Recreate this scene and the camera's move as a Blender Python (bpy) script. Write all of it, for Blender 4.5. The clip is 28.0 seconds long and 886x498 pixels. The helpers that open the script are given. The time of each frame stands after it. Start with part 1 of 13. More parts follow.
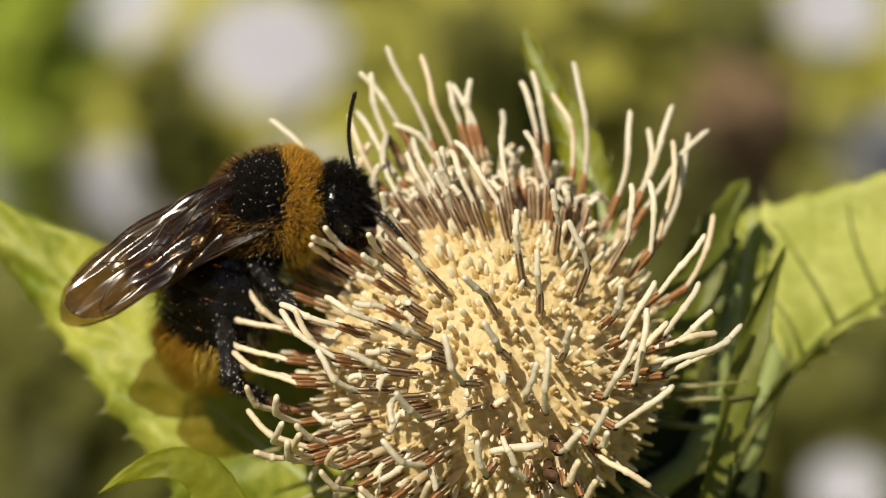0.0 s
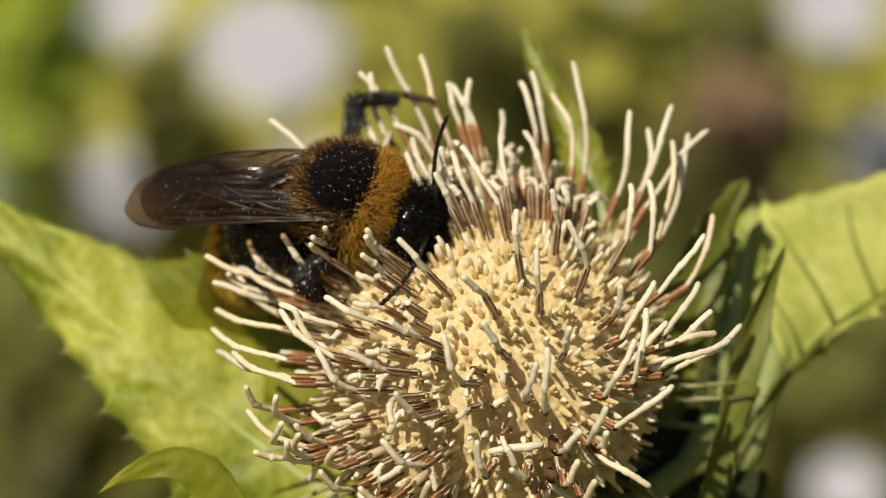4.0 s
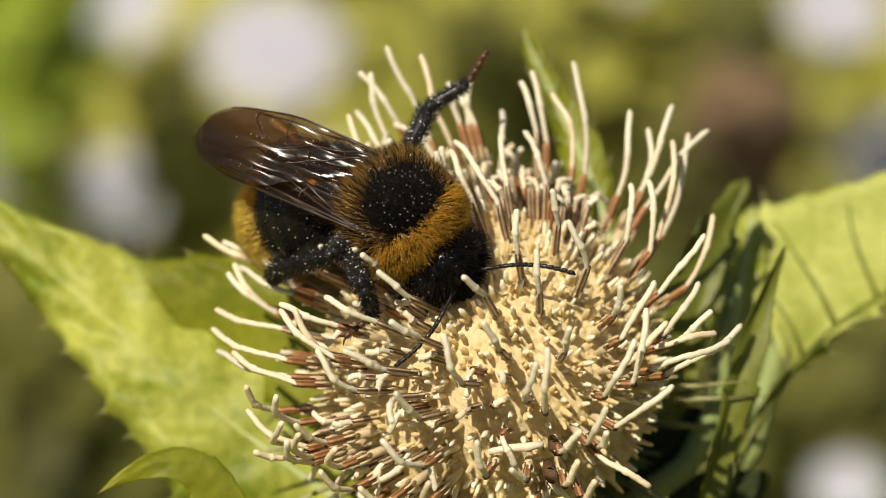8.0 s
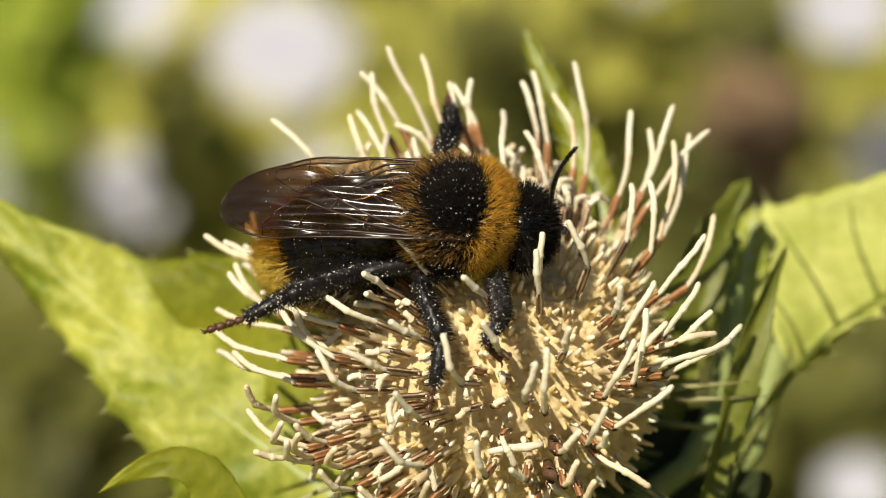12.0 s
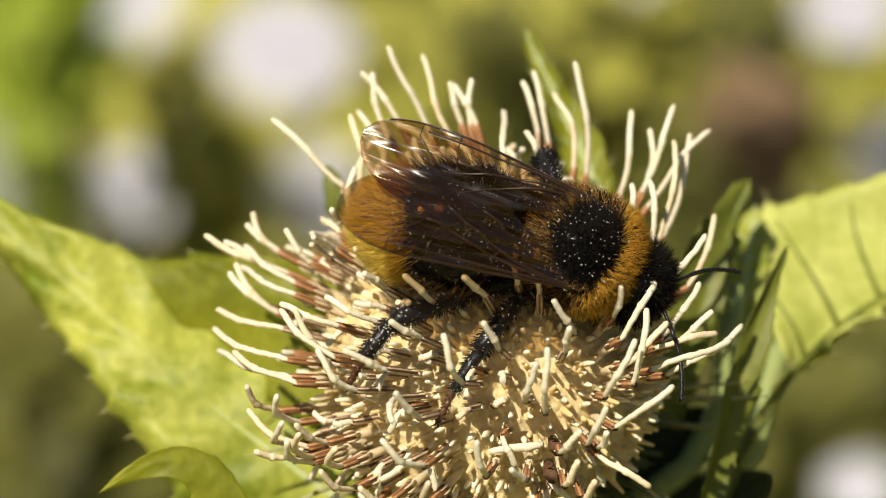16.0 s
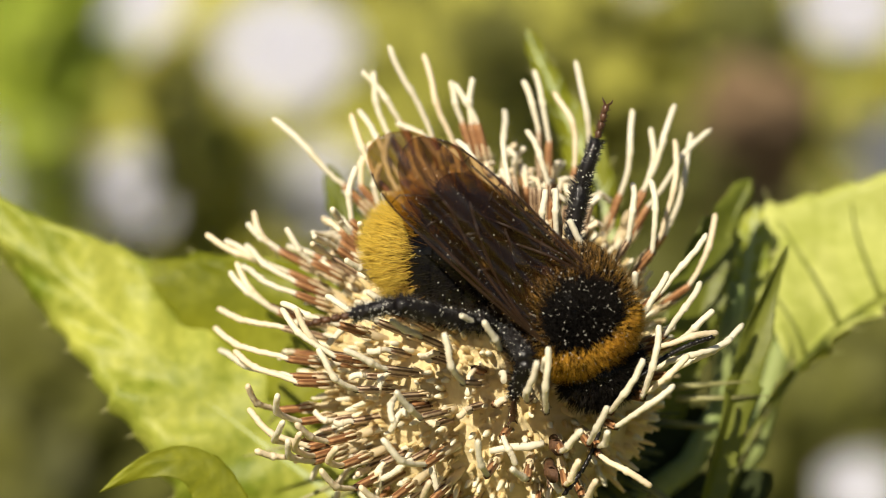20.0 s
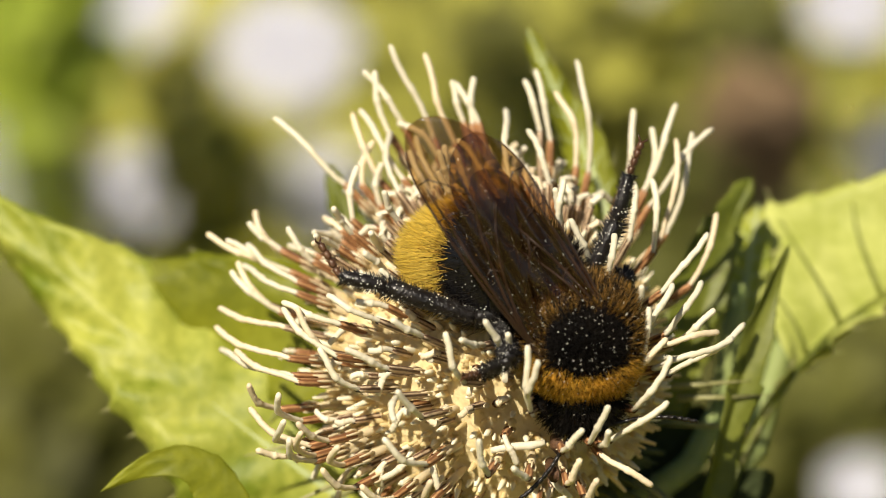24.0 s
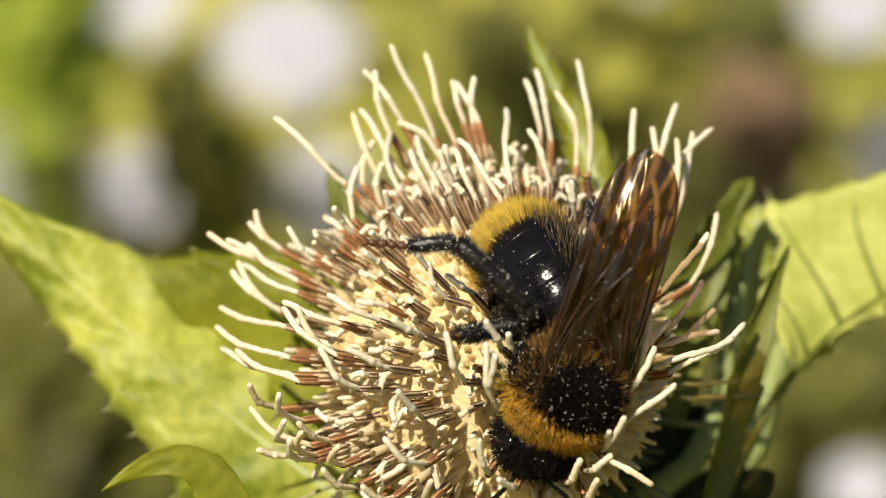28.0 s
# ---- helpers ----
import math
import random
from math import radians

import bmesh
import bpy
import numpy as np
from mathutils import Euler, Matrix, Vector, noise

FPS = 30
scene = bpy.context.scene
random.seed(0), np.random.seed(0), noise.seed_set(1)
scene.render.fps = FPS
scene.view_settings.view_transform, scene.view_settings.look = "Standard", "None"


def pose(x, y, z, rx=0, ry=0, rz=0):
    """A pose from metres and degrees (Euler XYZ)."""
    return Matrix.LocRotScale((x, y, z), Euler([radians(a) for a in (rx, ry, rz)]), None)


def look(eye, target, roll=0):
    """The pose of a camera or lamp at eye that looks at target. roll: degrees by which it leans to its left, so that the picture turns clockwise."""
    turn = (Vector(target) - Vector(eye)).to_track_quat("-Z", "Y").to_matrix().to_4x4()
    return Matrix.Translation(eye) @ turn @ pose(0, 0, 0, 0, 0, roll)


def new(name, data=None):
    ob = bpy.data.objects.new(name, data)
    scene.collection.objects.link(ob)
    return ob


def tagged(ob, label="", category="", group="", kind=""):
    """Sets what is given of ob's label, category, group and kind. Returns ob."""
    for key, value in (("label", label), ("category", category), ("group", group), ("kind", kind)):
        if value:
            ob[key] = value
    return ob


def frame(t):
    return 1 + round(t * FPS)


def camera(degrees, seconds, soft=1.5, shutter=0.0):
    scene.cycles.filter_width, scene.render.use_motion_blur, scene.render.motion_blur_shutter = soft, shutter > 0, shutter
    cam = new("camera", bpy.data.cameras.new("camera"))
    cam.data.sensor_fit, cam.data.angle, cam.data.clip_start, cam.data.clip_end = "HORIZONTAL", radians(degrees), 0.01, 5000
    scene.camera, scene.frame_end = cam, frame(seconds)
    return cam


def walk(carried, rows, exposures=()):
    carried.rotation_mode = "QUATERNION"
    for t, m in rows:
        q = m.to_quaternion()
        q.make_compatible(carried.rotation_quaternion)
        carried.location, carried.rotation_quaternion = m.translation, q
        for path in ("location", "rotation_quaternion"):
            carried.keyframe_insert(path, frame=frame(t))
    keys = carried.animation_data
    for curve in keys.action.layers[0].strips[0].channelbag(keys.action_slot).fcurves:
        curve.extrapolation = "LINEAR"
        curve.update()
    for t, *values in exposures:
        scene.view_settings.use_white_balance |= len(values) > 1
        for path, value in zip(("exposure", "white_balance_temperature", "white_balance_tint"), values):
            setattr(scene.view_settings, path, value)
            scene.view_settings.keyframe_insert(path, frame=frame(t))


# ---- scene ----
# Lengths inside the things are millimetres; mesh_of() turns them into metres.
TILT = radians(12)          # the camera looks down by this much
STAND = 176.78              # from the lens to the flower, mm
CENTRE = Vector((0, 0, 0.70))
# u to the right, v up along the view, w towards the camera
BASE = Matrix.Translation(CENTRE) @ Matrix(((1, 0, 0, 0), (0, math.sin(TILT), -math.cos(TILT), 0),
                                            (0, math.cos(TILT), math.sin(TILT), 0), (0, 0, 0, 1)))
MM = 0.001


def place(u, v, w):
    return BASE @ (Vector((u, v, w)) * MM)


# ---- camera: on a stand, nudged a hair's breadth ----
cam = camera(18, 28.0, soft=0.85)
cam.data.dof.use_dof = True
cam.data.dof.focus_distance = (STAND - 1.0) * MM
cam.data.dof.aperture_fstop = 24
cam.data.dof.aperture_blades = 7


def eye_at(du, tu, tv):
    return look(place(du, 0, STAND), place(tu, tv, 0))


walk(cam, [(0, eye_at(0, 0, 0)), (3.5, eye_at(0, 0.03, 0)), (7.0, eye_at(0.03, 0.03, 0)), (9.0, eye_at(0.35, 0.02, 0.0)),
           (12.0, eye_at(0.9, 0.02, 0.0)), (15.0, eye_at(1.0, 0.0, 0.0)), (18.0, eye_at(1.0, -0.04, -0.03)),
           (21.0, eye_at(1.0, -0.08, -0.06)), (24.0, eye_at(1.0, -0.14, -0.09)), (28.0, eye_at(1.0, -0.17, -0.12))],
     exposures=((0, -0.05), (4, -0.07), (8, 0.10), (12, 0.28), (20, 0.32), (28, 0.34)))

# ---- light: sun from the upper left in front, clear sky ----
SUN = (BASE.to_3x3() @ Vector((-0.33, 0.52, 0.79))).normalized()
world = bpy.data.worlds.new("sky")
scene.world = world
world.use_nodes = True
wn = world.node_tree.nodes
sky = wn.new("ShaderNodeTexSky")
sky.sky_type, sky.sun_disc = "NISHITA", False
sky.sun_elevation = math.asin(SUN.z)
sky.sun_rotation = math.atan2(SUN.x, SUN.y)
world.node_tree.links.new(sky.outputs[0], wn["Background"].inputs[0])
wn["Background"].inputs[1].default_value = 0.042
sun = new("sun", bpy.data.lights.new("sun", "SUN"))
sun.data.energy, sun.data.angle, sun.data.color = 4.9, radians(0.53), (1.0, 0.90, 0.74)
sun.matrix_world = look(SUN, (0, 0, 0))


# ---- materials ----
def mat(name, colour, colour2=None, rough=0.6, scale=900, bump=0.0, spec=0.4, metal=0.0, bump_scale=None, detail=4,
        island=0.0, sub=0.0, coat=0.0, span=(0.35, 0.65), sheen=0.0):
    """Two colours mottled by noise at two scales; scale in cycles per metre."""
    m = bpy.data.materials.new(name)
    m.use_nodes = True
    n, l = m.node_tree.nodes, m.node_tree.links
    b = n["Principled BSDF"]
    co = n.new("ShaderNodeTexCoord")
    a = n.new("ShaderNodeTexNoise")
    a.inputs["Scale"].default_value, a.inputs["Detail"].default_value = scale, detail
    l.new(co.outputs["Object"], a.inputs["Vector"])
    c = n.new("ShaderNodeTexNoise")
    c.inputs["Scale"].default_value = scale * 7
    l.new(co.outputs["Object"], c.inputs["Vector"])
    mix = n.new("ShaderNodeMath")
    mix.operation = "MULTIPLY_ADD"
    mix.inputs[1].default_value, mix.inputs[2].default_value = 0.3, 0.0
    l.new(c.outputs[0], mix.inputs[0])
    add = n.new("ShaderNodeMath")
    add.operation = "MULTIPLY_ADD"
    add.inputs[1].default_value = 0.7
    l.new(a.outputs[0], add.inputs[0])
    l.new(mix.outputs[0], add.inputs[2])
    r = n.new("ShaderNodeValToRGB")
    r.color_ramp.elements[0].position, r.color_ramp.elements[1].position = span
    r.color_ramp.elements[0].color = (*colour, 1)
    r.color_ramp.elements[1].color = (*(colour2 or colour), 1)
    l.new(add.outputs[0], r.inputs[0])
    out = r.outputs[0]
    if island:
        g = n.new("ShaderNodeNewGeometry")
        o = n.new("ShaderNodeObjectInfo")
        s = n.new("ShaderNodeMath")
        s.operation = "ADD"
        l.new(g.outputs["Random Per Island"], s.inputs[0])
        l.new(o.outputs["Random"], s.inputs[1])
        fr = n.new("ShaderNodeMath")
        fr.operation = "FRACT"
        l.new(s.outputs[0], fr.inputs[0])
        mr = n.new("ShaderNodeMapRange")
        mr.inputs[3].default_value, mr.inputs[4].default_value = 1 - island, 1 + island
        l.new(fr.outputs[0], mr.inputs[0])
        h = n.new("ShaderNodeHueSaturation")
        l.new(mr.outputs[0], h.inputs["Value"])
        l.new(out, h.inputs["Color"])
        out = h.outputs[0]
    l.new(out, b.inputs["Base Color"])
    b.inputs["Roughness"].default_value, b.inputs["Metallic"].default_value = rough, metal
    b.inputs["Specular IOR Level"].default_value = spec
    b.inputs["Coat Weight"].default_value = coat
    b.inputs["Sheen Weight"].default_value = sheen
    if sub:
        b.inputs["Subsurface Weight"].default_value = sub
        b.inputs["Subsurface Radius"].default_value = (1.0, 0.7, 0.3)
        b.inputs["Subsurface Scale"].default_value = 0.0025
    if bump:
        k = n.new("ShaderNodeBump")
        k.inputs["Strength"].default_value, k.inputs["Distance"].default_value = bump, 0.0002
        t = n.new("ShaderNodeTexNoise")
        t.inputs["Scale"].default_value = bump_scale or scale * 4
        l.new(co.outputs["Object"], t.inputs["Vector"])
        l.new(t.outputs[0], k.inputs["Height"])
        l.new(k.outputs[0], b.inputs["Normal"])
    return m


def translucent(m, share, colour):
    """Lets light through a thin leaf or petal."""
    n, l = m.node_tree.nodes, m.node_tree.links
    b, out = n["Principled BSDF"], n["Material Output"]
    t = n.new("ShaderNodeBsdfTranslucent")
    t.inputs[0].default_value = (*colour, 1)
    x = n.new("ShaderNodeMixShader")
    x.inputs[0].default_value = share
    l.new(b.outputs[0], x.inputs[1])
    l.new(t.outputs[0], x.inputs[2])
    l.new(x.outputs[0], out.inputs[0])
    return m


def striped(m, dark, light, count):
    """Lengthwise stripes round an anther tube."""
    n, l = m.node_tree.nodes, m.node_tree.links
    co = n.new("ShaderNodeTexCoord")
    sp = n.new("ShaderNodeSeparateXYZ")
    l.new(co.outputs["Object"], sp.inputs[0])
    at = n.new("ShaderNodeMath")
    at.operation = "ARCTAN2"
    l.new(sp.outputs[0], at.inputs[0])
    l.new(sp.outputs[1], at.inputs[1])
    mu = n.new("ShaderNodeMath")
    mu.operation = "MULTIPLY"
    mu.inputs[1].default_value = count
    l.new(at.outputs[0], mu.inputs[0])
    si = n.new("ShaderNodeMath")
    si.operation = "SINE"
    l.new(mu.outputs[0], si.inputs[0])
    ns = n.new("ShaderNodeTexNoise")
    ns.inputs["Scale"].default_value = 1400
    l.new(co.outputs["Object"], ns.inputs["Vector"])
    ad = n.new("ShaderNodeMath")
    ad.operation = "MULTIPLY_ADD"
    ad.inputs[1].default_value = 0.35
    l.new(si.outputs[0], ad.inputs[0])
    l.new(ns.outputs[0], ad.inputs[2])
    r = n.new("ShaderNodeValToRGB")
    r.color_ramp.elements[0].position, r.color_ramp.elements[1].position = 0.3, 0.75
    r.color_ramp.elements[0].color, r.color_ramp.elements[1].color = (*dark, 1), (*light, 1)
    l.new(ad.outputs[0], r.inputs[0])
    l.new(r.outputs[0], n["Principled BSDF"].inputs["Base Color"])
    return m


STYLE = translucent(mat("style_cream", (0.83, 0.78, 0.62), (0.77, 0.69, 0.49), 0.5, 900, 0.25, island=0.10), 0.15, (0.90, 0.82, 0.60))
STYLE_PINK = mat("style_fading", (0.82, 0.72, 0.51), (0.72, 0.57, 0.36), 0.55, 800, 0.25, island=0.12)
COROLLA = translucent(mat("corolla_cream", (0.76, 0.67, 0.46), (0.70, 0.57, 0.34), 0.6, 500, 0.2, island=0.10, spec=0.2), 0.25, (0.86, 0.70, 0.42))
FLOOR = translucent(mat("cushion_cream", (0.86, 0.73, 0.43), (0.80, 0.65, 0.34), 0.7, 500, 0.4, bump_scale=2600, spec=0.15), 0.3, (0.92, 0.76, 0.42))
BUD = translucent(mat("bud_cream", (0.84, 0.71, 0.40), (0.79, 0.63, 0.31), 0.6, 600, 0.2, island=0.07, spec=0.15), 0.35, (0.90, 0.76, 0.48))
BUD_TIP = mat("bud_tip_white", (0.80, 0.75, 0.57), (0.75, 0.68, 0.47), 0.5, 900, 0.1, island=0.08, spec=0.25)
ANTHER = striped(mat("anther_taupe", (0.2, 0.13, 0.08), rough=0.5, bump=0.2), (0.13, 0.07, 0.04), (0.62, 0.47, 0.31), 5)
ANTHER_RUST = striped(mat("anther_rust", (0.2, 0.1, 0.05), rough=0.55, bump=0.2), (0.20, 0.085, 0.035), (0.47, 0.25, 0.11), 5)
LEAF = translucent(mat("leaf_yellow_green", (0.17, 0.22, 0.014), (0.53, 0.54, 0.095), 0.5, 170, 0.5, bump_scale=900, spec=0.3), 0.25, (0.50, 0.54, 0.08))
LEAF_GREEN = translucent(mat("leaf_green", (0.11, 0.135, 0.012), (0.22, 0.24, 0.035), 0.5, 220, 0.35, bump_scale=900), 0.3, (0.28, 0.32, 0.02))
# lit copy of the yellow-green leaf: sunlight put in as a paler colour
LEAF_LIT = translucent(mat("leaf_lit", (0.36, 0.40, 0.07), (0.62, 0.64, 0.19), 0.5, 150, 0.5, bump_scale=900, spec=0.3), 0.25, (0.6, 0.62, 0.14))
LEAF_YOUNG = translucent(mat("leaf_young", (0.13, 0.15, 0.007), (0.30, 0.31, 0.022), 0.5, 170, 0.5, bump_scale=900, spec=0.25), 0.3, (0.45, 0.46, 0.03))
# leaf green darkened to near black: the shade under the flower as colour
LEAF_SHADE = mat("leaf_shade", (0.017, 0.025, 0.005), (0.038, 0.050, 0.011), 0.9, 200, 0.3, bump_scale=900)
BRACT = mat("bract_dark", (0.045, 0.06, 0.015), (0.10, 0.11, 0.03), 0.55, 300, 0.3)
SPINE = mat("spine_straw", (0.34, 0.32, 0.14), (0.24, 0.24, 0.08), 0.5, 300)
VEIN = mat("vein_pale", (0.46, 0.50, 0.24), (0.36, 0.42, 0.16), 0.5, 300)
STEM = mat("stem_green", (0.20, 0.27, 0.07), (0.30, 0.33, 0.12), 0.6, 150, 0.3)
CHITIN = mat("chitin_black", (0.004, 0.004, 0.005), (0.008, 0.007, 0.007), 0.17, 700, 0.12, spec=0.28, bump_scale=4000)
CHITIN_LEG = mat("chitin_leg", (0.005, 0.0045, 0.0045), (0.012, 0.009, 0.008), 0.32, 700, 0.4, bump_scale=3500)
TARSUS = mat("tarsus_brown", (0.05, 0.022, 0.010), (0.11, 0.05, 0.022), 0.4, 900, 0.2)
EYE = mat("eye_black", (0.006, 0.005, 0.005), (0.012, 0.01, 0.009), 0.15, 900, 0.1, spec=0.6)
FUR_BLACK = mat("fur_black", (0.006, 0.005, 0.0045), (0.012, 0.0095, 0.007), 0.5, 300, island=0.5, spec=0.08)
FUR_GREY = mat("fur_umber", (0.06, 0.042, 0.016), (0.14, 0.10, 0.035), 0.5, 300, island=0.4)
FUR_OCHRE = mat("fur_ochre", (0.47, 0.21, 0.011), (0.66, 0.36, 0.03), 0.5, 300, island=0.4)
FUR_BROWN = mat("fur_brown", (0.16, 0.078, 0.009), (0.32, 0.17, 0.02), 0.5, 300, island=0.4)
FUR_GOLD = mat("fur_gold", (0.56, 0.37, 0.035), (0.70, 0.50, 0.08), 0.5, 300, island=0.3)
POLLEN = mat("pollen_white", (0.85, 0.82, 0.70), rough=0.7)


def wing_material():
    m = bpy.data.materials.new("wing_smoky")
    m.use_nodes = True
    n, l = m.node_tree.nodes, m.node_tree.links
    b, out = n["Principled BSDF"], n["Material Output"]
    co = n.new("ShaderNodeTexCoord")
    a = n.new("ShaderNodeTexNoise")
    a.inputs["Scale"].default_value = 260
    l.new(co.outputs["Object"], a.inputs["Vector"])
    r = n.new("ShaderNodeValToRGB")
    r.color_ramp.elements[0].color, r.color_ramp.elements[1].color = (0.010, 0.0055, 0.0025, 1), (0.032, 0.018, 0.008, 1)
    l.new(a.outputs[0], r.inputs[0])
    l.new(r.outputs[0], b.inputs["Base Color"])
    b.inputs["Roughness"].default_value, b.inputs["Specular IOR Level"].default_value = 0.20, 0.8
    wv = n.new("ShaderNodeTexNoise")
    wv.inputs["Scale"].default_value = 500
    mp = n.new("ShaderNodeMapping")
    mp.inputs["Scale"].default_value = (0.35, 2.6, 1)
    l.new(co.outputs["Object"], mp.inputs["Vector"])
    l.new(mp.outputs[0], wv.inputs["Vector"])
    k = n.new("ShaderNodeBump")
    k.inputs["Strength"].default_value, k.inputs["Distance"].default_value = 0.6, 0.0003
    l.new(wv.outputs[0], k.inputs["Height"])
    l.new(k.outputs[0], b.inputs["Normal"])
    gl = n.new("ShaderNodeBsdfGlossy")
    gl.inputs["Roughness"].default_value = 0.24
    l.new(k.outputs[0], gl.inputs["Normal"])
    sheen = n.new("ShaderNodeMixShader")
    sheen.inputs[0].default_value = 0.06
    l.new(b.outputs[0], sheen.inputs[1])
    l.new(gl.outputs[0], sheen.inputs[2])
    tr = n.new("ShaderNodeBsdfTransparent")
    tr.inputs[0].default_value = (0.70, 0.50, 0.26, 1)
    x = n.new("ShaderNodeMixShader")
    x.inputs[0].default_value = 0.38
    l.new(tr.outputs[0], x.inputs[1])
    l.new(sheen.outputs[0], x.inputs[2])
    l.new(x.outputs[0], out.inputs[0])
    return m


WING = wing_material()
WING_VEIN = mat("wing_vein", (0.02, 0.010, 0.005), (0.04, 0.02, 0.01), 0.35, 400)


# ---- mesh helpers ----
def mesh_of(name, verts, faces, material, smooth=True):
    me = bpy.data.meshes.new(name)
    me.from_pydata([(x * MM, y * MM, z * MM) for x, y, z in verts], [], faces)
    me.materials.append(material)
    if smooth:
        me.polygons.foreach_set("use_smooth", [True] * len(faces))
    me.update()
    return me


def child(name, me, parent, m=None, label=""):
    ob = new(name, me)
    ob.parent = parent
    if m is not None:
        ob.matrix_basis = m
    return tagged(ob, label)


def thing(name, m, label, category, group="", kind=""):
    ob = new(name)
    ob.empty_display_size = 0.002
    ob.matrix_world = m
    return tagged(ob, label, category, group, kind)


def tube(path, radii, sides=7, cap=True, start=0):
    """Verts and faces of a tube along a path of points."""
    path = [Vector(p) for p in path]
    verts, faces = [], []
    ref = Vector((0.31, 0.92, 0.24))
    for i, p in enumerate(path):
        d = (path[min(i + 1, len(path) - 1)] - path[max(i - 1, 0)]).normalized()
        if abs(d.dot(ref)) > 0.95:
            ref = Vector((0.9, -0.2, 0.4))
        x = d.cross(ref).normalized()
        y = d.cross(x)
        for s in range(sides):
            a = 2 * math.pi * s / sides
            verts.append(p + (x * math.cos(a) + y * math.sin(a)) * radii[i])
        if i:
            for s in range(sides):
                t = (s + 1) % sides
                a0 = start + (i - 1) * sides
                faces.append((a0 + s, a0 + t, a0 + sides + t, a0 + sides + s))
    if cap:
        faces.append(tuple(start + s for s in reversed(range(sides))))
        k = start + (len(path) - 1) * sides
        faces.append(tuple(k + s for s in range(sides)))
    return verts, faces


def gather(pieces):
    """One list of verts and faces from several."""
    verts, faces = [], []
    for v, f in pieces:
        k = len(verts)
        verts += list(v)
        faces += [tuple(i + k for i in q) for q in f]
    return verts, faces


def lathe(profile, sides=20, ry=1.0, rz=1.0):
    """A body turned about x: profile rows are (x, radius)."""
    verts, faces = [], []
    for i, (x, r) in enumerate(profile):
        for s in range(sides):
            a = 2 * math.pi * s / sides
            verts.append((x, r * ry * math.cos(a), r * rz * math.sin(a)))
        if i:
            for s in range(sides):
                t, k = (s + 1) % sides, (i - 1) * sides
                faces.append((k + s, k + t, k + sides + t, k + sides + s))
    faces.append(tuple(range(sides)))
    k = (len(profile) - 1) * sides
    faces.append(tuple(k + s for s in reversed(range(sides))))
    return verts, faces


# ---- the flower head ----
# long florets: azimuth and lean from the head's axis in degrees and reach in mm, of the style's tip and of its foot
CROWN = [(117.1, 59.2, 27.4, 114.1, 58.2, 23), (115.3, 58.9, 27.1, 117.4, 58.4, 22.7), (111.7, 58, 28.4, 109.2, 56.8, 21.3),
         (106.6, 57.6, 27.2, 105, 56.1, 20.6), (102.9, 57.5, 25, 102.2, 56.6, 21.9), (98.8, 57.1, 25, 100.5, 56.4, 21.7),
         (102.3, 57.5, 24.8, 99.1, 56.3, 21.7), (121.8, 59.8, 25.1, 123.7, 57.4, 20), (120.3, 59.7, 25.1, 121, 49.7, 19.9),
         (115, 58.4, 23.3, 109.5, 56.1, 20.1), (87.5, 56.5, 25.3, 83.3, 55, 20.4), (83.5, 56.8, 23.9, 76.1, 53.9, 19),
         (80.2, 56.4, 26.2, 72.9, 53.7, 18.8), (133.2, 62, 27.7, 130.6, 59, 21.1), (130.6, 47.1, 22.8, 139.5, 47, 20.1),
         (120.8, 58.7, 22.8, 127.9, 58.3, 20.5)]
CROWN_FRONT = [(117.1, 58.4, 22.9, 126, 43.7, 20), (115.5, 46.6, 22.7, 117.2, 37.7, 20), (111.9, 37.8, 22.7, 112.7, 36.7, 20),
               (120.2, 40.5, 22.8, 121.3, 35.3, 20.1), (114.1, 36.6, 22.7, 113.4, 35.5, 20), (119.3, 30, 22.8, 118.3, 28.1, 20.1),
               (110.2, 35.7, 22.6, 109.4, 27.9, 20), (107.7, 38.8, 22.6, 99.4, 25.7, 19.8), (135.9, 33.1, 23, 136.2, 33.4, 20.3),
               (151.9, 22.5, 23.3, 154.3, 19.2, 20.6), (152.9, 28.1, 23.3, 149.9, 30.7, 20.5), (94.1, 15.8, 22.6, 94.8, 11.7, 20.1),
               (77.2, 22.4, 22.2, 71.7, 22.1, 19.5), (89.5, 56.7, 24.6, 85.8, 55.4, 21), (88.9, 43, 22.1, 81.2, 35.9, 19.3),
               (93.3, 56.6, 22.6, 94.7, 33.5, 19.6)]
MIDDLE = [(63.5, 16.1, 22.3, 41.3, 16.2, 19.4), (76, 7.6, 22.7, 47.2, 4, 20.2), (169.7, 9.6, 23.4, 164.5, 7, 20.6),
          (-166.9, 21, 23.8, -163.1, 18.7, 21), (-136, 8.9, 23.6, -116.8, 9.6, 20.8), (-147.7, 14.5, 23.8, -127.5, 17.7, 20.6),
          (-163.7, 29.2, 23.9, -157.3, 26.4, 20.9), (-141.6, 25.5, 23.6, -134.6, 27, 20.2), (-168.2, 33.5, 23.8, -157.7, 33.3, 20.5),
          (176, 31.9, 23.6, -177.7, 26, 20.9), (-83.2, 12.4, 23.4, -89.3, 17.1, 20), (-72.5, 10.6, 23.4, -78.9, 19.4, 19.7),
          (-44.4, 9.4, 23.1, -49.2, 10.8, 20.2), (161.2, 27.3, 23.4, 159.6, 26.8, 20.7), (56.1, 37, 21.3, 45.6, 31.5, 18.5),
          (-136, 29.2, 23.2, -146.8, 27.8, 20.5)]
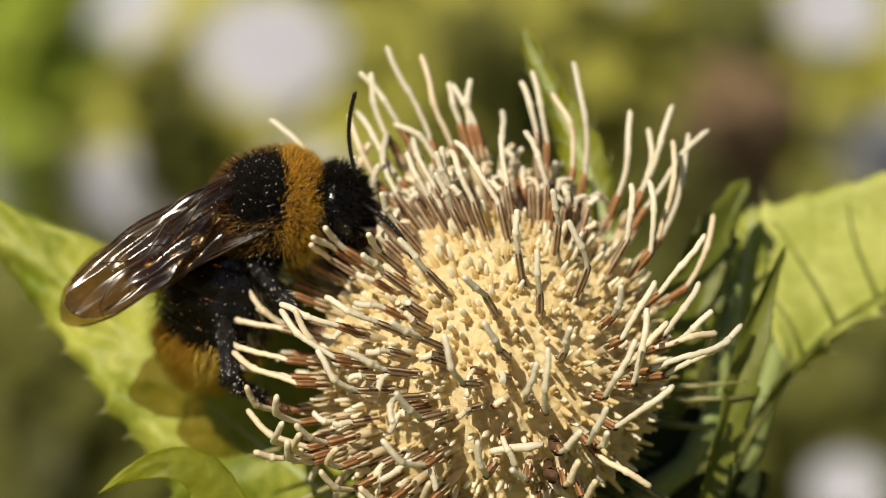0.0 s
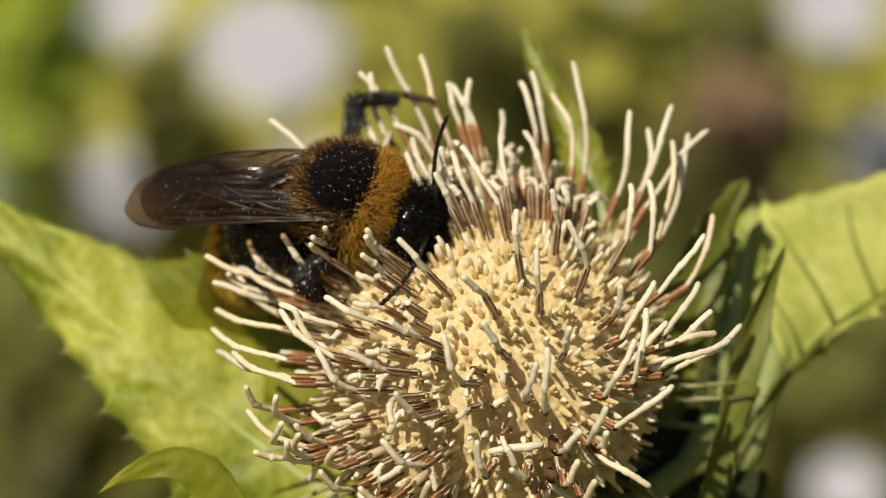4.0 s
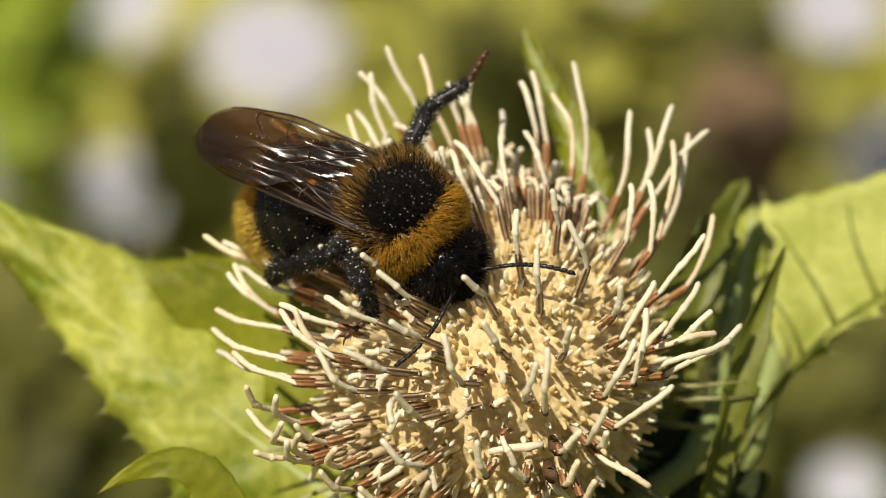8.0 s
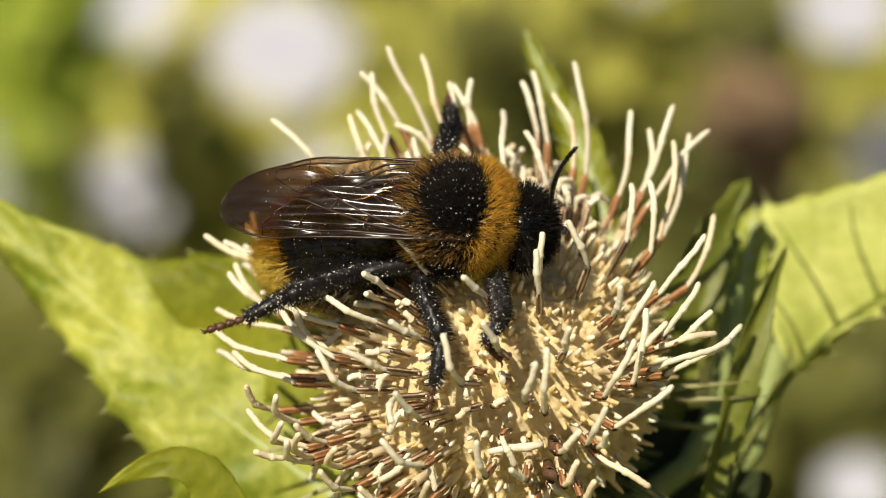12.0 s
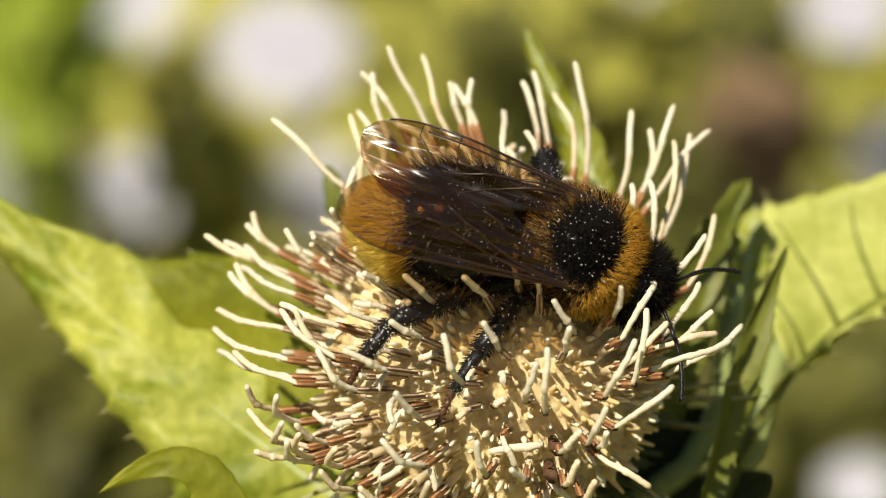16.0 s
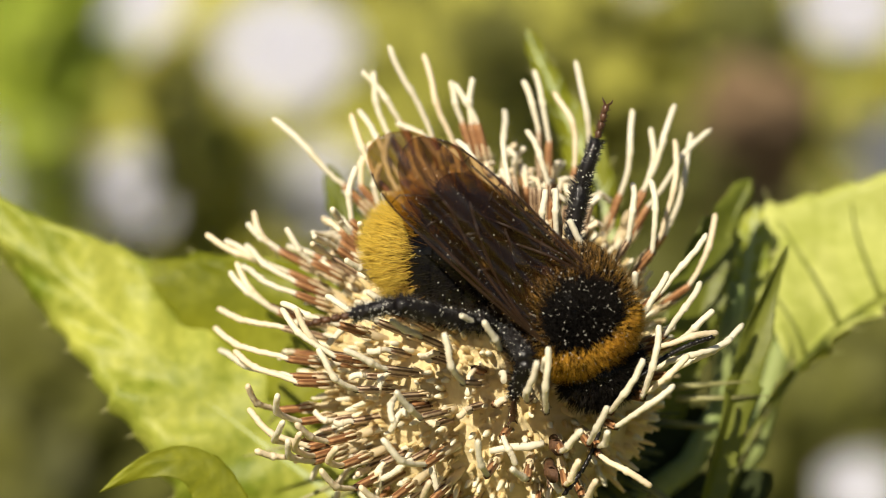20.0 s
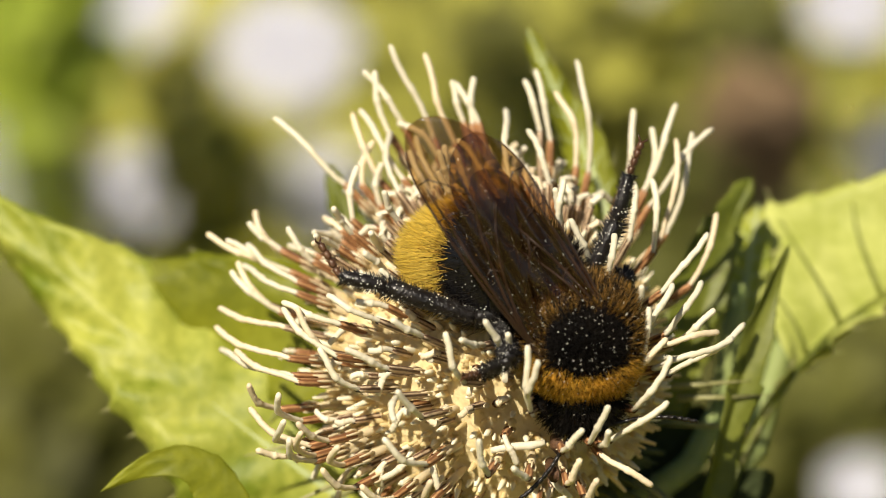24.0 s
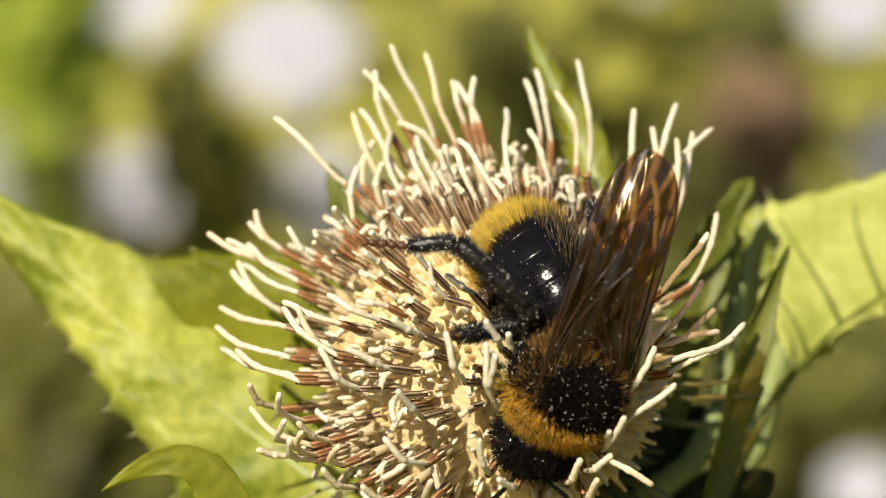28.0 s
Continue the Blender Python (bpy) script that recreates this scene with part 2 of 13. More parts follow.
LEFT_RIM = [(154.5, 64.8, 25.8, 153.9, 62.9, 21.6), (153.7, 64.2, 24.5, 152.7, 61.4, 19.7), (149, 63.2, 24, 149.9, 61.8, 21),
            (146.5, 62.9, 24.1, 150, 62.2, 21.6), (152.4, 63.4, 23.2, 157, 55, 19.6), (150.3, 51.4, 22.8, 152.8, 50.7, 19.9),
            (156.1, 64, 23.1, 161.3, 63, 19.9), (156.4, 63.9, 22.7, 161.8, 51.3, 19.8), (158.2, 64.4, 23.2, 161.8, 62.3, 19),
            (165.5, 65.5, 22.9, 170.7, 52.3, 19.7), (145.7, 40.2, 23.1, 144.7, 42.2, 20.2), (155.2, 39.6, 23.2, 149.9, 43.3, 20.2),
            (157.4, 39, 23.2, 153, 43.6, 20.2), (173.7, 41.7, 23.3, 178.8, 34.2, 20.7), (175.4, 41.4, 23.3, -170.8, 35.4, 20.7),
            (177.2, 37.7, 23.5, -173.6, 37.5, 20.7)]
LOW_RIM = [(169, 66.1, 22.7, -179.3, 49, 19.9), (172.7, 66.4, 22, -174.3, 48.3, 19.8), (177.7, 56.5, 22.4, -171.6, 46.8, 19.9),
           (-172.4, 52.2, 22.5, -171.2, 57.6, 18.8), (-164.6, 44.3, 23, -163.5, 50.4, 19.2), (-168.2, 53.9, 22.2, -157, 51.4, 18.9),
           (-160.6, 57.1, 21.6, -158.8, 57.9, 18.3), (-158.8, 45.6, 22.7, -160.8, 55.4, 18.6), (-156.1, 43.2, 22.8, -153.3, 45.6, 19.3),
           (-153.7, 43.4, 22.7, -154.8, 52.1, 18.7), (-155.2, 46.8, 22.4, -153.8, 52.8, 18.6), (-144.2, 39.1, 22.7, -146.3, 46.3, 19),
           (-144.4, 44.7, 22.2, -140.3, 48.3, 18.5), (-135.7, 32.4, 23, -124.8, 33.9, 19.4), (-118.1, 34, 22.3, -118.9, 40.2, 18.5),
           (-134.1, 41.6, 22.1, -129.5, 44, 18.6)]
RIGHT_RIM = [(67.8, 56.6, 23.9, 63, 53.5, 18.2), (60.9, 57.8, 25.3, 58.4, 54.4, 19), (63.1, 56.8, 23.2, 57.9, 54.5, 19),
             (56.2, 51.1, 23.5, 44.9, 46.6, 17.5), (55.6, 57, 24.1, 47.2, 53.7, 17.4), (52.9, 58.2, 25, 55.2, 54, 18.3),
             (53.6, 40.9, 21.5, 39.2, 36.9, 18), (39.4, 51.8, 21.1, 28.8, 48.1, 16.8), (30.3, 38.7, 21.8, 20.2, 30.7, 18.2),
             (16.2, 34.1, 20.9, -0, 28.7, 18.4), (7.3, 35.9, 20.7, 0.5, 32.8, 18), (-0.2, 36.2, 20.7, -7.5, 26.5, 18.7),
             (2.7, 40.1, 21.6, -15, 31.1, 18), (-2.7, 37.6, 21.5, -18.2, 26.7, 18.6), (13.4, 22.9, 21.7, -12.6, 18.5, 19.4),
             (-5.2, 24.2, 21.8, -23.9, 21.3, 19.2)]
CORNER = [(-21.4, 18.9, 22.4, -45, 21.5, 19.1), (-1.9, 20.1, 22, -29.1, 24.5, 18.8), (-26.8, 28.8, 21.4, -48.6, 27.5, 18.4),
          (-52.4, 39.3, 20.2, -59.9, 30.6, 18.1), (-53, 22.6, 21.5, -62.8, 27.3, 18.6), (-57.4, 26.3, 21, -59, 28.8, 18.4),
          (-67.3, 24.1, 21.5, -75.1, 27, 18.8), (-70.7, 28.9, 20.5, -75.5, 33.8, 18), (-95.1, 28.9, 21.1, -89.4, 31.4, 18.6),
          (-108.9, 25.3, 21.6, -103.8, 31.4, 19), (9.2, 15.8, 22.2, 2.3, 16.8, 19.4), (-66.5, 33.6, 19.8, -70.2, 38, 17.4)]
HEAD = Matrix.Translation(place(5.08, -13.13, -15.0)) @ (BASE.to_3x3() @ Matrix.Rotation(radians(-28), 3, "X")).to_4x4()
flower = thing("thistle_flower", HEAD, "pale cream thistle flower head with brown anthers, on a leafy stem", "flower")
rnd = random.Random(5)


def bent(length, bow, steps, z0=0.0):
    return [(bow * (i / steps) ** 2, 0.25 * bow * math.sin(3 * i / steps), z0 + length * i / steps) for i in range(steps + 1)]


def style_mesh(k, length, bow, r, material):
    """A pale style: a swollen knee where it bends, a slight wave, a blunt tip."""
    knee = rnd.uniform(0.42, 0.60)
    path, rad = [], []
    for i in range(25):
        q = i / 24
        side = q / knee if q < knee else (1 - q) / (1 - knee)
        path.append((length * (bow * (1 - (1 - side) ** 1.5) + 0.004 * rnd.uniform(-1, 1)), length * (0.005 * rnd.uniform(-1, 1) + 0.03 * math.sin(math.pi * q) * math.sin(4 * q + k)), length * q))
        swell = 0.34 * math.exp(-((q - knee) * length / 0.14) ** 2)
        rad.append(r * (0.84 + 0.12 * q / knee if q < knee else 1.0) * (1 + swell) * rnd.uniform(0.97, 1.03))
    rad[23], rad[24] = r * 0.98, r * 0.6
    return mesh_of("style", *tube(path, rad, 8), material)


def anther_mesh(length, r, material):
    """A ribbed tube with a toothed mouth."""
    path = [(0, 0, length * i / 6) for i in range(7)]
    v, f = tube(path, [r * q for q in (0.75, 0.92, 1, 1, 1.0, 0.98, 0.86)], 10)
    for i in range(0, len(v), 2):
        v[i] = Vector((v[i].x * 0.84, v[i].y * 0.84, v[i].z))
    for i in range(60, 70, 2):
        v[i] = v[i] + Vector((0, 0, 0.28))
    return mesh_of("anther_tube", v, f, material)


def corolla_mesh(length, r):
    """A slender tube with five narrow lobes at its mouth."""
    pieces = [tube([(0, 0, length * i / 5) for i in range(6)], [r * q for q in (0.5, 0.5, 0.55, 0.75, 1.0, 0.95)], 7)]
    for k in range(5):
        a = 2 * math.pi * k / 5
        c, s = math.cos(a), math.sin(a)
        p = [(c * r * 0.8, s * r * 0.8, length * 0.98), (c * r * 1.2, s * r * 1.2, length + 0.5), (c * r * 1.1, s * r * 1.1, length + 1.1 + 0.3 * (k % 2))]
        pieces.append(tube(p, [0.11, 0.10, 0.05], 4))
    return mesh_of("corolla", *gather(pieces), COROLLA)


BOWS = (0.04, 0.08, 0.13, 0.18)
SIZES = (3.0, 4.4, 6.4)
STYLES = [[style_mesh(3 * k + n, size, BOWS[k % 4] * (1 if n else 0.8), 0.21, STYLE if k < 12 else STYLE_PINK) for k in range(16)] for n, size in enumerate(SIZES)]
ANTHERS = [anther_mesh(4.0, 0.27, ANTHER), anther_mesh(2.5, 0.29, ANTHER_RUST)]
COROLLAS = [corolla_mesh(5.6, 0.27), corolla_mesh(7.3, 0.30)]


def radial(az, lean, spin=0.0):
    return Matrix.Rotation(radians(az), 4, "Z") @ Matrix.Rotation(radians(lean), 4, "Y") @ Matrix.Rotation(spin, 4, "Z")


def spot(az, lean, reach):
    return radial(az, lean) @ Vector((0, 0, reach))


SPRING = Vector((1.7, 4.0, -0.2))      # where the florets seem to spring from


def floret(tip, foot, k, rusty, tan=False, name="floret"):
    """A long floret: cream corolla, brown anther tube, pale style bent towards its tip; tip and foot of the style in mm."""
    way = (foot - SPRING).normalized()
    turn = way.to_track_quat("Z", "Y").to_matrix()
    ob = child(name, COROLLAS[1 if rusty else 0], flower, Matrix.Translation((foot - way * 9.9) * MM) @ turn.to_4x4())
    child("anther_tube", ANTHERS[1 if rusty else 0], ob, pose(0, 0, 0.0075 if rusty else 0.0060, 0, 0, k * 40), "rust brown anther tube" if rusty else "brown striped anther tube")
    run = turn.transposed() @ (tip - foot)
    z = run.normalized()
    bow = Vector((0, 0, 1)) - z * z.z
    x = (bow if bow.length > 0.12 else z.orthogonal()).normalized()
    kink = min(3, int(bow.length * 5))
    size = 0 if run.length < 3.7 else 1 if run.length < 5.4 else 2
    lie = Matrix((x, z.cross(x), z)).transposed() @ Matrix.Diagonal((1, 1, run.length / SIZES[size]))
    child("style", STYLES[size][kink + 4 * (3 if tan and k % 3 < tan else k % 4 if rusty and not tan else k % 3)], ob, Matrix.Translation((0, 0, 0.0099)) @ lie.to_4x4(), "pale cream style")
    return ob


LONG = []
for zone, rusty in ((CROWN, True), (CROWN_FRONT, False), (MIDDLE, False), (LEFT_RIM, True), (LOW_RIM, True), (RIGHT_RIM, True), (CORNER, True)):
    for row in zone:
        k = len(LONG)
        LONG.append(floret(spot(*row[:3]), spot(*row[3:]), k, rusty and not (zone is LEFT_RIM and k % 3 == 0), 1 if zone is LEFT_RIM else 2 if zone is LOW_RIM else 0))
DOME = Vector((-1.99, 2.48, 4.71))     # middle of the cushion of florets


# those between them, less drawn out
for k in range(46):
    az, lean = rnd.uniform(50, 150) if k < 18 else rnd.uniform(-190, -75), 60 + 24 * rnd.random() ** 0.7
    near = rnd.uniform(13.0, 14.4) - (1.0 if -150 < az < -20 else 0)
    foot = DOME + radial(az, lean) @ Vector((0, 0, near))
    tip = DOME + radial(az + rnd.uniform(-7, 7), lean + rnd.uniform(-6, 10)) @ Vector((0, 0, near + rnd.uniform(1.2, 2.6)))
    floret(tip, foot, k + 3, k % 5 > 0, True)


# short ones with bare anther tubes, lying over the cushion
for k in range(96):
    az, lean = (rnd.uniform(140, 290), 22 + 48 * rnd.random()) if k < 44 else (rnd.uniform(40, 145), 34 + 28 * rnd.random())
    near = rnd.uniform(12.9, 13.8)
    foot = DOME + radial(az, lean) @ Vector((0, 0, near))
    tip = DOME + radial(az + rnd.uniform(-6, 6), lean + rnd.uniform(-2, 8)) @ Vector((0, 0, near + rnd.uniform(0.3, 1.3)))
    floret(tip, foot, k, k % 4 == 0, True)


def bud_mesh(k):
    """An unopened floret: a slim cream stalk with a pearly swollen tip."""
    path = bent(7.0, rnd.uniform(-1.0, 1.0), 9)
    v, f = tube(path, [0.22, 0.22, 0.21, 0.20, 0.19, 0.18, 0.17, 0.18, 0.23, 0.11], 7)
    me = mesh_of("bud", v, f, BUD)
    me.materials.append(BUD_TIP)
    for q in me.polygons:
        q.material_index = 1 if q.center.z > 0.0062 else 0
    return me


BUDS = [bud_mesh(k) for k in range(8)]
HUB = SPRING + Vector((-1.2, -0.6, 0.6))      # where the short florets seem to spring from
COUNT = 520


def stand(az, lean, reach, spin):
    """Pose of a short floret whose tip reaches that far out of the cushion's middle."""
    tip = DOME + (radial(az, lean) @ Vector((0, 0, 1))) * reach
    way = (tip - HUB).normalized()
    turn = way.to_track_quat("Z", "Y").to_matrix().to_4x4() @ Matrix.Rotation(spin, 4, "Z")
    return Matrix.Translation(tip - way * 7) @ turn


pieces = []
for k in range(COUNT):
    z = 1 - (k + 0.5) / COUNT * (1 - math.cos(radians(78)))
    az, lean = k * 137.508 % 360 + rnd.uniform(-4, 4), math.degrees(math.acos(z)) + rnd.uniform(-3.5, 3.5)
    m = stand(az, lean, 11.5 + 1.7 * rnd.random() ** 1.4, k)
    if k % 3 == 0:
        m.translation *= MM
        child("bud", BUDS[k % 8], flower, m)
    else:
        pieces.append(tube([m @ Vector(p) for p in bent(7.0, rnd.uniform(-1.0, 1.0), 7)], [0.22, 0.22, 0.21, 0.20, 0.18, 0.17, 0.21, 0.10], 6))
fringe = mesh_of("bud_fringe", *gather(pieces), BUD)
fringe.materials.append(BUD_TIP)
for i, q in enumerate(fringe.polygons):
    q.material_index = 1 if 36 <= i % 44 < 42 or i % 44 == 43 else 0
tagged(child("bud_fringe", fringe, flower), kind="stuff")
# soft corolla tubes that melt into one another below them
pieces = []
for k in range(1050):
    z = 1 - (k + 0.5) / 1050 * (1 - math.cos(radians(82)))
    m = stand(k * 137.508 % 360 + rnd.uniform(-6, 6), math.degrees(math.acos(z)) + rnd.uniform(-4, 4), 11.2 + 1.3 * rnd.random(), k)
    w = rnd.uniform(0.17, 0.33)
    pieces.append(tube([m @ Vector(p) for p in bent(7.0, rnd.uniform(-1.2, 1.2), 6)], [w * q for q in (1, 1, 1, 0.95, 0.9, 0.82, 0.45)], 8))
tagged(child("corolla_bed", mesh_of("corolla_bed", *gather(pieces), BUD), flower, label="soft cream corolla tubes"), kind="stuff")
# fine pappus hairs between the buds
verts, faces = [], []
for k in range(2600):
    z = 1 - (k + 0.5) / 2600 * (1 - math.cos(radians(82)))
    m = stand(k * 137.508 % 360 + rnd.uniform(-3, 3), math.degrees(math.acos(z)) + rnd.uniform(-2, 2), 10.9 + 0.9 * rnd.random(), k)
    q = len(verts)
    for a in (0, 2.1, 4.2):
        verts.append(m @ Vector((0.09 * math.cos(a), 0.09 * math.sin(a), 4.4)))
    verts.append(m @ Vector((rnd.uniform(-0.4, 0.4), rnd.uniform(-0.4, 0.4), 7)))
    faces += [(q, q + 1, q + 3), (q + 1, q + 2, q + 3), (q + 2, q, q + 3)]
tagged(child("pappus", mesh_of("pappus", verts, faces, BUD), flower, label="fine cream hairs between the buds"), kind="stuff")
# the soft floor between the florets
sides, rings = 240, 90
v, f = [], []
for i in range(rings + 1):
    a = radians(1 + 84 * i / rings)
    for k in range(sides):
        b = 2 * math.pi * k / sides
        way = Vector((math.sin(a) * math.cos(b), math.sin(a) * math.sin(b), math.cos(a)))
        near = noise.voronoi(way * 17)[0]
        v.append(DOME + way * (11.0 + 0.45 * min(0.8, near[1] - near[0]) + 0.3 * noise.noise(way * 7)))
    if i:
        for k in range(sides):
            q = (i - 1) * sides
            f.append((q + k, q + sides + k, q + sides + (k + 1) % sides, q + (k + 1) % sides))
child("receptacle", mesh_of("receptacle", v, f, FLOOR), flower, label="cream floor of the head")
# spiny bracts under the head
pieces = []
for k in range(150):
    az, lean = k * 137.508, rnd.uniform(86, 125)
    m = Matrix.Translation(DOME * 0.6) @ radial(az, lean)
    r0, r1 = rnd.uniform(5.5, 7.0), rnd.uniform(9.5, 12.5)
    path = [m @ Vector((0.5 * (i / 4) ** 2 * -3, 0, r0 + (r1 - r0) * i / 4)) for i in range(5)]
    pieces.append(tube(path, [0.75, 0.7, 0.45, 0.2, 0.04], 5))
INVOL = mesh_of("involucre", *gather(pieces), BRACT)
tagged(child("involucre", INVOL, flower, label="dark spiny bracts round the base"), kind="stuff")
spine_me = mesh_of("spine", *tube([(0, 0, 0), (0.1, 0, 3), (0.4, 0, 6.5)], [0.28, 0.2, 0.03], 5), SPINE)
for k in range(24):
    az, lean = rnd.uniform(-130, 20) if k < 17 else rnd.uniform(20, 230), rnd.uniform(80, 112)
    child("spine", spine_me, flower, Matrix.Translation(DOME * 0.6 * MM) @ radial(az, lean, k) @ Matrix.Translation((0, 0, rnd.uniform(9.5, 12.5) * MM)))
# dark brown cups added in the front in place of shaded gaps between florets
GAP_BROWN = mat("gap_brown", (0.05, 0.02, 0.009), (0.14, 0.07, 0.03), 0.7, 1200, 0.4)
for k, c in enumerate(((1.9, -7.0, 15.0), (1.6, -8.2, 13.7))):
    v, f = tube([(0, 0, -1.5), (0, 0, 0.5), (0.1, 0, 1.0), (0.1, 0, 0.4), (0.1, 0, -0.5)], [0.35, 0.42, 0.55, 0.42, 0.3], 9)
    way = (Vector(c) - SPRING).normalized()
    m = Matrix.Translation(Vector(c) * MM) @ way.to_track_quat("Z", "Y").to_matrix().to_4x4()
    child("gap_cup", mesh_of("gap_cup", v, f, GAP_BROWN), flower, m, "dark brown cup standing in for a shaded gap between florets")
# a withered style lying across the front
v, f = tube([(0, 0, 0), (1.2, 0.25, 0.1), (2.4, 0.3, 0), (3.4, 0.5, 0.1)], [0.2, 0.25, 0.3, 0.22], 8)
child("fallen_style", mesh_of("fallen_style", v, f, STYLE), flower,
      flower.matrix_world.inverted() @ Matrix.Translation(place(2.9, -12.75, 1.0)) @ BASE.to_3x3().to_4x4(), "white withered style lying loose")


# ---- stem and leaves of the thistle ----
FOOT = Vector((-0.004, 0.03, -0.005))
plant = thing("thistle_plant", Matrix.Translation(FOOT), "pale green thistle stem with broad spiny-toothed leaves", "plant")


def bezier(c, t):
    a, b, d, e = c
    s = 1 - t
    return a * s ** 3 + b * 3 * s * s * t + d * 3 * s * t * t + e * t ** 3


def leaf(name, ctrl, side, left, right, material, label, fold=0.25, teeth=9, tooth=0.9, seed=0, shape=0, thick=0.22, wave=0.5, veins=True, neck=0.0, curl=0.0, rib=None, broad=1.0, ripple=1.0):
    """A blade along a curved midrib. ctrl: four points of it, side: the way to its left; left, right: half widths in mm."""
    r = random.Random(seed)
    c = [Vector(p) for p in ctrl]
    nl, nw = 110, 9
    side = Vector(side).normalized()
    top, ribs = [], []
    def width(t, half):
        base = (math.sin(math.pi * min(1, 0.08 + 0.92 * t) ** 0.9)) ** 0.75 if not shape else max(0.0, 1 - t) ** shape * min(1, (0.5 + 4 * t) if not neck else 0.03 + max(0, t - neck) * 4)
        saw = (t * teeth) % 1.0
        return half * max(base, 0.02) * (1 + 0.05 * noise.noise(Vector((t * 26, half, seed)))) + tooth * (saw ** 1.6) * min(1, base * 2.5) * (0.6 + 0.4 * math.sin(t * 37 + seed))
    def point(t, q):
        p = bezier(c, t)
        d = (bezier(c, min(1, t + 0.01)) - bezier(c, max(0, t - 0.01))).normalized()
        s = (side - d * side.dot(d)).normalized()
        n = d.cross(s)
        w = width(t, left if q > 0 else right)
        out = w * abs(q)
        lift = fold * out * (1 if n.z >= 0 else -1) + wave * math.sin(t * 11 + q * 2 + seed) * abs(q)
        lift -= curl * max(0, (abs(q) - 0.72) / 0.28) ** 2 * (1 if n.z >= 0 else -1)
        lift += ripple * 0.06 * min(left, 9) * math.sin((t * 9 - abs(q) * 1.2) * 6.28) * (1 - abs(q)) * abs(q) * 2
        return p + s * out * (1 if q > 0 else -1) + n * lift, n
    verts, faces = [], []
    for layer in (0, 1):
        for i in range(nl + 1):
            t = i / nl
            for j in range(2 * nw + 1):
                q = (j - nw) / nw
                p, n = point(t, q)
                verts.append(p - n * (thick * layer * (1 - 0.7 * abs(q))))
    row, lay = 2 * nw + 1, (nl + 1) * (2 * nw + 1)
    for i in range(nl):
        for j in range(2 * nw):
            a = i * row + j
            faces.append((a, a + 1, a + row + 1, a + row))
            b = a + lay
            faces.append((b, b + row, b + row + 1, b + 1))
        for j in (0, 2 * nw):
            a = i * row + j
            q = (a, a + row, a + row + lay, a + lay)
            faces.append(q if j == 0 else q[::-1])
    ob = child(name, mesh_of(name, [BASE.to_3x3() @ v for v in verts], faces, material), plant, Matrix.Translation(CENTRE - FOOT), label)
    if veins:
        path = [point(i / 24, 0.001) for i in range(25)]
        turn = BASE.to_3x3()
        v, f = tube([turn @ (p + n * 0.05) for p, n in path], [0.42 * (1 - 0.8 * i / 24) for i in range(25)], 6)
        child("midrib", mesh_of("midrib", v, f, rib or VEIN), ob, label="pale midrib")
        for k in range(5, 22, 3):
            for s in (-1, 1):
                run = [point(k / 24 + 0.07 * h, s * h * 0.85 + 0.001 * s) for h in (0, 0.25, 0.5, 0.75, 1)]
                v, f = tube([turn @ p for p, n in run], [broad * q for q in (0.10, 0.09, 0.07, 0.05, 0.03)], 5)
                child("vein", mesh_of("vein", v, f, rib or VEIN), ob)
        for k in range(teeth):
            for s in (-1, 1):
                t = (k + 0.97) / teeth
                if t > 0.97:
                    continue
                p, n = point(t, s)
                p0, _ = point(t - 0.012, s * 0.9)
                d = (p - p0).normalized()
                v, f = tube([turn @ (p - d * 0.2), turn @ (p + d * 0.5), turn @ (p + d * 1.1)], [0.1, 0.06, 0.01], 4)
                child("spine", mesh_of("spine", v, f, SPINE), ob)
    return ob


leaf("leaf", ((-5, -19, -17), (-14, -13, -16), (-24, -5, -20), (-38, 7.0, -24)), (0.6, 0.75, -0.25), 17.6, 10.0, LEAF,
     "broad yellow-green leaf with a toothed spiny edge", fold=-0.1, teeth=17, tooth=0.6, seed=1, shape=1.15, wave=1.3, curl=1.6)
# the upright leaf's brightness in the sun comes from its paler colour
leaf("leaf", ((19, -19, -20), (23.5, -9, -22), (27, -3.8, -25), (42, 0.6, -30)), (-0.77, 0.64, -0.2), 15.8, 1.2, LEAF_LIT,
     "broad yellow-green leaf standing upright, sunlight put into its pale colour", fold=0.05, teeth=15, tooth=0.8, seed=2, shape=0.4, wave=1.6, neck=0.4, rib=LEAF_GREEN, broad=2.4, ripple=0.3)
leaf("leaf", ((20.5, -8, -24), (21.5, -3, -25), (22.0, 0, -26), (22.6, 3.2, -27)), (-1, 0.2, 0.1), 1.9, 1.7, LEAF,
     "small pale green leaf lobe behind the spines", fold=0.2, teeth=3, tooth=0.3, seed=13, ripple=0.2, wave=0.2)
leaf("leaf", ((17, -20, -13), (19.5, -12, -13), (20.5, -5, -13.5), (23.4, 0.2, -14)), (-1, 0.3, 0.5), 1.0, 1.2, LEAF_GREEN,
     "narrow green leaf with a spine tip", fold=0.5, teeth=4, tooth=0.4, seed=3, veins=False, ripple=0.2, wave=0.2)
leaf("leaf", ((16, -12, -19), (17.5, -5, -19), (19, 0, -20), (21.6, 5.0, -22)), (-1, 0.2, 0.2), 2.6, 1.2, LEAF_GREEN,
     "small green leaf with spiny lobes", fold=0.3, teeth=4, tooth=0.8, seed=4, veins=False, ripple=0.2, wave=0.3)
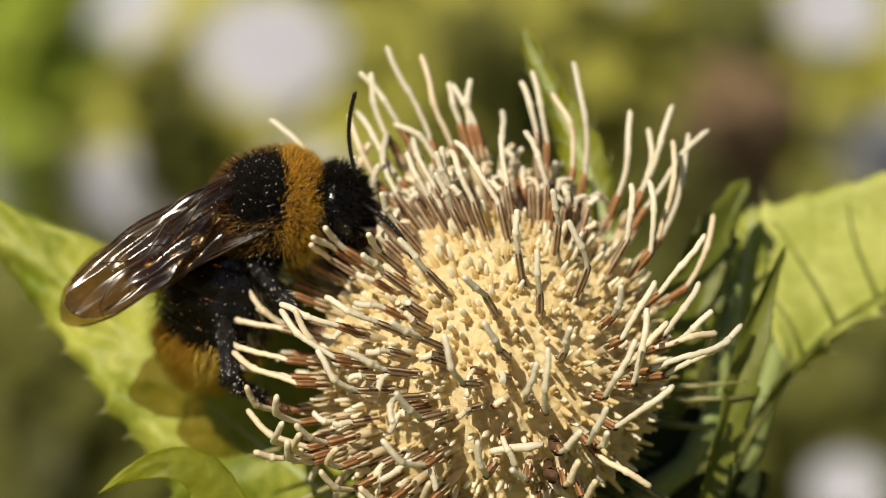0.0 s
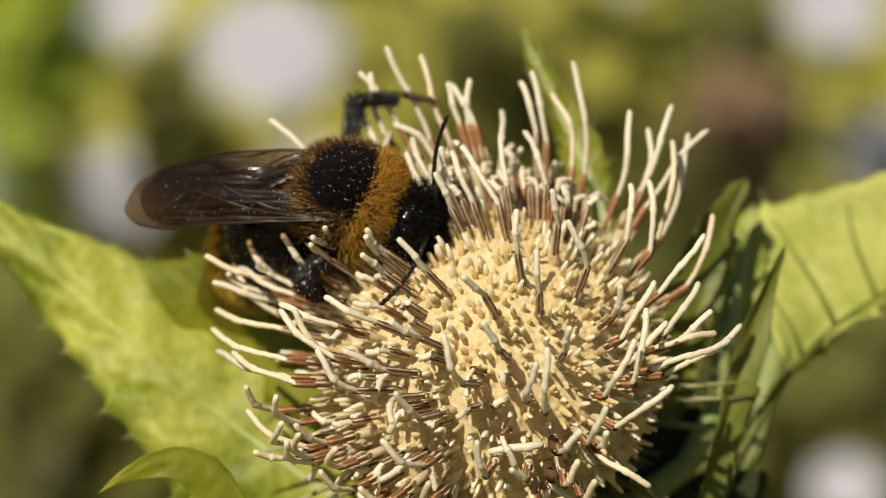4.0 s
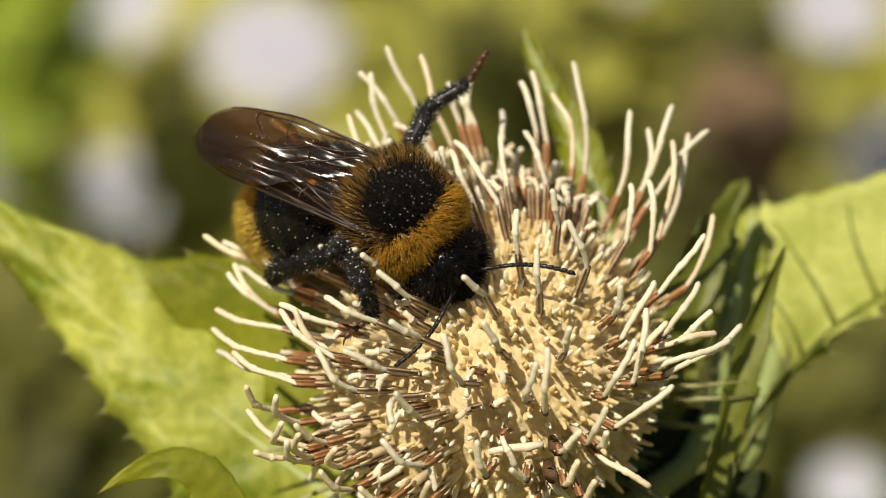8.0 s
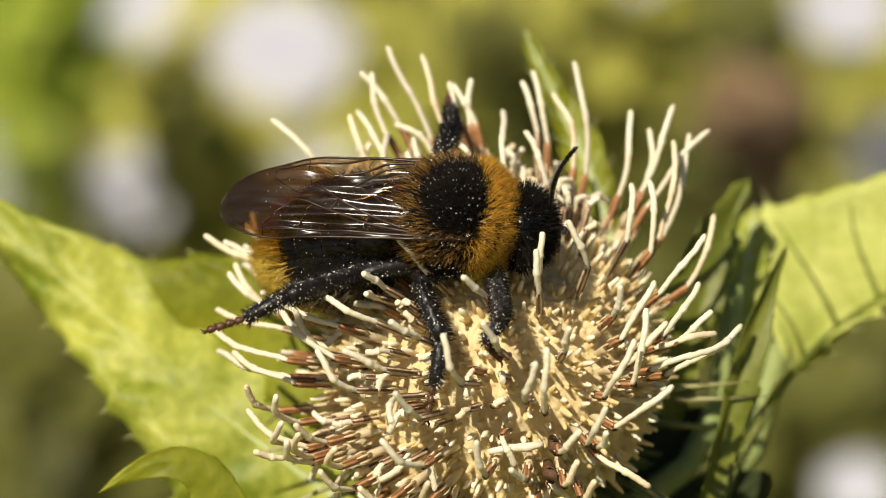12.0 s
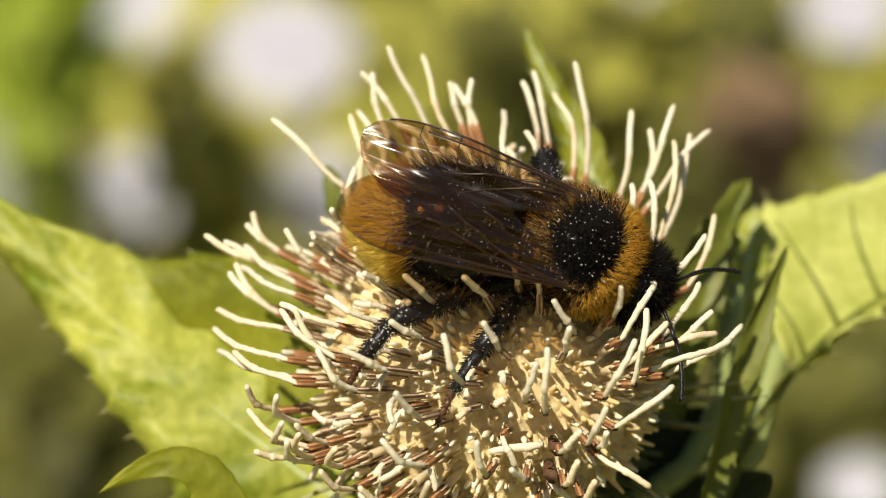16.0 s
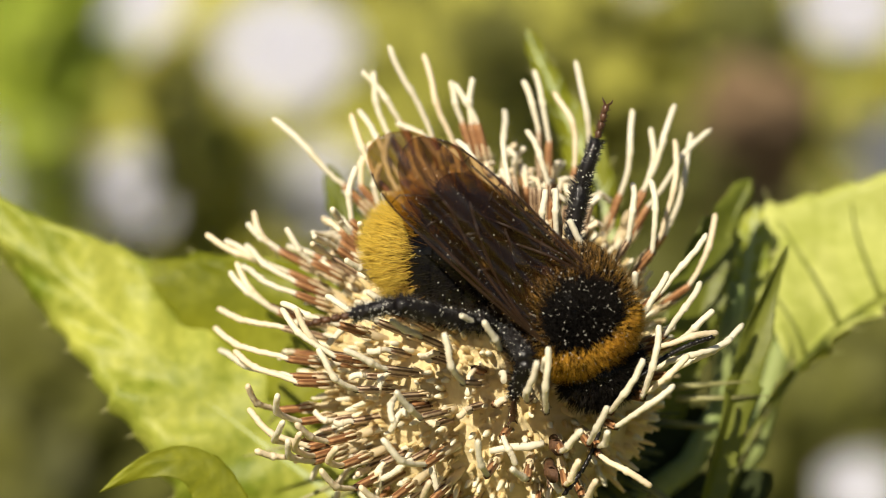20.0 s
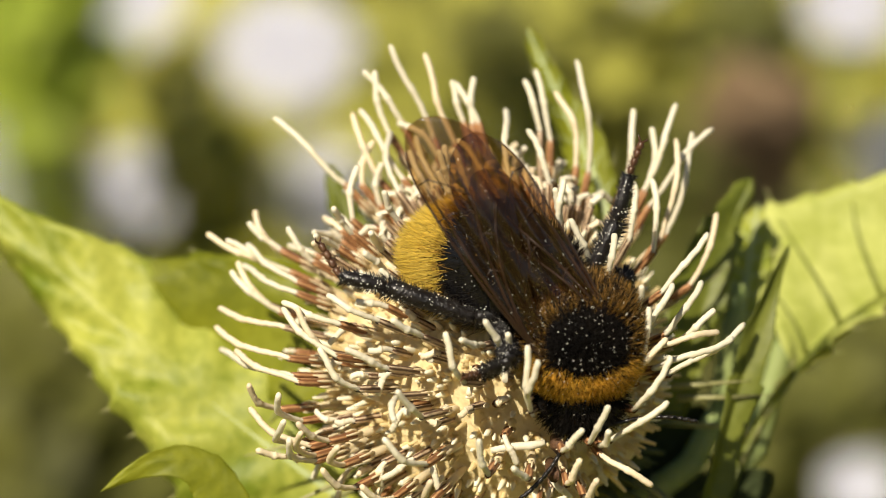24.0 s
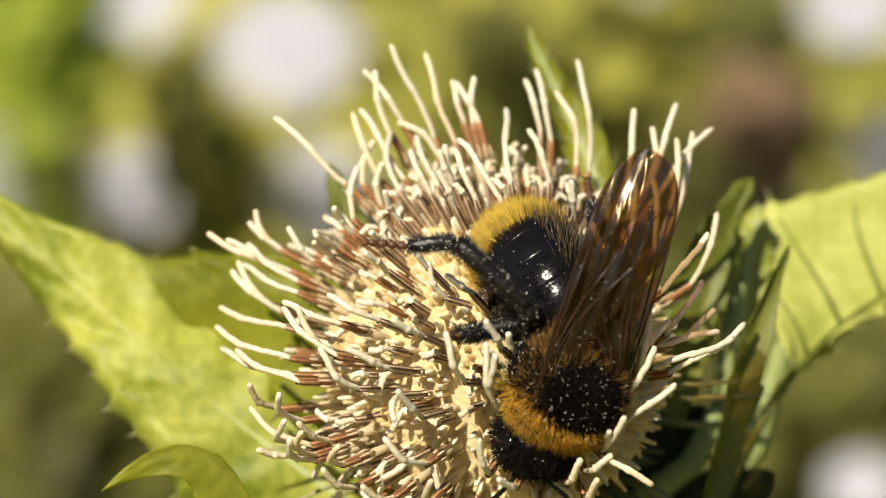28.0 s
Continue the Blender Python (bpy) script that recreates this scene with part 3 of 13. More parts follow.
leaf("leaf", ((12.0, 0, -22), (10.8, 6, -24), (8.2, 10, -25), (5.8, 15.8, -26)), (-1, -0.1, 0.2), 1.35, 1.35, LEAF_YOUNG,
     "slender green leaf rising behind the flower", fold=0.3, teeth=6, tooth=0.5, seed=5)
leaf("leaf", ((-4.5, -4, -22), (-6.2, 0, -23), (-7.4, 2, -24), (-8.6, 6, -25)), (-1, 0, 0.2), 1.2, 1.3, LEAF_GREEN,
     "small green leaf tip behind the flower", fold=0.3, teeth=4, tooth=0.3, seed=6, veins=False)
leaf("leaf", ((-13.8, -20.5, -6), (-14.2, -12.2, -7), (-18.6, -13.0, -6), (-22.4, -15.9, -5)), (0.35, 0.9, -0.25), 1.7, 2.3, LEAF_YOUNG,
     "small curled yellow-green leaf with a spine tip", fold=0.12, teeth=5, tooth=0.1, seed=7, wave=0.2, shape=0.75, veins=False, ripple=0.2)
# wide lobe of darker green over the upper part of the broad leaf
leaf("leaf", ((0, -7.2, -16), (-6, -4.2, -16), (-12, -2.2, -18), (-22, -1.0, -22)), (0.1, 1, -0.1), 2.2, 8.0, LEAF_YOUNG,
     "darker green leaf lobe beside the flower", fold=-0.1, teeth=8, tooth=0.5, seed=8, wave=0.6)
# leaves below the head, with the shade there put into their colour
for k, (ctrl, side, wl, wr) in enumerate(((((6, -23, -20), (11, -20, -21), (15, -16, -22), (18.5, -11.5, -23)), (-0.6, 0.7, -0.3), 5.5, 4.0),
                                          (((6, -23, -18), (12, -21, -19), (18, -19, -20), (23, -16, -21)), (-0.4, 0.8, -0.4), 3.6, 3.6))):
    leaf("leaf", ctrl, side, wl, wr, LEAF_SHADE, "spiny leaf under the flower, shade put into its dark green", fold=0.1, teeth=7, tooth=0.9, seed=20 + k, rib=LEAF_SHADE, ripple=0.1)
for run, r in ((((20.6, -2.5, -21), (20.0, -7.1, -22), (19.5, -11.4, -22), (17.3, -15.3, -21), (12, -19, -19)), 0.8),
               (((25.6, -3.5, -27), (24.9, -5.7, -27), (23.6, -10, -27), (22.2, -14.5, -26), (16, -21, -22)), 0.9)):
    v, f = tube([BASE.to_3x3() @ Vector(p) for p in run], [r * 0.6, r, r * 1.1, r * 1.2, r * 1.2], 9)
    child("leaf_stalk", mesh_of("leaf_stalk", v, f, STEM), plant, Matrix.Translation(CENTRE - FOOT), "pale green leaf stalk")
# stem, down to the ground
path = [HEAD.translation - CENTRE + HEAD.to_3x3() @ Vector((0, 0, -0.004))]
path += [Vector((0.004, 0.020, -0.035)), Vector((0.003, 0.026, -0.10)), Vector((0.0, 0.03, -0.3)), Vector((-0.004, 0.03, -0.705))]
v, f = tube([p * 1000 for p in path], [3.0, 2.6, 2.8, 3.2, 3.8], 10)
child("stem", mesh_of("stem", v, f, STEM), plant, Matrix.Translation(CENTRE - FOOT), "ribbed green stem")


# ---- meadow behind ----
GROUND = mat("ground_meadow", (0.10, 0.085, 0.03), (0.16, 0.16, 0.04), 0.9, 9, 0.4)
half = 1500.0
me = bpy.data.meshes.new("ground")
bm = bmesh.new()
bmesh.ops.create_grid(bm, x_segments=40, y_segments=40, size=1.0)
for q in bm.verts:
    far = max(abs(q.co.x), abs(q.co.y))
    q.co *= half * far ** 4 + 0.6
    q.co.z = noise.noise(q.co * 1.3) * 0.02
bm.to_mesh(me)
bm.free()
me.materials.append(GROUND)
ground = tagged(new("ground", me), "uneven meadow soil with dry litter", "ground", kind="structure")


def meadow(name, label, material, count, us, vs, near, far, size, seed):
    """Many leaves, out of focus behind the thistle; us and vs are the spread seen at the flower's distance, mm."""
    r = random.Random(seed)
    verts, faces = [], []
    outline = ((0, 0), (0.32, 0.25), (0.42, 0.55), (0.24, 0.85), (0, 1.1))
    for k in range(count):
        dist = r.uniform(near, far)
        side = (dist + STAND) / STAND
        s = size * r.uniform(0.6, 1.4)
        u, v = r.gauss(sum(us) / 2, (us[1] - us[0]) * 0.36), r.gauss(sum(vs) / 2, (vs[1] - vs[0]) * 0.36)
        c = place(u * side, v * side, -dist) * 1000
        if c.z < 5:
            continue
        m = Matrix.Translation(c) @ Euler((r.uniform(0.3, 1.3), r.uniform(-0.5, 0.5), r.uniform(-0.9, 0.7))).to_matrix().to_4x4()
        k0 = len(verts)
        for a, b in outline:
            for sg in (-1, 0, 1):
                verts.append(m @ Vector((sg * a * s, b * s, 0.12 * s * abs(sg) - 0.25 * s * b * b)))
        if k % 8 == 0:
            s0 = len(verts)
            for h, g in ((0, 2.4), (1, 0.8)):
                for a in (0, 2.1, 4.2):
                    verts.append(Vector((c.x + g * math.cos(a), c.y + g * math.sin(a), c.z * h)))
            faces += [(s0, s0 + 1, s0 + 4, s0 + 3), (s0 + 1, s0 + 2, s0 + 5, s0 + 4), (s0 + 2, s0, s0 + 3, s0 + 5)]
        for i in range(4):
            for j in range(2):
                q = k0 + i * 3 + j
                faces.append((q, q + 1, q + 4, q + 3))
    return tagged(new(name, mesh_of(name, verts, faces, material)), label, "plants", kind="stuff")


BG_OLIVE = translucent(mat("foliage_olive", (0.40, 0.39, 0.05), (0.54, 0.52, 0.11), 0.6, 6, island=0.35), 0.3, (0.5, 0.46, 0.08))
BG_GREEN = translucent(mat("foliage_green", (0.30, 0.38, 0.03), (0.42, 0.50, 0.07), 0.6, 6, island=0.3), 0.3, (0.42, 0.52, 0.04))
# deep foliage green with the shade among the plants mixed into it
BG_DARK_SHADE = mat("foliage_dark_shade", (0.065, 0.070, 0.008), (0.115, 0.115, 0.018), 0.7, 14, island=0.4)
BG_MID = mat("foliage_mid", (0.23, 0.23, 0.025), (0.34, 0.33, 0.06), 0.7, 14, island=0.35)
BG_BROWN = mat("foliage_dry", (0.13, 0.085, 0.04), (0.22, 0.145, 0.08), 0.8, 14, island=0.3)
WHITE = translucent(mat("petal_white", (0.80, 0.81, 0.90), (0.72, 0.72, 0.82), 0.6, 30), 0.2, (0.8, 0.8, 0.8))


def field(name, label, material, patches, seed):
    """Leafy meadow plants standing on the ground: rows of count, x span, y span, height and leaf size in metres."""
    r = np.random.RandomState(seed)
    outline = np.array([(sg * a, b, 0.12 * abs(sg) - 0.25 * b * b) for a, b in ((0, 0), (0.32, 0.25), (0.42, 0.55), (0.24, 0.85), (0, 1.1)) for sg in (-1, 0, 1)])
    quads = np.array([(i * 3 + j, i * 3 + j + 1, i * 3 + j + 4, i * 3 + j + 3) for i in range(4) for j in range(2)])
    verts, faces, k = [], [], 0
    for count, xs, ys, high, size in patches:
        for i in range(count):
            x, y = r.uniform(*xs) + r.normal() * 0.05, r.uniform(*ys) + r.normal() * 0.05
            top = high * (0.8 + 0.35 * noise.noise(Vector((x * 2.3, y * 2.3, 1.7))))
            m = Euler((r.uniform(0.3, 1.3), r.uniform(-0.5, 0.5), r.uniform(-0.9, 0.7))).to_matrix()
            p = outline @ np.array(m).T * (size * r.uniform(0.6, 1.4)) + np.array((x, y, top * r.uniform(0.02, 1.0) ** 0.8))
            verts.append(p)
            faces.append(quads + k)
            k += 15
    v, f = np.concatenate(verts) * 1000, np.concatenate(faces)
    return tagged(new(name, mesh_of(name, v.tolist(), f.tolist(), material)), label, "plants", kind="stuff")


field("far_foliage", "dense olive green meadow plants far behind", BG_OLIVE,
      ((15200, (-0.62, 0.62), (1.3, 2.1), 0.66, 0.034), (5200, (-2.6, -0.6), (1.2, 2.6), 0.58, 0.06), (5200, (0.6, 2.6), (1.2, 2.6), 0.58, 0.06),
       (3600, (-3, 3), (2.1, 4.2), 0.6, 0.09)), 1)
field("meadow_grass", "low olive green meadow plants all around", BG_OLIVE,
      ((2600, (-3, -0.45), (-2.5, 1.2), 0.3, 0.07), (2600, (0.45, 3), (-2.5, 1.2), 0.3, 0.07), (1200, (-0.45, 0.45), (-2.6, -0.6), 0.28, 0.07), (1500, (-0.45, 0.45), (-0.6, 1.2), 0.2, 0.05)), 2)
meadow("green_herbs", "fresh green meadow herbs far behind", BG_GREEN, 420, (-29, -24), (8, 16), 800, 1000, 16, 3)
meadow("shaded_herbs", "dull green herbs in the meadow", BG_OLIVE, 330, (-18, -14.5), (3, 8), 900, 1100, 12, 4)
# the dark clumps from here on carry the meadow's shade in their colour
meadow("dark_foliage", "low meadow plants, shade put into their dark green", BG_DARK_SHADE, 800, (-30, -21.5), (-18, -6), 700, 1000, 20, 2)
meadow("dark_foliage", "low meadow plants, shade put into their dark green", BG_DARK_SHADE, 420, (-26, -18), (-18, -8), 650, 800, 18, 21)
meadow("dry_foliage", "dry brown stalks and leaves in the meadow", BG_BROWN, 150, (17.5, 21), (5.5, 9), 800, 950, 14, 5)
meadow("dark_shrub", "dark plants between the meadow herbs", BG_DARK_SHADE, 300, (14, 19), (1.0, 5.0), 900, 1100, 16, 6)
meadow("brown_shrub", "dull olive plants between the meadow herbs", BG_MID, 330, (14.5, 19), (10, 16), 1000, 1200, 18, 7)
meadow("middle_shrub", "dull olive plants behind the flower", BG_MID, 800, (0, 19), (7, 15), 1000, 1250, 18, 8)
meadow("right_herbs", "dark green herbs low in the meadow", BG_DARK_SHADE, 1300, (20.5, 30), (-15, -3), 800, 1000, 18, 9)
meadow("shaded_foliage", "low plants behind the thistle, shade put into their dark green", BG_DARK_SHADE, 380, (12, 19.5), (-17, -3), 850, 1000, 17, 22)
meadow("shaded_thicket", "dark olive thicket between white flowers", BG_DARK_SHADE, 90, (1.2, 4.4), (11, 14), 850, 1000, 14, 10)
meadow("shaded_thicket", "dark olive thicket between white flowers", BG_DARK_SHADE, 110, (16.5, 19.5), (11.5, 15), 850, 1000, 14, 11)
meadow("shaded_thicket", "dark olive thicket between white flowers", BG_DARK_SHADE, 70, (-26, -23.4), (9, 12.5), 850, 1000, 13, 12)
meadow("shaded_thicket", "dark olive thicket between white flowers", BG_DARK_SHADE, 50, (-18.5, -16), (5.5, 10), 850, 1000, 13, 13)


def umbel(u, v, dist, radius, k, label="white flower cluster on a stalk in the meadow"):
    """A flat cluster of small white florets on a stalk, in the meadow."""
    r = random.Random(k)
    side = (dist + STAND) / STAND
    at = place(u * side, v * side, -dist)
    ob = thing("white_flower", Matrix.Translation((at.x, at.y, 0)), label, "flower", "white flowers in the meadow")
    pieces = []
    for i in range(280):
        a, q = i * 2.39996, radius * 1.45 * ((i + 0.5) / 280) ** 1.1
        c = Vector((q * math.cos(a), 0.45 * q * math.sin(a) - 4, at.z * 1000 + 0.75 * q * math.sin(a) + r.uniform(-1.5, 1.5)))
        for p in range(5):
            b = p * 1.2566 + r.random()
            w = radius * 0.115
            d = Vector((math.cos(b), -0.5, math.sin(b)))
            e = Vector((-math.sin(b), 0, math.cos(b))) * w * 0.5
            pieces.append(([c, c + d * w * 0.7 + e, c + d * w * 1.3, c + d * w * 0.7 - e], [(0, 1, 2, 3)]))
    child("petals", mesh_of("petals", *gather(pieces), WHITE), ob)
    v, f = tube([(0, 0, 0), (0, 3, at.z * 500), (0, 0, at.z * 1000 - 3)], [2.5, 2, 1.2], 6)
    child("stalk", mesh_of("stalk", v, f, STEM), ob)
    return ob


for k, (u, v, dist, radius) in enumerate(((-10.9, 12.7, 1000, 21), (24.6, 15.4, 1000, 15), (11.8, 14.6, 1050, 16), (28.0, 5.0, 1100, 24),
                                          (-21.5, 16.0, 1250, 25), (-20.5, 3.8, 1250, 18), (-8.8, 3.5, 1100, 20), (3.2, 8.6, 1250, 20),
                                          (25.4, -14.9, 740, 9), (-28.0, 5.0, 1200, 24))):
    umbel(u, v, dist, radius, k)


# ---- the bumblebee: x forward, y to its left, z up ----
bee = thing("bumblebee", Matrix.Translation(place(0, 0, 0)), "furry black bumblebee with ochre collar and yellow tail, dusted with pollen", "bumblebee")


def egg(cx, cy, cz, rx, ry, rz, seg=28, rings=18, taper=0.0):
    verts, faces = [], []
    for i in range(rings + 1):
        a = math.pi * (i + 0.02) / (rings + 0.04)
        slim = 1 - taper * max(0, -math.cos(a)) ** 2
        for s in range(seg):
            b = 2 * math.pi * s / seg
            verts.append((cx + rx * math.cos(a), cy + ry * slim * math.sin(a) * math.cos(b), cz + rz * slim * math.sin(a) * math.sin(b)))
        if i:
            for s in range(seg):
                t, k = (s + 1) % seg, (i - 1) * seg
                faces.append((k + s, k + t, k + seg + t, k + seg + s))
    return verts, faces


def fur(name, parent, centre, radii, count, keep, length, material, seed, sweep=(-0.5, 0, 0.0), width=0.030, label="", taper=0.0):
    """Tapered hairs on an egg-shaped body; keep(x, y, z) on the unit ball says where they grow."""
    r = np.random.RandomState(seed)
    d = r.normal(size=(count * 6, 3))
    d /= np.linalg.norm(d, axis=1)[:, None]
    d = np.array([q for q in d if keep(q[0] + r.normal() * 0.06, q[1], q[2] + r.normal() * 0.03)][:count])
    rad, cen = np.array(radii), np.array(centre)
    slim = np.ones_like(d)
    slim[:, 1:] -= taper * np.clip(-d[:, :1], 0, 1) ** 2
    p = cen + d * rad * 0.97 * slim
    n = d / rad
    n /= np.linalg.norm(n, axis=1)[:, None]
    go = n + np.array(sweep) + r.normal(size=d.shape) * 0.22
    go /= np.linalg.norm(go, axis=1)[:, None]
    ln = length * r.uniform(0.6, 1.25, size=(len(d), 1))
    side = np.cross(go, r.normal(size=d.shape))
    side /= np.linalg.norm(side, axis=1)[:, None]
    other = np.cross(go, side)
    mid = p + go * ln * 0.55
    tip = p + go * ln + n * ln * -0.12 + np.array(sweep) * ln * 0.12
    verts = np.concatenate([p + side * width, p - side * width * 0.5 + other * width * 0.87, p - side * width * 0.5 - other * width * 0.87,
                            mid + side * width * 0.7, mid - side * width * 0.35 + other * width * 0.6, mid - side * width * 0.35 - other * width * 0.6, tip])
    k = len(d)
    faces = []
    for i in range(k):
        a = [i + j * k for j in range(7)]
        faces += [(a[0], a[1], a[4], a[3]), (a[1], a[2], a[5], a[4]), (a[2], a[0], a[3], a[5]), (a[3], a[4], a[6]), (a[4], a[5], a[6]), (a[5], a[3], a[6])]
    return child(name, mesh_of(name, verts.tolist(), faces, material), parent, label=label)


def pollen(parent, centre, radii, count, keep, seed, out=1.16):
    """Grains caught in the fur."""
    r = np.random.RandomState(seed)
    pieces = []
    while len(pieces) < count:
        d = r.normal(size=3)
        d /= np.linalg.norm(d)
        if not keep(*d):
            continue
        c = np.array(centre) + d * np.array(radii) * r.uniform(1.0, out)
        s = r.uniform(0.022, 0.05)
        pieces.append(([c + np.array(q) * s for q in ((1, 0, 0), (-1, 0, 0), (0, 1, 0), (0, -1, 0), (0, 0, 1), (0, 0, -1))],
                       [(0, 2, 4), (2, 1, 4), (1, 3, 4), (3, 0, 4), (2, 0, 5), (1, 2, 5), (3, 1, 5), (0, 3, 5)]))
    v, f = gather(pieces)
    tagged(child("pollen", mesh_of("pollen", [tuple(q) for q in v], f, POLLEN), parent, label="white pollen grains"), kind="stuff")


# thorax: a black velvet disc ringed by ochre and umber fur
TR = (3.45, 3.45, 3.0)
thorax = child("thorax", mesh_of("thorax", *egg(0, 0, 0, *[q * 0.95 for q in TR]), CHITIN), bee, label="glossy black thorax under dense fur")
disc = lambda x, y, z: z > 0.0 and ((x + 0.02) / 0.60) ** 2 + (y / 0.69) ** 2 < 1
collar = lambda x, y, z: 0.52 - 0.22 * y * y < x < 0.86 and z > -0.08 and not disc(x, y, z)
back_band = lambda x, y, z: x < -0.45 and z > -0.2 and not disc(x, y, z)
side_band = lambda x, y, z: abs(y) > 0.50 and z > 0.12 and -0.50 < x < 0.40 and not disc(x, y, z)
under = lambda x, y, z: not (disc(x, y, z) or collar(x, y, z) or back_band(x, y, z))
fur("collar_fur", thorax, (0, 0, 0), TR, 5800, collar, 1.2, FUR_OCHRE, 1, (0.12, 0, 0.05), 0.022, label="ochre collar fur")
fur("collar_gold_fur", thorax, (0, 0, 0), TR, 700, lambda x, y, z: collar(x, y, z) and z < 0.25, 1.3, FUR_GOLD, 16, (0.12, 0, 0.05), 0.02, label="golden hairs in the collar")
fur("collar_dark_fur", thorax, (0, 0, 0), TR, 2200, collar, 1.1, FUR_BLACK, 15, (0.1, 0, 0.05), 0.024)
fur("scutellum_fur", thorax, (0, 0, 0), TR, 1900, back_band, 1.35, FUR_BROWN, 2, (-0.45, 0, 0.1), 0.021, label="ochre and umber fur")
fur("scutellum_dark_fur", thorax, (0, 0, 0), TR, 2200, back_band, 1.3, FUR_BLACK, 12, (-0.5, 0, 0.1))
fur("disc_fur", thorax, (0, 0, 0), TR, 6500, disc, 0.85, FUR_BLACK, 3, (-0.3, 0, 0), 0.024, label="black velvet fur")
fur("underside_fur", thorax, (0, 0, 0), TR, 5200, under, 1.0, FUR_BLACK, 13, (-0.35, 0, 0), 0.024, label="black fur")
fur("flank_fur", thorax, (0, 0, 0), TR, 1700, lambda x, y, z: 0.22 < x < 0.82 and -0.62 < z < 0.0 and abs(y) > 0.35, 1.6, FUR_GOLD, 4, (0, 0, -0.5), 0.022, label="straw yellow flank fur")
fur("side_fur", thorax, (0, 0, 0), TR, 800, side_band, 1.2, FUR_BROWN, 14, (-0.3, 0, 0.1), 0.021, "ochre and umber fur")
pollen(thorax, (0, 0, 0), TR, 650, lambda x, y, z: z > -0.2, 5, 1.25)

# head
head = child("head", mesh_of("head", *egg(0, 0, 0, 1.75, 2.4, 2.15), CHITIN), bee, pose(0.0042, 0, -0.0010))
fur("face_fur", head, (0, 0, 0), (1.75, 2.4, 2.15), 3600, lambda x, y, z: True, 1.05, FUR_BLACK, 6, (0.1, 0, -0.1), label="short black fur")
pollen(head, (0, 0, 0), (1.75, 2.4, 2.15), 160, lambda x, y, z: True, 7, 1.3)
for s in (1, -1):
    child("eye", mesh_of("eye", *egg(0.25, s * 1.98, 0.0, 0.8, 0.58, 1.4, 18, 12), EYE), head, label="oval glossy black eye")
v, f = gather([tube([(1.0, s * 0.8, -1.4), (1.6, s * 0.9, -2.3), (1.7, s * 0.3, -2.9)], [0.4, 0.32, 0.1], 7) for s in (1, -1)]
              + [tube([(1.0, 0, -1.2), (1.7, 0, -1.7), (1.5, 0, -2.6)], [0.9, 0.8, 0.4], 9)])
child("mouthparts", mesh_of("mouthparts", v, f, CHITIN), head)


def antenna_mesh():
    """Scape and eleven short joints, running along x from the root."""
    path, rad = [(0, 0, 0), (1.0, 0, 0.1), (1.9, 0, 0.1)], [0.11, 0.13, 0.15]
    for i in range(11):
        x, b = 2.0 + i * 0.40, -0.010 * i * i
        path += [(x, b, 0.1), (x + 0.06, b, 0.1), (x + 0.34, b - 0.008 * i, 0.1)]
        rad += [0.10, 0.155, 0.15]
    return mesh_of("antenna", *tube(path + [(6.45, -1.25, 0.1)], rad + [0.06], 7), CHITIN_LEG)


ANT = antenna_mesh()
antenna_r = child("antenna", ANT, head, pose(0.0016, -0.0006, 0.0009, 0, 0, -40))
antenna_l = child("antenna", ANT, head, pose(0.0016, 0.0006, 0.0009, 0, 0, 40))

# abdomen: root at the origin, running backwards along -x
abdomen = child("abdomen", mesh_of("abdomen", *egg(-5.5, 0, 0, 5.7, 3.85, 3.3, taper=0.2), CHITIN), bee, pose(-0.0030, 0, -0.0011))


def girth(x):
    """Radius of the abdomen at x."""
    q = min(1, max(-1, (x + 5.5) / 5.75))
    return math.sqrt(max(0, 1 - q * q)) ** 0.9 * (1 - 0.2 * max(0, -q) ** 2)


for k, (x0, x1) in enumerate(((-0.3, -2.6), (-2.4, -4.8), (-4.6, -6.9), (-6.7, -8.8), (-8.6, -10.1), (-9.9, -11.1))):
    prof = []
    for i in range(9):
        x = x0 + (x1 - x0) * i / 8
        lip = 0.12 * math.sin(math.pi * min(1, i / 8 * 1.05)) + 0.05 * i / 8
        prof.append((x, girth(x) + lip * 0.25))
    v, f = lathe(prof, 40, 3.9, 3.35)
    child("tergite", mesh_of("tergite", v, f, CHITIN), abdomen, label="glossy black body ring")
AR, AC = (5.75, 3.95, 3.4), (-5.5, 0, 0)
fur("tail_fur", abdomen, AC, AR, 8500, lambda x, y, z: x < -0.49, 1.5, FUR_GOLD, 8, (-0.55, 0, 0), 0.021, "straw yellow tail fur", 0.2)
fur("tail_edge_fur", abdomen, AC, AR, 900, lambda x, y, z: -0.55 < x < -0.41, 1.3, FUR_BROWN, 18, (-0.8, 0, 0), 0.024, "brown fur at the edge of the tail", 0.22)
fur("ring_fur", abdomen, AC, AR, 750, lambda x, y, z: -0.42 < x < 0.1, 0.8, FUR_BLACK, 9, (-0.9, 0, 0), width=0.025)
fur("sparse_fur", abdomen, AC, AR, 500, lambda x, y, z: -0.45 < x < 0.5 and abs(y) > 0.5 and z < 0.35, 1.7, FUR_GREY, 10, (-0.9, 0, 0), width=0.025, label="thin umber hairs")
pollen(abdomen, AC, AR, 170, lambda x, y, z: z > -0.3 and x > -0.45, 21, 1.08)
fur("front_fur", abdomen, AC, AR, 1500, lambda x, y, z: x > 0.35, 1.0, FUR_BLACK, 11, (-0.4, 0, 0.2))


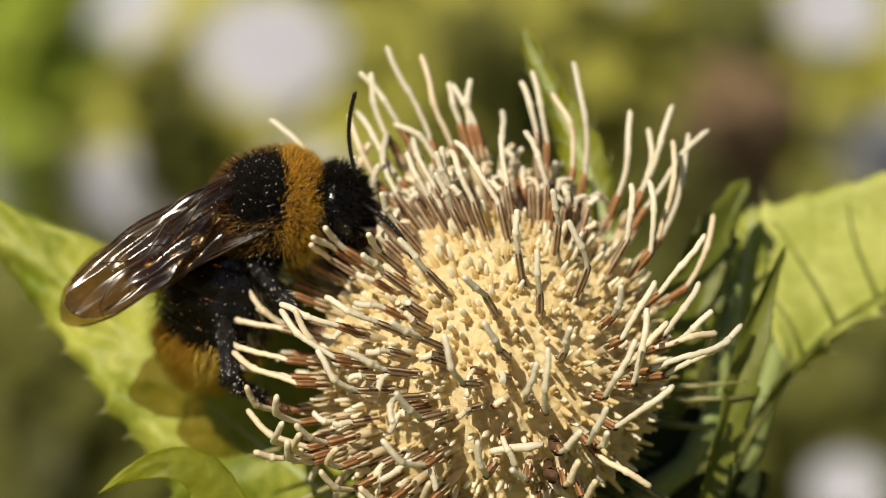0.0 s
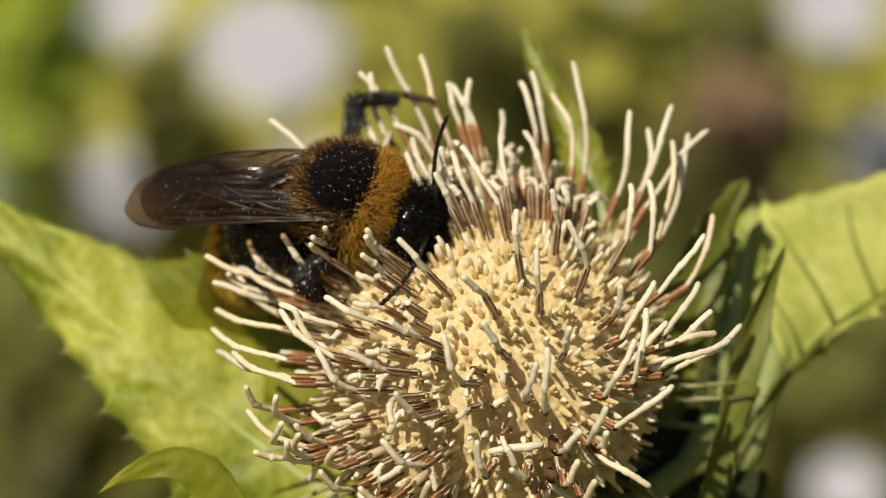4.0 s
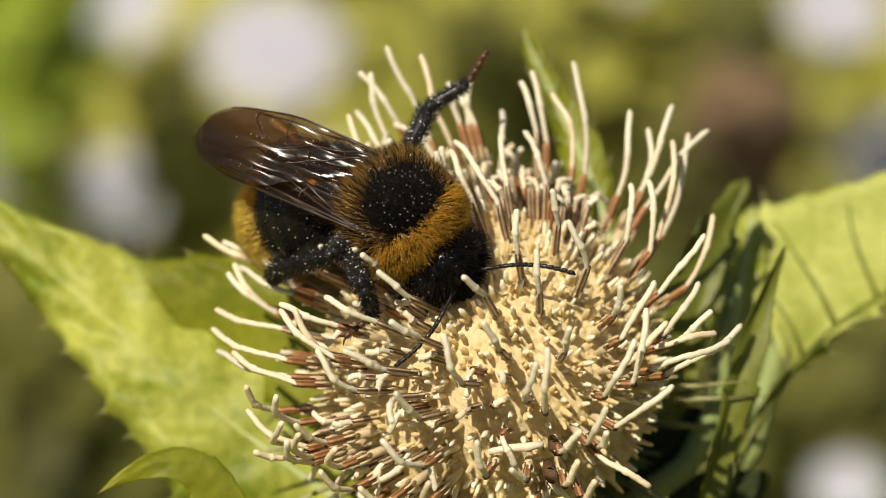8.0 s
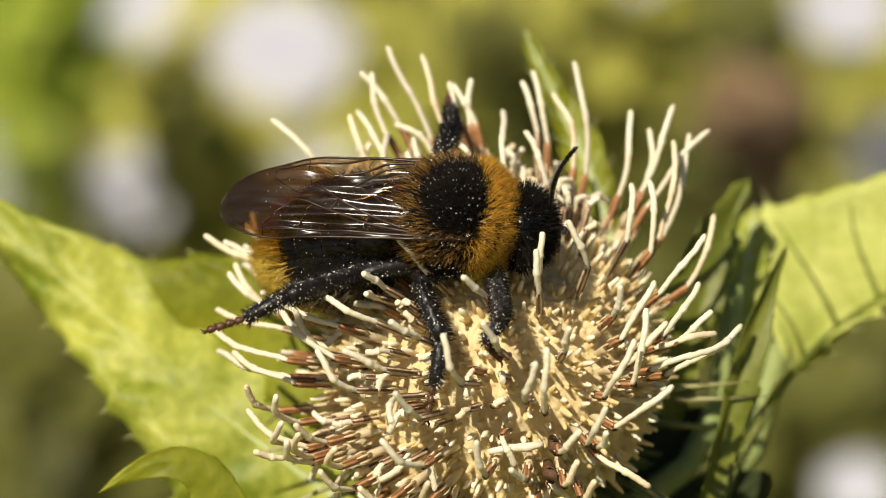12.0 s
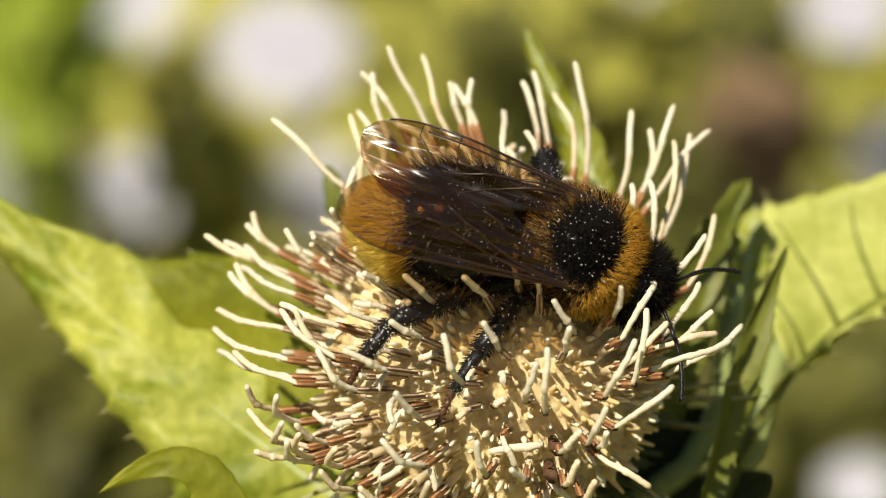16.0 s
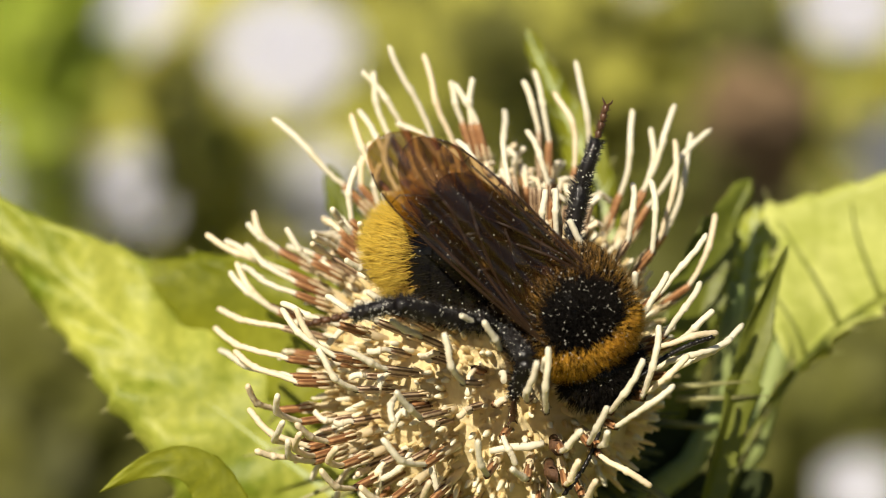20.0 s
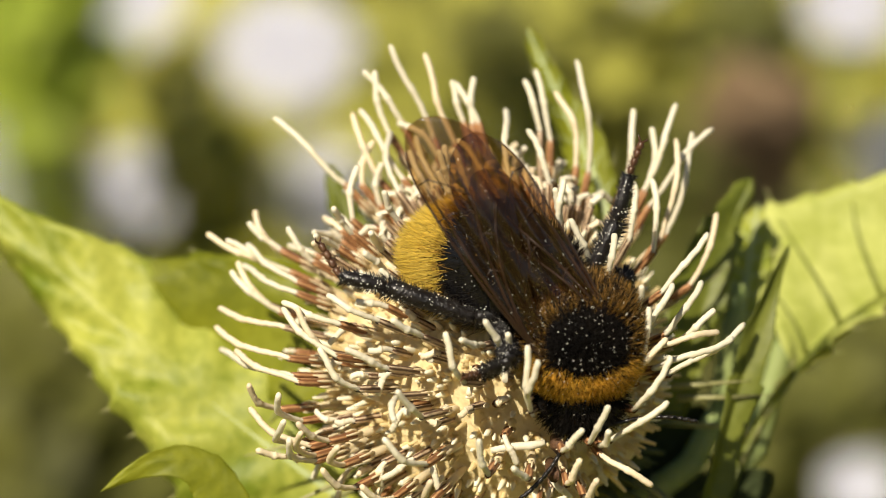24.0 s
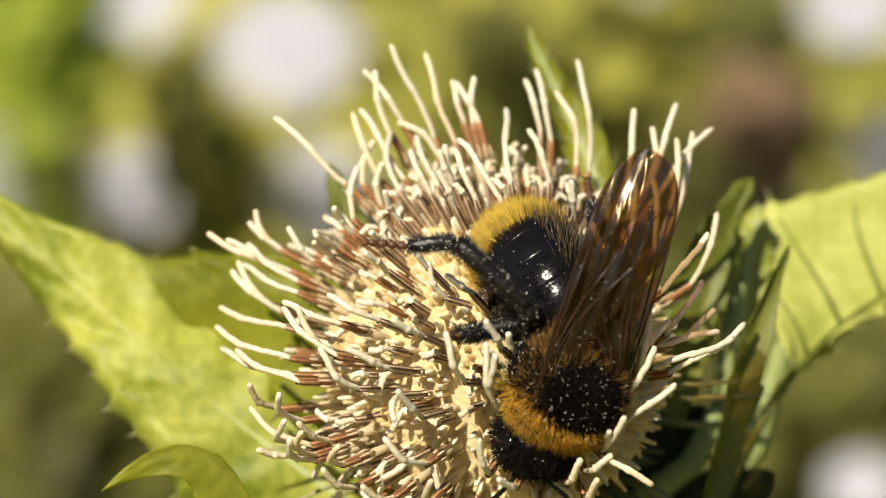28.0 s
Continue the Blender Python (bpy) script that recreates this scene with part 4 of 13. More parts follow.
# wings: root at the origin, running back along -x, leading edge towards -y for the right one
def wing(name, length, width, side, hind):
    nl, nw = 40, 48
    def edge(t):
        t = 0.004 + 0.992 * t
        grow = min(1, t / (0.62 if not hind else 0.5)) ** 1.25
        blunt = math.sqrt(max(0, 1 - (max(0, t - 0.74) / 0.26) ** 2))
        lead = width * (0.05 + 0.09 * math.sin(math.pi * 0.75 * t) ** 0.8)
        trail = -width * (0.05 + 0.82 * grow)
        turn = -0.26 * width
        return turn + (lead - turn) * blunt, turn + (trail - turn) * blunt
    def point(i, j):
        t = i / nl
        a, b = edge(t)
        q = j / nw
        y = a + (b - a) * q
        ripple = 0.5 * noise.noise(Vector((t * 4.5, y * 1.0, 3.1 + side))) + 0.16 * noise.noise(Vector((t * 9, y * 2.6, 7.7 + side))) + 0.075 * math.sin(y * 6.5 + 1.5 * t) * min(1, 3 * t)
        z = ripple * (0.3 + 0.7 * math.sin(math.pi * t)) + 1.5 * math.sin(math.pi * 0.8 * t) * (1 if not hind else 0.6) - 0.05 * y * y
        return Vector((-t * length, -side * -y * 1.0, z))
    verts, faces = [], []
    for i in range(nl + 1):
        for j in range(nw + 1):
            verts.append(point(i, j))
    row = nw + 1
    for i in range(nl):
        for j in range(nw):
            a = i * row + j
            faces.append((a, a + 1, a + row + 1, a + row))
    ob = child(name, mesh_of(name, verts, faces, WING), bee, label="smoky brown translucent wing")
    lift = Vector((0, 0, 0.02))
    runs = [[(i, 0) for i in range(0, 38)], [(i, 3) for i in range(0, 32)], [(i, min(15, 3 + i * 0.45)) for i in range(0, 28)],
            [(i, min(23, 3 + i * 0.8)) for i in range(0, 25)], [(26, 0), (26, 5), (25, 12), (22, 18)], [(32, 0), (32, 5), (30, 10), (27, 15)],
            [(15, 3), (16, 8), (15, 14)], [(20, 8), (21, 14), (20, 19)]]
    if hind:
        runs = runs[:4]
    for n, q in enumerate(runs):
        v, f = tube([point(min(nl, a), b * nw / 30) + lift for a, b in q], [0.115 - 0.06 * k / len(q) for k in range(len(q))] if n < 4 else [0.045] * len(q), 5)
        child("vein", mesh_of("vein", v, f, WING_VEIN), ob, label="dark brown vein")
    r = random.Random(length + side)
    grains = []
    for k in range(90):
        c, s = point(r.randrange(2, 34), r.randrange(3, 45)) + Vector((0, 0, 0.05)), r.uniform(0.014, 0.034)
        grains.append(([c + Vector(q) * s for q in ((1, 0, 0), (-1, 0, 0), (0, 1, 0), (0, -1, 0), (0, 0, 1), (0, 0, -1))],
                       [(0, 2, 4), (2, 1, 4), (1, 3, 4), (3, 0, 4), (2, 0, 5), (1, 2, 5), (3, 1, 5), (0, 3, 5)]))
    tagged(child("pollen", mesh_of("pollen", *gather(grains), POLLEN), ob, label="white pollen grains"), kind="stuff")
    return ob


forewing_r = wing("forewing", 16.7, 4.9, -1, False)
forewing_l = wing("forewing", 16.7, 4.9, 1, False)
hindwing_r = wing("hindwing", 11.6, 3.5, -1, True)
hindwing_l = wing("hindwing", 11.6, 3.5, 1, True)


# legs: each joint runs along x from its root
def bristles(length, r0, r1, count, out, rr):
    pieces = []
    for i in range(count):
        t, a = rr.random(), rr.uniform(0, 6.283)
        r = r0 + (r1 - r0) * t
        c = Vector((t * length, r * 0.9 * math.cos(a), r * 0.9 * math.sin(a)))
        d = Vector((0.55, math.cos(a), math.sin(a))).normalized() * out * rr.uniform(0.6, 1.2)
        e = Vector((0, -math.sin(a), math.cos(a))) * 0.04
        pieces.append(([c + e, c - e, c + Vector((0.05, 0, 0)), c + d], [(0, 1, 3), (1, 2, 3), (2, 0, 3)]))
    return pieces


def leg(name, femur, tibia, basal, toes, thick, seed):
    rr = random.Random(seed)
    f1 = tube([(femur * q, 0, 0) for q in (-0.22, 0, 0.15, 0.4, 0.7, 0.92, 1.0)], [thick * q for q in (1.1, 1.15, 1.15, 1.1, 0.95, 0.85, 0.6)], 10)
    up = child(name, mesh_of(name, *gather([f1] + bristles(femur, thick, thick * 0.8, 600, 0.6, rr)), CHITIN_LEG), bee, label="black bristly leg")
    t1 = tube([(tibia * q, 0, 0) for q in (0, 0.06, 0.3, 0.6, 0.9, 1.0)], [thick * q for q in (0.55, 0.7, 0.85, 1.05, 1.1, 0.8)], 10)
    low = child("tibia", mesh_of("tibia", *gather([t1] + bristles(tibia, thick * 0.7, thick, 760, 0.6, rr)), CHITIN_LEG), up)
    b1 = tube([(basal * q, 0, 0) for q in (0, 0.1, 0.5, 0.92, 1.0)], [thick * q for q in (0.5, 0.82, 0.85, 0.7, 0.4)], 10)
    spur = tube([(0.1, 0, thick * 0.6), (-0.15, 0, thick * 1.9)], [0.08, 0.02], 4)
    mid = child("basitarsus", mesh_of("basitarsus", *gather([b1, spur] + bristles(basal, thick * 0.8, thick * 0.7, 420, 0.45, rr)), CHITIN_LEG), up)
    pieces = []
    for i in range(4):
        a, b = toes * 0.23 * i, toes * 0.23 * (i + 1)
        w = thick * 0.42
        pieces.append(tube([(a, 0, 0), (a + (b - a) * 0.25, 0, 0), (b - (b - a) * 0.15, 0, 0), (b, 0, 0)], [w * 0.5, w * 0.85, w, w * 0.5], 8))
    for s in (1, -1):
        pieces.append(tube([(toes * 0.9, s * 0.05, 0), (toes, s * 0.28, 0.05), (toes * 1.08, s * 0.36, -0.12)], [0.09, 0.07, 0.02], 5))
    foot = child("foot", mesh_of("foot", *gather(pieces + bristles(toes * 0.8, thick * 0.4, thick * 0.35, 120, 0.25, rr)), TARSUS), up, label="brown jointed foot with claws")
    for limb, size, wide in ((up, femur, 1.1), (low, tibia, 1.0), (mid, basal, 0.8)):
        grains = []
        for i in range(100):
            a, t = rr.uniform(0, 6.283), rr.random()
            c = Vector((t * size, thick * wide * 1.1 * math.cos(a), thick * wide * 1.1 * math.sin(a)))
            s = 0.02 + 0.05 * rr.random() ** 2
            grains.append(([c + Vector(q) * s for q in ((1, 0, 0), (-1, 0, 0), (0, 1, 0), (0, -1, 0), (0, 0, 1), (0, 0, -1))],
                           [(0, 2, 4), (2, 1, 4), (1, 3, 4), (3, 0, 4), (2, 0, 5), (1, 2, 5), (3, 1, 5), (0, 3, 5)]))
        v, f = gather(grains)
        me = limb.data
        k = len(me.materials)
        me.materials.append(POLLEN)
        grown = bmesh.new()
        grown.from_mesh(me)
        vs = [grown.verts.new(q * MM) for q in v]
        for q in f:
            grown.faces.new([vs[i] for i in q]).material_index = k
        grown.to_mesh(me)
        grown.free()
    return up, low, mid, foot


LEGS = {}
for key, name, a, b, c, d, w in (("H", "hind_leg", 4.3, 5.8, 3.0, 2.6, 0.57), ("M", "middle_leg", 3.5, 4.2, 3.0, 2.4, 0.53), ("F", "front_leg", 3.0, 3.2, 2.2, 2.0, 0.5)):
    for s in "RL":
        LEGS[s + key] = leg(name, a, b, c, d, w, ord(s) + ord(key))


def at(u, v, w, rx, ry, rz):
    return BASE @ pose(u * MM, v * MM, w * MM, rx, ry, rz)


def mm_pose(x, y, z, rx, ry, rz):
    return pose(x * MM, y * MM, z * MM, rx, ry, rz)


def sway(ob, rows):
    """A floret pushed aside: seconds and two tilts in degrees."""
    rest = ob.matrix_basis.copy()
    walk(ob, [(t, rest @ pose(0, 0, 0, rx, ry, 0)) for t, rx, ry in rows])


def motions():
    """The bee's crawl over the flower, with its limbs."""
    walk(bee, [(0, at(-11.13, 2.83, -6.5, -30, -14, 8.7)), (0.5, at(-10.25, 2.06, -6.5, -30, -14.6, 6.2)), (1, at(-8.67, 3.18, -6.5, -30, -15.1, -3.9)), (1.5, at(-11.31, 4.07, -6.5, -30, -15.7, -5.1)), (2, at(-10.2, 4.47, -6.5, -28, -16.3, -9.2)), (2.5, at(-7.22, 3.17, -6.5, -28, -16.9, -8)), (3, at(-10.37, 4.08, -6.5, -28, -17.4, -10.5)), (3.5, at(-7.77, 3.45, -6.5, -28, -18, -13.6)), (5.5, at(-4.43, 2.94, -3.08, -28, -14, -17.8)), (6, at(-3.76, 3.03, -2.68, -28, -13.6, -19.2)), (6.5, at(-3.6, 2.12, -1.52, -20, -13.1, -33.7)), (7, at(-3.24, 1.87, -1.06, -20, -12.7, -34.4)), (7.5, at(-4.61, 4, -4.87, -12, -12.2, -51.7)), (8, at(-2.61, 2.26, -1.09, -15, -11.8, -45)), (8.5, at(-2.32, -0.99, 1.53, -10, -11.3, -51.1)), (9, at(-3.24, 2.02, -1.21, -22, -10.9, -29)), (9.5, at(-0.98, 0.21, 1.26, -15, -10.4, -35.2)), (10, at(-2.2, 2.66, -1.3, -30, -10, -8.5)), (10.5, at(0.3, 0.44, 1.43, -20, -8, -18.9)), (11, at(2.63, 0.09, 1.93, -12, -6, -27.2)), (11.5, at(3.29, -0.11, 2.06, -12, -4, -32.9)), (12, at(0.94, 2.12, 0.24, -27, -2, -3.9)), (12.5, at(3.61, 1.08, 1.25, -25, -0, -8.1)), (14.5, at(6.8, 0.94, 0.84, -15, 1.5, -25.1)), (15, at(7.16, 0.19, 1.27, -12, 1.8, -24.1)), (15.5, at(8.06, -0.25, 1.25, -12, 2.1, -27.3)), (16, at(8.8, -0.08, 0.84, -12, 2.4, -27.6)), (16.5, at(7.51, -0.84, 1.8, -12, 2.7, -57.8)), (17, at(8.25, -1.32, 1.81, -18, 3, -64.1)), (17.5, at(7.79, -0.66, 1.6, -12, 3.3, -37.4)), (18, at(7.53, -0.21, 1.41, -15, 3.6, -20.9)), (18.5, at(9.48, -3, 2.09, -12, 4.5, -44.8)), (19, at(9.54, -3.23, 2.16, -8, 5.4, -50.2)), (19.5, at(7.8, -3.16, 2.8, -8, 5.7, -51.5)), (20, at(8.13, -4.03, 2.99, -8, 6, -63.1)), (20.5, at(7.47, -4.46, 3.32, -5, 6.3, -79)), (21, at(7.84, -4.74, 3.29, -5, 6.6, -91.7)), (21.5, at(7.77, -4.92, 3.36, -5, 6.9, -87.5)), (23.5, at(8.18, -5.74, 3.41, -5, 8.4, -83.4)), (24, at(8.52, -5.59, 3.26, -5, 8.5, -88.6)), (24.5, at(8.09, -7.23, 3.65, -5, 8.5, -89.8)), (25, at(8.84, -6.41, 3.29, -5, 8.6, -94.2)), (25.5, at(9.51, -6.84, 3.08, -5, 8.7, -102.1)), (26, at(9.7, -6.36, 2.93, -5, 8.7, -102.2)), (26.5, at(7.89, -7.52, 3.74, -5, 8.8, -94.6)), (27, at(7.78, -8.39, 3.81, -5, 8.9, -95.3)), (27.3, at(7.84, -6.22, 3.6, 0, 8.9, -97.5)), (27.5, at(8.27, -7.82, 3.64, -10, 8.9, -105.9)), (27.7, at(7.61, -8.62, 3.87, -18, 9, -109.9)), (28, at(7.51, -8.68, 3.9, -22, 9, -112.8))])
    walk(abdomen, [(0, mm_pose(-3, -0, -1.1, 0, -36.4, 57.7)), (0.5, mm_pose(-3, -0, -1.1, -0, -40.5, 37.5)), (1, mm_pose(-3, -0, -1.1, -0, -24.1, 71.5)), (1.5, mm_pose(-3, 0, -1.1, 0, -52.2, 84.8)), (2, mm_pose(-3, -0, -1.1, 0, -69.6, 24.8)), (2.5, mm_pose(-3, -0, -1.1, 0, -47, 36.6)), (3, mm_pose(-3, -0, -1.1, 0, -73.6, 18.3)), (3.5, mm_pose(-3, -0, -1.1, 0, -59.3, 28.7)), (5.5, mm_pose(-3, -0, -1.1, -0, -49.1, 7.4)), (6, mm_pose(-3, -0, -1.1, 0, -47, 8.5)), (6.5, mm_pose(-3, -0, -1.1, 0, -56.9, 13.1)), (7, mm_pose(-3, -0, -1.1, -0, -47.6, 22.7)), (7.5, mm_pose(-3, -0, -1.1, 0, -58.4, 54.9)), (8, mm_pose(-3, -0, -1.1, -0, -50.8, 45.1)), (8.5, mm_pose(-3, 0, -1.1, -0, -45, 41.4)), (9, mm_pose(-3, -0, -1.1, 0, -57.8, 12.7)), (9.5, mm_pose(-3, 0, -1.1, 0, -35.3, 27)), (10, mm_pose(-3, -0, -1.1, 0, -42.5, -6.9)), (10.5, mm_pose(-3, -0, -1.1, 0, -18.5, 16.9)), (11, mm_pose(-3, -0, -1.1, 0, -10.2, 29.7)), (11.5, mm_pose(-3, 0, -1.1, 0, -3.8, 35.9)), (12, mm_pose(-3, 0, -1.1, -0, -35.4, 2.8)), (12.5, mm_pose(-3, -0, -1.1, 0, -7, 15.4)), (14.5, mm_pose(-3, 0, -1.1, 1.9, -7.7, 29.4)), (15, mm_pose(-3, -0, -1.1, 2.2, -5.8, 24.5)), (15.5, mm_pose(-3, -0, -1.1, 2.4, -5.9, 20.9)), (16, mm_pose(-3, 0, -1.1, 3, -7, 23.4)), (16.5, mm_pose(-3, -0, -1.1, 5.7, -10.1, 61.8)), (17, mm_pose(-3, -0, -1.1, 6.3, -15.8, 62)), (17.5, mm_pose(-3, -0, -1.1, 5, -8.3, 34.1)), (18, mm_pose(-3, -0, -1.1, 3.5, -7.8, 17.2)), (18.5, mm_pose(-3, -0, -1.1, 7.5, -11.9, 43)), (19, mm_pose(-3, -0, -1.1, 11.2, -19.8, 51.6)), (19.5, mm_pose(-3, -0, -1.1, 11, -20.5, 45.6)), (20, mm_pose(-3, -0, -1.1, 13, -22, 53.2)), (20.5, mm_pose(-3, -0, -1.1, 15.3, -20.3, 67.2)), (21, mm_pose(-3, -0, -1.1, 16.4, -21, 72.1)), (21.5, mm_pose(-3, 0, -1.1, 17.2, -22, 70.4)), (23.5, mm_pose(-3, 0, -1.1, 21.8, -25.9, 73.3)), (24, mm_pose(-3, -0, -1.1, 22.2, -26.6, 78.2)), (24.5, mm_pose(-3, 0, -1.1, 26.3, -40.4, 62.8)), (25, mm_pose(-3, 0, -1.1, 28.6, -44, 69.5)), (25.5, mm_pose(-3, 0, -1.1, 25.4, -36.7, 80.1)), (26, mm_pose(-3, 0, -1.1, 25.2, -36.1, 85.2)), (26.5, mm_pose(-3, 0, -1.1, 36.6, -54.5, 68.5)), (27, mm_pose(-3, -0, -1.1, 28.6, -44.3, 54.8)), (27.3, mm_pose(-3, 0, -1.1, 38.6, -56.5, 72.1)), (27.5, mm_pose(-3, -0, -1.1, 35.3, -52.5, 65.4)), (27.7, mm_pose(-3, -0, -1.1, 42.7, -59.9, 53.5)), (28, mm_pose(-3, -0, -1.1, 52.9, -65.4, 46.9))])
    walk(forewing_r, [(0, mm_pose(0.9, -2.4, 2, 13.2, -15.1, 13.4)), (0.5, mm_pose(0.9, -2.4, 2, 13.2, -12.1, 15.5)), (1, mm_pose(0.9, -2.4, 2, 12.7, -20.7, 22.7)), (1.5, mm_pose(0.9, -2.4, 2, 14.9, -43.1, 16.5)), (2, mm_pose(0.9, -2.4, 2, 13.4, -32.6, 2.1)), (2.5, mm_pose(0.9, -2.4, 2, 13.5, -10.1, 10.6)), (3, mm_pose(0.9, -2.4, 2, 16, -42.5, 5)), (3.5, mm_pose(0.9, -2.4, 2, 13.6, -20.5, 9.4)), (5.5, mm_pose(0.9, -2.4, 2, 17.2, -14.5, 1.2)), (6, mm_pose(0.9, -2.4, 2, 17, -12.9, -1)), (6.5, mm_pose(0.9, -2.4, 2, 13.7, -20.5, -2.9)), (7, mm_pose(0.9, -2.4, 2, 14, -8.7, 5.8)), (7.5, mm_pose(0.9, -2.4, 2, 13.4, -38.5, 2.1)), (8, mm_pose(0.9, -2.4, 2, 13.2, -26.6, 12.3)), (8.5, mm_pose(0.9, -2.4, 2, 12.9, -9.8, 11.2)), (9, mm_pose(0.9, -2.4, 2, 15.1, -27.1, 1)), (9.5, mm_pose(0.9, -2.4, 2, 13, -8, 11.2)), (10, mm_pose(0.9, -2.4, 2, 14.4, -15.7, -3.4)), (10.5, mm_pose(0.9, -2.4, 2, 17.7, 19.4, 9.2)), (11, mm_pose(0.9, -2.4, 2, 14.9, 9.2, 4.9)), (11.5, mm_pose(0.9, -2.4, 2, 15.2, 14.7, 14.6)), (12, mm_pose(0.9, -2.4, 2, 14.1, -16.5, -5.5)), (12.5, mm_pose(0.9, -2.4, 2, 15.3, 12.7, 16.5)), (14.5, mm_pose(0.9, -2.4, 2, 9.1, 22.6, 21.6)), (15, mm_pose(0.9, -2.4, 2, 6.1, 5.6, 16.2)), (15.5, mm_pose(0.9, -2.4, 2, 7.2, 21.1, 14.7)), (16, mm_pose(0.9, -2.4, 2, 7.1, 10.7, 17.4)), (16.5, mm_pose(0.9, -2.4, 2, 10.9, 18.7, 26.8)), (17, mm_pose(0.9, -2.4, 2, 13.4, 16.8, 21.9)), (17.5, mm_pose(0.9, -2.4, 2, 7.6, 17.7, 22.1)), (18, mm_pose(0.9, -2.4, 2, 7, 9, 16.8)), (18.5, mm_pose(0.9, -2.4, 2, 7.8, -1.9, 17.7)), (19, mm_pose(0.9, -2.4, 2, 5, -2.4, 21.6)), (19.5, mm_pose(0.9, -2.4, 2, 7.1, -0.8, 3.1)), (20, mm_pose(0.9, -2.4, 2, 8.4, -3, 19)), (20.5, mm_pose(0.9, -2.4, 2, 9.5, -2.2, 20.4)), (21, mm_pose(0.9, -2.4, 2, 9.9, -3.5, 27.5)), (21.5, mm_pose(0.9, -2.4, 2, 10.2, -3.1, 20.4)), (23.5, mm_pose(0.9, -2.4, 2, 9.4, -4.8, 25.7)), (24, mm_pose(0.9, -2.4, 2, 9.4, -5.1, 31.9)), (24.5, mm_pose(0.9, -2.4, 2, 10.7, -34.3, 12.2)), (25, mm_pose(0.9, -2.4, 2, 10.8, -41.4, 19.3)), (25.5, mm_pose(0.9, -2.4, 2, 9.4, -40.9, 36.4)), (26, mm_pose(0.9, -2.4, 2, 7.4, -48, 40)), (26.5, mm_pose(0.9, -2.4, 2, 10.9, -35.3, 17.1)), (27, mm_pose(0.9, -2.4, 2, 10, -36.4, 17.2)), (27.3, mm_pose(0.9, -2.4, 2, 6.7, -43.8, 18.2)), (27.5, mm_pose(0.9, -2.4, 2, 14.9, -33.5, 9.3)), (27.7, mm_pose(0.9, -2.4, 2, 20.4, -1.6, 8.2)), (28, mm_pose(0.9, -2.4, 2, 21.9, -4.3, 1.7))])
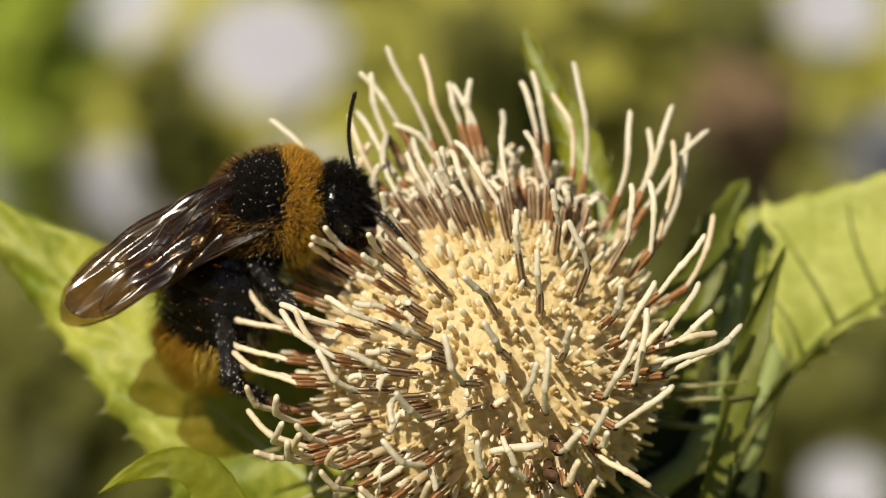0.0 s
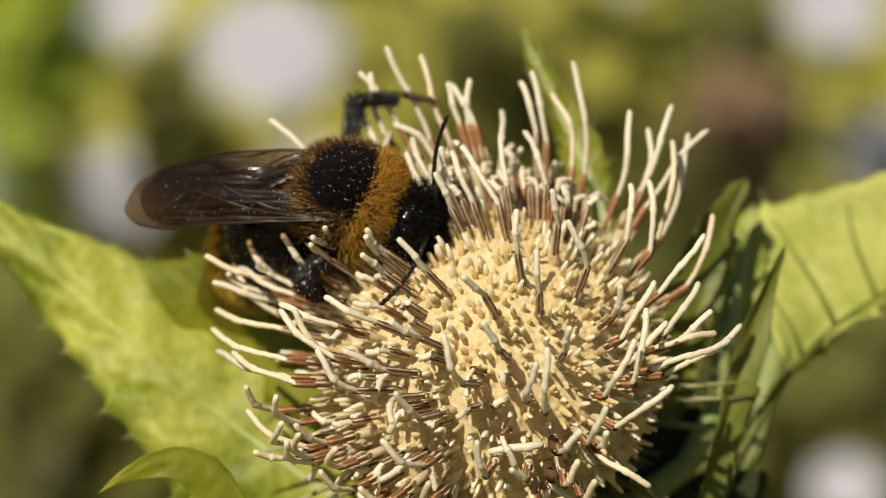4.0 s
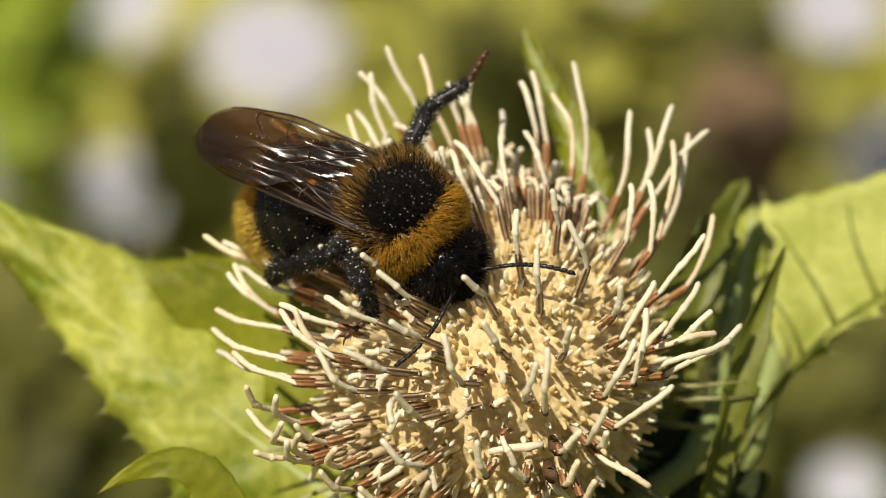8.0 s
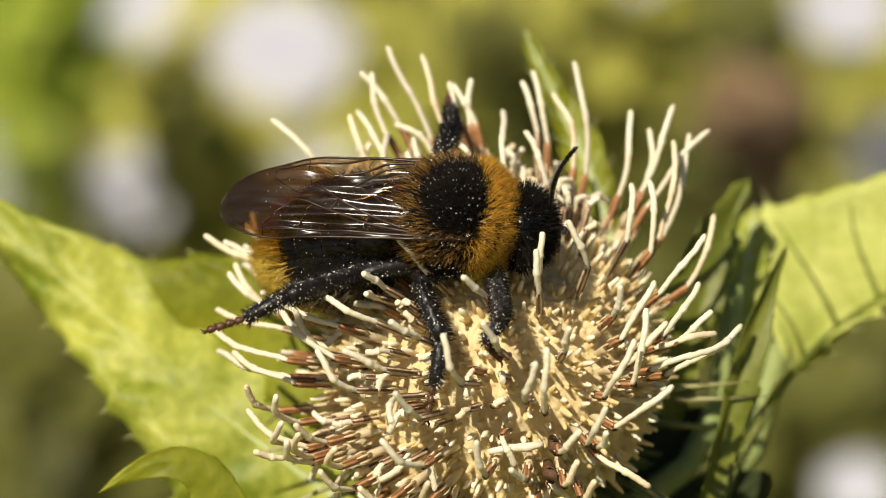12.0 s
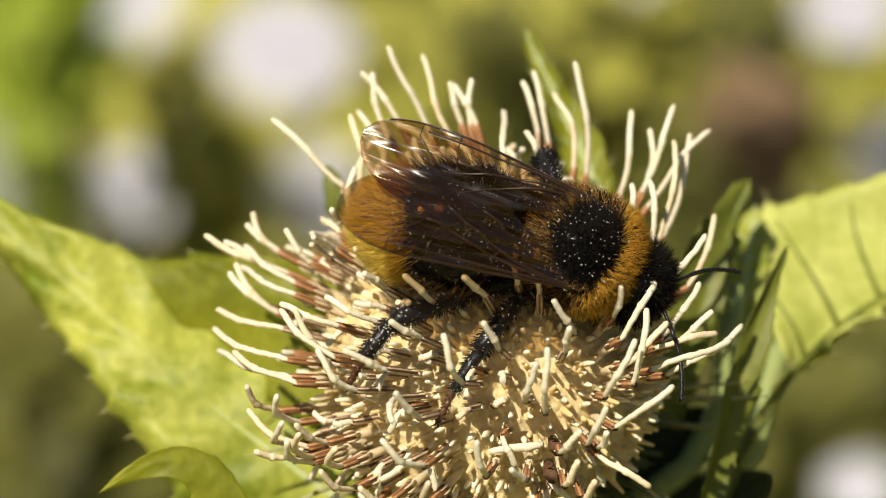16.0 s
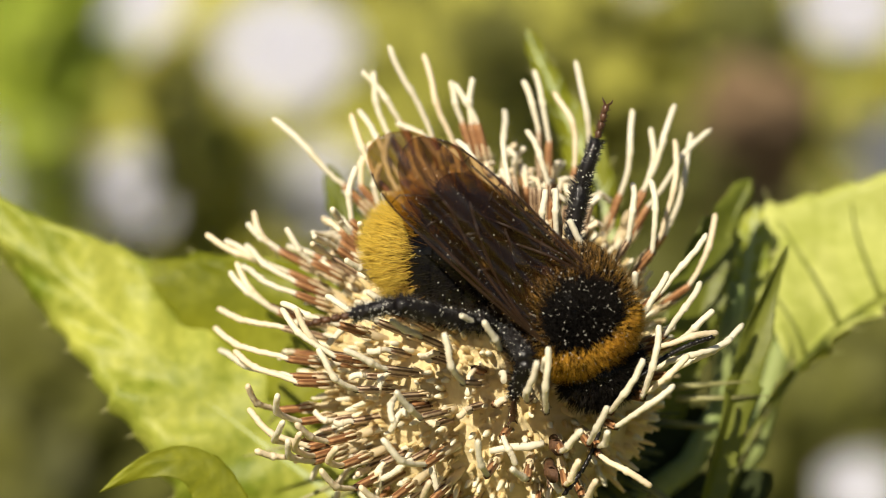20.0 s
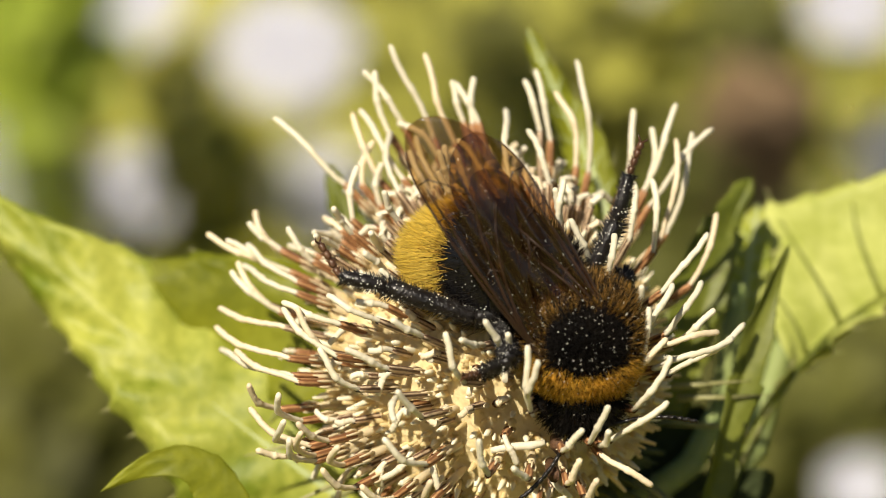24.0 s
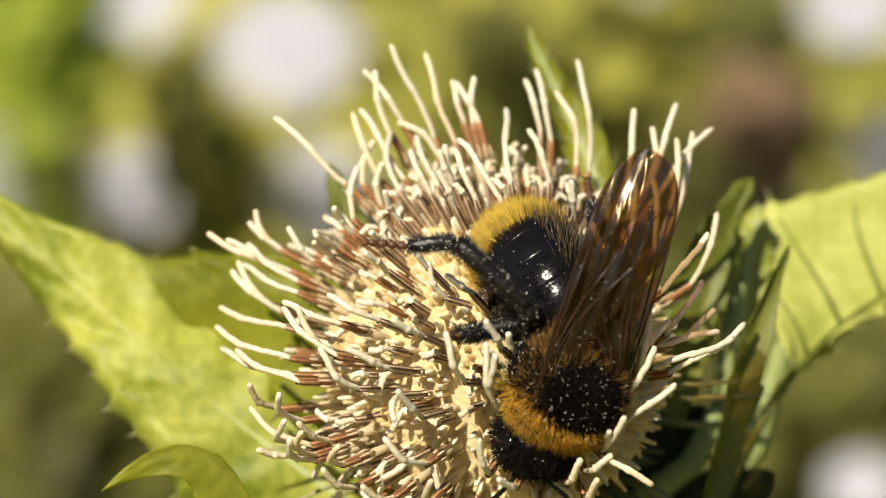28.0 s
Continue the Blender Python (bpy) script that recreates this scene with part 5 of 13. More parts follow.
    walk(hindwing_r, [(0, mm_pose(0.1, -2.2, 1.8, 14.4, -20.8, 6.3)), (0.5, mm_pose(0.1, -2.2, 1.8, 14.1, -18, 8.3)), (1, mm_pose(0.1, -2.2, 1.8, 14.3, -27.1, 15.5)), (1.5, mm_pose(0.1, -2.2, 1.8, 17.6, -48.1, 7.3)), (2, mm_pose(0.1, -2.2, 1.8, 14.8, -37.3, -5.5)), (2.5, mm_pose(0.1, -2.2, 1.8, 14.2, -15.9, 3.6)), (3, mm_pose(0.1, -2.2, 1.8, 17.9, -46.6, -4.2)), (3.5, mm_pose(0.1, -2.2, 1.8, 14.8, -26, 2.1)), (5.5, mm_pose(0.1, -2.2, 1.8, 16.3, -19.1, -5.7)), (6, mm_pose(0.1, -2.2, 1.8, 15.1, -16.9, -7.3)), (6.5, mm_pose(0.1, -2.2, 1.8, 15, -25.5, -10.1)), (7, mm_pose(0.1, -2.2, 1.8, 14.4, -14.3, -0.8)), (7.5, mm_pose(0.1, -2.2, 1.8, 15.7, -43, -6.4)), (8, mm_pose(0.1, -2.2, 1.8, 14.6, -32.1, 4.7)), (8.5, mm_pose(0.1, -2.2, 1.8, 13.5, -15.5, 4.2)), (9, mm_pose(0.1, -2.2, 1.8, 16.3, -31.8, -6.7)), (9.5, mm_pose(0.1, -2.2, 1.8, 14, -13.7, 4.2)), (10, mm_pose(0.1, -2.2, 1.8, 15.3, -21, -10.4)), (10.5, mm_pose(0.1, -2.2, 1.8, 14.9, 14.3, 1.9)), (11, mm_pose(0.1, -2.2, 1.8, 14.8, 3.7, -2.2)), (11.5, mm_pose(0.1, -2.2, 1.8, 13.7, 9, 7.6)), (12, mm_pose(0.1, -2.2, 1.8, 15.1, -21.8, -12.6)), (12.5, mm_pose(0.1, -2.2, 1.8, 13.7, 7.2, 9.5)), (14.5, mm_pose(0.1, -2.2, 1.8, 16.8, 18.3, 14)), (15, mm_pose(0.1, -2.2, 1.8, 12.6, 1.6, 9.5)), (15.5, mm_pose(0.1, -2.2, 1.8, 14.7, 17, 7.3)), (16, mm_pose(0.1, -2.2, 1.8, 12, 6.8, 10.7)), (16.5, mm_pose(0.1, -2.2, 1.8, 17.1, 14.8, 19.5)), (17, mm_pose(0.1, -2.2, 1.8, 19.4, 12.9, 14.7)), (17.5, mm_pose(0.1, -2.2, 1.8, 14, 14, 15)), (18, mm_pose(0.1, -2.2, 1.8, 11.6, 6.1, 10.4)), (18.5, mm_pose(0.1, -2.2, 1.8, 13.5, -5.5, 11)), (19, mm_pose(0.1, -2.2, 1.8, 10.8, -5.9, 14.9)), (19.5, mm_pose(0.1, -2.2, 1.8, 12.8, -3.5, -3.3)), (20, mm_pose(0.1, -2.2, 1.8, 13.8, -6.1, 12.4)), (20.5, mm_pose(0.1, -2.2, 1.8, 14.8, -5.9, 13.6)), (21, mm_pose(0.1, -2.2, 1.8, 15.1, -6.7, 20.9)), (21.5, mm_pose(0.1, -2.2, 1.8, 15.7, -6.3, 13.7)), (23.5, mm_pose(0.1, -2.2, 1.8, 14.7, -7.5, 19.1)), (24, mm_pose(0.1, -2.2, 1.8, 14.7, -7.8, 25.2)), (24.5, mm_pose(0.1, -2.2, 1.8, 18.5, -40.3, 3.3)), (25, mm_pose(0.1, -2.2, 1.8, 20, -47.6, 9.5)), (25.5, mm_pose(0.1, -2.2, 1.8, 18.1, -47.9, 27.1)), (26, mm_pose(0.1, -2.2, 1.8, 17.7, -54.8, 30)), (26.5, mm_pose(0.1, -2.2, 1.8, 18.7, -41.5, 8.3)), (27, mm_pose(0.1, -2.2, 1.8, 17.9, -42.6, 8.3)), (27.3, mm_pose(0.1, -2.2, 1.8, 16.4, -50.3, 8)), (27.5, mm_pose(0.1, -2.2, 1.8, 22.3, -39.2, 0.7)), (27.7, mm_pose(0.1, -2.2, 1.8, 22.5, -4.9, 1.9)), (28, mm_pose(0.1, -2.2, 1.8, 24.7, -7.4, -4.1))])
    walk(antenna_r, [(0, mm_pose(1.6, -0.6, 0.9, -2, -5.2, -43.2)), (0.5, mm_pose(1.6, -0.6, 0.9, -2, -5.2, -43.2)), (1, mm_pose(1.6, -0.6, 0.9, -2, -5.2, -43.2)), (1.5, mm_pose(1.6, -0.6, 0.9, -2, -5.2, -43.2)), (2, mm_pose(1.6, -0.6, 0.9, -2, -5.2, -43.2)), (2.5, mm_pose(1.6, -0.6, 0.9, -2.6, -22.4, -57.8)), (3, mm_pose(1.6, -0.6, 0.9, -2, -5.2, -43.2)), (3.5, mm_pose(1.6, -0.6, 0.9, -2.9, -8.3, -88.1)), (5.5, mm_pose(1.6, -0.6, 0.9, -3, 28.9, -67.7)), (6, mm_pose(1.6, -0.6, 0.9, -2.8, 28.4, -60.4)), (6.5, mm_pose(1.6, -0.6, 0.9, -2.9, 19.7, -73.6)), (7, mm_pose(1.6, -0.6, 0.9, -2.8, 19.7, -70.4)), (7.5, mm_pose(1.6, -0.6, 0.9, -2.9, -20, -69.8)), (8, mm_pose(1.6, -0.6, 0.9, -2.8, 14.9, -71.1)), (8.5, mm_pose(1.6, -0.6, 0.9, -3.6, -39.7, -70.6)), (9, mm_pose(1.6, -0.6, 0.9, -2.5, -14, -58.8)), (9.5, mm_pose(1.6, -0.6, 0.9, -2, -5.2, -43.2)), (10, mm_pose(1.6, -0.6, 0.9, -2, -5.2, -43.2)), (10.5, mm_pose(1.6, -0.6, 0.9, -2, -5.2, -43.2)), (11, mm_pose(1.6, -0.6, 0.9, -2, -5.2, -43.2)), (11.5, mm_pose(1.6, -0.6, 0.9, -2, -5.2, -43.2)), (12, mm_pose(1.6, -0.6, 0.9, -4.8, -60.4, -52.5)), (12.5, mm_pose(1.6, -0.6, 0.9, -2, -5.2, -43.2)), (14.5, mm_pose(1.6, -0.6, 0.9, -2, -5.2, -43.2)), (15, mm_pose(1.6, -0.6, 0.9, -2.9, -23.6, -67)), (15.5, mm_pose(1.6, -0.6, 0.9, -2, -5.2, -43.2)), (16, mm_pose(1.6, -0.6, 0.9, -2, -5.2, -43.2)), (16.5, mm_pose(1.6, -0.6, 0.9, -3.1, 53.7, -43.1)), (17, mm_pose(1.6, -0.6, 0.9, -2.6, 9.4, -62.8)), (17.5, mm_pose(1.6, -0.6, 0.9, -2, -5.2, -43.2)), (18, mm_pose(1.6, -0.6, 0.9, -2, -5.2, -43.2)), (18.5, mm_pose(1.6, -0.6, 0.9, -2, -5.2, -43.2)), (19, mm_pose(1.6, -0.6, 0.9, -2, -5.2, -43.2)), (19.5, mm_pose(1.6, -0.6, 0.9, -2, -5.2, -43.2)), (20, mm_pose(1.6, -0.6, 0.9, -1.9, 6.4, -40.9)), (20.5, mm_pose(1.6, -0.6, 0.9, -1.9, 0, -41.1)), (21, mm_pose(1.6, -0.6, 0.9, -1, -1.7, -19.6)), (21.5, mm_pose(1.6, -0.6, 0.9, -1, 16.6, -19)), (23.5, mm_pose(1.6, -0.6, 0.9, -1.3, 27.4, -24.8)), (24, mm_pose(1.6, -0.6, 0.9, -1.5, -2, -32.5)), (24.5, mm_pose(1.6, -0.6, 0.9, -2, -5.2, -43.2)), (25, mm_pose(1.6, -0.6, 0.9, -2, -5.2, -43.2)), (25.5, mm_pose(1.6, -0.6, 0.9, -2, -5.2, -43.2)), (26, mm_pose(1.6, -0.6, 0.9, -0.2, 8.9, -4.8)), (26.5, mm_pose(1.6, -0.6, 0.9, -2.7, -9.4, -67.7)), (27, mm_pose(1.6, -0.6, 0.9, -2.4, 9.9, -57.3)), (27.3, mm_pose(1.6, -0.6, 0.9, -2, -5.2, -43.2)), (27.5, mm_pose(1.6, -0.6, 0.9, -2, -5.2, -43.2)), (27.7, mm_pose(1.6, -0.6, 0.9, -2, -5.2, -43.2)), (28, mm_pose(1.6, -0.6, 0.9, 0.3, 39.3, 5.4))])
    walk(forewing_l, [(0, mm_pose(0.9, 2.4, 2, -9.6, 3.2, 32.7)), (0.5, mm_pose(0.9, 2.4, 2, -9.4, 0.5, 30.1)), (1, mm_pose(0.9, 2.4, 2, -8.2, -4.9, 38.1)), (1.5, mm_pose(0.9, 2.4, 2, -9.2, -37.2, 27.2)), (2, mm_pose(0.9, 2.4, 2, -11.6, -32, 9.4)), (2.5, mm_pose(0.9, 2.4, 2, -10, 12.7, 31.8)), (3, mm_pose(0.9, 2.4, 2, -10.5, -40.7, 13.7)), (3.5, mm_pose(0.9, 2.4, 2, -9.8, -16.1, 18.1)), (5.5, mm_pose(0.9, 2.4, 2, 9.7, -18.4, -4.9)), (6, mm_pose(0.9, 2.4, 2, 5.7, -10.7, -1.7)), (6.5, mm_pose(0.9, 2.4, 2, 0.8, -20.2, 0.2)), (7, mm_pose(0.9, 2.4, 2, -11.3, 15.4, 22.1)), (7.5, mm_pose(0.9, 2.4, 2, -5, -40.5, -0.7)), (8, mm_pose(0.9, 2.4, 2, -11, -18.7, 20.4)), (8.5, mm_pose(0.9, 2.4, 2, -12, 8.4, 20.7)), (9, mm_pose(0.9, 2.4, 2, -9.4, -25.4, 8)), (9.5, mm_pose(0.9, 2.4, 2, -11.7, 5.4, 20.9)), (10, mm_pose(0.9, 2.4, 2, -9.4, -17.7, 1.5)), (10.5, mm_pose(0.9, 2.4, 2, -12.3, 4.9, 10.1)), (11, mm_pose(0.9, 2.4, 2, -12.8, 3.8, 10)), (11.5, mm_pose(0.9, 2.4, 2, -12.5, 1, 13.2)), (12, mm_pose(0.9, 2.4, 2, -9.4, -21.5, -1.7)), (12.5, mm_pose(0.9, 2.4, 2, -12.2, 2.9, 11)), (14.5, mm_pose(0.9, 2.4, 2, -3.7, -4.8, 7.9)), (15, mm_pose(0.9, 2.4, 2, -3.8, -4.1, 6.4)), (15.5, mm_pose(0.9, 2.4, 2, -3.2, -3.7, 1.2)), (16, mm_pose(0.9, 2.4, 2, -3.1, -4.8, 4.8)), (16.5, mm_pose(0.9, 2.4, 2, -0, -6.1, 13.8)), (17, mm_pose(0.9, 2.4, 2, 3.2, -8.8, 14.5)), (17.5, mm_pose(0.9, 2.4, 2, -1.5, -7, 11.9)), (18, mm_pose(0.9, 2.4, 2, -1.7, -6.9, 7)), (18.5, mm_pose(0.9, 2.4, 2, -0.4, -4.4, 14.8)), (19, mm_pose(0.9, 2.4, 2, -1.2, -4.1, 17.4)), (19.5, mm_pose(0.9, 2.4, 2, -0.3, -3.3, 7.5)), (20, mm_pose(0.9, 2.4, 2, 0.6, -5.2, 20.5)), (20.5, mm_pose(0.9, 2.4, 2, 1.9, -3.9, 22)), (21, mm_pose(0.9, 2.4, 2, 3.7, -4.2, 26.7)), (21.5, mm_pose(0.9, 2.4, 2, 3.3, -4.1, 21.8)), (23.5, mm_pose(0.9, 2.4, 2, 2.9, -5.3, 24.5)), (24, mm_pose(0.9, 2.4, 2, 3.9, -5.8, 29.1)), (24.5, mm_pose(0.9, 2.4, 2, 5, -10.2, 14.5)), (25, mm_pose(0.9, 2.4, 2, 5.5, -10.5, 21.2)), (25.5, mm_pose(0.9, 2.4, 2, 7, -10.5, 30.4)), (26, mm_pose(0.9, 2.4, 2, 6.3, -10.6, 35.9)), (26.5, mm_pose(0.9, 2.4, 2, 5.8, -10.5, 15.6)), (27, mm_pose(0.9, 2.4, 2, 6.4, -10.4, 13.2)), (27.3, mm_pose(0.9, 2.4, 2, 6, -31.6, 13.7)), (27.5, mm_pose(0.9, 2.4, 2, 9.1, -12, 16.5)), (27.7, mm_pose(0.9, 2.4, 2, 13.4, -12.9, 9.4)), (28, mm_pose(0.9, 2.4, 2, 15.5, -11.5, 3.6))])
    walk(hindwing_l, [(0, mm_pose(0.1, 2.2, 1.8, -9, -2.4, 38.1)), (0.5, mm_pose(0.1, 2.2, 1.8, -9.3, -5.1, 35.5)), (1, mm_pose(0.1, 2.2, 1.8, -8, -10.2, 42.9)), (1.5, mm_pose(0.1, 2.2, 1.8, -9.4, -39.8, 33.7)), (2, mm_pose(0.1, 2.2, 1.8, -12.4, -36, 17)), (2.5, mm_pose(0.1, 2.2, 1.8, -8.2, 7, 38)), (3, mm_pose(0.1, 2.2, 1.8, -11.3, -43.6, 21.5)), (3.5, mm_pose(0.1, 2.2, 1.8, -10, -20.9, 24.3)), (5.5, mm_pose(0.1, 2.2, 1.8, 9.4, -23.5, 1.3)), (6, mm_pose(0.1, 2.2, 1.8, 7.8, -15, 4.8)), (6.5, mm_pose(0.1, 2.2, 1.8, 0.4, -25.1, 7.1)), (7, mm_pose(0.1, 2.2, 1.8, -8.9, 10, 28.2)), (7.5, mm_pose(0.1, 2.2, 1.8, -6.4, -44.8, 7.1)), (8, mm_pose(0.1, 2.2, 1.8, -10.7, -22.7, 26.6)), (8.5, mm_pose(0.1, 2.2, 1.8, -10.8, 3, 26.9)), (9, mm_pose(0.1, 2.2, 1.8, -10, -29.9, 14.8)), (9.5, mm_pose(0.1, 2.2, 1.8, -11.5, -0.4, 26.9)), (10, mm_pose(0.1, 2.2, 1.8, -10.3, -23.1, 8.4)), (10.5, mm_pose(0.1, 2.2, 1.8, -11, -0.4, 16.6)), (11, mm_pose(0.1, 2.2, 1.8, -12.8, -1.9, 16.5)), (11.5, mm_pose(0.1, 2.2, 1.8, -12.4, -4.7, 19.4)), (12, mm_pose(0.1, 2.2, 1.8, -10.5, -26.7, 5.3)), (12.5, mm_pose(0.1, 2.2, 1.8, -11.2, -2.5, 17.7)), (14.5, mm_pose(0.1, 2.2, 1.8, -11.4, -9, 14.7)), (15, mm_pose(0.1, 2.2, 1.8, -10.3, -20.2, 10.5)), (15.5, mm_pose(0.1, 2.2, 1.8, -10.5, -7.9, 8.3)), (16, mm_pose(0.1, 2.2, 1.8, -8.8, -22.8, 8.5)), (16.5, mm_pose(0.1, 2.2, 1.8, -5.4, -10.3, 20.4)), (17, mm_pose(0.1, 2.2, 1.8, -2.1, -13.5, 20.8)), (17.5, mm_pose(0.1, 2.2, 1.8, -6.5, -11.3, 18.3)), (18, mm_pose(0.1, 2.2, 1.8, -6.4, -11.6, 13.6)), (18.5, mm_pose(0.1, 2.2, 1.8, -4.6, -8.9, 21)), (19, mm_pose(0.1, 2.2, 1.8, -5.1, -8.2, 23.3)), (19.5, mm_pose(0.1, 2.2, 1.8, -7, -4.2, 14.5)), (20, mm_pose(0.1, 2.2, 1.8, -3.2, -9.2, 26.2)), (20.5, mm_pose(0.1, 2.2, 1.8, -1.7, -7.6, 27.9)), (21, mm_pose(0.1, 2.2, 1.8, 0.4, -8, 31.8)), (21.5, mm_pose(0.1, 2.2, 1.8, -0.1, -32.5, 25.5)), (23.5, mm_pose(0.1, 2.2, 1.8, -2.3, -6.3, 29.5)), (24, mm_pose(0.1, 2.2, 1.8, 1.1, -9.7, 33.7)), (24.5, mm_pose(0.1, 2.2, 1.8, 1.8, -14.7, 20.3)), (25, mm_pose(0.1, 2.2, 1.8, 2.7, -14.8, 26.5)), (25.5, mm_pose(0.1, 2.2, 1.8, 4, -14.6, 34.7)), (26, mm_pose(0.1, 2.2, 1.8, 3.2, -14.4, 40.1)), (26.5, mm_pose(0.1, 2.2, 1.8, 2.5, -15.2, 21.4)), (27, mm_pose(0.1, 2.2, 1.8, 3.3, -15.1, 18.8)), (27.3, mm_pose(0.1, 2.2, 1.8, -0.5, -36.8, 20.7)), (27.5, mm_pose(0.1, 2.2, 1.8, 6.1, -17.1, 22.3)), (27.7, mm_pose(0.1, 2.2, 1.8, 10.4, -19.2, 15.3)), (28, mm_pose(0.1, 2.2, 1.8, 10.1, 4, 19.1))])
    walk(antenna_l, [(0, mm_pose(1.6, 0.6, 0.9, -3.6, -51.4, 85.1)), (0.5, mm_pose(1.6, 0.6, 0.9, -1.9, -31.9, 98.6)), (1, mm_pose(1.6, 0.6, 0.9, -5.2, -36.3, 132.1)), (1.5, mm_pose(1.6, 0.6, 0.9, -3.1, -31.9, 97.1)), (2, mm_pose(1.6, 0.6, 0.9, -3.5, -29.2, 98)), (2.5, mm_pose(1.6, 0.6, 0.9, -2.2, -31.3, 104.6)), (3, mm_pose(1.6, 0.6, 0.9, -3.5, -31.1, 104.1)), (3.5, mm_pose(1.6, 0.6, 0.9, -9, -49.1, 122)), (5.5, mm_pose(1.6, 0.6, 0.9, 2.6, -19.5, 56.3)), (6, mm_pose(1.6, 0.6, 0.9, 2.9, -23.5, 65.4)), (6.5, mm_pose(1.6, 0.6, 0.9, 2.6, -26.2, 53.4)), (7, mm_pose(1.6, 0.6, 0.9, 3.3, -49.2, 46.8)), (7.5, mm_pose(1.6, 0.6, 0.9, 2.5, -6.5, 59.6)), (8, mm_pose(1.6, 0.6, 0.9, 2.3, -7.6, 53.1)), (8.5, mm_pose(1.6, 0.6, 0.9, 2, -5.2, 43.2)), (9, mm_pose(1.6, 0.6, 0.9, 3.1, -24.7, 90.9)), (9.5, mm_pose(1.6, 0.6, 0.9, 2, -5.2, 43.2)), (10, mm_pose(1.6, 0.6, 0.9, 3.4, -32.7, 86.3)), (10.5, mm_pose(1.6, 0.6, 0.9, 2.8, -23.8, 113.4)), (11, mm_pose(1.6, 0.6, 0.9, 2, -13.4, 135.9)), (11.5, mm_pose(1.6, 0.6, 0.9, 2.5, -14, 122)), (12, mm_pose(1.6, 0.6, 0.9, 12.6, -76.8, 82.7)), (12.5, mm_pose(1.6, 0.6, 0.9, 5.2, -62.3, 118.7)), (14.5, mm_pose(1.6, 0.6, 0.9, 2.6, -13.4, 116.1)), (15, mm_pose(1.6, 0.6, 0.9, 2.9, -14.6, 96)), (15.5, mm_pose(1.6, 0.6, 0.9, 3.1, 20.9, 91.1)), (16, mm_pose(1.6, 0.6, 0.9, 2.6, 31.1, 53.4)), (16.5, mm_pose(1.6, 0.6, 0.9, 3.6, 44.9, 120.5)), (17, mm_pose(1.6, 0.6, 0.9, 1.4, -0.4, 150.4)), (17.5, mm_pose(1.6, 0.6, 0.9, 2.9, -19.6, 74.4)), (18, mm_pose(1.6, 0.6, 0.9, 0.5, 20.3, 8.9)), (18.5, mm_pose(1.6, 0.6, 0.9, 2.9, 12, 97.8)), (19, mm_pose(1.6, 0.6, 0.9, 2.6, -1.6, 115.4)), (19.5, mm_pose(1.6, 0.6, 0.9, 2.9, -13.6, 86.2)), (20, mm_pose(1.6, 0.6, 0.9, 2.8, -6.4, 104.3)), (20.5, mm_pose(1.6, 0.6, 0.9, 2, -5.2, 43.2)), (21, mm_pose(1.6, 0.6, 0.9, 2.7, -0.6, 111.6)), (21.5, mm_pose(1.6, 0.6, 0.9, 2, -5.2, 43.2)), (23.5, mm_pose(1.6, 0.6, 0.9, 2.8, -5.5, 98.7)), (24, mm_pose(1.6, 0.6, 0.9, 2.8, -3.7, 102.6)), (24.5, mm_pose(1.6, 0.6, 0.9, 2.7, 1, 109)), (25, mm_pose(1.6, 0.6, 0.9, 2.5, 8.3, 120.9)), (25.5, mm_pose(1.6, 0.6, 0.9, 2.4, 7.4, 122.7)), (26, mm_pose(1.6, 0.6, 0.9, 2, -5.2, 43.2)), (26.5, mm_pose(1.6, 0.6, 0.9, 2.5, 9, 120.9)), (27, mm_pose(1.6, 0.6, 0.9, 3.3, 29, 98.1)), (27.3, mm_pose(1.6, 0.6, 0.9, 2, -5.2, 43.2)), (27.7, mm_pose(1.6, 0.6, 0.9, 2, -5.2, 43.2)), (28, mm_pose(1.6, 0.6, 0.9, 2.7, 5.7, 70.9))])
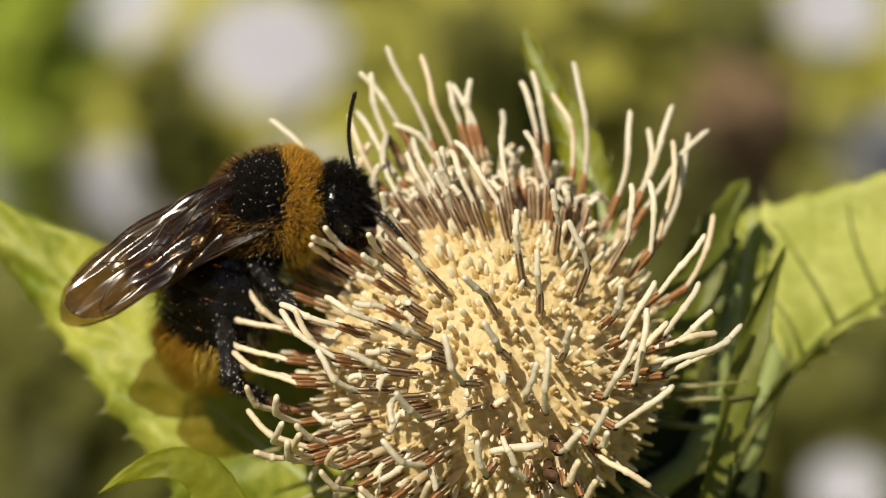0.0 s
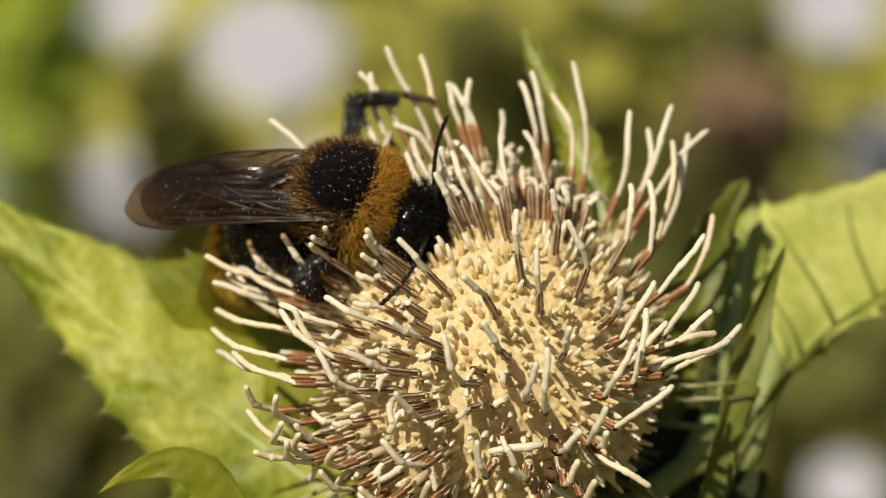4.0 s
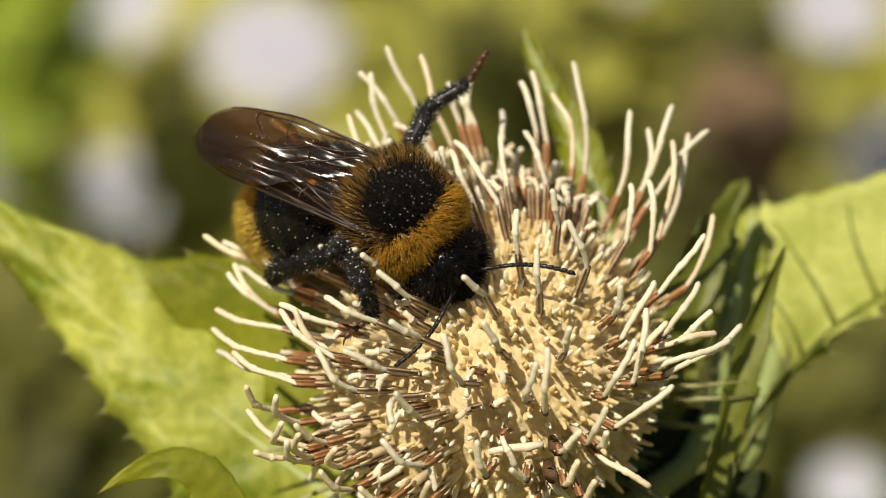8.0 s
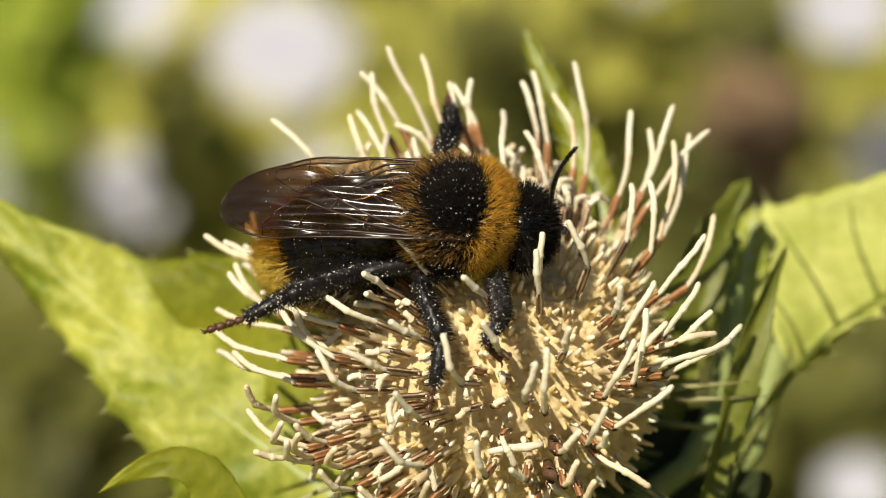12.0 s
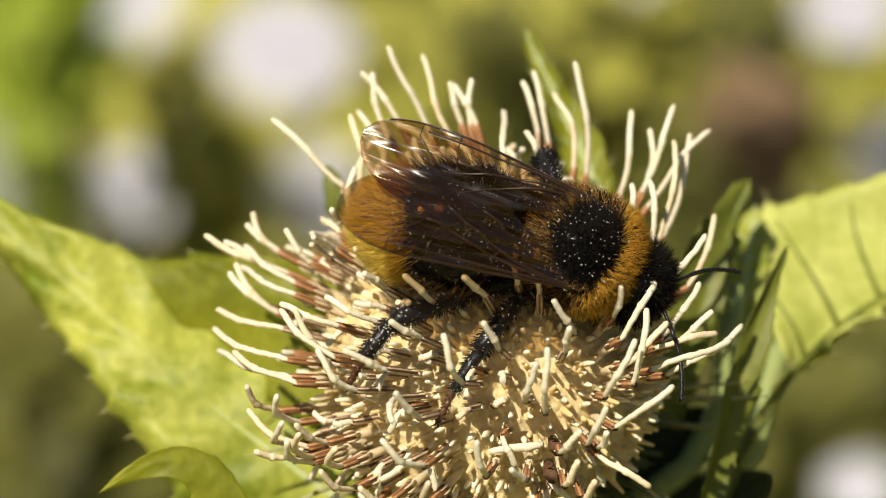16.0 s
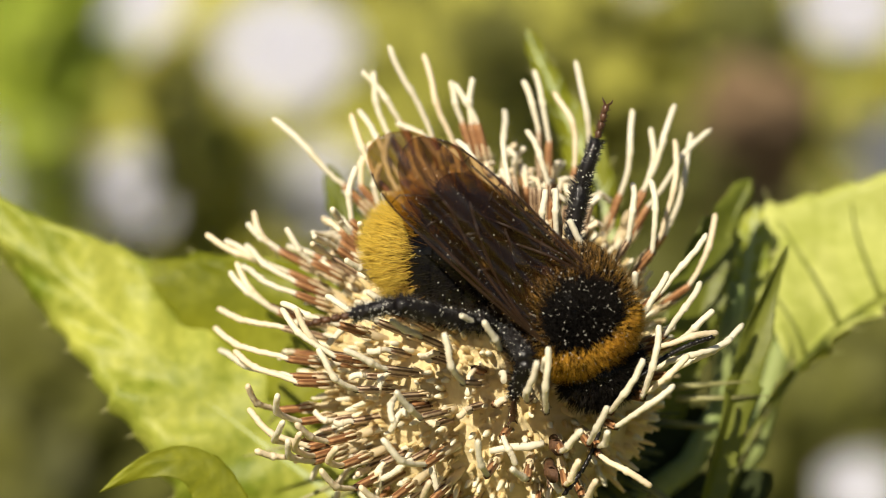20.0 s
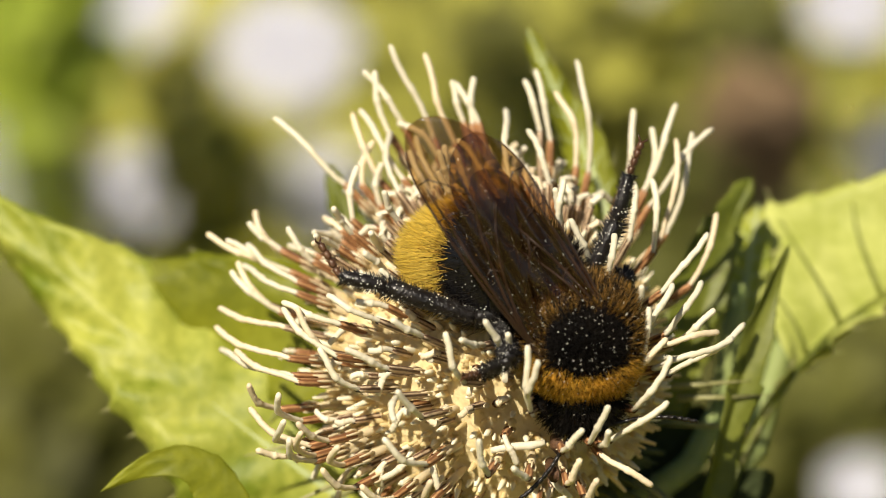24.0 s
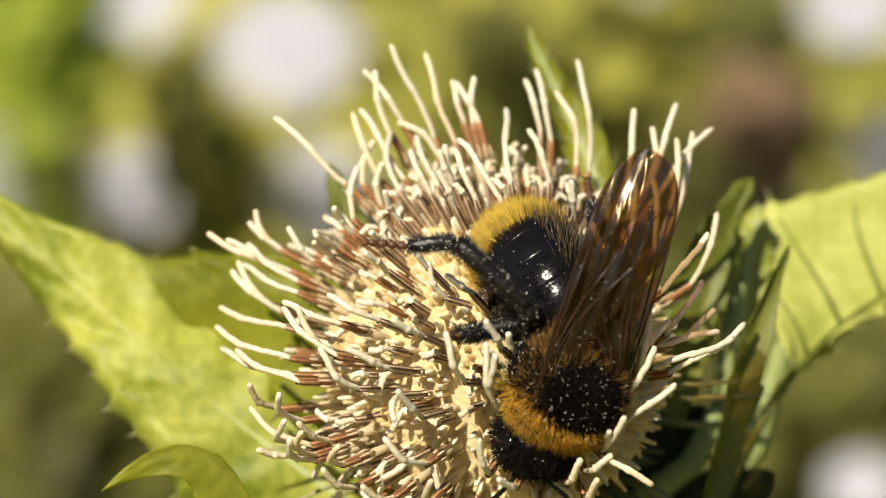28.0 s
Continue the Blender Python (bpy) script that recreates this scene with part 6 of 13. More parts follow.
    walk(LEGS["RH"][0], [(0, mm_pose(-1.8, -2.3, -1.9, -112.1, 11.4, -127.2)), (0.25, mm_pose(-1.8, -2.3, -1.9, -118.7, 4, -139.6)), (0.5, mm_pose(-1.8, -2.3, -1.9, 56.4, -175.4, 28.9)), (0.75, mm_pose(-1.8, -2.3, -1.9, -117.7, 5.1, -137.6)), (1, mm_pose(-1.8, -2.3, -1.9, -109.5, 13.1, -122.9)), (1.17, mm_pose(-1.8, -2.3, -1.9, -102.7, 19.9, -112.1)), (1.33, mm_pose(-1.8, -2.3, -1.9, -94.4, 25.1, -99.9)), (1.5, mm_pose(-1.8, -2.3, -1.9, -84.7, 28.8, -86.7)), (1.75, mm_pose(-1.8, -2.3, -1.9, -86.1, 27.5, -88.5)), (2, mm_pose(-1.8, -2.3, -1.9, -87.5, 26.1, -90.2)), (2.25, mm_pose(-1.8, -2.3, -1.9, -100, 19.7, -107.9)), (2.5, mm_pose(-1.8, -2.3, -1.9, -109.6, 10.3, -123.3)), (2.67, mm_pose(-1.8, -2.3, -1.9, -103.1, 17.3, -112.6)), (2.83, mm_pose(-1.8, -2.3, -1.9, -95.1, 23, -100.8)), (3, mm_pose(-1.8, -2.3, -1.9, -85.6, 26.7, -87.6)), (3.25, mm_pose(-1.8, -2.3, -1.9, -99.4, 52.9, -108)), (3.5, mm_pose(-1.8, -2.3, -1.9, 30.1, 112, 15.9)), (4.5, mm_pose(-1.8, -2.3, -1.9, 35.1, 145, 12.8)), (5.5, mm_pose(-1.8, -2.3, -1.9, 40.9, 177.6, 7.5)), (5.75, mm_pose(-1.8, -2.3, -1.9, 61.4, -156.3, 28)), (6, mm_pose(-1.8, -2.3, -1.9, 76.2, -125.4, 42.8)), (6.25, mm_pose(-1.8, -2.3, -1.9, 71.2, -145.4, 46.8)), (6.5, mm_pose(-1.8, -2.3, -1.9, -111.6, -14.4, -131.6)), (6.75, mm_pose(-1.8, -2.3, -1.9, -105.1, -39.2, -122.3)), (7, mm_pose(-1.8, -2.3, -1.9, 77.5, -115.4, 67.9)), (7.25, mm_pose(-1.8, -2.3, -1.9, 77.3, -116.9, 70)), (7.5, mm_pose(-1.8, -2.3, -1.9, 77.2, -118.4, 71.9)), (7.67, mm_pose(-1.8, -2.3, -1.9, -101.8, -54.9, -94.1)), (7.83, mm_pose(-1.8, -2.3, -1.9, -98.4, -48.4, -81.8)), (8, mm_pose(-1.8, -2.3, -1.9, -93.7, -42.5, -70.4)), (8.5, mm_pose(-1.8, -2.3, -1.9, -101.4, -43.6, -105.9)), (9, mm_pose(-1.8, -2.3, -1.9, -101.2, -54.8, -81.5)), (9.25, mm_pose(-1.8, -2.3, -1.9, -102.3, -26.1, -111.1)), (9.5, mm_pose(-1.8, -2.3, -1.9, -116.9, -1, -137.9)), (10, mm_pose(-1.8, -2.3, -1.9, 74.8, -129.6, 43.9)), (10.25, mm_pose(-1.8, -2.3, -1.9, 69.3, -141.9, 36.8)), (10.5, mm_pose(-1.8, -2.3, -1.9, 62.9, -153.5, 29.3)), (11, mm_pose(-1.8, -2.3, -1.9, -119.5, 0.3, -142.1)), (11.5, mm_pose(-1.8, -2.3, -1.9, -118.7, 2.5, -139.9)), (12, mm_pose(-1.8, -2.3, -1.9, 52.1, -174.4, 21)), (12.5, mm_pose(-1.8, -2.3, -1.9, 58.4, -169.1, 29.7)), (14.5, mm_pose(-1.8, -2.3, -1.9, -118, 11.6, -134.4)), (14.75, mm_pose(-1.8, -2.3, -1.9, -113.6, -3, -127.1)), (15, mm_pose(-1.8, -2.3, -1.9, -110.8, -21.5, -122.8)), (15.5, mm_pose(-1.8, -2.3, -1.9, -112.6, -19.5, -125.4)), (16, mm_pose(-1.8, -2.3, -1.9, -118.6, 3.2, -135.9)), (16.25, mm_pose(-1.8, -2.3, -1.9, -110.2, -1.2, -117.1)), (16.5, mm_pose(-1.8, -2.3, -1.9, -105.7, -20.4, -103.7)), (17, mm_pose(-1.8, -2.3, -1.9, -106.8, -19.6, -104)), (17.25, mm_pose(-1.8, -2.3, -1.9, -107.8, -21.8, -106.3)), (17.5, mm_pose(-1.8, -2.3, -1.9, -109.1, -23.7, -108.2)), (18, mm_pose(-1.8, -2.3, -1.9, 63.2, -149.6, 49.3)), (18.5, mm_pose(-1.8, -2.3, -1.9, -113.1, 12.8, -113.7)), (19, mm_pose(-1.8, -2.3, -1.9, -109.5, -22.2, -95.8)), (19.25, mm_pose(-1.8, -2.3, -1.9, -114.2, -29.5, -105.5)), (19.5, mm_pose(-1.8, -2.3, -1.9, 62.2, -142, 65)), (19.75, mm_pose(-1.8, -2.3, -1.9, -116.5, -35, -106.6)), (20, mm_pose(-1.8, -2.3, -1.9, -114.3, -31.9, -98.9)), (20.5, mm_pose(-1.8, -2.3, -1.9, -116.4, -36.7, -102)), (20.75, mm_pose(-1.8, -2.3, -1.9, -111.6, -21.7, -95.7)), (21, mm_pose(-1.8, -2.3, -1.9, -105.3, -8.7, -88.7)), (21.17, mm_pose(-1.8, -2.3, -1.9, -109.8, -14.6, -94.6)), (21.33, mm_pose(-1.8, -2.3, -1.9, -113.8, -21.9, -100.3)), (21.5, mm_pose(-1.8, -2.3, -1.9, -117.5, -30, -105.4)), (22.17, mm_pose(-1.8, -2.3, -1.9, -116.6, -17.7, -100.7)), (22.83, mm_pose(-1.8, -2.3, -1.9, -113.6, -5.1, -96.9)), (23.5, mm_pose(-1.8, -2.3, -1.9, -109.2, 5.8, -93.1)), (24, mm_pose(-1.8, -2.3, -1.9, -103.1, -6.5, -83)), (24.5, mm_pose(-1.8, -2.3, -1.9, -117, 8.3, -108.6)), (25, mm_pose(-1.8, -2.3, -1.9, -105.8, -3.2, -87.7)), (25.5, mm_pose(-1.8, -2.3, -1.9, -104.7, -4.9, -85.5)), (26, mm_pose(-1.8, -2.3, -1.9, -103.7, -6.5, -83.2)), (26.5, mm_pose(-1.8, -2.3, -1.9, -114.9, 7.7, -103.2)), (27, mm_pose(-1.8, -2.3, -1.9, -122.3, -3, -113.6)), (27.15, mm_pose(-1.8, -2.3, -1.9, -122.2, -26.7, -106.7)), (27.3, mm_pose(-1.8, -2.3, -1.9, 54.3, -132.8, 82.7)), (27.5, mm_pose(-1.8, -2.3, -1.9, 53.8, -148.7, 63.5)), (27.7, mm_pose(-1.8, -2.3, -1.9, -128.2, -18.8, -122.9)), (28, mm_pose(-1.8, -2.3, -1.9, 49.4, -144.3, 47.4))])
    walk(LEGS["RH"][1], [(0, mm_pose(4.3, -0, 0, 11.5, -36.2, -34.4)), (0.25, mm_pose(4.3, 0, 0, 17.6, -40.8, -45.1)), (0.5, mm_pose(4.3, 0, 0, 25.1, -44.5, -57.2)), (0.75, mm_pose(4.3, -0, -0, 22, -43.8, -51.5)), (1, mm_pose(4.3, 0, 0, 19, -43, -46)), (1.17, mm_pose(4.3, -0, -0, 11, -38.4, -30.8)), (1.33, mm_pose(4.3, -0, 0, 5.1, -32.3, -17.3)), (1.5, mm_pose(4.3, 0, -0, 1.3, -25.6, -5.8)), (1.75, mm_pose(4.3, -0, 0, 5.5, -30.4, -19.9)), (2, mm_pose(4.3, -0, -0, 11.1, -34.2, -35.2)), (2.25, mm_pose(4.3, -0, -0, 11, -40.7, -29.2)), (2.5, mm_pose(4.3, 0, -0, 10, -47.1, -22.7)), (2.67, mm_pose(4.3, -0, 0, 12.8, -44.3, -30.8)), (2.83, mm_pose(4.3, 0, -0, 14.9, -41.2, -38.4)), (3, mm_pose(4.3, -0, -0, 16.3, -37.9, -45.3)), (3.25, mm_pose(4.3, -0, 0, 3.8, -25.5, -16.8)), (3.5, mm_pose(4.3, -0, 0, -0.6, -9.5, 6.6)), (4.5, mm_pose(4.3, -0, -0, -4.9, -43.8, 12.1)), (5.5, mm_pose(4.3, -0, -0, -32, -76.2, 40.1)), (5.75, mm_pose(4.3, 0, 0, -68.7, -58.3, 101.6)), (6, mm_pose(4.3, 0, 0, -66.4, -36.2, 127)), (6.25, mm_pose(4.3, -0, 0, -43.3, -37.1, 99.6)), (6.5, mm_pose(4.3, 0, -0, -22.9, -29.7, 74.7)), (6.75, mm_pose(4.3, -0, 0, -10.5, -10.7, 88.7)), (7, mm_pose(4.3, -0, -0, 5.9, 4.4, 106.2)), (7.25, mm_pose(4.3, -0, -0, -29.7, -15.7, 124.9)), (7.5, mm_pose(4.3, 0, 0, -72.2, -19.5, 153.5)), (7.67, mm_pose(4.3, -0, 0, -27.3, -13.5, 128)), (7.83, mm_pose(4.3, 0, 0, 11, 7.2, 113.7)), (8, mm_pose(4.3, -0, -0, 49, 32.2, 115.2)), (8.5, mm_pose(4.3, 0, 0, 6.3, 5.8, 94.8)), (9, mm_pose(4.3, -0, -0, 51.8, 30.6, 121.2)), (9.25, mm_pose(4.3, -0, 0, 16.7, 22.2, 73.5)), (9.5, mm_pose(4.3, 0, -0, -1.7, -4.8, 39.1)), (10, mm_pose(4.3, -0, 0, 0.7, 1.4, 53.3)), (10.25, mm_pose(4.3, 0, 0, -2.1, -5.9, 38.3)), (10.5, mm_pose(4.3, -0, -0, -2.9, -13.7, 23.4)), (11, mm_pose(4.3, -0, 0, -0, -0.8, -1.7)), (11.5, mm_pose(4.3, 0, -0, -0, 0.4, -1.8)), (12, mm_pose(4.3, 0, -0, -0.2, 1, -24.6)), (12.5, mm_pose(4.3, 0, -0, 0.2, -7.3, -3.1)), (14.5, mm_pose(4.3, 0, 0, -0.1, 2.3, -1.2)), (14.75, mm_pose(4.3, -0, -0, 0.2, 9, -1.5)), (15, mm_pose(4.3, -0, -0, 0.1, 10.5, -0.3)), (15.5, mm_pose(4.3, -0, 0, 1.8, 6.9, 27.1)), (16, mm_pose(4.3, 0, -0, -0.7, 4, -17.5)), (16.25, mm_pose(4.3, -0, 0, -0.8, 11.9, -12.1)), (16.5, mm_pose(4.3, 0, 0, 0.2, 5.4, 3.3)), (17, mm_pose(4.3, -0, -0, -0.8, -1.4, 37)), (17.25, mm_pose(4.3, -0, 0, 2.5, 8.5, 33.7)), (17.5, mm_pose(4.3, 0, -0, 5, 18.7, 29.5)), (18, mm_pose(4.3, 0, 0, 0.1, 4.6, 0.8)), (18.5, mm_pose(4.3, 0, 0, -3.8, 27.1, -24.5)), (19, mm_pose(4.3, 0, 0, 3.2, 36.5, 8.4)), (19.25, mm_pose(4.3, 0, 0, 2.9, 15.8, 20.7)), (19.5, mm_pose(4.3, 0, 0, -1.9, -4.4, 33)), (19.75, mm_pose(4.3, 0, 0, 2.1, 9.9, 26.2)), (20, mm_pose(4.3, -0, 0, 4.5, 24.4, 20.2)), (20.5, mm_pose(4.3, -0, 0, 0.5, 6.7, 8.7)), (20.75, mm_pose(4.3, -0, 0, -0.3, 17.7, -5.2)), (21, mm_pose(4.3, -0, -0, -4, 27.8, -19.1)), (21.17, mm_pose(4.3, -0, 0, -1.8, 21.2, -13.8)), (21.33, mm_pose(4.3, -0, -0, -0.4, 14.1, -8.2)), (21.5, mm_pose(4.3, 0, 0, 0.1, 6.7, -2.5)), (22.17, mm_pose(4.3, 0, 0, 0.4, 10.3, 0.5)), (22.83, mm_pose(4.3, -0, -0, 1, 13.8, 3.9)), (23.5, mm_pose(4.3, 0, 0, 1.4, 17.1, 7.3)), (24, mm_pose(4.3, 0, -0, 1.4, 23.7, 20.1)), (24.5, mm_pose(4.3, 0, 0, 0.2, 4.7, 0.9)), (25, mm_pose(4.3, -0, 0, 2.2, 25.7, 20.5)), (25.5, mm_pose(4.3, -0, 0, 0.3, 16, 16.6)), (26, mm_pose(4.3, 0, -0, -0.1, 12.5, 16.1)), (26.5, mm_pose(4.3, 0, -0, 0.5, 10, 4.3)), (27, mm_pose(4.3, 0, 0, 0.8, 8.7, 2.1)), (27.15, mm_pose(4.3, 0, -0, -1.6, -4, 29.2)), (27.3, mm_pose(4.3, 0, 0, -7.8, -10.8, 52)), (27.5, mm_pose(4.3, 0, -0, -10.7, -29.8, 34)), (27.7, mm_pose(4.3, -0, -0, -8.2, -36.8, 21.8)), (28, mm_pose(4.3, 0, 0, -22, -52.5, 41.7))])
    walk(LEGS["RH"][2], [(0, mm_pose(8.17, -2.64, 3.42, -95.1, -41.5, 95.5)), (0.25, mm_pose(7.4, -3.11, 3.79, -94.2, -65.4, 78.7)), (0.5, mm_pose(6.54, -3.48, 4.06, -19.5, -82.7, -10.5)), (0.75, mm_pose(6.9, -3.28, 4.02, -105.5, -54.2, 88.3)), (1, mm_pose(7.25, -3.05, 3.95, -103.8, -18.1, 102.4)), (1.17, mm_pose(8.2, -2.33, 3.6, -97.3, -53.2, 87.3)), (1.33, mm_pose(8.98, -1.47, 3.1, -22.1, -77, 5.5)), (1.5, mm_pose(9.5, -0.53, 2.5, 38.5, -49.8, -62.4)), (1.75, mm_pose(9, -1.7, 2.94, 31.5, -50.8, -58.4)), (2, mm_pose(8.22, -2.77, 3.26, 24.4, -51.5, -54.4)), (2.25, mm_pose(8.14, -2.15, 3.78, 45.8, -52.2, -74.7)), (2.5, mm_pose(7.94, -1.52, 4.25, 65.7, -48.4, -93.8)), (2.67, mm_pose(7.86, -2.13, 4.05, -8.7, -70.5, -2.4)), (2.83, mm_pose(7.72, -2.71, 3.82, -52.7, -37.4, 59.2)), (3, mm_pose(7.52, -3.25, 3.57, -50.7, 2.7, 82.8)), (3.25, mm_pose(9.31, -1.51, 2.49, -68.8, -128.8, 70.4)), (3.5, mm_pose(9.98, 0.66, 0.96, -0.7, -12.1, 7.5)), (4.5, mm_pose(8.4, 0.88, 4.01, -25.9, -42.4, 35.5)), (5.5, mm_pose(5.35, 0.89, 5.63, -80, -50, 92)), (5.75, mm_pose(3.68, 2.99, 4.93, -75.1, -24.3, 106.3)), (6, mm_pose(1.48, 3.74, 3.42, -64.6, -0.3, 121.4)), (6.25, mm_pose(3.53, 4.56, 3.5, -51.1, -25.7, 105.8)), (6.5, mm_pose(5.63, 4.86, 2.87, -24.6, -44.7, 77.6)), (6.75, mm_pose(4.43, 5.7, 1.08, -5.4, -37.6, 77.5)), (7, mm_pose(2.69, 5.55, -0.45, 12.3, -30.9, 80.1)), (7.25, mm_pose(1.1, 4.58, 1.57, 29.4, -33.4, 39.4)), (7.5, mm_pose(-0.59, 2.44, 1.94, 44, -26, 0.6)), (7.67, mm_pose(0.83, 4.44, 1.36, 37.8, -12.4, 48.1)), (7.83, mm_pose(1.99, 5.27, -0.72, 43.6, 1.2, 93)), (8, mm_pose(2.21, 4.44, -3.09, 57.3, 6.6, 139.4)), (8.5, mm_pose(3.81, 5.75, -0.59, 9.7, 6.1, 126.6)), (9, mm_pose(1.71, 4.27, -2.95, 62.5, 12.2, 149.6)), (9.25, mm_pose(5.82, 5.15, -2.19, 23.1, 11.4, 110.1)), (9.5, mm_pose(8.79, 3.64, 0.49, -7.8, -12, 79.1)), (10, mm_pose(7.77, 4.65, -0.14, -1.8, -26.6, 64.4)), (10.25, mm_pose(8.83, 3.58, 0.6, -4.1, -39.8, 43)), (10.5, mm_pose(9.47, 2.24, 1.37, 1, -52.7, 16.6)), (11, mm_pose(10.1, -0.17, 0.08, 8.8, -46.6, -21.7)), (11.5, mm_pose(10.1, -0.19, -0.04, 1.5, -21.2, -9.8)), (12, mm_pose(9.57, -2.42, -0.1, -4.3, -16.7, 4.5)), (12.5, mm_pose(10.04, -0.31, 0.74, -5, -28.2, 13.5)), (14.5, mm_pose(10.09, -0.12, -0.22, 0.5, -15.4, -8.6)), (14.75, mm_pose(10.03, -0.15, -0.91, -2.4, -24.2, 20.9)), (15, mm_pose(10, -0.03, -1.06, -13.2, -32.9, 58.2)), (15.5, mm_pose(9.42, 2.63, -0.7, 8.4, -38.1, 2.1)), (16, mm_pose(9.82, -1.73, -0.4, -0.7, -32.4, -14.1)), (16.25, mm_pose(9.85, -1.18, -1.2, -10.6, -47.2, 18)), (16.5, mm_pose(10.06, 0.33, -0.55, -46.6, -58.2, 82.3)), (17, mm_pose(8.93, 3.49, 0.14, 4.1, -41.6, 24.5)), (17.25, mm_pose(9.07, 3.19, -0.86, 0.9, -34.6, 49.7)), (17.5, mm_pose(9.08, 2.71, -1.87, 1.2, -27.1, 73.3)), (18, mm_pose(10.08, 0.08, -0.46, -6.1, -23.1, 37)), (18.5, mm_pose(9, -2.14, -2.64, -5.9, -30.4, 32.9)), (19, mm_pose(8.91, 0.68, -3.45, 14.6, -0.7, 42.2)), (19.25, mm_pose(9.52, 1.97, -1.57, 1, -32.7, 52.4)), (19.5, mm_pose(9.15, 3.15, 0.45, -33.3, -58.6, 83.9)), (19.75, mm_pose(9.43, 2.52, -1, -7.1, -40.2, 63.8)), (20, mm_pose(9.25, 1.83, -2.41, 6.7, -18.5, 56.9)), (20.5, mm_pose(10, 0.87, -0.67, -26.4, -47.6, 71.2)), (20.75, mm_pose(9.8, -0.51, -1.76, -2.7, -27.6, 33.7)), (21, mm_pose(9.15, -1.68, -2.7, 3.2, -1.9, 11.4)), (21.17, mm_pose(9.55, -1.3, -2.09, -4.7, -25.1, 38.5)), (21.33, mm_pose(9.87, -0.81, -1.4, -28.4, -40.5, 78)), (21.5, mm_pose(10.06, -0.25, -0.68, -60.6, -37.6, 125.4)), (22.17, mm_pose(10.01, 0.05, -1.04, -20.2, -30.8, 74.1)), (22.83, mm_pose(9.92, 0.38, -1.39, 0.6, -3, 39.6)), (23.5, mm_pose(9.8, 0.71, -1.7, 4.2, 29.4, 14)), (24, mm_pose(9.29, 1.83, -2.34, -0, 18.1, 16.4)), (24.5, mm_pose(10.08, 0.09, -0.48, 0.1, 5.3, 0.3)), (25, mm_pose(9.19, 1.83, -2.52, -0.9, 9.2, 10.7)), (25.5, mm_pose(9.64, 1.6, -1.59, -0.5, 11.5, 13.5)), (26, mm_pose(9.75, 1.57, -1.25, -0.8, 6.5, 12.1)), (26.5, mm_pose(9.99, 0.43, -1, -0.2, 3.6, -1.1)), (27, mm_pose(10.03, 0.2, -0.87, 1.2, -19.9, -5.1)), (27.15, mm_pose(9.36, 2.82, 0.4, 0.7, -27.3, 16.3)), (27.3, mm_pose(7.81, 4.48, 1.09, -1.6, -31.3, 35.5)), (27.5, mm_pose(8.48, 2.81, 2.88, 15.1, -55.3, -2.9)), (27.7, mm_pose(8.62, 1.72, 3.48, 24.9, -59.2, -21.2)), (28, mm_pose(6.94, 2.36, 4.6, 84.5, -71.2, -71.2))])
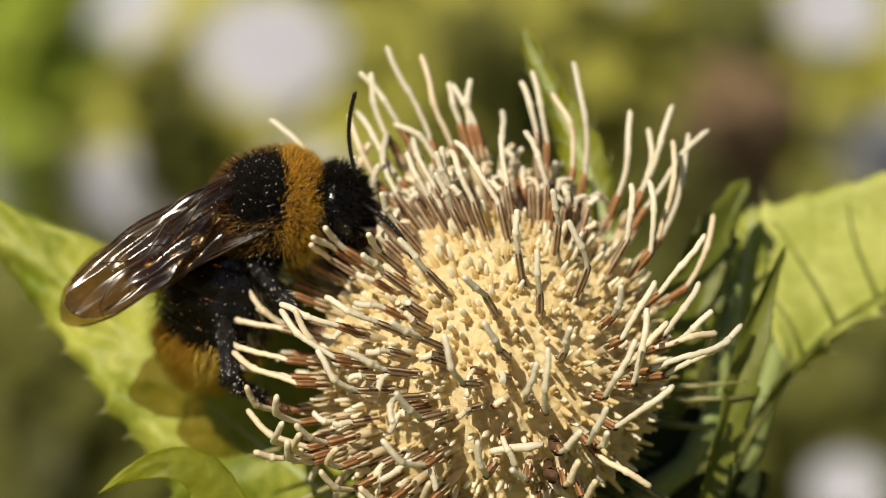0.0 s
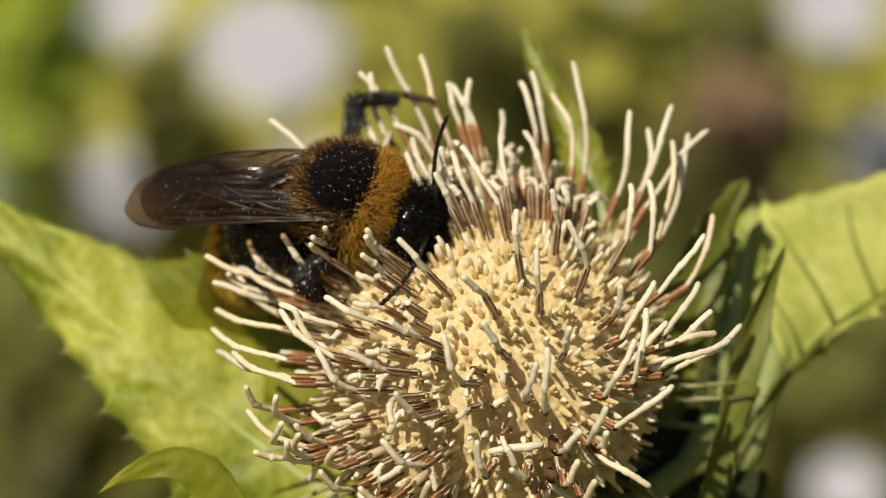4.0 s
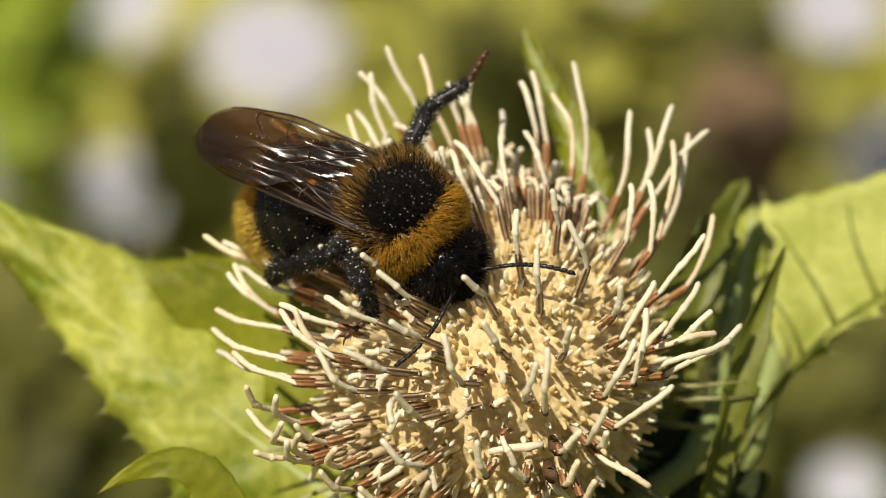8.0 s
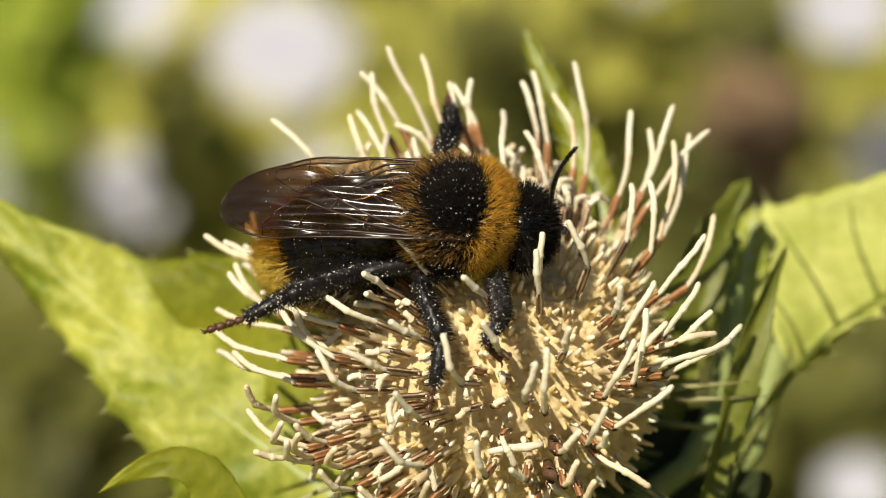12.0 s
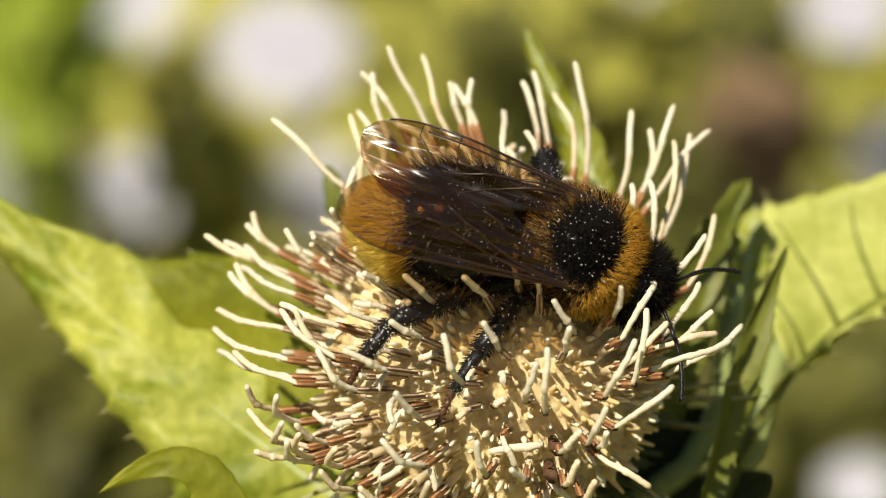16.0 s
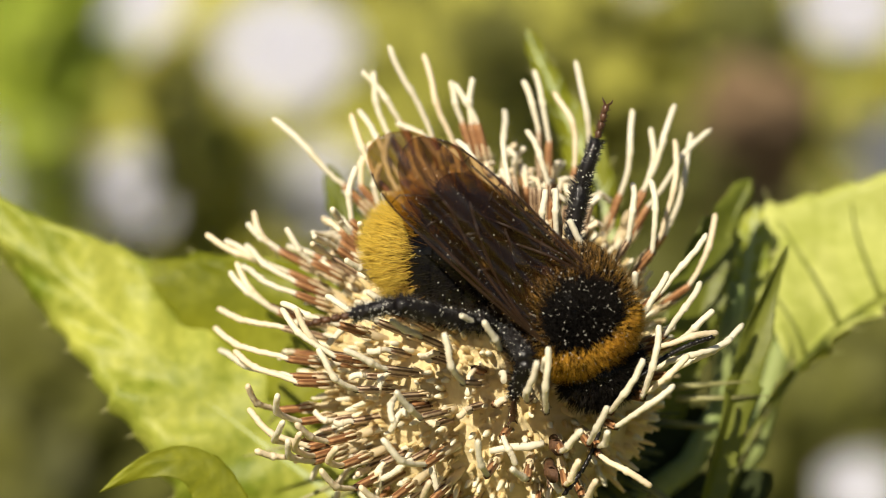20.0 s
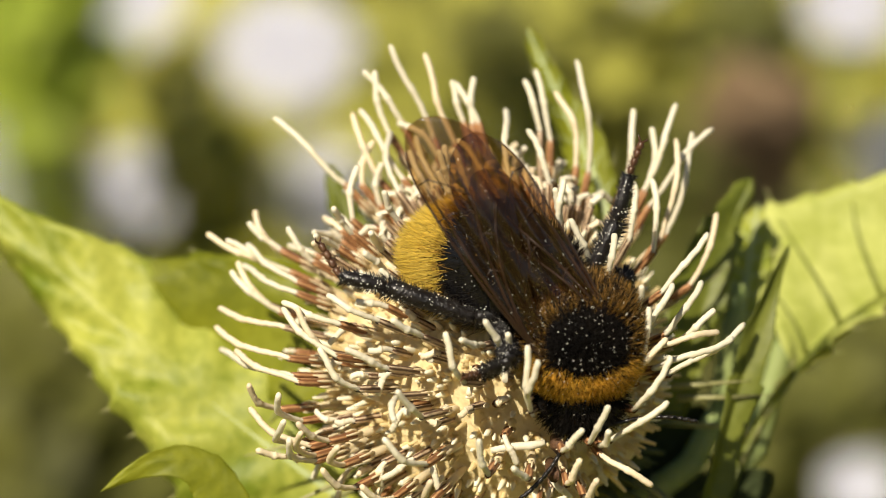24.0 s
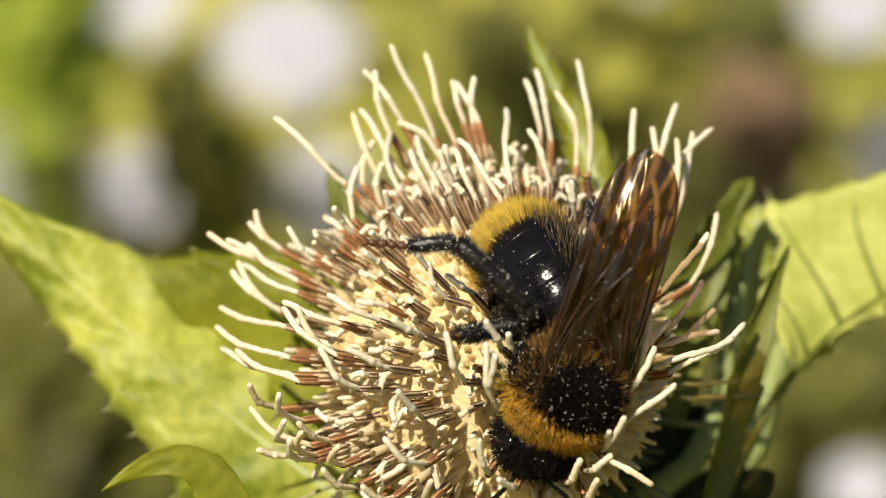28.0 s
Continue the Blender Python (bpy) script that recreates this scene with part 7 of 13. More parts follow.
    walk(LEGS["RH"][3], [(0, mm_pose(7.95, -0.41, 5.41, 102.6, -55.2, -97.9)), (0.25, mm_pose(7.64, -1.88, 6.52, 51.2, -71.6, -63.9)), (0.5, mm_pose(6.91, -3.55, 7.04, -24.4, -64.4, -5.3)), (0.75, mm_pose(6.96, -1.52, 6.45, 85.9, -67.3, -89.2)), (1, mm_pose(6.64, -0.27, 4.89, -50.1, -143.1, 75.7)), (1.17, mm_pose(8.29, -0.53, 6, 103.9, -45.1, -95.7)), (1.33, mm_pose(9.64, -1.39, 6.02, 73.1, -49.2, -81.3)), (1.5, mm_pose(10.4, -2.24, 4.8, 41.3, -47.7, -66)), (1.75, mm_pose(10, -3.32, 5.26, -38.2, -53.8, 25.7)), (2, mm_pose(9.31, -4.28, 5.61, -65.2, -10.9, 67.5)), (2.25, mm_pose(8.62, -3.92, 6.15, -92.4, -21.1, 77.2)), (2.5, mm_pose(7.81, -3.51, 6.49, -122.6, -25.6, 91.4)), (2.67, mm_pose(8.87, -2.17, 6.88, -16.3, -99.2, 1.9)), (2.83, mm_pose(8.94, -0.66, 5.65, -72, -103.5, 67.8)), (3, mm_pose(7.89, -0.28, 3.43, 91.5, -43.1, -82.6)), (3.25, mm_pose(8.68, -3.29, 4.83, 18.5, -33.7, -2.3)), (3.5, mm_pose(12.89, 1.04, 1.59, -1, -10.2, 8.9)), (4.5, mm_pose(10.2, 2.16, 6.04, -26.1, -40.7, 36.2)), (5.5, mm_pose(5.29, 2.82, 7.93, -79.2, -49, 91)), (5.75, mm_pose(2.92, 5.61, 6.16, -75, -23.4, 106.3)), (6, mm_pose(-0.08, 6.3, 3.44, -64.6, 0.5, 122.2)), (6.25, mm_pose(2.8, 7.16, 4.8, -78.2, -37.3, 139.5)), (6.5, mm_pose(6.09, 6.94, 4.98, 50.4, -117.6, 13.6)), (6.75, mm_pose(4.94, 8.02, 2.91, 101.7, -119.2, -13.5)), (7, mm_pose(3.13, 8.09, 1.09, -39.4, -50.6, 152.4)), (7.25, mm_pose(3.04, 6.17, 3.22, -24, -28.8, 137.5)), (7.5, mm_pose(2.11, 2.47, 3.25, -16.3, -5.2, 130.2)), (7.67, mm_pose(2.78, 6.62, 2, 8.1, -0, 131.5)), (7.83, mm_pose(1.83, 8.26, -0.79, 32.5, 4.2, 134.9)), (8, mm_pose(-0.05, 6.38, -3.44, 57.4, 6.6, 139.6)), (8.5, mm_pose(2.04, 8.14, -0.91, 9.7, 6.1, 126.8)), (9, mm_pose(-0.82, 5.75, -3.59, 62.6, 12.1, 150)), (9.25, mm_pose(4.81, 7.91, -2.79, 23.1, 11.5, 110.4)), (9.5, mm_pose(9.34, 6.52, 1.11, -7.9, -11.9, 79.3)), (10, mm_pose(8.92, 7.07, 1.2, 1.1, -3.7, 53.7)), (10.25, mm_pose(10.51, 5.15, 2.52, -3.4, -30, 36.9)), (10.5, mm_pose(11.21, 2.76, 3.76, 3, -56.2, 14.3)), (11, mm_pose(12.01, -0.94, 2.26, -34.7, -64, 29.5)), (11.5, mm_pose(12.85, -0.66, 1.05, 2.1, -22.9, -11.5)), (12, mm_pose(12.44, -2.19, 0.76, -4.6, -6.4, 5.7)), (12.5, mm_pose(12.62, 0.31, 2.15, -4.7, -24.8, 12.9)), (14.5, mm_pose(12.96, -0.55, 0.56, 1.7, -22.3, -12.4)), (14.75, mm_pose(12.59, 0.83, 0.32, -4.1, -31, 23.3)), (15, mm_pose(11.34, 2.11, 0.57, -18.9, -36.8, 68.2)), (15.5, mm_pose(11.78, 2.72, 1.16, -60.5, -40.9, 96.4)), (16, mm_pose(12.27, -2.36, 1.21, -39.1, -48.9, 41.9)), (16.25, mm_pose(11.79, -0.55, 1, -28.9, -55.7, 44.5)), (16.5, mm_pose(10.27, 1.9, 2.01, -38.9, -68.8, 73.9)), (17, mm_pose(10.97, 4.43, 2.13, -73.1, -58.4, 116.3)), (17.25, mm_pose(10.66, 5.08, 0.85, -30.2, -41.2, 91.6)), (17.5, mm_pose(9.85, 5.27, -0.5, -4.1, -18.5, 87)), (18, mm_pose(12.29, 1.75, 0.72, -18.9, -30.2, 65)), (18.5, mm_pose(11.17, -0.74, -1.12, -17.7, -33.2, 55.1)), (19, mm_pose(11.13, 2.69, -3.41, 12.1, -15.4, 60.5)), (19.25, mm_pose(11.06, 3.97, 0.04, -12.5, -39.8, 75.7)), (19.5, mm_pose(9.32, 4.7, 3.01, -56.8, -52.3, 112.2)), (19.75, mm_pose(10.45, 4.58, 0.94, -8.7, -38.6, 61.3)), (20, mm_pose(10.8, 4.2, -1.45, 11.1, -8.1, 38.1)), (20.5, mm_pose(10.64, 2.79, 1.54, -3.8, -49.5, 41.6)), (20.75, mm_pose(12.01, 0.96, -0.37, 1.9, -21.5, 36.2)), (21, mm_pose(12.08, -1.08, -2.6, 4.1, 6.8, 35)), (21.17, mm_pose(11.68, 0.39, -0.82, -5.9, -17.4, 55.7)), (21.33, mm_pose(10.35, 1.43, 0.54, -28.1, -34.7, 85.7)), (21.5, mm_pose(8.67, 1.69, 1.15, -60.8, -37.2, 125.6)), (22.17, mm_pose(10.71, 2.53, 0.5, -24.9, -33.5, 92.6)), (22.83, mm_pose(12.23, 2.28, -1.23, 1.6, -16.3, 69.3)), (23.5, mm_pose(12.34, 1.35, -3.17, 18.4, 8, 56.1)), (24, mm_pose(12.02, 2.63, -3.27, 25.8, 50.1, 59.4)), (24.5, mm_pose(13.07, 0.11, -0.76, -0.1, 23.1, 12.3)), (25, mm_pose(12.1, 2.38, -2.99, 5.9, 11.2, 48.3)), (25.5, mm_pose(12.5, 2.28, -2.2, -0.7, 11.9, 12.7)), (26, mm_pose(12.66, 2.2, -1.59, 0.8, 20.7, 17.8)), (26.5, mm_pose(12.99, 0.37, -1.19, -2.8, -8.8, 45.7)), (27, mm_pose(12.84, -0.04, 0.15, -6.4, 10, 6.8)), (27.15, mm_pose(11.91, 3.56, 1.79, -12.9, -27.8, 50.3)), (27.3, mm_pose(9.89, 5.97, 2.66, -33.6, -44, 85.1)), (27.5, mm_pose(10.18, 2.72, 5.35, 1.5, -45.6, 14.7)), (27.7, mm_pose(10.04, 1.16, 6.05, 26.2, -58.6, -22.5)), (28, mm_pose(7.26, 1.43, 7.44, 47, -74.6, -32))])
    walk(LEGS["RM"][0], [(0, mm_pose(0.2, -1.9, -2.6, 69.3, -134.2, 21.7)), (0.17, mm_pose(0.2, -1.9, -2.6, 65.1, -141.2, 20.7)), (0.33, mm_pose(0.2, -1.9, -2.6, 61.1, -148.2, 19.2)), (0.5, mm_pose(0.2, -1.9, -2.6, 57.2, -155.1, 17.3)), (0.67, mm_pose(0.2, -1.9, -2.6, 58.2, -153.6, 18)), (0.83, mm_pose(0.2, -1.9, -2.6, 59.2, -152.1, 18.8)), (1, mm_pose(0.2, -1.9, -2.6, 60.2, -150.5, 19.5)), (1.25, mm_pose(0.2, -1.9, -2.6, 73.5, -139.2, 50.6)), (1.5, mm_pose(0.2, -1.9, -2.6, -102.1, -56.1, -93.9)), (1.75, mm_pose(0.2, -1.9, -2.6, -103.6, -40.4, -116.5)), (2, mm_pose(0.2, -1.9, -2.6, 68.5, -154, 44)), (2.5, mm_pose(0.2, -1.9, -2.6, 52.3, -165.3, 15.7)), (2.62, mm_pose(0.2, -1.9, -2.6, 60.7, -160.7, 29.6)), (2.75, mm_pose(0.2, -1.9, -2.6, 68, -154.4, 43.1)), (2.88, mm_pose(0.2, -1.9, -2.6, -106.1, -33.3, -123.5)), (3, mm_pose(0.2, -1.9, -2.6, -102.1, -42, -109.6)), (3.25, mm_pose(0.2, -1.9, -2.6, -109.8, -23.5, -130.3)), (3.5, mm_pose(0.2, -1.9, -2.6, 57.1, -171.4, 28.4)), (4, mm_pose(0.2, -1.9, -2.6, -109.5, -0.8, -124.5)), (4.5, mm_pose(0.2, -1.9, -2.6, -94.1, -1, -97.1)), (5, mm_pose(0.2, -1.9, -2.6, -79.7, -11.5, -72.4)), (5.5, mm_pose(0.2, -1.9, -2.6, -70, -21.7, -44.4)), (6, mm_pose(0.2, -1.9, -2.6, -78, -18.3, -57.8)), (6.25, mm_pose(0.2, -1.9, -2.6, -76.5, 5.8, -80.8)), (6.5, mm_pose(0.2, -1.9, -2.6, -73.4, -16.3, -69.8)), (6.67, mm_pose(0.2, -1.9, -2.6, -67.4, 3.5, -66.9)), (6.83, mm_pose(0.2, -1.9, -2.6, -64.1, -2.9, -57.9)), (7, mm_pose(0.2, -1.9, -2.6, -67.2, -18.1, -38.5)), (7.17, mm_pose(0.2, -1.9, -2.6, -64.1, -4.1, -60.8)), (7.33, mm_pose(0.2, -1.9, -2.6, -65.4, -0.8, -60.6)), (7.5, mm_pose(0.2, -1.9, -2.6, -73.6, -31, -64.4)), (7.62, mm_pose(0.2, -1.9, -2.6, -93.9, 33.6, -100)), (7.75, mm_pose(0.2, -1.9, -2.6, -99.1, 8.1, -106.1)), (7.88, mm_pose(0.2, -1.9, -2.6, -101.8, -17.7, -110)), (8, mm_pose(0.2, -1.9, -2.6, -102.9, -43.6, -113.6)), (8.12, mm_pose(0.2, -1.9, -2.6, -105, -33.4, -120)), (8.25, mm_pose(0.2, -1.9, -2.6, -108.1, -23.4, -126.2)), (8.38, mm_pose(0.2, -1.9, -2.6, -112.2, -13.7, -132.6)), (8.5, mm_pose(0.2, -1.9, -2.6, -117.2, -4.6, -139.5)), (8.67, mm_pose(0.2, -1.9, -2.6, -115, 0.4, -134.2)), (8.83, mm_pose(0.2, -1.9, -2.6, -112.4, 5.2, -128.7)), (9, mm_pose(0.2, -1.9, -2.6, -109.3, 9.7, -122.9)), (9.25, mm_pose(0.2, -1.9, -2.6, -119.6, 3, -141.4)), (9.5, mm_pose(0.2, -1.9, -2.6, 52.6, -173.5, 21.5)), (9.67, mm_pose(0.2, -1.9, -2.6, 58.3, -172.1, 30.9)), (9.83, mm_pose(0.2, -1.9, -2.6, -116.4, -10.1, -139.9)), (10, mm_pose(0.2, -1.9, -2.6, -111.4, -13.1, -130.8)), (10.25, mm_pose(0.2, -1.9, -2.6, 68.3, -148.5, 40)), (10.5, mm_pose(0.2, -1.9, -2.6, 72.5, -130.5, 28.1)), (10.67, mm_pose(0.2, -1.9, -2.6, 63.8, -146.3, 24.4)), (10.83, mm_pose(0.2, -1.9, -2.6, 55.2, -161.5, 18.7)), (11, mm_pose(0.2, -1.9, -2.6, 45.6, -175.8, 11.1)), (11.25, mm_pose(0.2, -1.9, -2.6, 51.8, -179.9, 23.2)), (11.5, mm_pose(0.2, -1.9, -2.6, -121.2, 2.6, -144.2)), (11.75, mm_pose(0.2, -1.9, -2.6, -116.8, -8.2, -140)), (12, mm_pose(0.2, -1.9, -2.6, -113, -19.3, -136.4)), (12.25, mm_pose(0.2, -1.9, -2.6, -108.6, -30.1, -129.9)), (12.5, mm_pose(0.2, -1.9, -2.6, 74.9, -138.6, 56.5)), (13.5, mm_pose(0.2, -1.9, -2.6, -107, -38.7, -124.2)), (14.5, mm_pose(0.2, -1.9, -2.6, -108.7, -35.8, -125.4)), (15, mm_pose(0.2, -1.9, -2.6, 66.8, -145.9, 39.6)), (15.5, mm_pose(0.2, -1.9, -2.6, 64.9, -149.2, 37.3)), (15.75, mm_pose(0.2, -1.9, -2.6, 64.4, -158.6, 41.8)), (16, mm_pose(0.2, -1.9, -2.6, -115.4, -12, -134)), (16.25, mm_pose(0.2, -1.9, -2.6, -114.3, -21.5, -133.6)), (16.5, mm_pose(0.2, -1.9, -2.6, 66.8, -148.9, 46.6)), (16.67, mm_pose(0.2, -1.9, -2.6, 67.9, -138.5, 43.5)), (16.83, mm_pose(0.2, -1.9, -2.6, 70.4, -128.5, 39)), (17, mm_pose(0.2, -1.9, -2.6, 75.4, -119, 32)), (17.12, mm_pose(0.2, -1.9, -2.6, 73.9, -119.7, 42.1)), (17.25, mm_pose(0.2, -1.9, -2.6, 72.9, -120.5, 51.7)), (17.38, mm_pose(0.2, -1.9, -2.6, 72, -121.4, 61.2)), (17.5, mm_pose(0.2, -1.9, -2.6, 71.3, -122.2, 70.7)), (17.67, mm_pose(0.2, -1.9, -2.6, -107.8, -42.4, -105.8)), (17.83, mm_pose(0.2, -1.9, -2.6, -106, -27.2, -102.7)), (18, mm_pose(0.2, -1.9, -2.6, -102.9, -18.9, -99.7)), (18.17, mm_pose(0.2, -1.9, -2.6, -107.6, -18.9, -107.5)), (18.33, mm_pose(0.2, -1.9, -2.6, -110.7, -26.5, -115.5)), (18.5, mm_pose(0.2, -1.9, -2.6, 66.7, -145.3, 56.3)), (18.75, mm_pose(0.2, -1.9, -2.6, -111.5, -25.5, -111.1)), (19, mm_pose(0.2, -1.9, -2.6, -106, -21.3, -99.8)), (19.17, mm_pose(0.2, -1.9, -2.6, -112.9, -23.4, -114.8)), (19.33, mm_pose(0.2, -1.9, -2.6, 63.3, -148.5, 49.3)), (19.5, mm_pose(0.2, -1.9, -2.6, 62.8, -138.8, 32.1)), (19.75, mm_pose(0.2, -1.9, -2.6, 62.8, -141.5, 42.1)), (20, mm_pose(0.2, -1.9, -2.6, 63.7, -144.1, 51.5)), (20.25, mm_pose(0.2, -1.9, -2.6, 64.8, -143.1, 57.4)), (20.5, mm_pose(0.2, -1.9, -2.6, -114.2, -38.2, -116.8)), (20.67, mm_pose(0.2, -1.9, -2.6, -112.2, -41.8, -105.6)), (20.83, mm_pose(0.2, -1.9, -2.6, -110.6, -45.7, -93.7)), (21, mm_pose(0.2, -1.9, -2.6, -109.6, -49.6, -81.2)), (21.25, mm_pose(0.2, -1.9, -2.6, -107.9, -36, -91.6)), (21.5, mm_pose(0.2, -1.9, -2.6, -109.4, -21, -99.9)), (22.17, mm_pose(0.2, -1.9, -2.6, -113, -19.9, -104.2)), (22.83, mm_pose(0.2, -1.9, -2.6, -115.6, -19, -108.3)), (23.5, mm_pose(0.2, -1.9, -2.6, -117.4, -18.2, -112.6)), (24, mm_pose(0.2, -1.9, -2.6, -114.9, -21.5, -106.1)), (24.25, mm_pose(0.2, -1.9, -2.6, -115.6, -26, -106.9)), (24.5, mm_pose(0.2, -1.9, -2.6, -116, -30.5, -107.6)), (25, mm_pose(0.2, -1.9, -2.6, -112.5, -34.8, -96.1)), (25.17, mm_pose(0.2, -1.9, -2.6, -109.3, -23.4, -93.6)), (25.33, mm_pose(0.2, -1.9, -2.6, -104.9, -15, -91.6)), (25.5, mm_pose(0.2, -1.9, -2.6, -97.6, -14.2, -92.8)), (26, mm_pose(0.2, -1.9, -2.6, -91.1, -22.6, -85.1)), (26.17, mm_pose(0.2, -1.9, -2.6, -107.1, -14.6, -92.9)), (26.33, mm_pose(0.2, -1.9, -2.6, -115.2, -22.7, -105.1)), (26.5, mm_pose(0.2, -1.9, -2.6, 61, -143.1, 61.9)), (27, mm_pose(0.2, -1.9, -2.6, -123.2, -6.8, -123.9)), (27.1, mm_pose(0.2, -1.9, -2.6, -117.4, -0.9, -108.9)), (27.2, mm_pose(0.2, -1.9, -2.6, -107.5, -9.9, -96.2)), (27.3, mm_pose(0.2, -1.9, -2.6, -93, -25.5, -84.6)), (27.37, mm_pose(0.2, -1.9, -2.6, -109.8, -12.8, -97.6)), (27.43, mm_pose(0.2, -1.9, -2.6, -118.5, -18.6, -112.8)), (27.5, mm_pose(0.2, -1.9, -2.6, 57.8, -147.5, 50.5)), (27.57, mm_pose(0.2, -1.9, -2.6, 53.7, -157, 38.2)), (27.63, mm_pose(0.2, -1.9, -2.6, 48.8, -166.6, 25.2)), (27.7, mm_pose(0.2, -1.9, -2.6, 43, -178.6, 10.2)), (27.8, mm_pose(0.2, -1.9, -2.6, 43.3, -174.4, 9.2)), (27.9, mm_pose(0.2, -1.9, -2.6, 43.6, -171.3, 8)), (28, mm_pose(0.2, -1.9, -2.6, 43.8, -168.8, 6.7))])
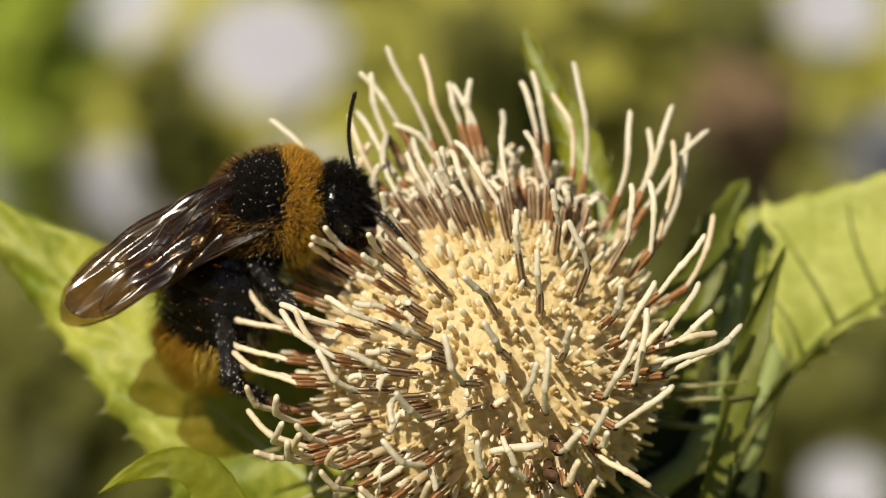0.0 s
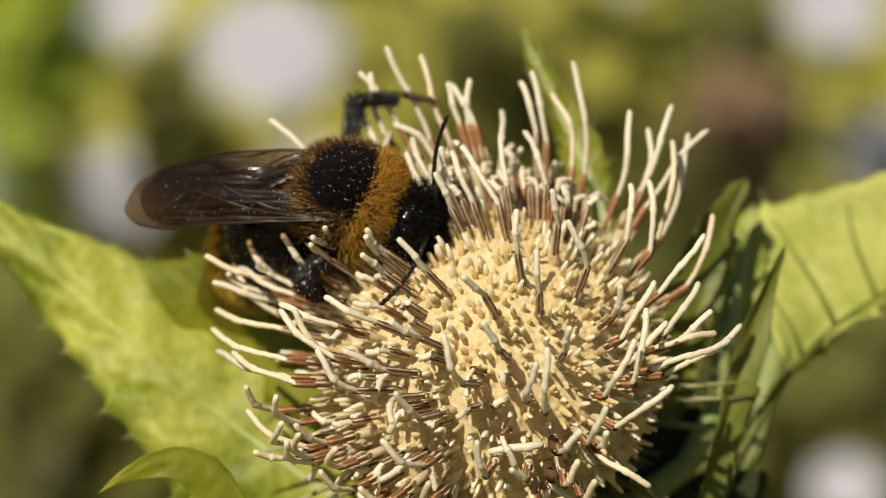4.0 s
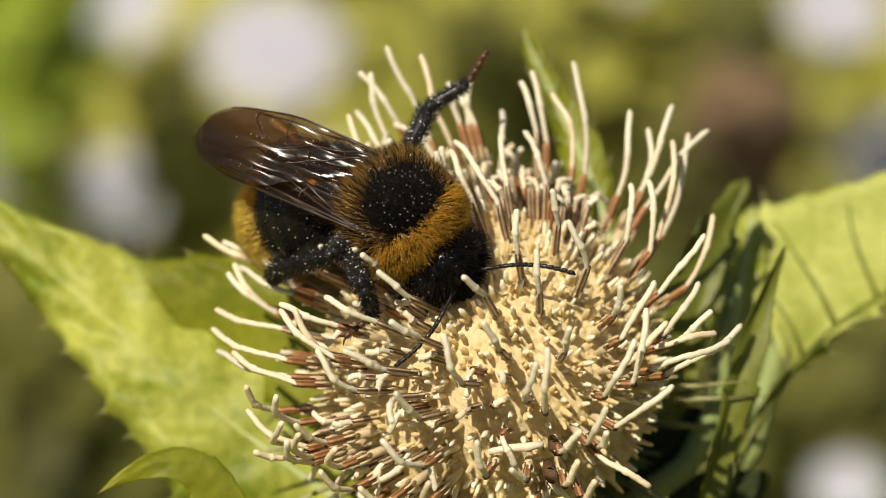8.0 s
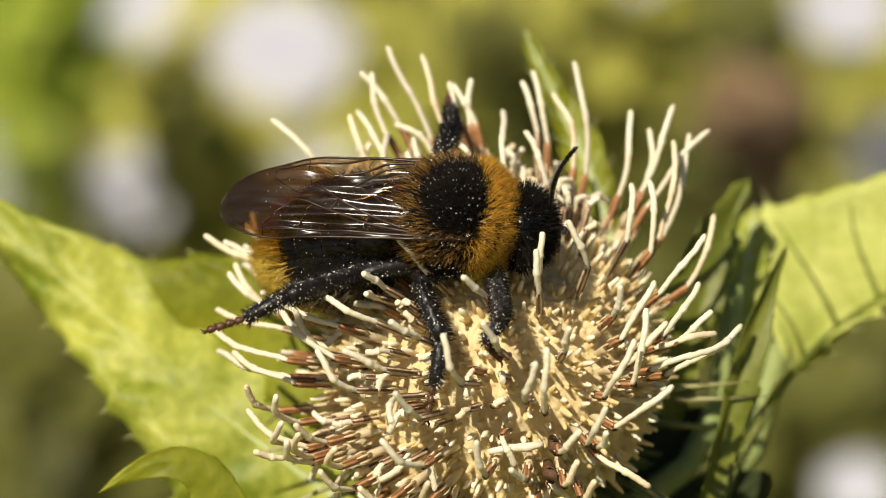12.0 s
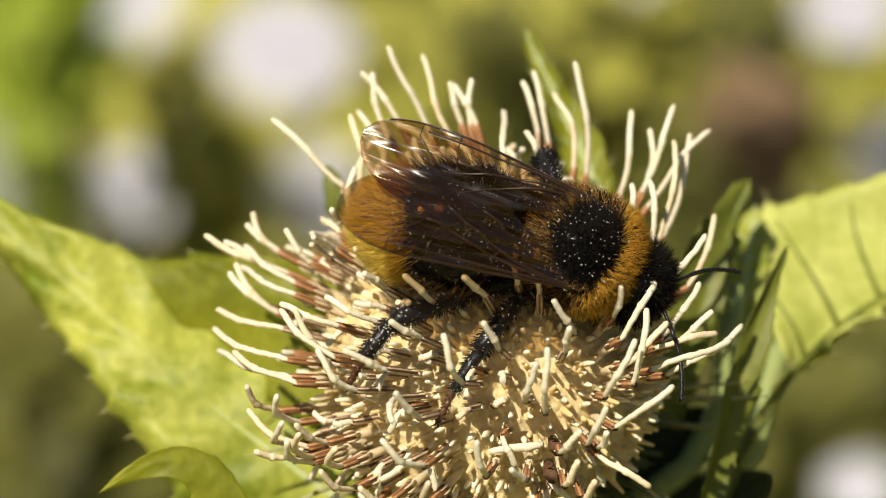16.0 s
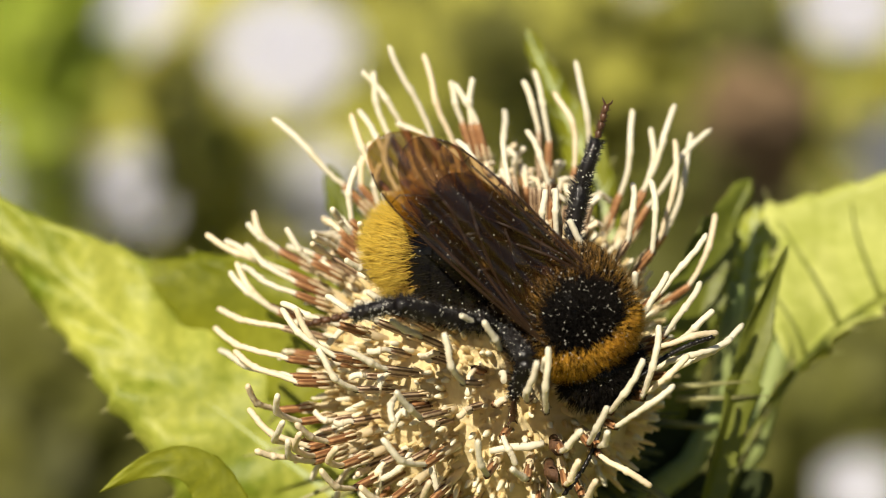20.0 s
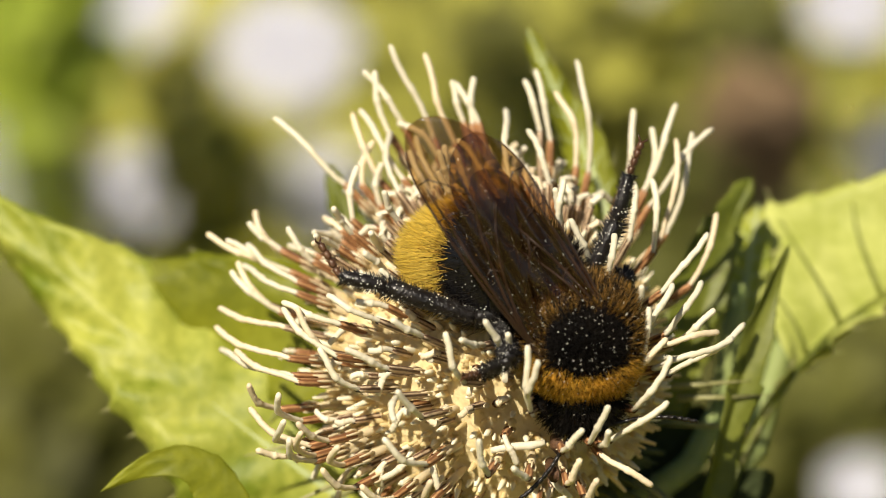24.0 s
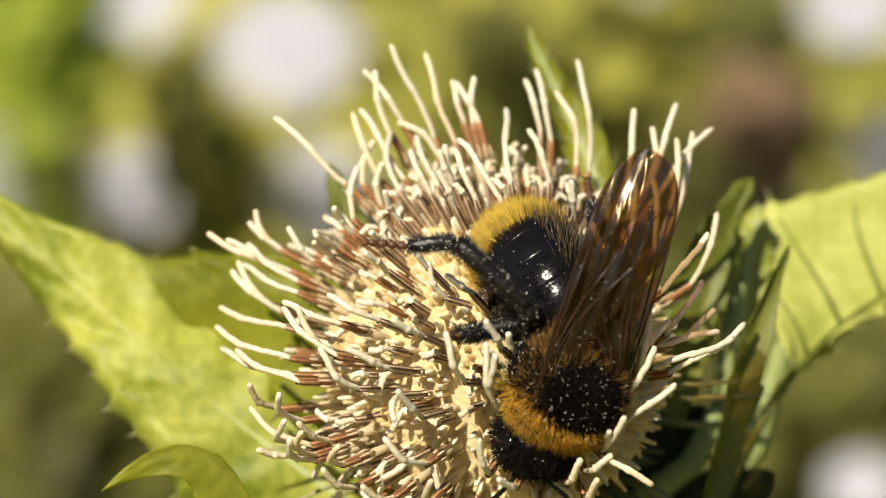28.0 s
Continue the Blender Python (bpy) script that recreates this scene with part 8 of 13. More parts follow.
    walk(LEGS["RM"][1], [(0, mm_pose(3.5, -0, -0, -8.8, -121.8, 4.9)), (0.17, mm_pose(3.5, 0, 0, -55.9, -119.7, 34.2)), (0.33, mm_pose(3.5, -0, 0, 84.3, -51.4, -124)), (0.5, mm_pose(3.5, 0, 0, 57.4, -37.4, -116.6)), (0.67, mm_pose(3.5, 0, 0, 67.8, -46.1, -115.3)), (0.83, mm_pose(3.5, -0, -0, 80.1, -54.9, -116.6)), (1, mm_pose(3.5, -0, -0, -83.8, -116.8, 57.8)), (1.25, mm_pose(3.5, 0, -0, -74.2, -79.8, 84.3)), (1.5, mm_pose(3.5, 0, -0, -50.1, -43.9, 98.4)), (1.75, mm_pose(3.5, -0, 0, -60, -73.3, 75.6)), (2, mm_pose(3.5, 0, 0, 84.4, -75.5, -99.1)), (2.5, mm_pose(3.5, 0, -0, 37.3, -39.1, -87)), (2.62, mm_pose(3.5, -0, 0, 37.6, -49.2, -73.2)), (2.75, mm_pose(3.5, 0, 0, 33.3, -59, -55.7)), (2.88, mm_pose(3.5, 0, 0, 20.1, -67.3, -29.8)), (3, mm_pose(3.5, -0, -0, -6.7, -71.1, 9.3)), (3.25, mm_pose(3.5, 0, 0, 31.7, -55.3, -56.9)), (3.5, mm_pose(3.5, 0, 0, 31.7, -32.6, -88.3)), (4, mm_pose(3.5, -0, -0, 17.2, -23.3, -72.7)), (4.5, mm_pose(3.5, -0, -0, 7.2, -12.4, -59.7)), (5, mm_pose(3.5, -0, -0, 0.5, -1.9, -43.2)), (5.5, mm_pose(3.5, -0, 0, -6.2, 16.9, -38.3)), (6, mm_pose(3.5, 0, 0, -5.2, 15.1, -37.7)), (6.25, mm_pose(3.5, -0, 0, -1, 2, 9.8)), (6.5, mm_pose(3.5, 0, 0, -37.9, -0.5, -28.3)), (6.67, mm_pose(3.5, -0, -0, -8, 7.4, -4.2)), (6.83, mm_pose(3.5, -0, 0, -2.2, 7.4, -12.1)), (7, mm_pose(3.5, 0, 0, -4.4, 9, -52.2)), (7.17, mm_pose(3.5, -0, 0, -1.6, 2.9, -9.1)), (7.33, mm_pose(3.5, 0, -0, 3.3, 34.5, 27.8)), (7.5, mm_pose(3.5, 0, 0, 44.8, 35.4, 121.7)), (7.62, mm_pose(3.5, -0, 0, 0, 2.5, 1.6)), (7.75, mm_pose(3.5, -0, 0, 1.9, -16.4, -13.1)), (7.88, mm_pose(3.5, 0, 0, 9.7, -34, -31.1)), (8, mm_pose(3.5, -0, 0, 27.2, -47.8, -57.2)), (8.12, mm_pose(3.5, -0, -0, 29.5, -40.5, -70.9)), (8.25, mm_pose(3.5, -0, 0, 29.4, -33, -83)), (8.38, mm_pose(3.5, 0, 0, 27.6, -25.7, -94.3)), (8.5, mm_pose(3.5, 0, 0, 24.4, -18.8, -105.2)), (8.67, mm_pose(3.5, -0, -0, 25.5, -25.8, -89.3)), (8.83, mm_pose(3.5, 0, -0, 24.3, -32.8, -72.5)), (9, mm_pose(3.5, -0, -0, 20.5, -39.1, -54)), (9.25, mm_pose(3.5, -0, 0, 17.7, -31.2, -58.4)), (9.5, mm_pose(3.5, -0, 0, 14.4, -23.4, -62.9)), (9.67, mm_pose(3.5, 0, -0, 17.4, -37.6, -48.3)), (9.83, mm_pose(3.5, -0, 0, 15.3, -51.9, -30.9)), (10, mm_pose(3.5, 0, 0, 2.4, -64.6, -3.8)), (10.25, mm_pose(3.5, 0, 0, 14.5, -58.9, -25.4)), (10.5, mm_pose(3.5, -0, 0, 20.8, -51.7, -41.5)), (10.67, mm_pose(3.5, 0, 0, 24.1, -38.9, -62.3)), (10.83, mm_pose(3.5, 0, 0, 21.7, -26, -79.5)), (11, mm_pose(3.5, 0, 0, 15.7, -14.2, -95.9)), (11.25, mm_pose(3.5, -0, 0, 9.1, -18.4, -52.2)), (11.5, mm_pose(3.5, -0, 0, 1.2, -17, -7.9)), (11.75, mm_pose(3.5, 0, -0, 7.2, -43.8, -17.8)), (12, mm_pose(3.5, -0, 0, 31.2, -67.9, -45)), (12.25, mm_pose(3.5, -0, -0, 29.9, -57.1, -52.2)), (12.5, mm_pose(3.5, 0, 0, 26.9, -46.5, -58.3)), (13.5, mm_pose(3.5, 0, -0, 15.3, -44.2, -37.1)), (14.5, mm_pose(3.5, -0, -0, 5.9, -39, -18.1)), (15, mm_pose(3.5, 0, -0, 13.1, -38.6, -39.1)), (15.5, mm_pose(3.5, -0, -0, -2.5, -65, 1.8)), (15.75, mm_pose(3.5, -0, 0, 5.1, -49.7, -6.2)), (16, mm_pose(3.5, -0, 0, 8.5, -34, -10)), (16.25, mm_pose(3.5, 0, 0, 10.3, -44.2, -20.7)), (16.5, mm_pose(3.5, 0, -0, 15.6, -53.9, -34.3)), (16.67, mm_pose(3.5, -0, 0, 18, -40, -49.6)), (16.83, mm_pose(3.5, 0, 0, 15.6, -26.1, -62.1)), (17, mm_pose(3.5, -0, 0, 10.4, -13.1, -74.4)), (17.12, mm_pose(3.5, -0, 0, 11.8, -20.2, -59.5)), (17.25, mm_pose(3.5, -0, 0, 11.3, -27.7, -44.1)), (17.38, mm_pose(3.5, -0, -0, 8.2, -34.8, -27.2)), (17.5, mm_pose(3.5, -0, -0, 2.1, -41.1, -8)), (17.67, mm_pose(3.5, 0, -0, 7.3, -34.5, -23.5)), (17.83, mm_pose(3.5, 0, -0, 9.9, -26.9, -37.2)), (18, mm_pose(3.5, 0, -0, 10.1, -21.2, -40.3)), (18.17, mm_pose(3.5, 0, 0, 8.6, -16.3, -49.3)), (18.33, mm_pose(3.5, -0, -0, 7.2, -13.7, -49.2)), (18.5, mm_pose(3.5, -0, -0, 5.9, -11.2, -49.4)), (18.75, mm_pose(3.5, 0, -0, 7.9, -11.3, -56.4)), (19, mm_pose(3.5, 0, 0, 10.9, -12.7, -56.9)), (19.17, mm_pose(3.5, 0, 0, 12.3, -15.8, -67.8)), (19.33, mm_pose(3.5, 0, -0, 14.8, -20.8, -73.2)), (19.5, mm_pose(3.5, 0, 0, 17.8, -25.8, -77.9)), (19.75, mm_pose(3.5, -0, 0, 10.9, -14.8, -75.8)), (20, mm_pose(3.5, -0, 0, 4.8, -3.8, -74.6)), (20.25, mm_pose(3.5, -0, 0, 24, -27.9, -82)), (20.5, mm_pose(3.5, 0, 0, 54.6, -46.7, -103.3)), (20.67, mm_pose(3.5, 0, -0, 33.5, -42.2, -74)), (20.83, mm_pose(3.5, -0, -0, 17.9, -32.2, -49.7)), (21, mm_pose(3.5, 0, -0, 7.8, -18.6, -30.2)), (21.25, mm_pose(3.5, 0, -0, 13.8, -17.2, -55.4)), (21.5, mm_pose(3.5, -0, 0, 18.1, -13.6, -81.2)), (22.17, mm_pose(3.5, 0, -0, 12.1, -6.6, -80.5)), (22.83, mm_pose(3.5, -0, -0, 5.8, 0.9, -80.4)), (23.5, mm_pose(3.5, 0, -0, -0.8, 8.6, -81)), (24, mm_pose(3.5, -0, -0, 2.7, 6.3, -77.9)), (24.25, mm_pose(3.5, -0, 0, 3.5, 3.4, -59.5)), (24.5, mm_pose(3.5, 0, -0, 3.2, 0.4, -41.2)), (25, mm_pose(3.5, 0, -0, 3.4, -4.3, -24.6)), (25.17, mm_pose(3.5, 0, 0, 9.9, -16.7, -38.5)), (25.33, mm_pose(3.5, 0, -0, 21.6, -28.4, -52.7)), (25.5, mm_pose(3.5, 0, -0, 42, -42.2, -66)), (26, mm_pose(3.5, 0, 0, 20.3, -21.8, -44.1)), (26.17, mm_pose(3.5, 0, -0, 17, -16.6, -58.6)), (26.33, mm_pose(3.5, 0, -0, 13.6, -19.7, -56.4)), (26.5, mm_pose(3.5, -0, 0, 10.7, -23.3, -48.9)), (27, mm_pose(3.5, 0, -0, 2.3, -3.4, -88.8)), (27.1, mm_pose(3.5, 0, -0, 7.8, -7.9, -78)), (27.2, mm_pose(3.5, 0, -0, 17.2, -18.1, -57.1)), (27.3, mm_pose(3.5, -0, 0, 17.6, -33, -27.5)), (27.37, mm_pose(3.5, -0, 0, 14.9, -23.1, -49.1)), (27.43, mm_pose(3.5, -0, 0, 10.2, -19.5, -52.5)), (27.5, mm_pose(3.5, -0, 0, 7.8, -18.5, -50.5)), (27.57, mm_pose(3.5, -0, 0, 8.6, -16.1, -71.2)), (27.63, mm_pose(3.5, -0, -0, 7.6, -14.8, -92)), (27.7, mm_pose(3.5, -0, -0, 4.6, -16.3, -115.5)), (27.8, mm_pose(3.5, -0, -0, 20.5, -27.7, -116.7)), (27.9, mm_pose(3.5, 0, 0, 38.8, -38.6, -123.7)), (28, mm_pose(3.5, 0, -0, 58.6, -45.2, -132.5))])
    walk(LEGS["RM"][2], [(0, mm_pose(1.3, -0.19, 3.57, 85.2, -34.6, -72)), (0.17, mm_pose(1.78, -1.17, 3.65, 77.4, -31.2, -88.7)), (0.33, mm_pose(2.03, -2.17, 3.28, 69, -29.8, -105.4)), (0.5, mm_pose(2.01, -2.98, 2.55, 60.5, -30.6, -122.1)), (0.67, mm_pose(2.26, -2.63, 3.03, 62.5, -27.5, -109.4)), (0.83, mm_pose(2.42, -2.16, 3.44, 65.2, -24.9, -96.9)), (1, mm_pose(2.49, -1.6, 3.75, 68.3, -22.8, -84.5)), (1.25, mm_pose(3.57, 0.74, 4.13, 48.1, -38.8, -43.2)), (1.5, mm_pose(3.06, 2.99, 2.91, 18.1, -37.5, 6.4)), (1.75, mm_pose(3.8, 1.17, 4.02, 40.5, -45, -34.4)), (2, mm_pose(3.33, -1.04, 4.07, 64.2, -39.4, -76.2)), (2.5, mm_pose(3.67, -3.26, 2.65, 41.7, -7.3, -97.8)), (2.62, mm_pose(4.29, -2.63, 3.18, 67.1, -41.5, -103)), (2.75, mm_pose(4.72, -1.78, 3.6, -52, -115.2, 31.7)), (2.88, mm_pose(4.91, -0.81, 3.87, 19.4, -133, -24.4)), (3, mm_pose(4.84, 0.22, 3.97, 47.3, -166.6, -33.3)), (3.25, mm_pose(4.81, -2, 3.45, 35.8, -167.4, -59.5)), (3.5, mm_pose(3.61, -3.54, 2.26, -154.9, -16.8, 94.5)), (4, mm_pose(4.65, -3.68, 1.66, 20.3, -171.5, -72.3)), (4.5, mm_pose(5.57, -3.55, 0.9, 16.9, 178.9, -59.3)), (5, mm_pose(6.56, -2.88, 0.13, 15.1, 168.2, -43.1)), (5.5, mm_pose(6.66, -2.49, -1.22, 18, 160.2, -32.4)), (6, mm_pose(6.71, -2.48, -1.1, -38.9, 154.3, -49.8)), (6.25, mm_pose(7.64, 0.72, -0.15, 67.1, 57, 89.1)), (6.5, mm_pose(7.2, -2, 0.04, 44.5, 43, 118.9)), (6.67, mm_pose(7.65, -0.3, -0.54, 73.9, 67.8, 93)), (6.83, mm_pose(7.58, -0.88, -0.53, -29.2, 118.1, -48)), (7, mm_pose(6.04, -3.28, -0.66, 11.7, 151.8, -46.9)), (7.17, mm_pose(7.65, -0.66, -0.21, -32.8, 117, -48.8)), (7.33, mm_pose(6.56, 1.61, -2.38, -85.9, 111.5, -66.8)), (7.5, mm_pose(1.7, 2.92, -2.43, 55, 40.1, 138.1)), (7.62, mm_pose(7.69, 0.12, -0.18, 59, 61.2, 67.1)), (7.75, mm_pose(7.42, -0.92, 1.19, -49.7, 134.6, -50.4)), (7.88, mm_pose(6.48, -1.8, 2.35, -23.5, 171.1, -35.5)), (8, mm_pose(5.03, -2.37, 3.11, -4.2, -150.2, -37)), (8.12, mm_pose(4.54, -3.02, 2.73, -18.5, -156.3, -44.6)), (8.25, mm_pose(3.93, -3.5, 2.29, -32.9, -160.5, -53.3)), (8.38, mm_pose(3.22, -3.77, 1.82, 132.4, -17.4, 117.4)), (8.5, mm_pose(2.46, -3.84, 1.35, 117.6, -17.7, 107.8)), (8.67, mm_pose(3.55, -3.78, 1.83, -72.5, -136.7, -30.4)), (8.83, mm_pose(4.56, -3.37, 2.27, 68.8, -51.8, -144.8)), (9, mm_pose(5.42, -2.64, 2.65, 42, -32.9, -89.8)), (9.25, mm_pose(5.39, -3.06, 2.17, -89, -100.6, 43.4)), (9.5, mm_pose(5.26, -3.43, 1.67, 25.3, -135.4, -69)), (9.67, mm_pose(5.71, -2.49, 2.56, -117.1, -58.6, 89.6)), (9.83, mm_pose(5.72, -1.33, 3.3, -64.3, -58.9, 52.3)), (10, mm_pose(5.29, -0.12, 3.8, -26, -45.2, 30.1)), (10.25, mm_pose(5.46, -0.93, 3.6, -76.1, -46.4, 76.2)), (10.5, mm_pose(5.45, -1.72, 3.3, -110.3, -25.4, 106)), (10.67, mm_pose(5.02, -2.9, 2.64, -72.3, -61.5, 53)), (10.83, mm_pose(4.19, -3.71, 1.84, 0.4, -44.4, -33.5)), (11, mm_pose(3.08, -4.05, 1.03, 11.2, -1.2, -63.1)), (11.25, mm_pose(5.94, -3.15, 1.33, 9.5, -13.3, -38.2)), (11.5, mm_pose(7.48, -0.55, 1.23, 2.3, -23.4, -11.2)), (11.75, mm_pose(6.39, -0.93, 2.91, -12.8, -39.5, 5.4)), (12, mm_pose(4.62, -1.11, 3.89, -38, -49.8, 32.1)), (12.25, mm_pose(4.9, -1.8, 3.53, -40.3, -73.5, 19.6)), (12.5, mm_pose(5.02, -2.46, 3.04, -73, -98.1, 38.5)), (13.5, mm_pose(5.91, -1.82, 2.93, 6.8, -57.8, -31.2)), (14.5, mm_pose(6.6, -1.02, 2.64, 6.1, -23.2, -18.4)), (15, mm_pose(6.05, -2.07, 2.62, 1, -29.6, -17.7)), (15.5, mm_pose(5.27, 0.06, 3.81, 14.9, -30.3, -20.9)), (15.75, mm_pose(6.1, -0.28, 3.08, 9.5, -37.9, -10.5)), (16, mm_pose(6.93, -0.62, 2.35, 1.6, -44.4, 2)), (16.25, mm_pose(6.23, -1.01, 2.87, 14.4, -36.7, -22.8)), (16.5, mm_pose(5.54, -1.4, 3.39, 21.4, -25.9, -43)), (16.67, mm_pose(5.59, -2.45, 2.7, 26, -23.7, -76)), (16.83, mm_pose(5.26, -3.34, 1.85, 28.3, -19.6, -108.3)), (17, mm_pose(4.6, -3.94, 0.94, 27.8, -15, -139.2)), (17.12, mm_pose(5.5, -3.39, 1.45, 59.2, -40.2, -133.7)), (17.25, mm_pose(6.18, -2.58, 1.95, -70.3, -117.6, 25.4)), (17.38, mm_pose(6.56, -1.57, 2.4, 11, -121.2, -28.3)), (17.5, mm_pose(6.64, -0.44, 2.76, 54.2, -145.9, -41.3)), (17.67, mm_pose(6.68, -1.37, 2.39, -78.3, -66.3, 82)), (17.83, mm_pose(6.48, -2.26, 1.91, -6.3, -44.9, 1.4)), (18, mm_pose(6.49, -2.54, 1.52, 4.7, -5.2, -14.9)), (18.17, mm_pose(6.13, -3.06, 1.18, 4.2, -50.6, -41.2)), (18.33, mm_pose(6.17, -3.09, 0.99, -60.6, -104.7, 8.7)), (18.5, mm_pose(6.18, -3.13, 0.82, -33.1, -150.5, -35.2)), (18.75, mm_pose(5.79, -3.43, 0.82, 15.8, -138.9, -59.2)), (19, mm_pose(5.74, -3.42, 0.92, -114.7, -32.1, 99.8)), (19.17, mm_pose(5.03, -3.74, 1.15, 27.5, -129.4, -71.5)), (19.33, mm_pose(4.63, -3.76, 1.49, -28.1, -126.5, -40.1)), (19.5, mm_pose(4.3, -3.69, 1.83, -73.1, -140.5, -20.2)), (19.75, mm_pose(4.49, -3.93, 1.07, -74.6, -128.3, -19.1)), (20, mm_pose(4.61, -4.04, 0.28, -77.3, -116.4, -16.3)), (20.25, mm_pose(4.02, -3.68, 1.96, 47.4, -49.2, -116.4)), (20.5, mm_pose(2.84, -2.8, 3.06, 42, -18.7, -81.1)), (20.67, mm_pose(4.35, -2.99, 2.82, 32.7, -38.4, -56.9)), (20.83, mm_pose(5.8, -2.71, 2.24, 7.8, -52.4, -19.7)), (21, mm_pose(6.94, -2, 1.35, -31.7, -52.4, 31.7)), (21.25, mm_pose(5.78, -3.3, 1.24, -0.8, -38.4, -16.4)), (21.5, mm_pose(4.12, -4.04, 0.99, 9.1, -16.3, -47)), (22.17, mm_pose(4.18, -4.11, 0.49, 2.5, -55.9, -61.4)), (22.83, mm_pose(4.2, -4.14, -0.06, -34.8, -94.2, -40.7)), (23.5, mm_pose(4.15, -4.1, -0.63, -16.7, -133, -75)), (24, mm_pose(4.38, -4.08, -0.47, 40.5, -122.5, -97.6)), (24.25, mm_pose(5.62, -3.62, -0.25, 27.7, -132.1, -69)), (24.5, mm_pose(6.67, -2.77, -0.03, 23.8, -144, -47.9)), (25, mm_pose(7.3, -1.75, 0.32, 63.5, -135.5, -53.2)), (25.17, mm_pose(6.64, -2.51, 1.21, -47.2, -77.2, 49.3)), (25.33, mm_pose(5.74, -2.94, 2, 23.4, -45.7, -26.5)), (25.5, mm_pose(4.76, -2.84, 2.82, 26.8, -9.6, -30)), (26, mm_pose(6.3, -2.71, 1.56, 19.4, -3, -37.6)), (26.17, mm_pose(5.61, -3.43, 1.2, 33.1, -41.4, -74.9)), (26.33, mm_pose(5.69, -3.29, 1.41, -71.5, -109.8, 23)), (26.5, mm_pose(6.04, -2.9, 1.67, -6.8, -144.9, -40.2)), (27, mm_pose(3.59, -4.19, 0.25, -0.8, -130.4, -87.2)), (27.1, mm_pose(4.36, -4.07, 0.58, -116.4, -105.7, 25.3)), (27.2, mm_pose(5.67, -3.35, 1.3, 30.8, -30.5, -105.3)), (27.3, mm_pose(6.62, -1.63, 2.29, 26.6, 9.9, -69.5)), (27.37, mm_pose(6.03, -2.92, 1.64, 44.7, -18.2, -119.8)), (27.43, mm_pose(5.9, -3.14, 1.4, -93.7, -143, 12.2)), (27.5, mm_pose(6.03, -3.07, 1.33, -45.5, -158.6, -31.1)), (27.57, mm_pose(4.8, -3.82, 1.17, -66.3, -158.7, -38.6)), (27.63, mm_pose(3.35, -4.05, 1.07, 93.9, -23.1, 132.3)), (27.7, mm_pose(1.77, -3.64, 1.18, 77, -27.5, 118.7)), (27.8, mm_pose(1.82, -3.32, 1.95, 50.9, -31.1, -179.6)), (27.9, mm_pose(1.68, -2.73, 2.62, 35.3, -16.8, -127.2)), (28, mm_pose(1.5, -2.18, 2.98, 36.6, 4, -78.9))])
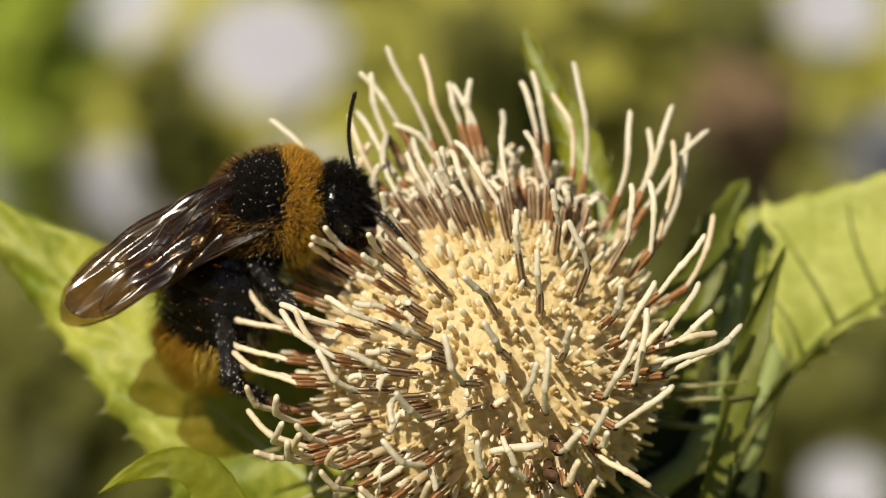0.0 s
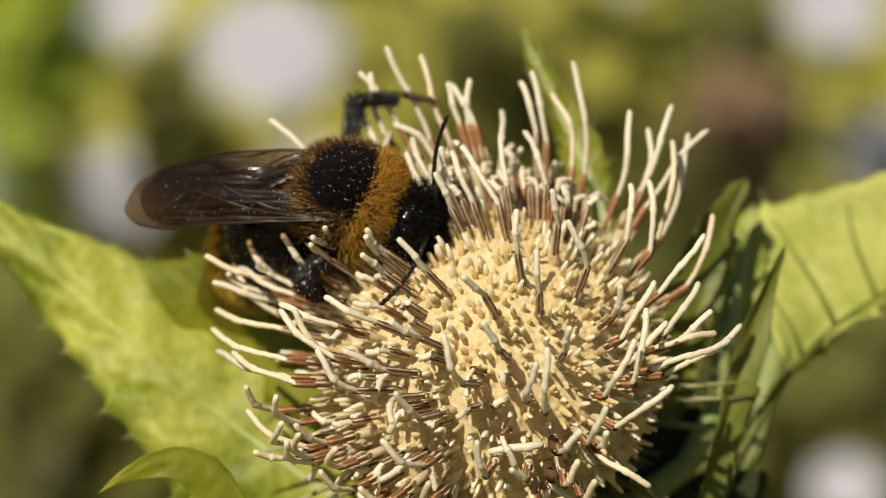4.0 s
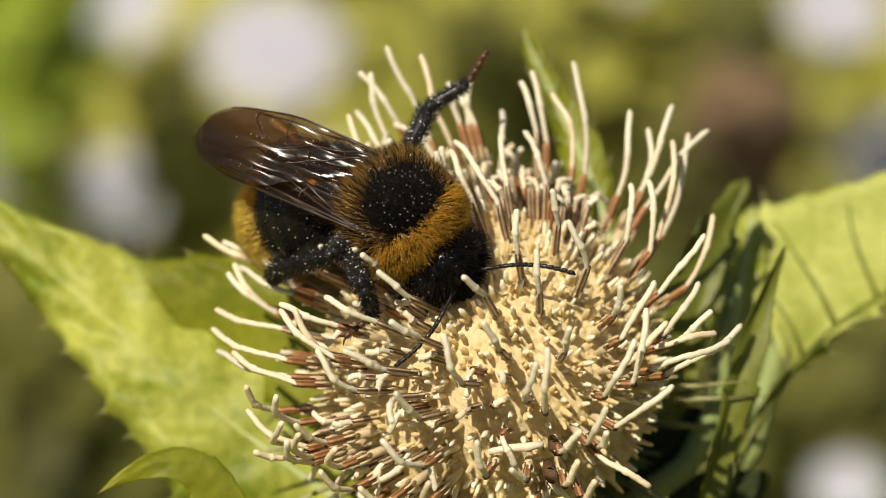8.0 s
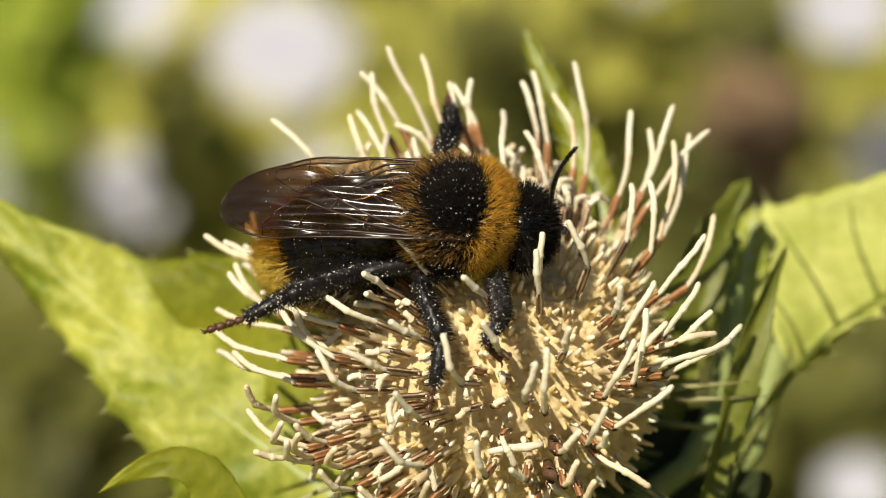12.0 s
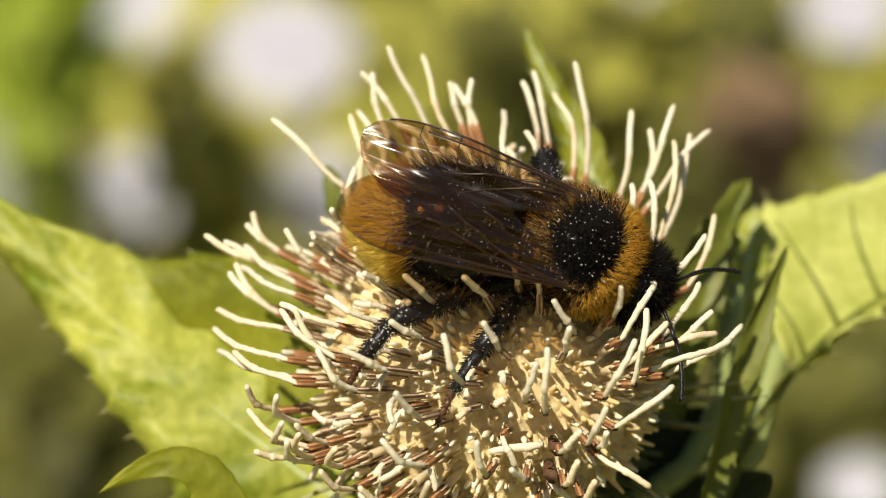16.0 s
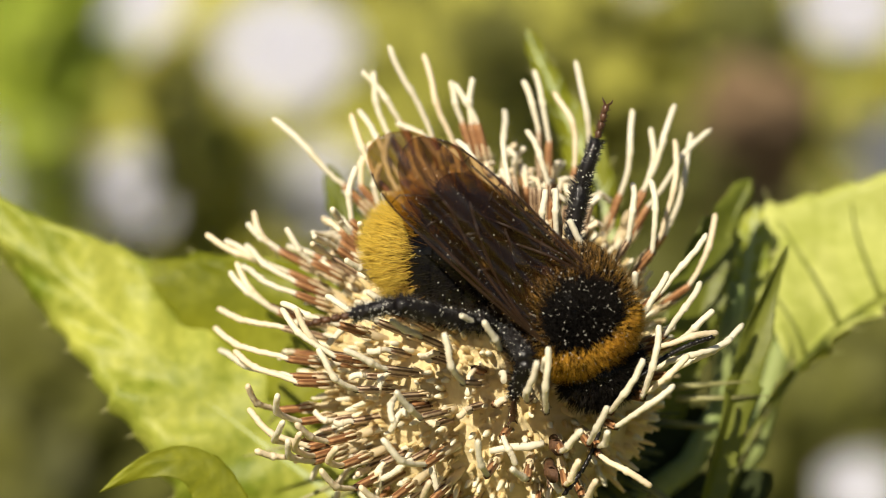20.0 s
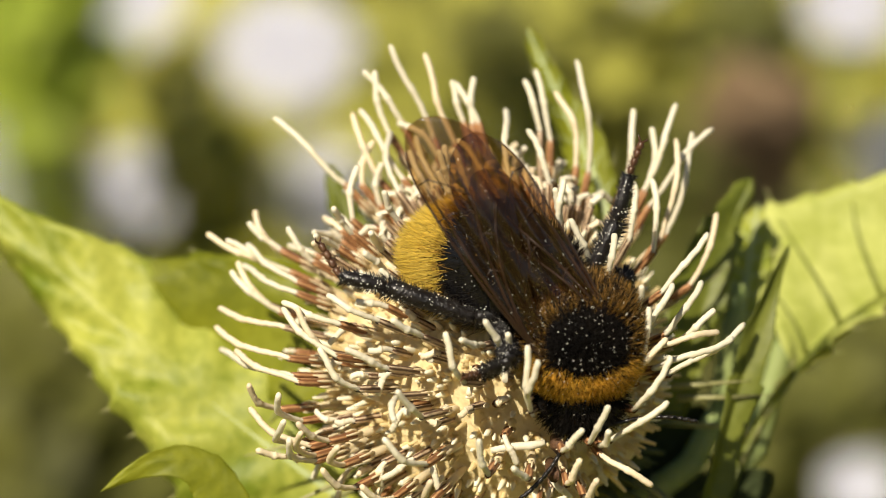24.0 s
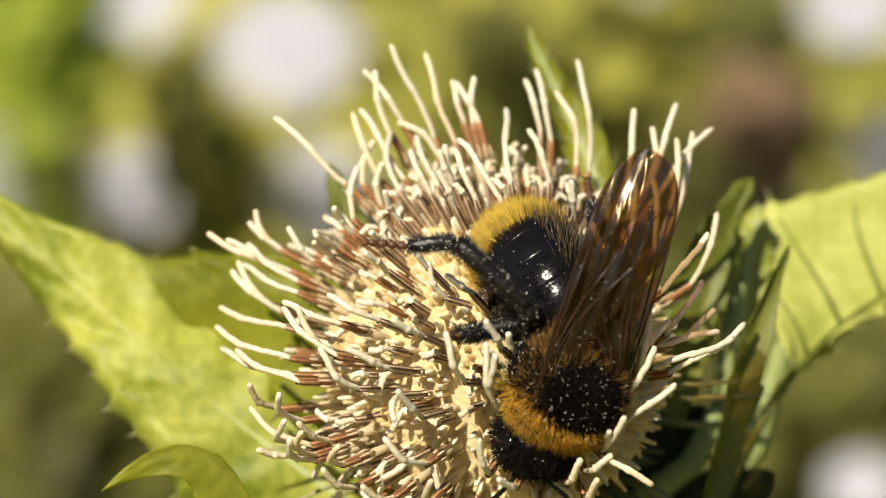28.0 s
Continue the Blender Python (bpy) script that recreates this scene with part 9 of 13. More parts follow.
    walk(LEGS["RM"][3], [(0, mm_pose(2.06, -2.54, 5.28, 13.3, -176, -44)), (0.17, mm_pose(1.84, -3.74, 5.2, -15.5, -144.4, -27.3)), (0.33, mm_pose(1.34, -4.68, 4.78, -69.8, -130.5, 17.6)), (0.5, mm_pose(0.63, -5.17, 4.08, 60.7, -30.8, -122.5)), (0.67, mm_pose(1.37, -5.14, 4.41, -78.4, -125.7, 18.9)), (0.83, mm_pose(2.09, -4.86, 4.7, -19.5, -133.9, -37.9)), (1, mm_pose(2.75, -4.36, 4.91, 7.3, -163.8, -62.2)), (1.25, mm_pose(5.28, -0.86, 6.01, -131.3, 0.9, 134.6)), (1.5, mm_pose(5.42, 3.26, 4.74, -87, 2, 158.5)), (1.75, mm_pose(5.55, -0.03, 6.14, -124.4, -0.8, 139.1)), (2, mm_pose(3.89, -3.29, 5.97, 20.3, -165.3, -55)), (2.5, mm_pose(3.26, -6.2, 3.03, -17, -156.3, -80.5)), (2.62, mm_pose(3.79, -4.82, 5.17, -3.7, -134.2, -60.9)), (2.75, mm_pose(3.63, -2.46, 6.32, 0, -109.6, -36.7)), (2.88, mm_pose(3.05, 0.04, 6.07, 68.2, -80.7, -78.9)), (3, mm_pose(2.4, 1.82, 4.67, 52.4, -56.5, -36.5)), (3.25, mm_pose(3.32, 0.52, 4.11, 59.8, -36.2, -69.2)), (3.5, mm_pose(3.38, -0.67, 3.13, 54.1, -15.9, -93.8)), (4, mm_pose(3.75, -0.86, 2.1, 89.2, -42.5, -123.9)), (4.5, mm_pose(4.03, -0.96, 0.84, -40.9, -136.3, 14.1)), (5, mm_pose(4.41, -0.87, -0.48, -1.9, -167.3, -18.7)), (5.5, mm_pose(4.27, -0.98, -2.23, 18.1, 159.4, -32)), (6, mm_pose(4.96, -0.41, -2.4, -39.1, 153.3, -50.3)), (6.25, mm_pose(7.66, 2.34, -2.67, 73.1, 59.9, 95.1)), (6.5, mm_pose(6.14, -0.08, -2.01, 51, 49.1, 127.5)), (6.67, mm_pose(7.59, 0.83, -3.32, 87.8, 70.9, 108)), (6.83, mm_pose(6.62, 0.18, -3.18, -24.1, 119.2, -42.3)), (7, mm_pose(4.24, -1.35, -2.07, 11.8, 151, -46.8)), (7.17, mm_pose(6.74, 0.36, -2.88, -27.3, 117.9, -42.8)), (7.33, mm_pose(6.13, 2.62, -5.18, -70.1, 110.5, -49.8)), (7.5, mm_pose(-0.01, 4.44, -4.36, 61.8, 45.2, 147.9)), (7.62, mm_pose(8.26, 1.45, -2.81, -30.7, 22.5, 11.3)), (7.75, mm_pose(6.08, 0.71, -0.95, -60.5, -0.5, 13.5)), (7.88, mm_pose(4.07, -0.08, 1.89, -93.1, -19.2, 27.5)), (8, mm_pose(2.95, -0.81, 4.61, -132.7, -26.2, 51.5)), (8.12, mm_pose(2.59, -1.09, 3.94, 40.5, -114.1, -106.5)), (8.25, mm_pose(2.24, -1.23, 3.29, -86.1, -110.8, 33.2)), (8.38, mm_pose(1.9, -1.23, 2.72, 83.6, -29.7, -121.6)), (8.5, mm_pose(1.59, -1.12, 2.26, 90.9, 9.6, -106.2)), (8.67, mm_pose(1.66, -2.68, 3.89, 87.8, -17.2, -123.9)), (8.83, mm_pose(3.05, -4.44, 4.63, -85.1, -136.4, 34.4)), (9, mm_pose(5.43, -5.15, 4.28, -52.2, -117.1, -10.5)), (9.25, mm_pose(4.98, -3.44, 5.12, 96.4, -36.2, -135)), (9.5, mm_pose(4.49, -1.43, 3.78, 99, -3.4, -105.1)), (9.67, mm_pose(5.72, -0.92, 5.12, 73, -38.8, -76.1)), (9.83, mm_pose(6.67, -0.1, 5.87, 14.6, -46.9, -15.5)), (10, mm_pose(7.12, 0.94, 5.92, -23.3, -17.8, 25.2)), (10.25, mm_pose(5.95, 1.08, 5.77, -63.3, -36.6, 61.4)), (10.5, mm_pose(4.7, 0.88, 4.58, -109.4, -27.2, 104)), (10.67, mm_pose(5.88, -1.75, 5.27, -93.1, -54.4, 75.6)), (10.83, mm_pose(5.97, -4.9, 3.94, -36, -64.2, 7.8)), (11, mm_pose(4.44, -6.72, 1.09, 2.2, -43.7, -41.4)), (11.25, mm_pose(8.24, -4.95, 2.02, -9.4, -42.7, -5.8)), (11.5, mm_pose(10.18, -1.09, 2.42, -17.7, -37, 27.2)), (11.75, mm_pose(8.69, -0.71, 4.81, -26.6, -43.8, 27.9)), (12, mm_pose(6.26, -0.09, 6.18, -36.8, -50.3, 30.4)), (12.25, mm_pose(5.7, -1.52, 6.4, -63.9, -59.4, 42.7)), (12.5, mm_pose(4.69, -2.72, 6.01, -100.6, -63.3, 65.2)), (13.5, mm_pose(7.27, -2.65, 5.47, -98.5, -49.7, 91)), (14.5, mm_pose(9.22, -1.89, 3.83, -89.1, -37.4, 111.8)), (15, mm_pose(8.53, -2.86, 4.11, -107.9, -41.4, 117)), (15.5, mm_pose(7.7, -0.86, 5.32, -72.7, -51.1, 90)), (15.75, mm_pose(8.38, -0.7, 4.88, -31.8, -59.5, 41.6)), (16, mm_pose(9.07, -0.54, 4.44, 5, -47.8, -2.8)), (16.25, mm_pose(8.29, -1.89, 4.58, -60.7, -75.6, 53.4)), (16.5, mm_pose(7.52, -3.24, 4.71, 35.7, -127.4, -52.4)), (16.67, mm_pose(6.25, -5.11, 3.91, -57.3, -111.3, 12.9)), (16.83, mm_pose(4.38, -6.02, 2.85, 59.5, -40.5, -132.8)), (17, mm_pose(2.42, -5.84, 1.73, 28, -7.8, -139.9)), (17.12, mm_pose(3.92, -5.05, 3.38, 20.4, -22.9, -108)), (17.25, mm_pose(4.92, -3.18, 4.61, 4.6, -31.8, -72.2)), (17.38, mm_pose(5.2, -0.84, 4.97, -15, -30.2, -32.8)), (17.5, mm_pose(4.77, 1.2, 4.44, -29.1, -18.9, 2.4)), (17.67, mm_pose(6.84, -0.19, 5.13, -25.1, -22.3, 18.4)), (17.83, mm_pose(8.6, -2.21, 4.02, -21.6, -26, 33.6)), (18, mm_pose(9.37, -3.3, 1.79, -22.4, -31.3, 58.8)), (18.17, mm_pose(7.56, -4.31, 3.5, -9.3, -23.1, 17.4)), (18.33, mm_pose(5.41, -3.2, 3.89, -4.8, -11.5, -13.1)), (18.5, mm_pose(4.05, -1.63, 2.29, -6.5, 0.5, -42.2)), (18.75, mm_pose(4.63, -1.49, 2.8, -30, 4.8, -41.7)), (19, mm_pose(5.31, -0.93, 2.52, -53.2, 7.3, -38.2)), (19.17, mm_pose(4.42, -1.94, 3.47, -41.4, 2.3, -42.9)), (19.33, mm_pose(3.27, -2.61, 3.9, -29.2, -4.4, -44.6)), (19.5, mm_pose(2.12, -2.9, 3.73, -16.7, -11.2, -46.8)), (19.75, mm_pose(2.73, -3.33, 3.43, 1.6, -55.5, -80.8)), (20, mm_pose(3.33, -3.66, 2.97, -91, -121.9, -0.7)), (20.25, mm_pose(3.15, -5.43, 4.24, -82.6, -133.2, -4.7)), (20.5, mm_pose(3.28, -5.61, 4.02, -76.7, -145, -6)), (20.67, mm_pose(5.64, -4.96, 4.68, -73.2, -117.1, 19.2)), (20.83, mm_pose(7.52, -3.32, 4.62, 15.1, -81.7, -43.3)), (21, mm_pose(8.5, -1.04, 3.72, -25.1, -55, 23.3)), (21.25, mm_pose(8.03, -3.97, 3.1, -61, -67.3, 48.2)), (21.5, mm_pose(6.09, -6.14, 1.82, 64.3, -113.8, -88.7)), (22.17, mm_pose(4.98, -5.59, 2.97, -76.3, -43.8, 23.1)), (22.83, mm_pose(4.04, -4, 2.93, -78, -12.4, -9.9)), (23.5, mm_pose(3.62, -2.13, 1.57, -96.5, 14.4, -44.5)), (24, mm_pose(4.59, -2.48, 2.07, -66.6, 9.7, -30.8)), (24.25, mm_pose(4.91, -1.73, 1.98, -39.9, 13.8, -37.7)), (24.5, mm_pose(5.03, -0.97, 1.74, -13.1, 20.6, -42)), (25, mm_pose(6.02, -0.04, 2.42, 16.1, 7.9, -35.7)), (25.17, mm_pose(7.08, -2, 4.14, 15.3, -8.9, -13.1)), (25.33, mm_pose(7.61, -3.87, 4.15, 6.4, -26, 15.7)), (25.5, mm_pose(7.33, -4.32, 3.31, -17.1, -36.8, 59.8)), (26, mm_pose(8.68, -4.55, 1.72, -35.6, -26.2, 89.9)), (26.17, mm_pose(6.19, -5.61, 3.18, -27.1, -12.2, 35.4)), (26.33, mm_pose(4.75, -3.69, 4.24, -34.8, 6.3, 0.7)), (26.5, mm_pose(4.16, -1.32, 3.39, -53.2, 17.2, -31.7)), (27, mm_pose(3.5, -2.25, 2.54, -95.5, 23.1, -52.8)), (27.1, mm_pose(3.62, -4.42, 3.47, -113.9, -26.5, -31.5)), (27.2, mm_pose(4.99, -5.85, 2.82, -3.7, -120.8, -132.6)), (27.3, mm_pose(7.66, -4.39, 1.77, 113.7, -19, 120.3)), (27.37, mm_pose(4.61, -5.4, 2.58, 123.2, -20.1, 115)), (27.43, mm_pose(3.56, -3.65, 3.21, -49.3, -159.4, -51.8)), (27.5, mm_pose(3.64, -1.64, 2.43, -45.5, -158.7, -30.8)), (27.57, mm_pose(2.61, -2.08, 2.25, -74.1, -156.3, 21.2)), (27.63, mm_pose(1.49, -2.02, 2.25, 85, -3.8, -116.5)), (27.7, mm_pose(0.49, -1.31, 2.56, 80.6, 28.2, -84.1)), (27.8, mm_pose(-0.74, -3.34, 3.5, 75.1, -4.9, -124.4)), (27.9, mm_pose(-0.06, -5.02, 3.48, 74.9, -12.3, -122.9)), (28, mm_pose(2.07, -5.12, 2.77, -48.3, -146.3, -51.1))])
    walk(LEGS["RF"][0], [(0, mm_pose(2, -1.5, -2.3, -33.6, 57.9, -33.7)), (9.5, mm_pose(2, -1.5, -2.3, -33.6, 57.9, -33.7)), (9.75, mm_pose(2, -1.5, -2.3, -78.8, 17.3, -75.8)), (10, mm_pose(2, -1.5, -2.3, -94.4, -33, -85.3)), (10.25, mm_pose(2, -1.5, -2.3, -92.9, -37.8, -75.4)), (10.5, mm_pose(2, -1.5, -2.3, -92.5, -42.7, -64.8)), (10.67, mm_pose(2, -1.5, -2.3, -78.9, -7.2, -66.8)), (10.83, mm_pose(2, -1.5, -2.3, -65, 27.6, -60.1)), (11, mm_pose(2, -1.5, -2.3, -33.6, 57.9, -33.7)), (11.5, mm_pose(2, -1.5, -2.3, -33.6, 57.9, -33.7)), (11.75, mm_pose(2, -1.5, -2.3, -72.3, 18.7, -67)), (12, mm_pose(2, -1.5, -2.3, -88.2, -27.1, -73)), (12.25, mm_pose(2, -1.5, -2.3, -72.3, 18.8, -67)), (12.5, mm_pose(2, -1.5, -2.3, -33.6, 57.9, -33.7)), (14.5, mm_pose(2, -1.5, -2.3, -39.6, 62.9, -38.5)), (15, mm_pose(2, -1.5, -2.3, -41.4, 64, -40.4)), (15.5, mm_pose(2, -1.5, -2.3, -43.1, 65, -41.9)), (16, mm_pose(2, -1.5, -2.3, -44.9, 65.9, -43.6)), (16.5, mm_pose(2, -1.5, -2.3, -46.9, 66.8, -45.3)), (17, mm_pose(2, -1.5, -2.3, -47.4, 67.4, -44.8)), (17.5, mm_pose(2, -1.5, -2.3, -51.3, 68.6, -49.4)), (18, mm_pose(2, -1.5, -2.3, -52.7, 69.3, -50.1)), (18.5, mm_pose(2, -1.5, -2.3, -62.9, 71.7, -60.4)), (19, mm_pose(2, -1.5, -2.3, -76.8, 73.1, -74.8)), (19.5, mm_pose(2, -1.5, -2.3, -81.1, 73.4, -78.9)), (20, mm_pose(2, -1.5, -2.3, -85.8, 73.6, -83.5)), (20.5, mm_pose(2, -1.5, -2.3, -92.1, 73.3, -90.6)), (21, mm_pose(2, -1.5, -2.3, -96.6, 73.1, -95)), (21.5, mm_pose(2, -1.5, -2.3, 78.6, 107.1, 80.2)), (23.5, mm_pose(2, -1.5, -2.3, 57.3, 109.9, 59.1)), (24, mm_pose(2, -1.5, -2.3, 57, 110, 58.8)), (24.5, mm_pose(2, -1.5, -2.3, 55.7, 110.3, 57.6)), (24.62, mm_pose(2, -1.5, -2.3, -77.2, 64, -67.1)), (24.75, mm_pose(2, -1.5, -2.3, -61.3, 51, -40.5)), (24.88, mm_pose(2, -1.5, -2.3, -59, 40.7, -22.9)), (25, mm_pose(2, -1.5, -2.3, -63.8, 36.2, -5.5)), (25.12, mm_pose(2, -1.5, -2.3, -58.9, 40.9, -22.7)), (25.25, mm_pose(2, -1.5, -2.3, -61.4, 51.3, -40.5)), (25.38, mm_pose(2, -1.5, -2.3, -77.7, 64.1, -67.7)), (25.5, mm_pose(2, -1.5, -2.3, 54.9, 110.7, 56.7)), (25.67, mm_pose(2, -1.5, -2.3, -62.5, 61.9, -48.5)), (25.83, mm_pose(2, -1.5, -2.3, -50.1, 44.6, -18.4)), (26, mm_pose(2, -1.5, -2.3, -55.2, 35.9, 5.2)), (26.17, mm_pose(2, -1.5, -2.3, -50.1, 44.7, -18.4)), (26.33, mm_pose(2, -1.5, -2.3, -62.9, 62.2, -48.9)), (26.5, mm_pose(2, -1.5, -2.3, 52.9, 111.1, 54.8)), (27, mm_pose(2, -1.5, -2.3, 51.8, 111.4, 53.7)), (27.3, mm_pose(2, -1.5, -2.3, 51.2, 112.9, 51.1)), (27.5, mm_pose(2, -1.5, -2.3, 52.8, 110.1, 56.7)), (27.7, mm_pose(2, -1.5, -2.3, 57.1, 107.3, 64.1)), (28, mm_pose(2, -1.5, -2.3, 60.3, 106, 68.8))])
    walk(LEGS["RF"][1], [(0, mm_pose(3, -0, -0, 0.3, 3.6, 9.9)), (9.5, mm_pose(3, -0, 0, 0.3, 3.6, 9.9)), (9.75, mm_pose(3, -0, -0, 0.2, 3.6, 5.2)), (10, mm_pose(3, 0, 0, -0, 3.6, 0.4)), (10.25, mm_pose(3, 0, 0, -0.3, 19.9, -1.7)), (10.5, mm_pose(3, -0, 0, -1.4, 36.2, -4.3)), (10.67, mm_pose(3, -0, 0, 0.2, 25.4, 1)), (10.83, mm_pose(3, 0, -0, 0.7, 14.5, 5.6)), (11, mm_pose(3, -0, 0, 0.3, 3.6, 9.9)), (11.5, mm_pose(3, 0, -0, 0.3, 3.6, 9.9)), (11.75, mm_pose(3, 0, 0, 0.3, 5, 7.2)), (12, mm_pose(3, -0, 0, 0.2, 6.4, 4.4)), (12.25, mm_pose(3, -0, -0, 0.3, 5, 7.1)), (12.5, mm_pose(3, 0, 0, 0.3, 3.6, 9.9)), (14.5, mm_pose(3, 0, -0, -0.1, 1.1, 9.4)), (15, mm_pose(3, -0, 0, -0.2, 0.5, 9.4)), (15.5, mm_pose(3, 0, -0, -0.3, -0, 9.3)), (16, mm_pose(3, 0, -0, -0.4, -0.6, 9.2)), (16.5, mm_pose(3, -0, -0, -0.5, -1.1, 9.2)), (17, mm_pose(3, 0, -0, -0.5, -1.1, 8.9)), (17.5, mm_pose(3, 0, 0, -0.7, -2.2, 9)), (18, mm_pose(3, 0, 0, -0.7, -2.4, 8.8)), (18.5, mm_pose(3, 0, 0, -1, -4.5, 8.8)), (19, mm_pose(3, -0, 0, -1.4, -6.8, 9)), (19.5, mm_pose(3, 0, 0, -1.5, -7.4, 8.9)), (20, mm_pose(3, 0, -0, -1.6, -8, 9)), (20.5, mm_pose(3, -0, 0, -1.8, -9.1, 9.3)), (21, mm_pose(3, -0, 0, -2, -9.7, 9.4)), (21.5, mm_pose(3, 0, -0, -2.1, -10.5, 9.4)), (23.5, mm_pose(3, 0, 0, -2.8, -14.4, 9.6)), (24, mm_pose(3, 0, -0, -2.8, -14.4, 9.7)), (24.5, mm_pose(3, -0, -0, -2.9, -14.8, 9.7)), (24.62, mm_pose(3, -0, -0, 3.4, -13.6, -15.1)), (24.75, mm_pose(3, -0, 0, 9.3, -11, -42.5)), (24.88, mm_pose(3, -0, 0, 14, -5.8, -72.3)), (25, mm_pose(3, -0, 0, 14.2, 2.1, -109.1)), (25.12, mm_pose(3, -0, -0, 14, -5.8, -72.5)), (25.25, mm_pose(3, -0, 0, 9.3, -11, -42.7)), (25.38, mm_pose(3, -0, 0, 3.4, -13.7, -15.1)), (25.5, mm_pose(3, -0, -0, -2.9, -15, 9.9)), (25.67, mm_pose(3, -0, 0, 2.6, -7.1, -14.2)), (25.83, mm_pose(3, -0, 0, 8.1, -5.3, -65.4)), (26, mm_pose(3, -0, 0, 10.4, 12.5, -77.2)), (26.17, mm_pose(3, 0, 0, 8.1, -5.4, -66.1)), (26.33, mm_pose(3, -0, -0, 2.6, -7.2, -14.3)), (26.5, mm_pose(3, 0, 0, -3, -15.5, 9.8)), (27, mm_pose(3, -0, 0, -3.1, -15.8, 9.8)), (27.3, mm_pose(3, -0, -0, -3.4, -16.7, 10.5)), (27.5, mm_pose(3, -0, 0, -2.8, -14.7, 9.3)), (27.7, mm_pose(3, 0, -0, -2.3, -12.7, 8.2)), (28, mm_pose(3, 0, -0, -2.1, -11.6, 7.7))])
    walk(LEGS["RF"][2], [(0, mm_pose(6.15, 0.55, -0.2, 0.9, 11, 14.8)), (9.5, mm_pose(6.15, 0.55, -0.2, 0.9, 11, 14.8)), (9.75, mm_pose(6.18, 0.29, -0.2, 17.9, 22.6, 71.1)), (10, mm_pose(6.19, 0.02, -0.2, 37.4, 15.2, 128.8)), (10.25, mm_pose(6.01, -0.09, -1.09, 73.3, 13.4, 138.8)), (10.5, mm_pose(5.58, -0.19, -1.89, 107.9, 6.3, 145.9)), (10.67, mm_pose(5.89, 0.05, -1.37, 81, 36.5, 110.4)), (10.83, mm_pose(6.08, 0.3, -0.8, 31.3, 38.9, 53.5)), (11, mm_pose(6.15, 0.55, -0.2, 0.9, 11, 14.8)), (11.5, mm_pose(6.15, 0.55, -0.2, 0.9, 11, 14.8)), (11.75, mm_pose(6.16, 0.4, -0.28, 4.1, 26.8, 19.3)), (12, mm_pose(6.17, 0.24, -0.35, 9.6, 42.3, 25.8)), (12.25, mm_pose(6.16, 0.39, -0.28, 4.1, 26.8, 19.2)), (12.5, mm_pose(6.15, 0.55, -0.2, 0.9, 11, 14.8)), (14.5, mm_pose(6.16, 0.52, -0.06, 0.3, 8.6, 14.2)), (15, mm_pose(6.16, 0.52, -0.03, 0.1, 7.9, 14.1)), (15.5, mm_pose(6.16, 0.52, 0, -0, 7.4, 14)), (16, mm_pose(6.16, 0.51, 0.03, -0.2, 6.9, 14)), (16.5, mm_pose(6.16, 0.51, 0.06, -0.3, 6.4, 13.9)), (17, mm_pose(6.16, 0.5, 0.06, -0.3, 6.4, 13.6)), (17.5, mm_pose(6.16, 0.5, 0.12, -0.6, 5.3, 13.7)), (18, mm_pose(6.16, 0.49, 0.14, -0.6, 5.1, 13.5)), (18.5, mm_pose(6.16, 0.49, 0.25, -1.1, 3.1, 13.4)), (19, mm_pose(6.14, 0.5, 0.38, -1.7, 0.8, 13.6)), (19.5, mm_pose(6.14, 0.49, 0.41, -1.8, 0.2, 13.5)), (20, mm_pose(6.13, 0.49, 0.45, -2, -0.4, 13.5)), (20.5, mm_pose(6.12, 0.51, 0.51, -2.3, -1.5, 13.8)), (21, mm_pose(6.12, 0.51, 0.54, -2.4, -2.1, 13.9)), (21.5, mm_pose(6.11, 0.51, 0.58, -2.6, -2.8, 13.9)), (23.5, mm_pose(6.06, 0.52, 0.8, -3.6, -6.7, 14)), (24, mm_pose(6.06, 0.52, 0.8, -3.6, -6.8, 14.1)), (24.5, mm_pose(6.05, 0.52, 0.82, -3.7, -7.1, 14.1)), (24.62, mm_pose(6, -0.81, 0.75, 4.7, -4.2, -20.3)), (24.75, mm_pose(5.31, -2.13, 0.61, 11, 2.3, -55.7)), (24.88, mm_pose(3.97, -3.03, 0.33, 13.4, 11.8, -96.7)), (25, mm_pose(1.95, -3.02, -0.12, 6.7, 21, -145.7)), (25.12, mm_pose(3.96, -3.04, 0.33, 13.4, 11.8, -96.8)), (25.25, mm_pose(5.3, -2.13, 0.62, 11.1, 2.3, -55.2)), (25.38, mm_pose(6, -0.81, 0.76, 4.8, -4.3, -20.3)), (25.5, mm_pose(6.05, 0.53, 0.83, -3.8, -7.3, 14.3)), (25.67, mm_pose(6.08, -0.78, 0.4, 0.2, 1, -32.6)), (25.83, mm_pose(4.33, -2.9, 0.29, -0.5, 9.9, -84.3)), (26, mm_pose(3.69, -3.05, -0.69, -10.5, 19.3, -147)), (26.17, mm_pose(4.29, -2.91, 0.3, -0.6, 9.8, -84.3)), (26.33, mm_pose(6.08, -0.78, 0.4, 0.2, 0.9, -32.7)), (26.5, mm_pose(6.04, 0.52, 0.86, -3.9, -7.8, 14.2)), (27, mm_pose(6.04, 0.53, 0.87, -4, -8.1, 14.2)), (27.3, mm_pose(6.02, 0.56, 0.92, -4.3, -9, 14.9)), (27.5, mm_pose(6.06, 0.5, 0.81, -3.6, -7, 13.7)), (27.7, mm_pose(6.09, 0.45, 0.7, -3, -5, 12.7)), (28, mm_pose(6.11, 0.42, 0.65, -2.7, -4, 12.2))])
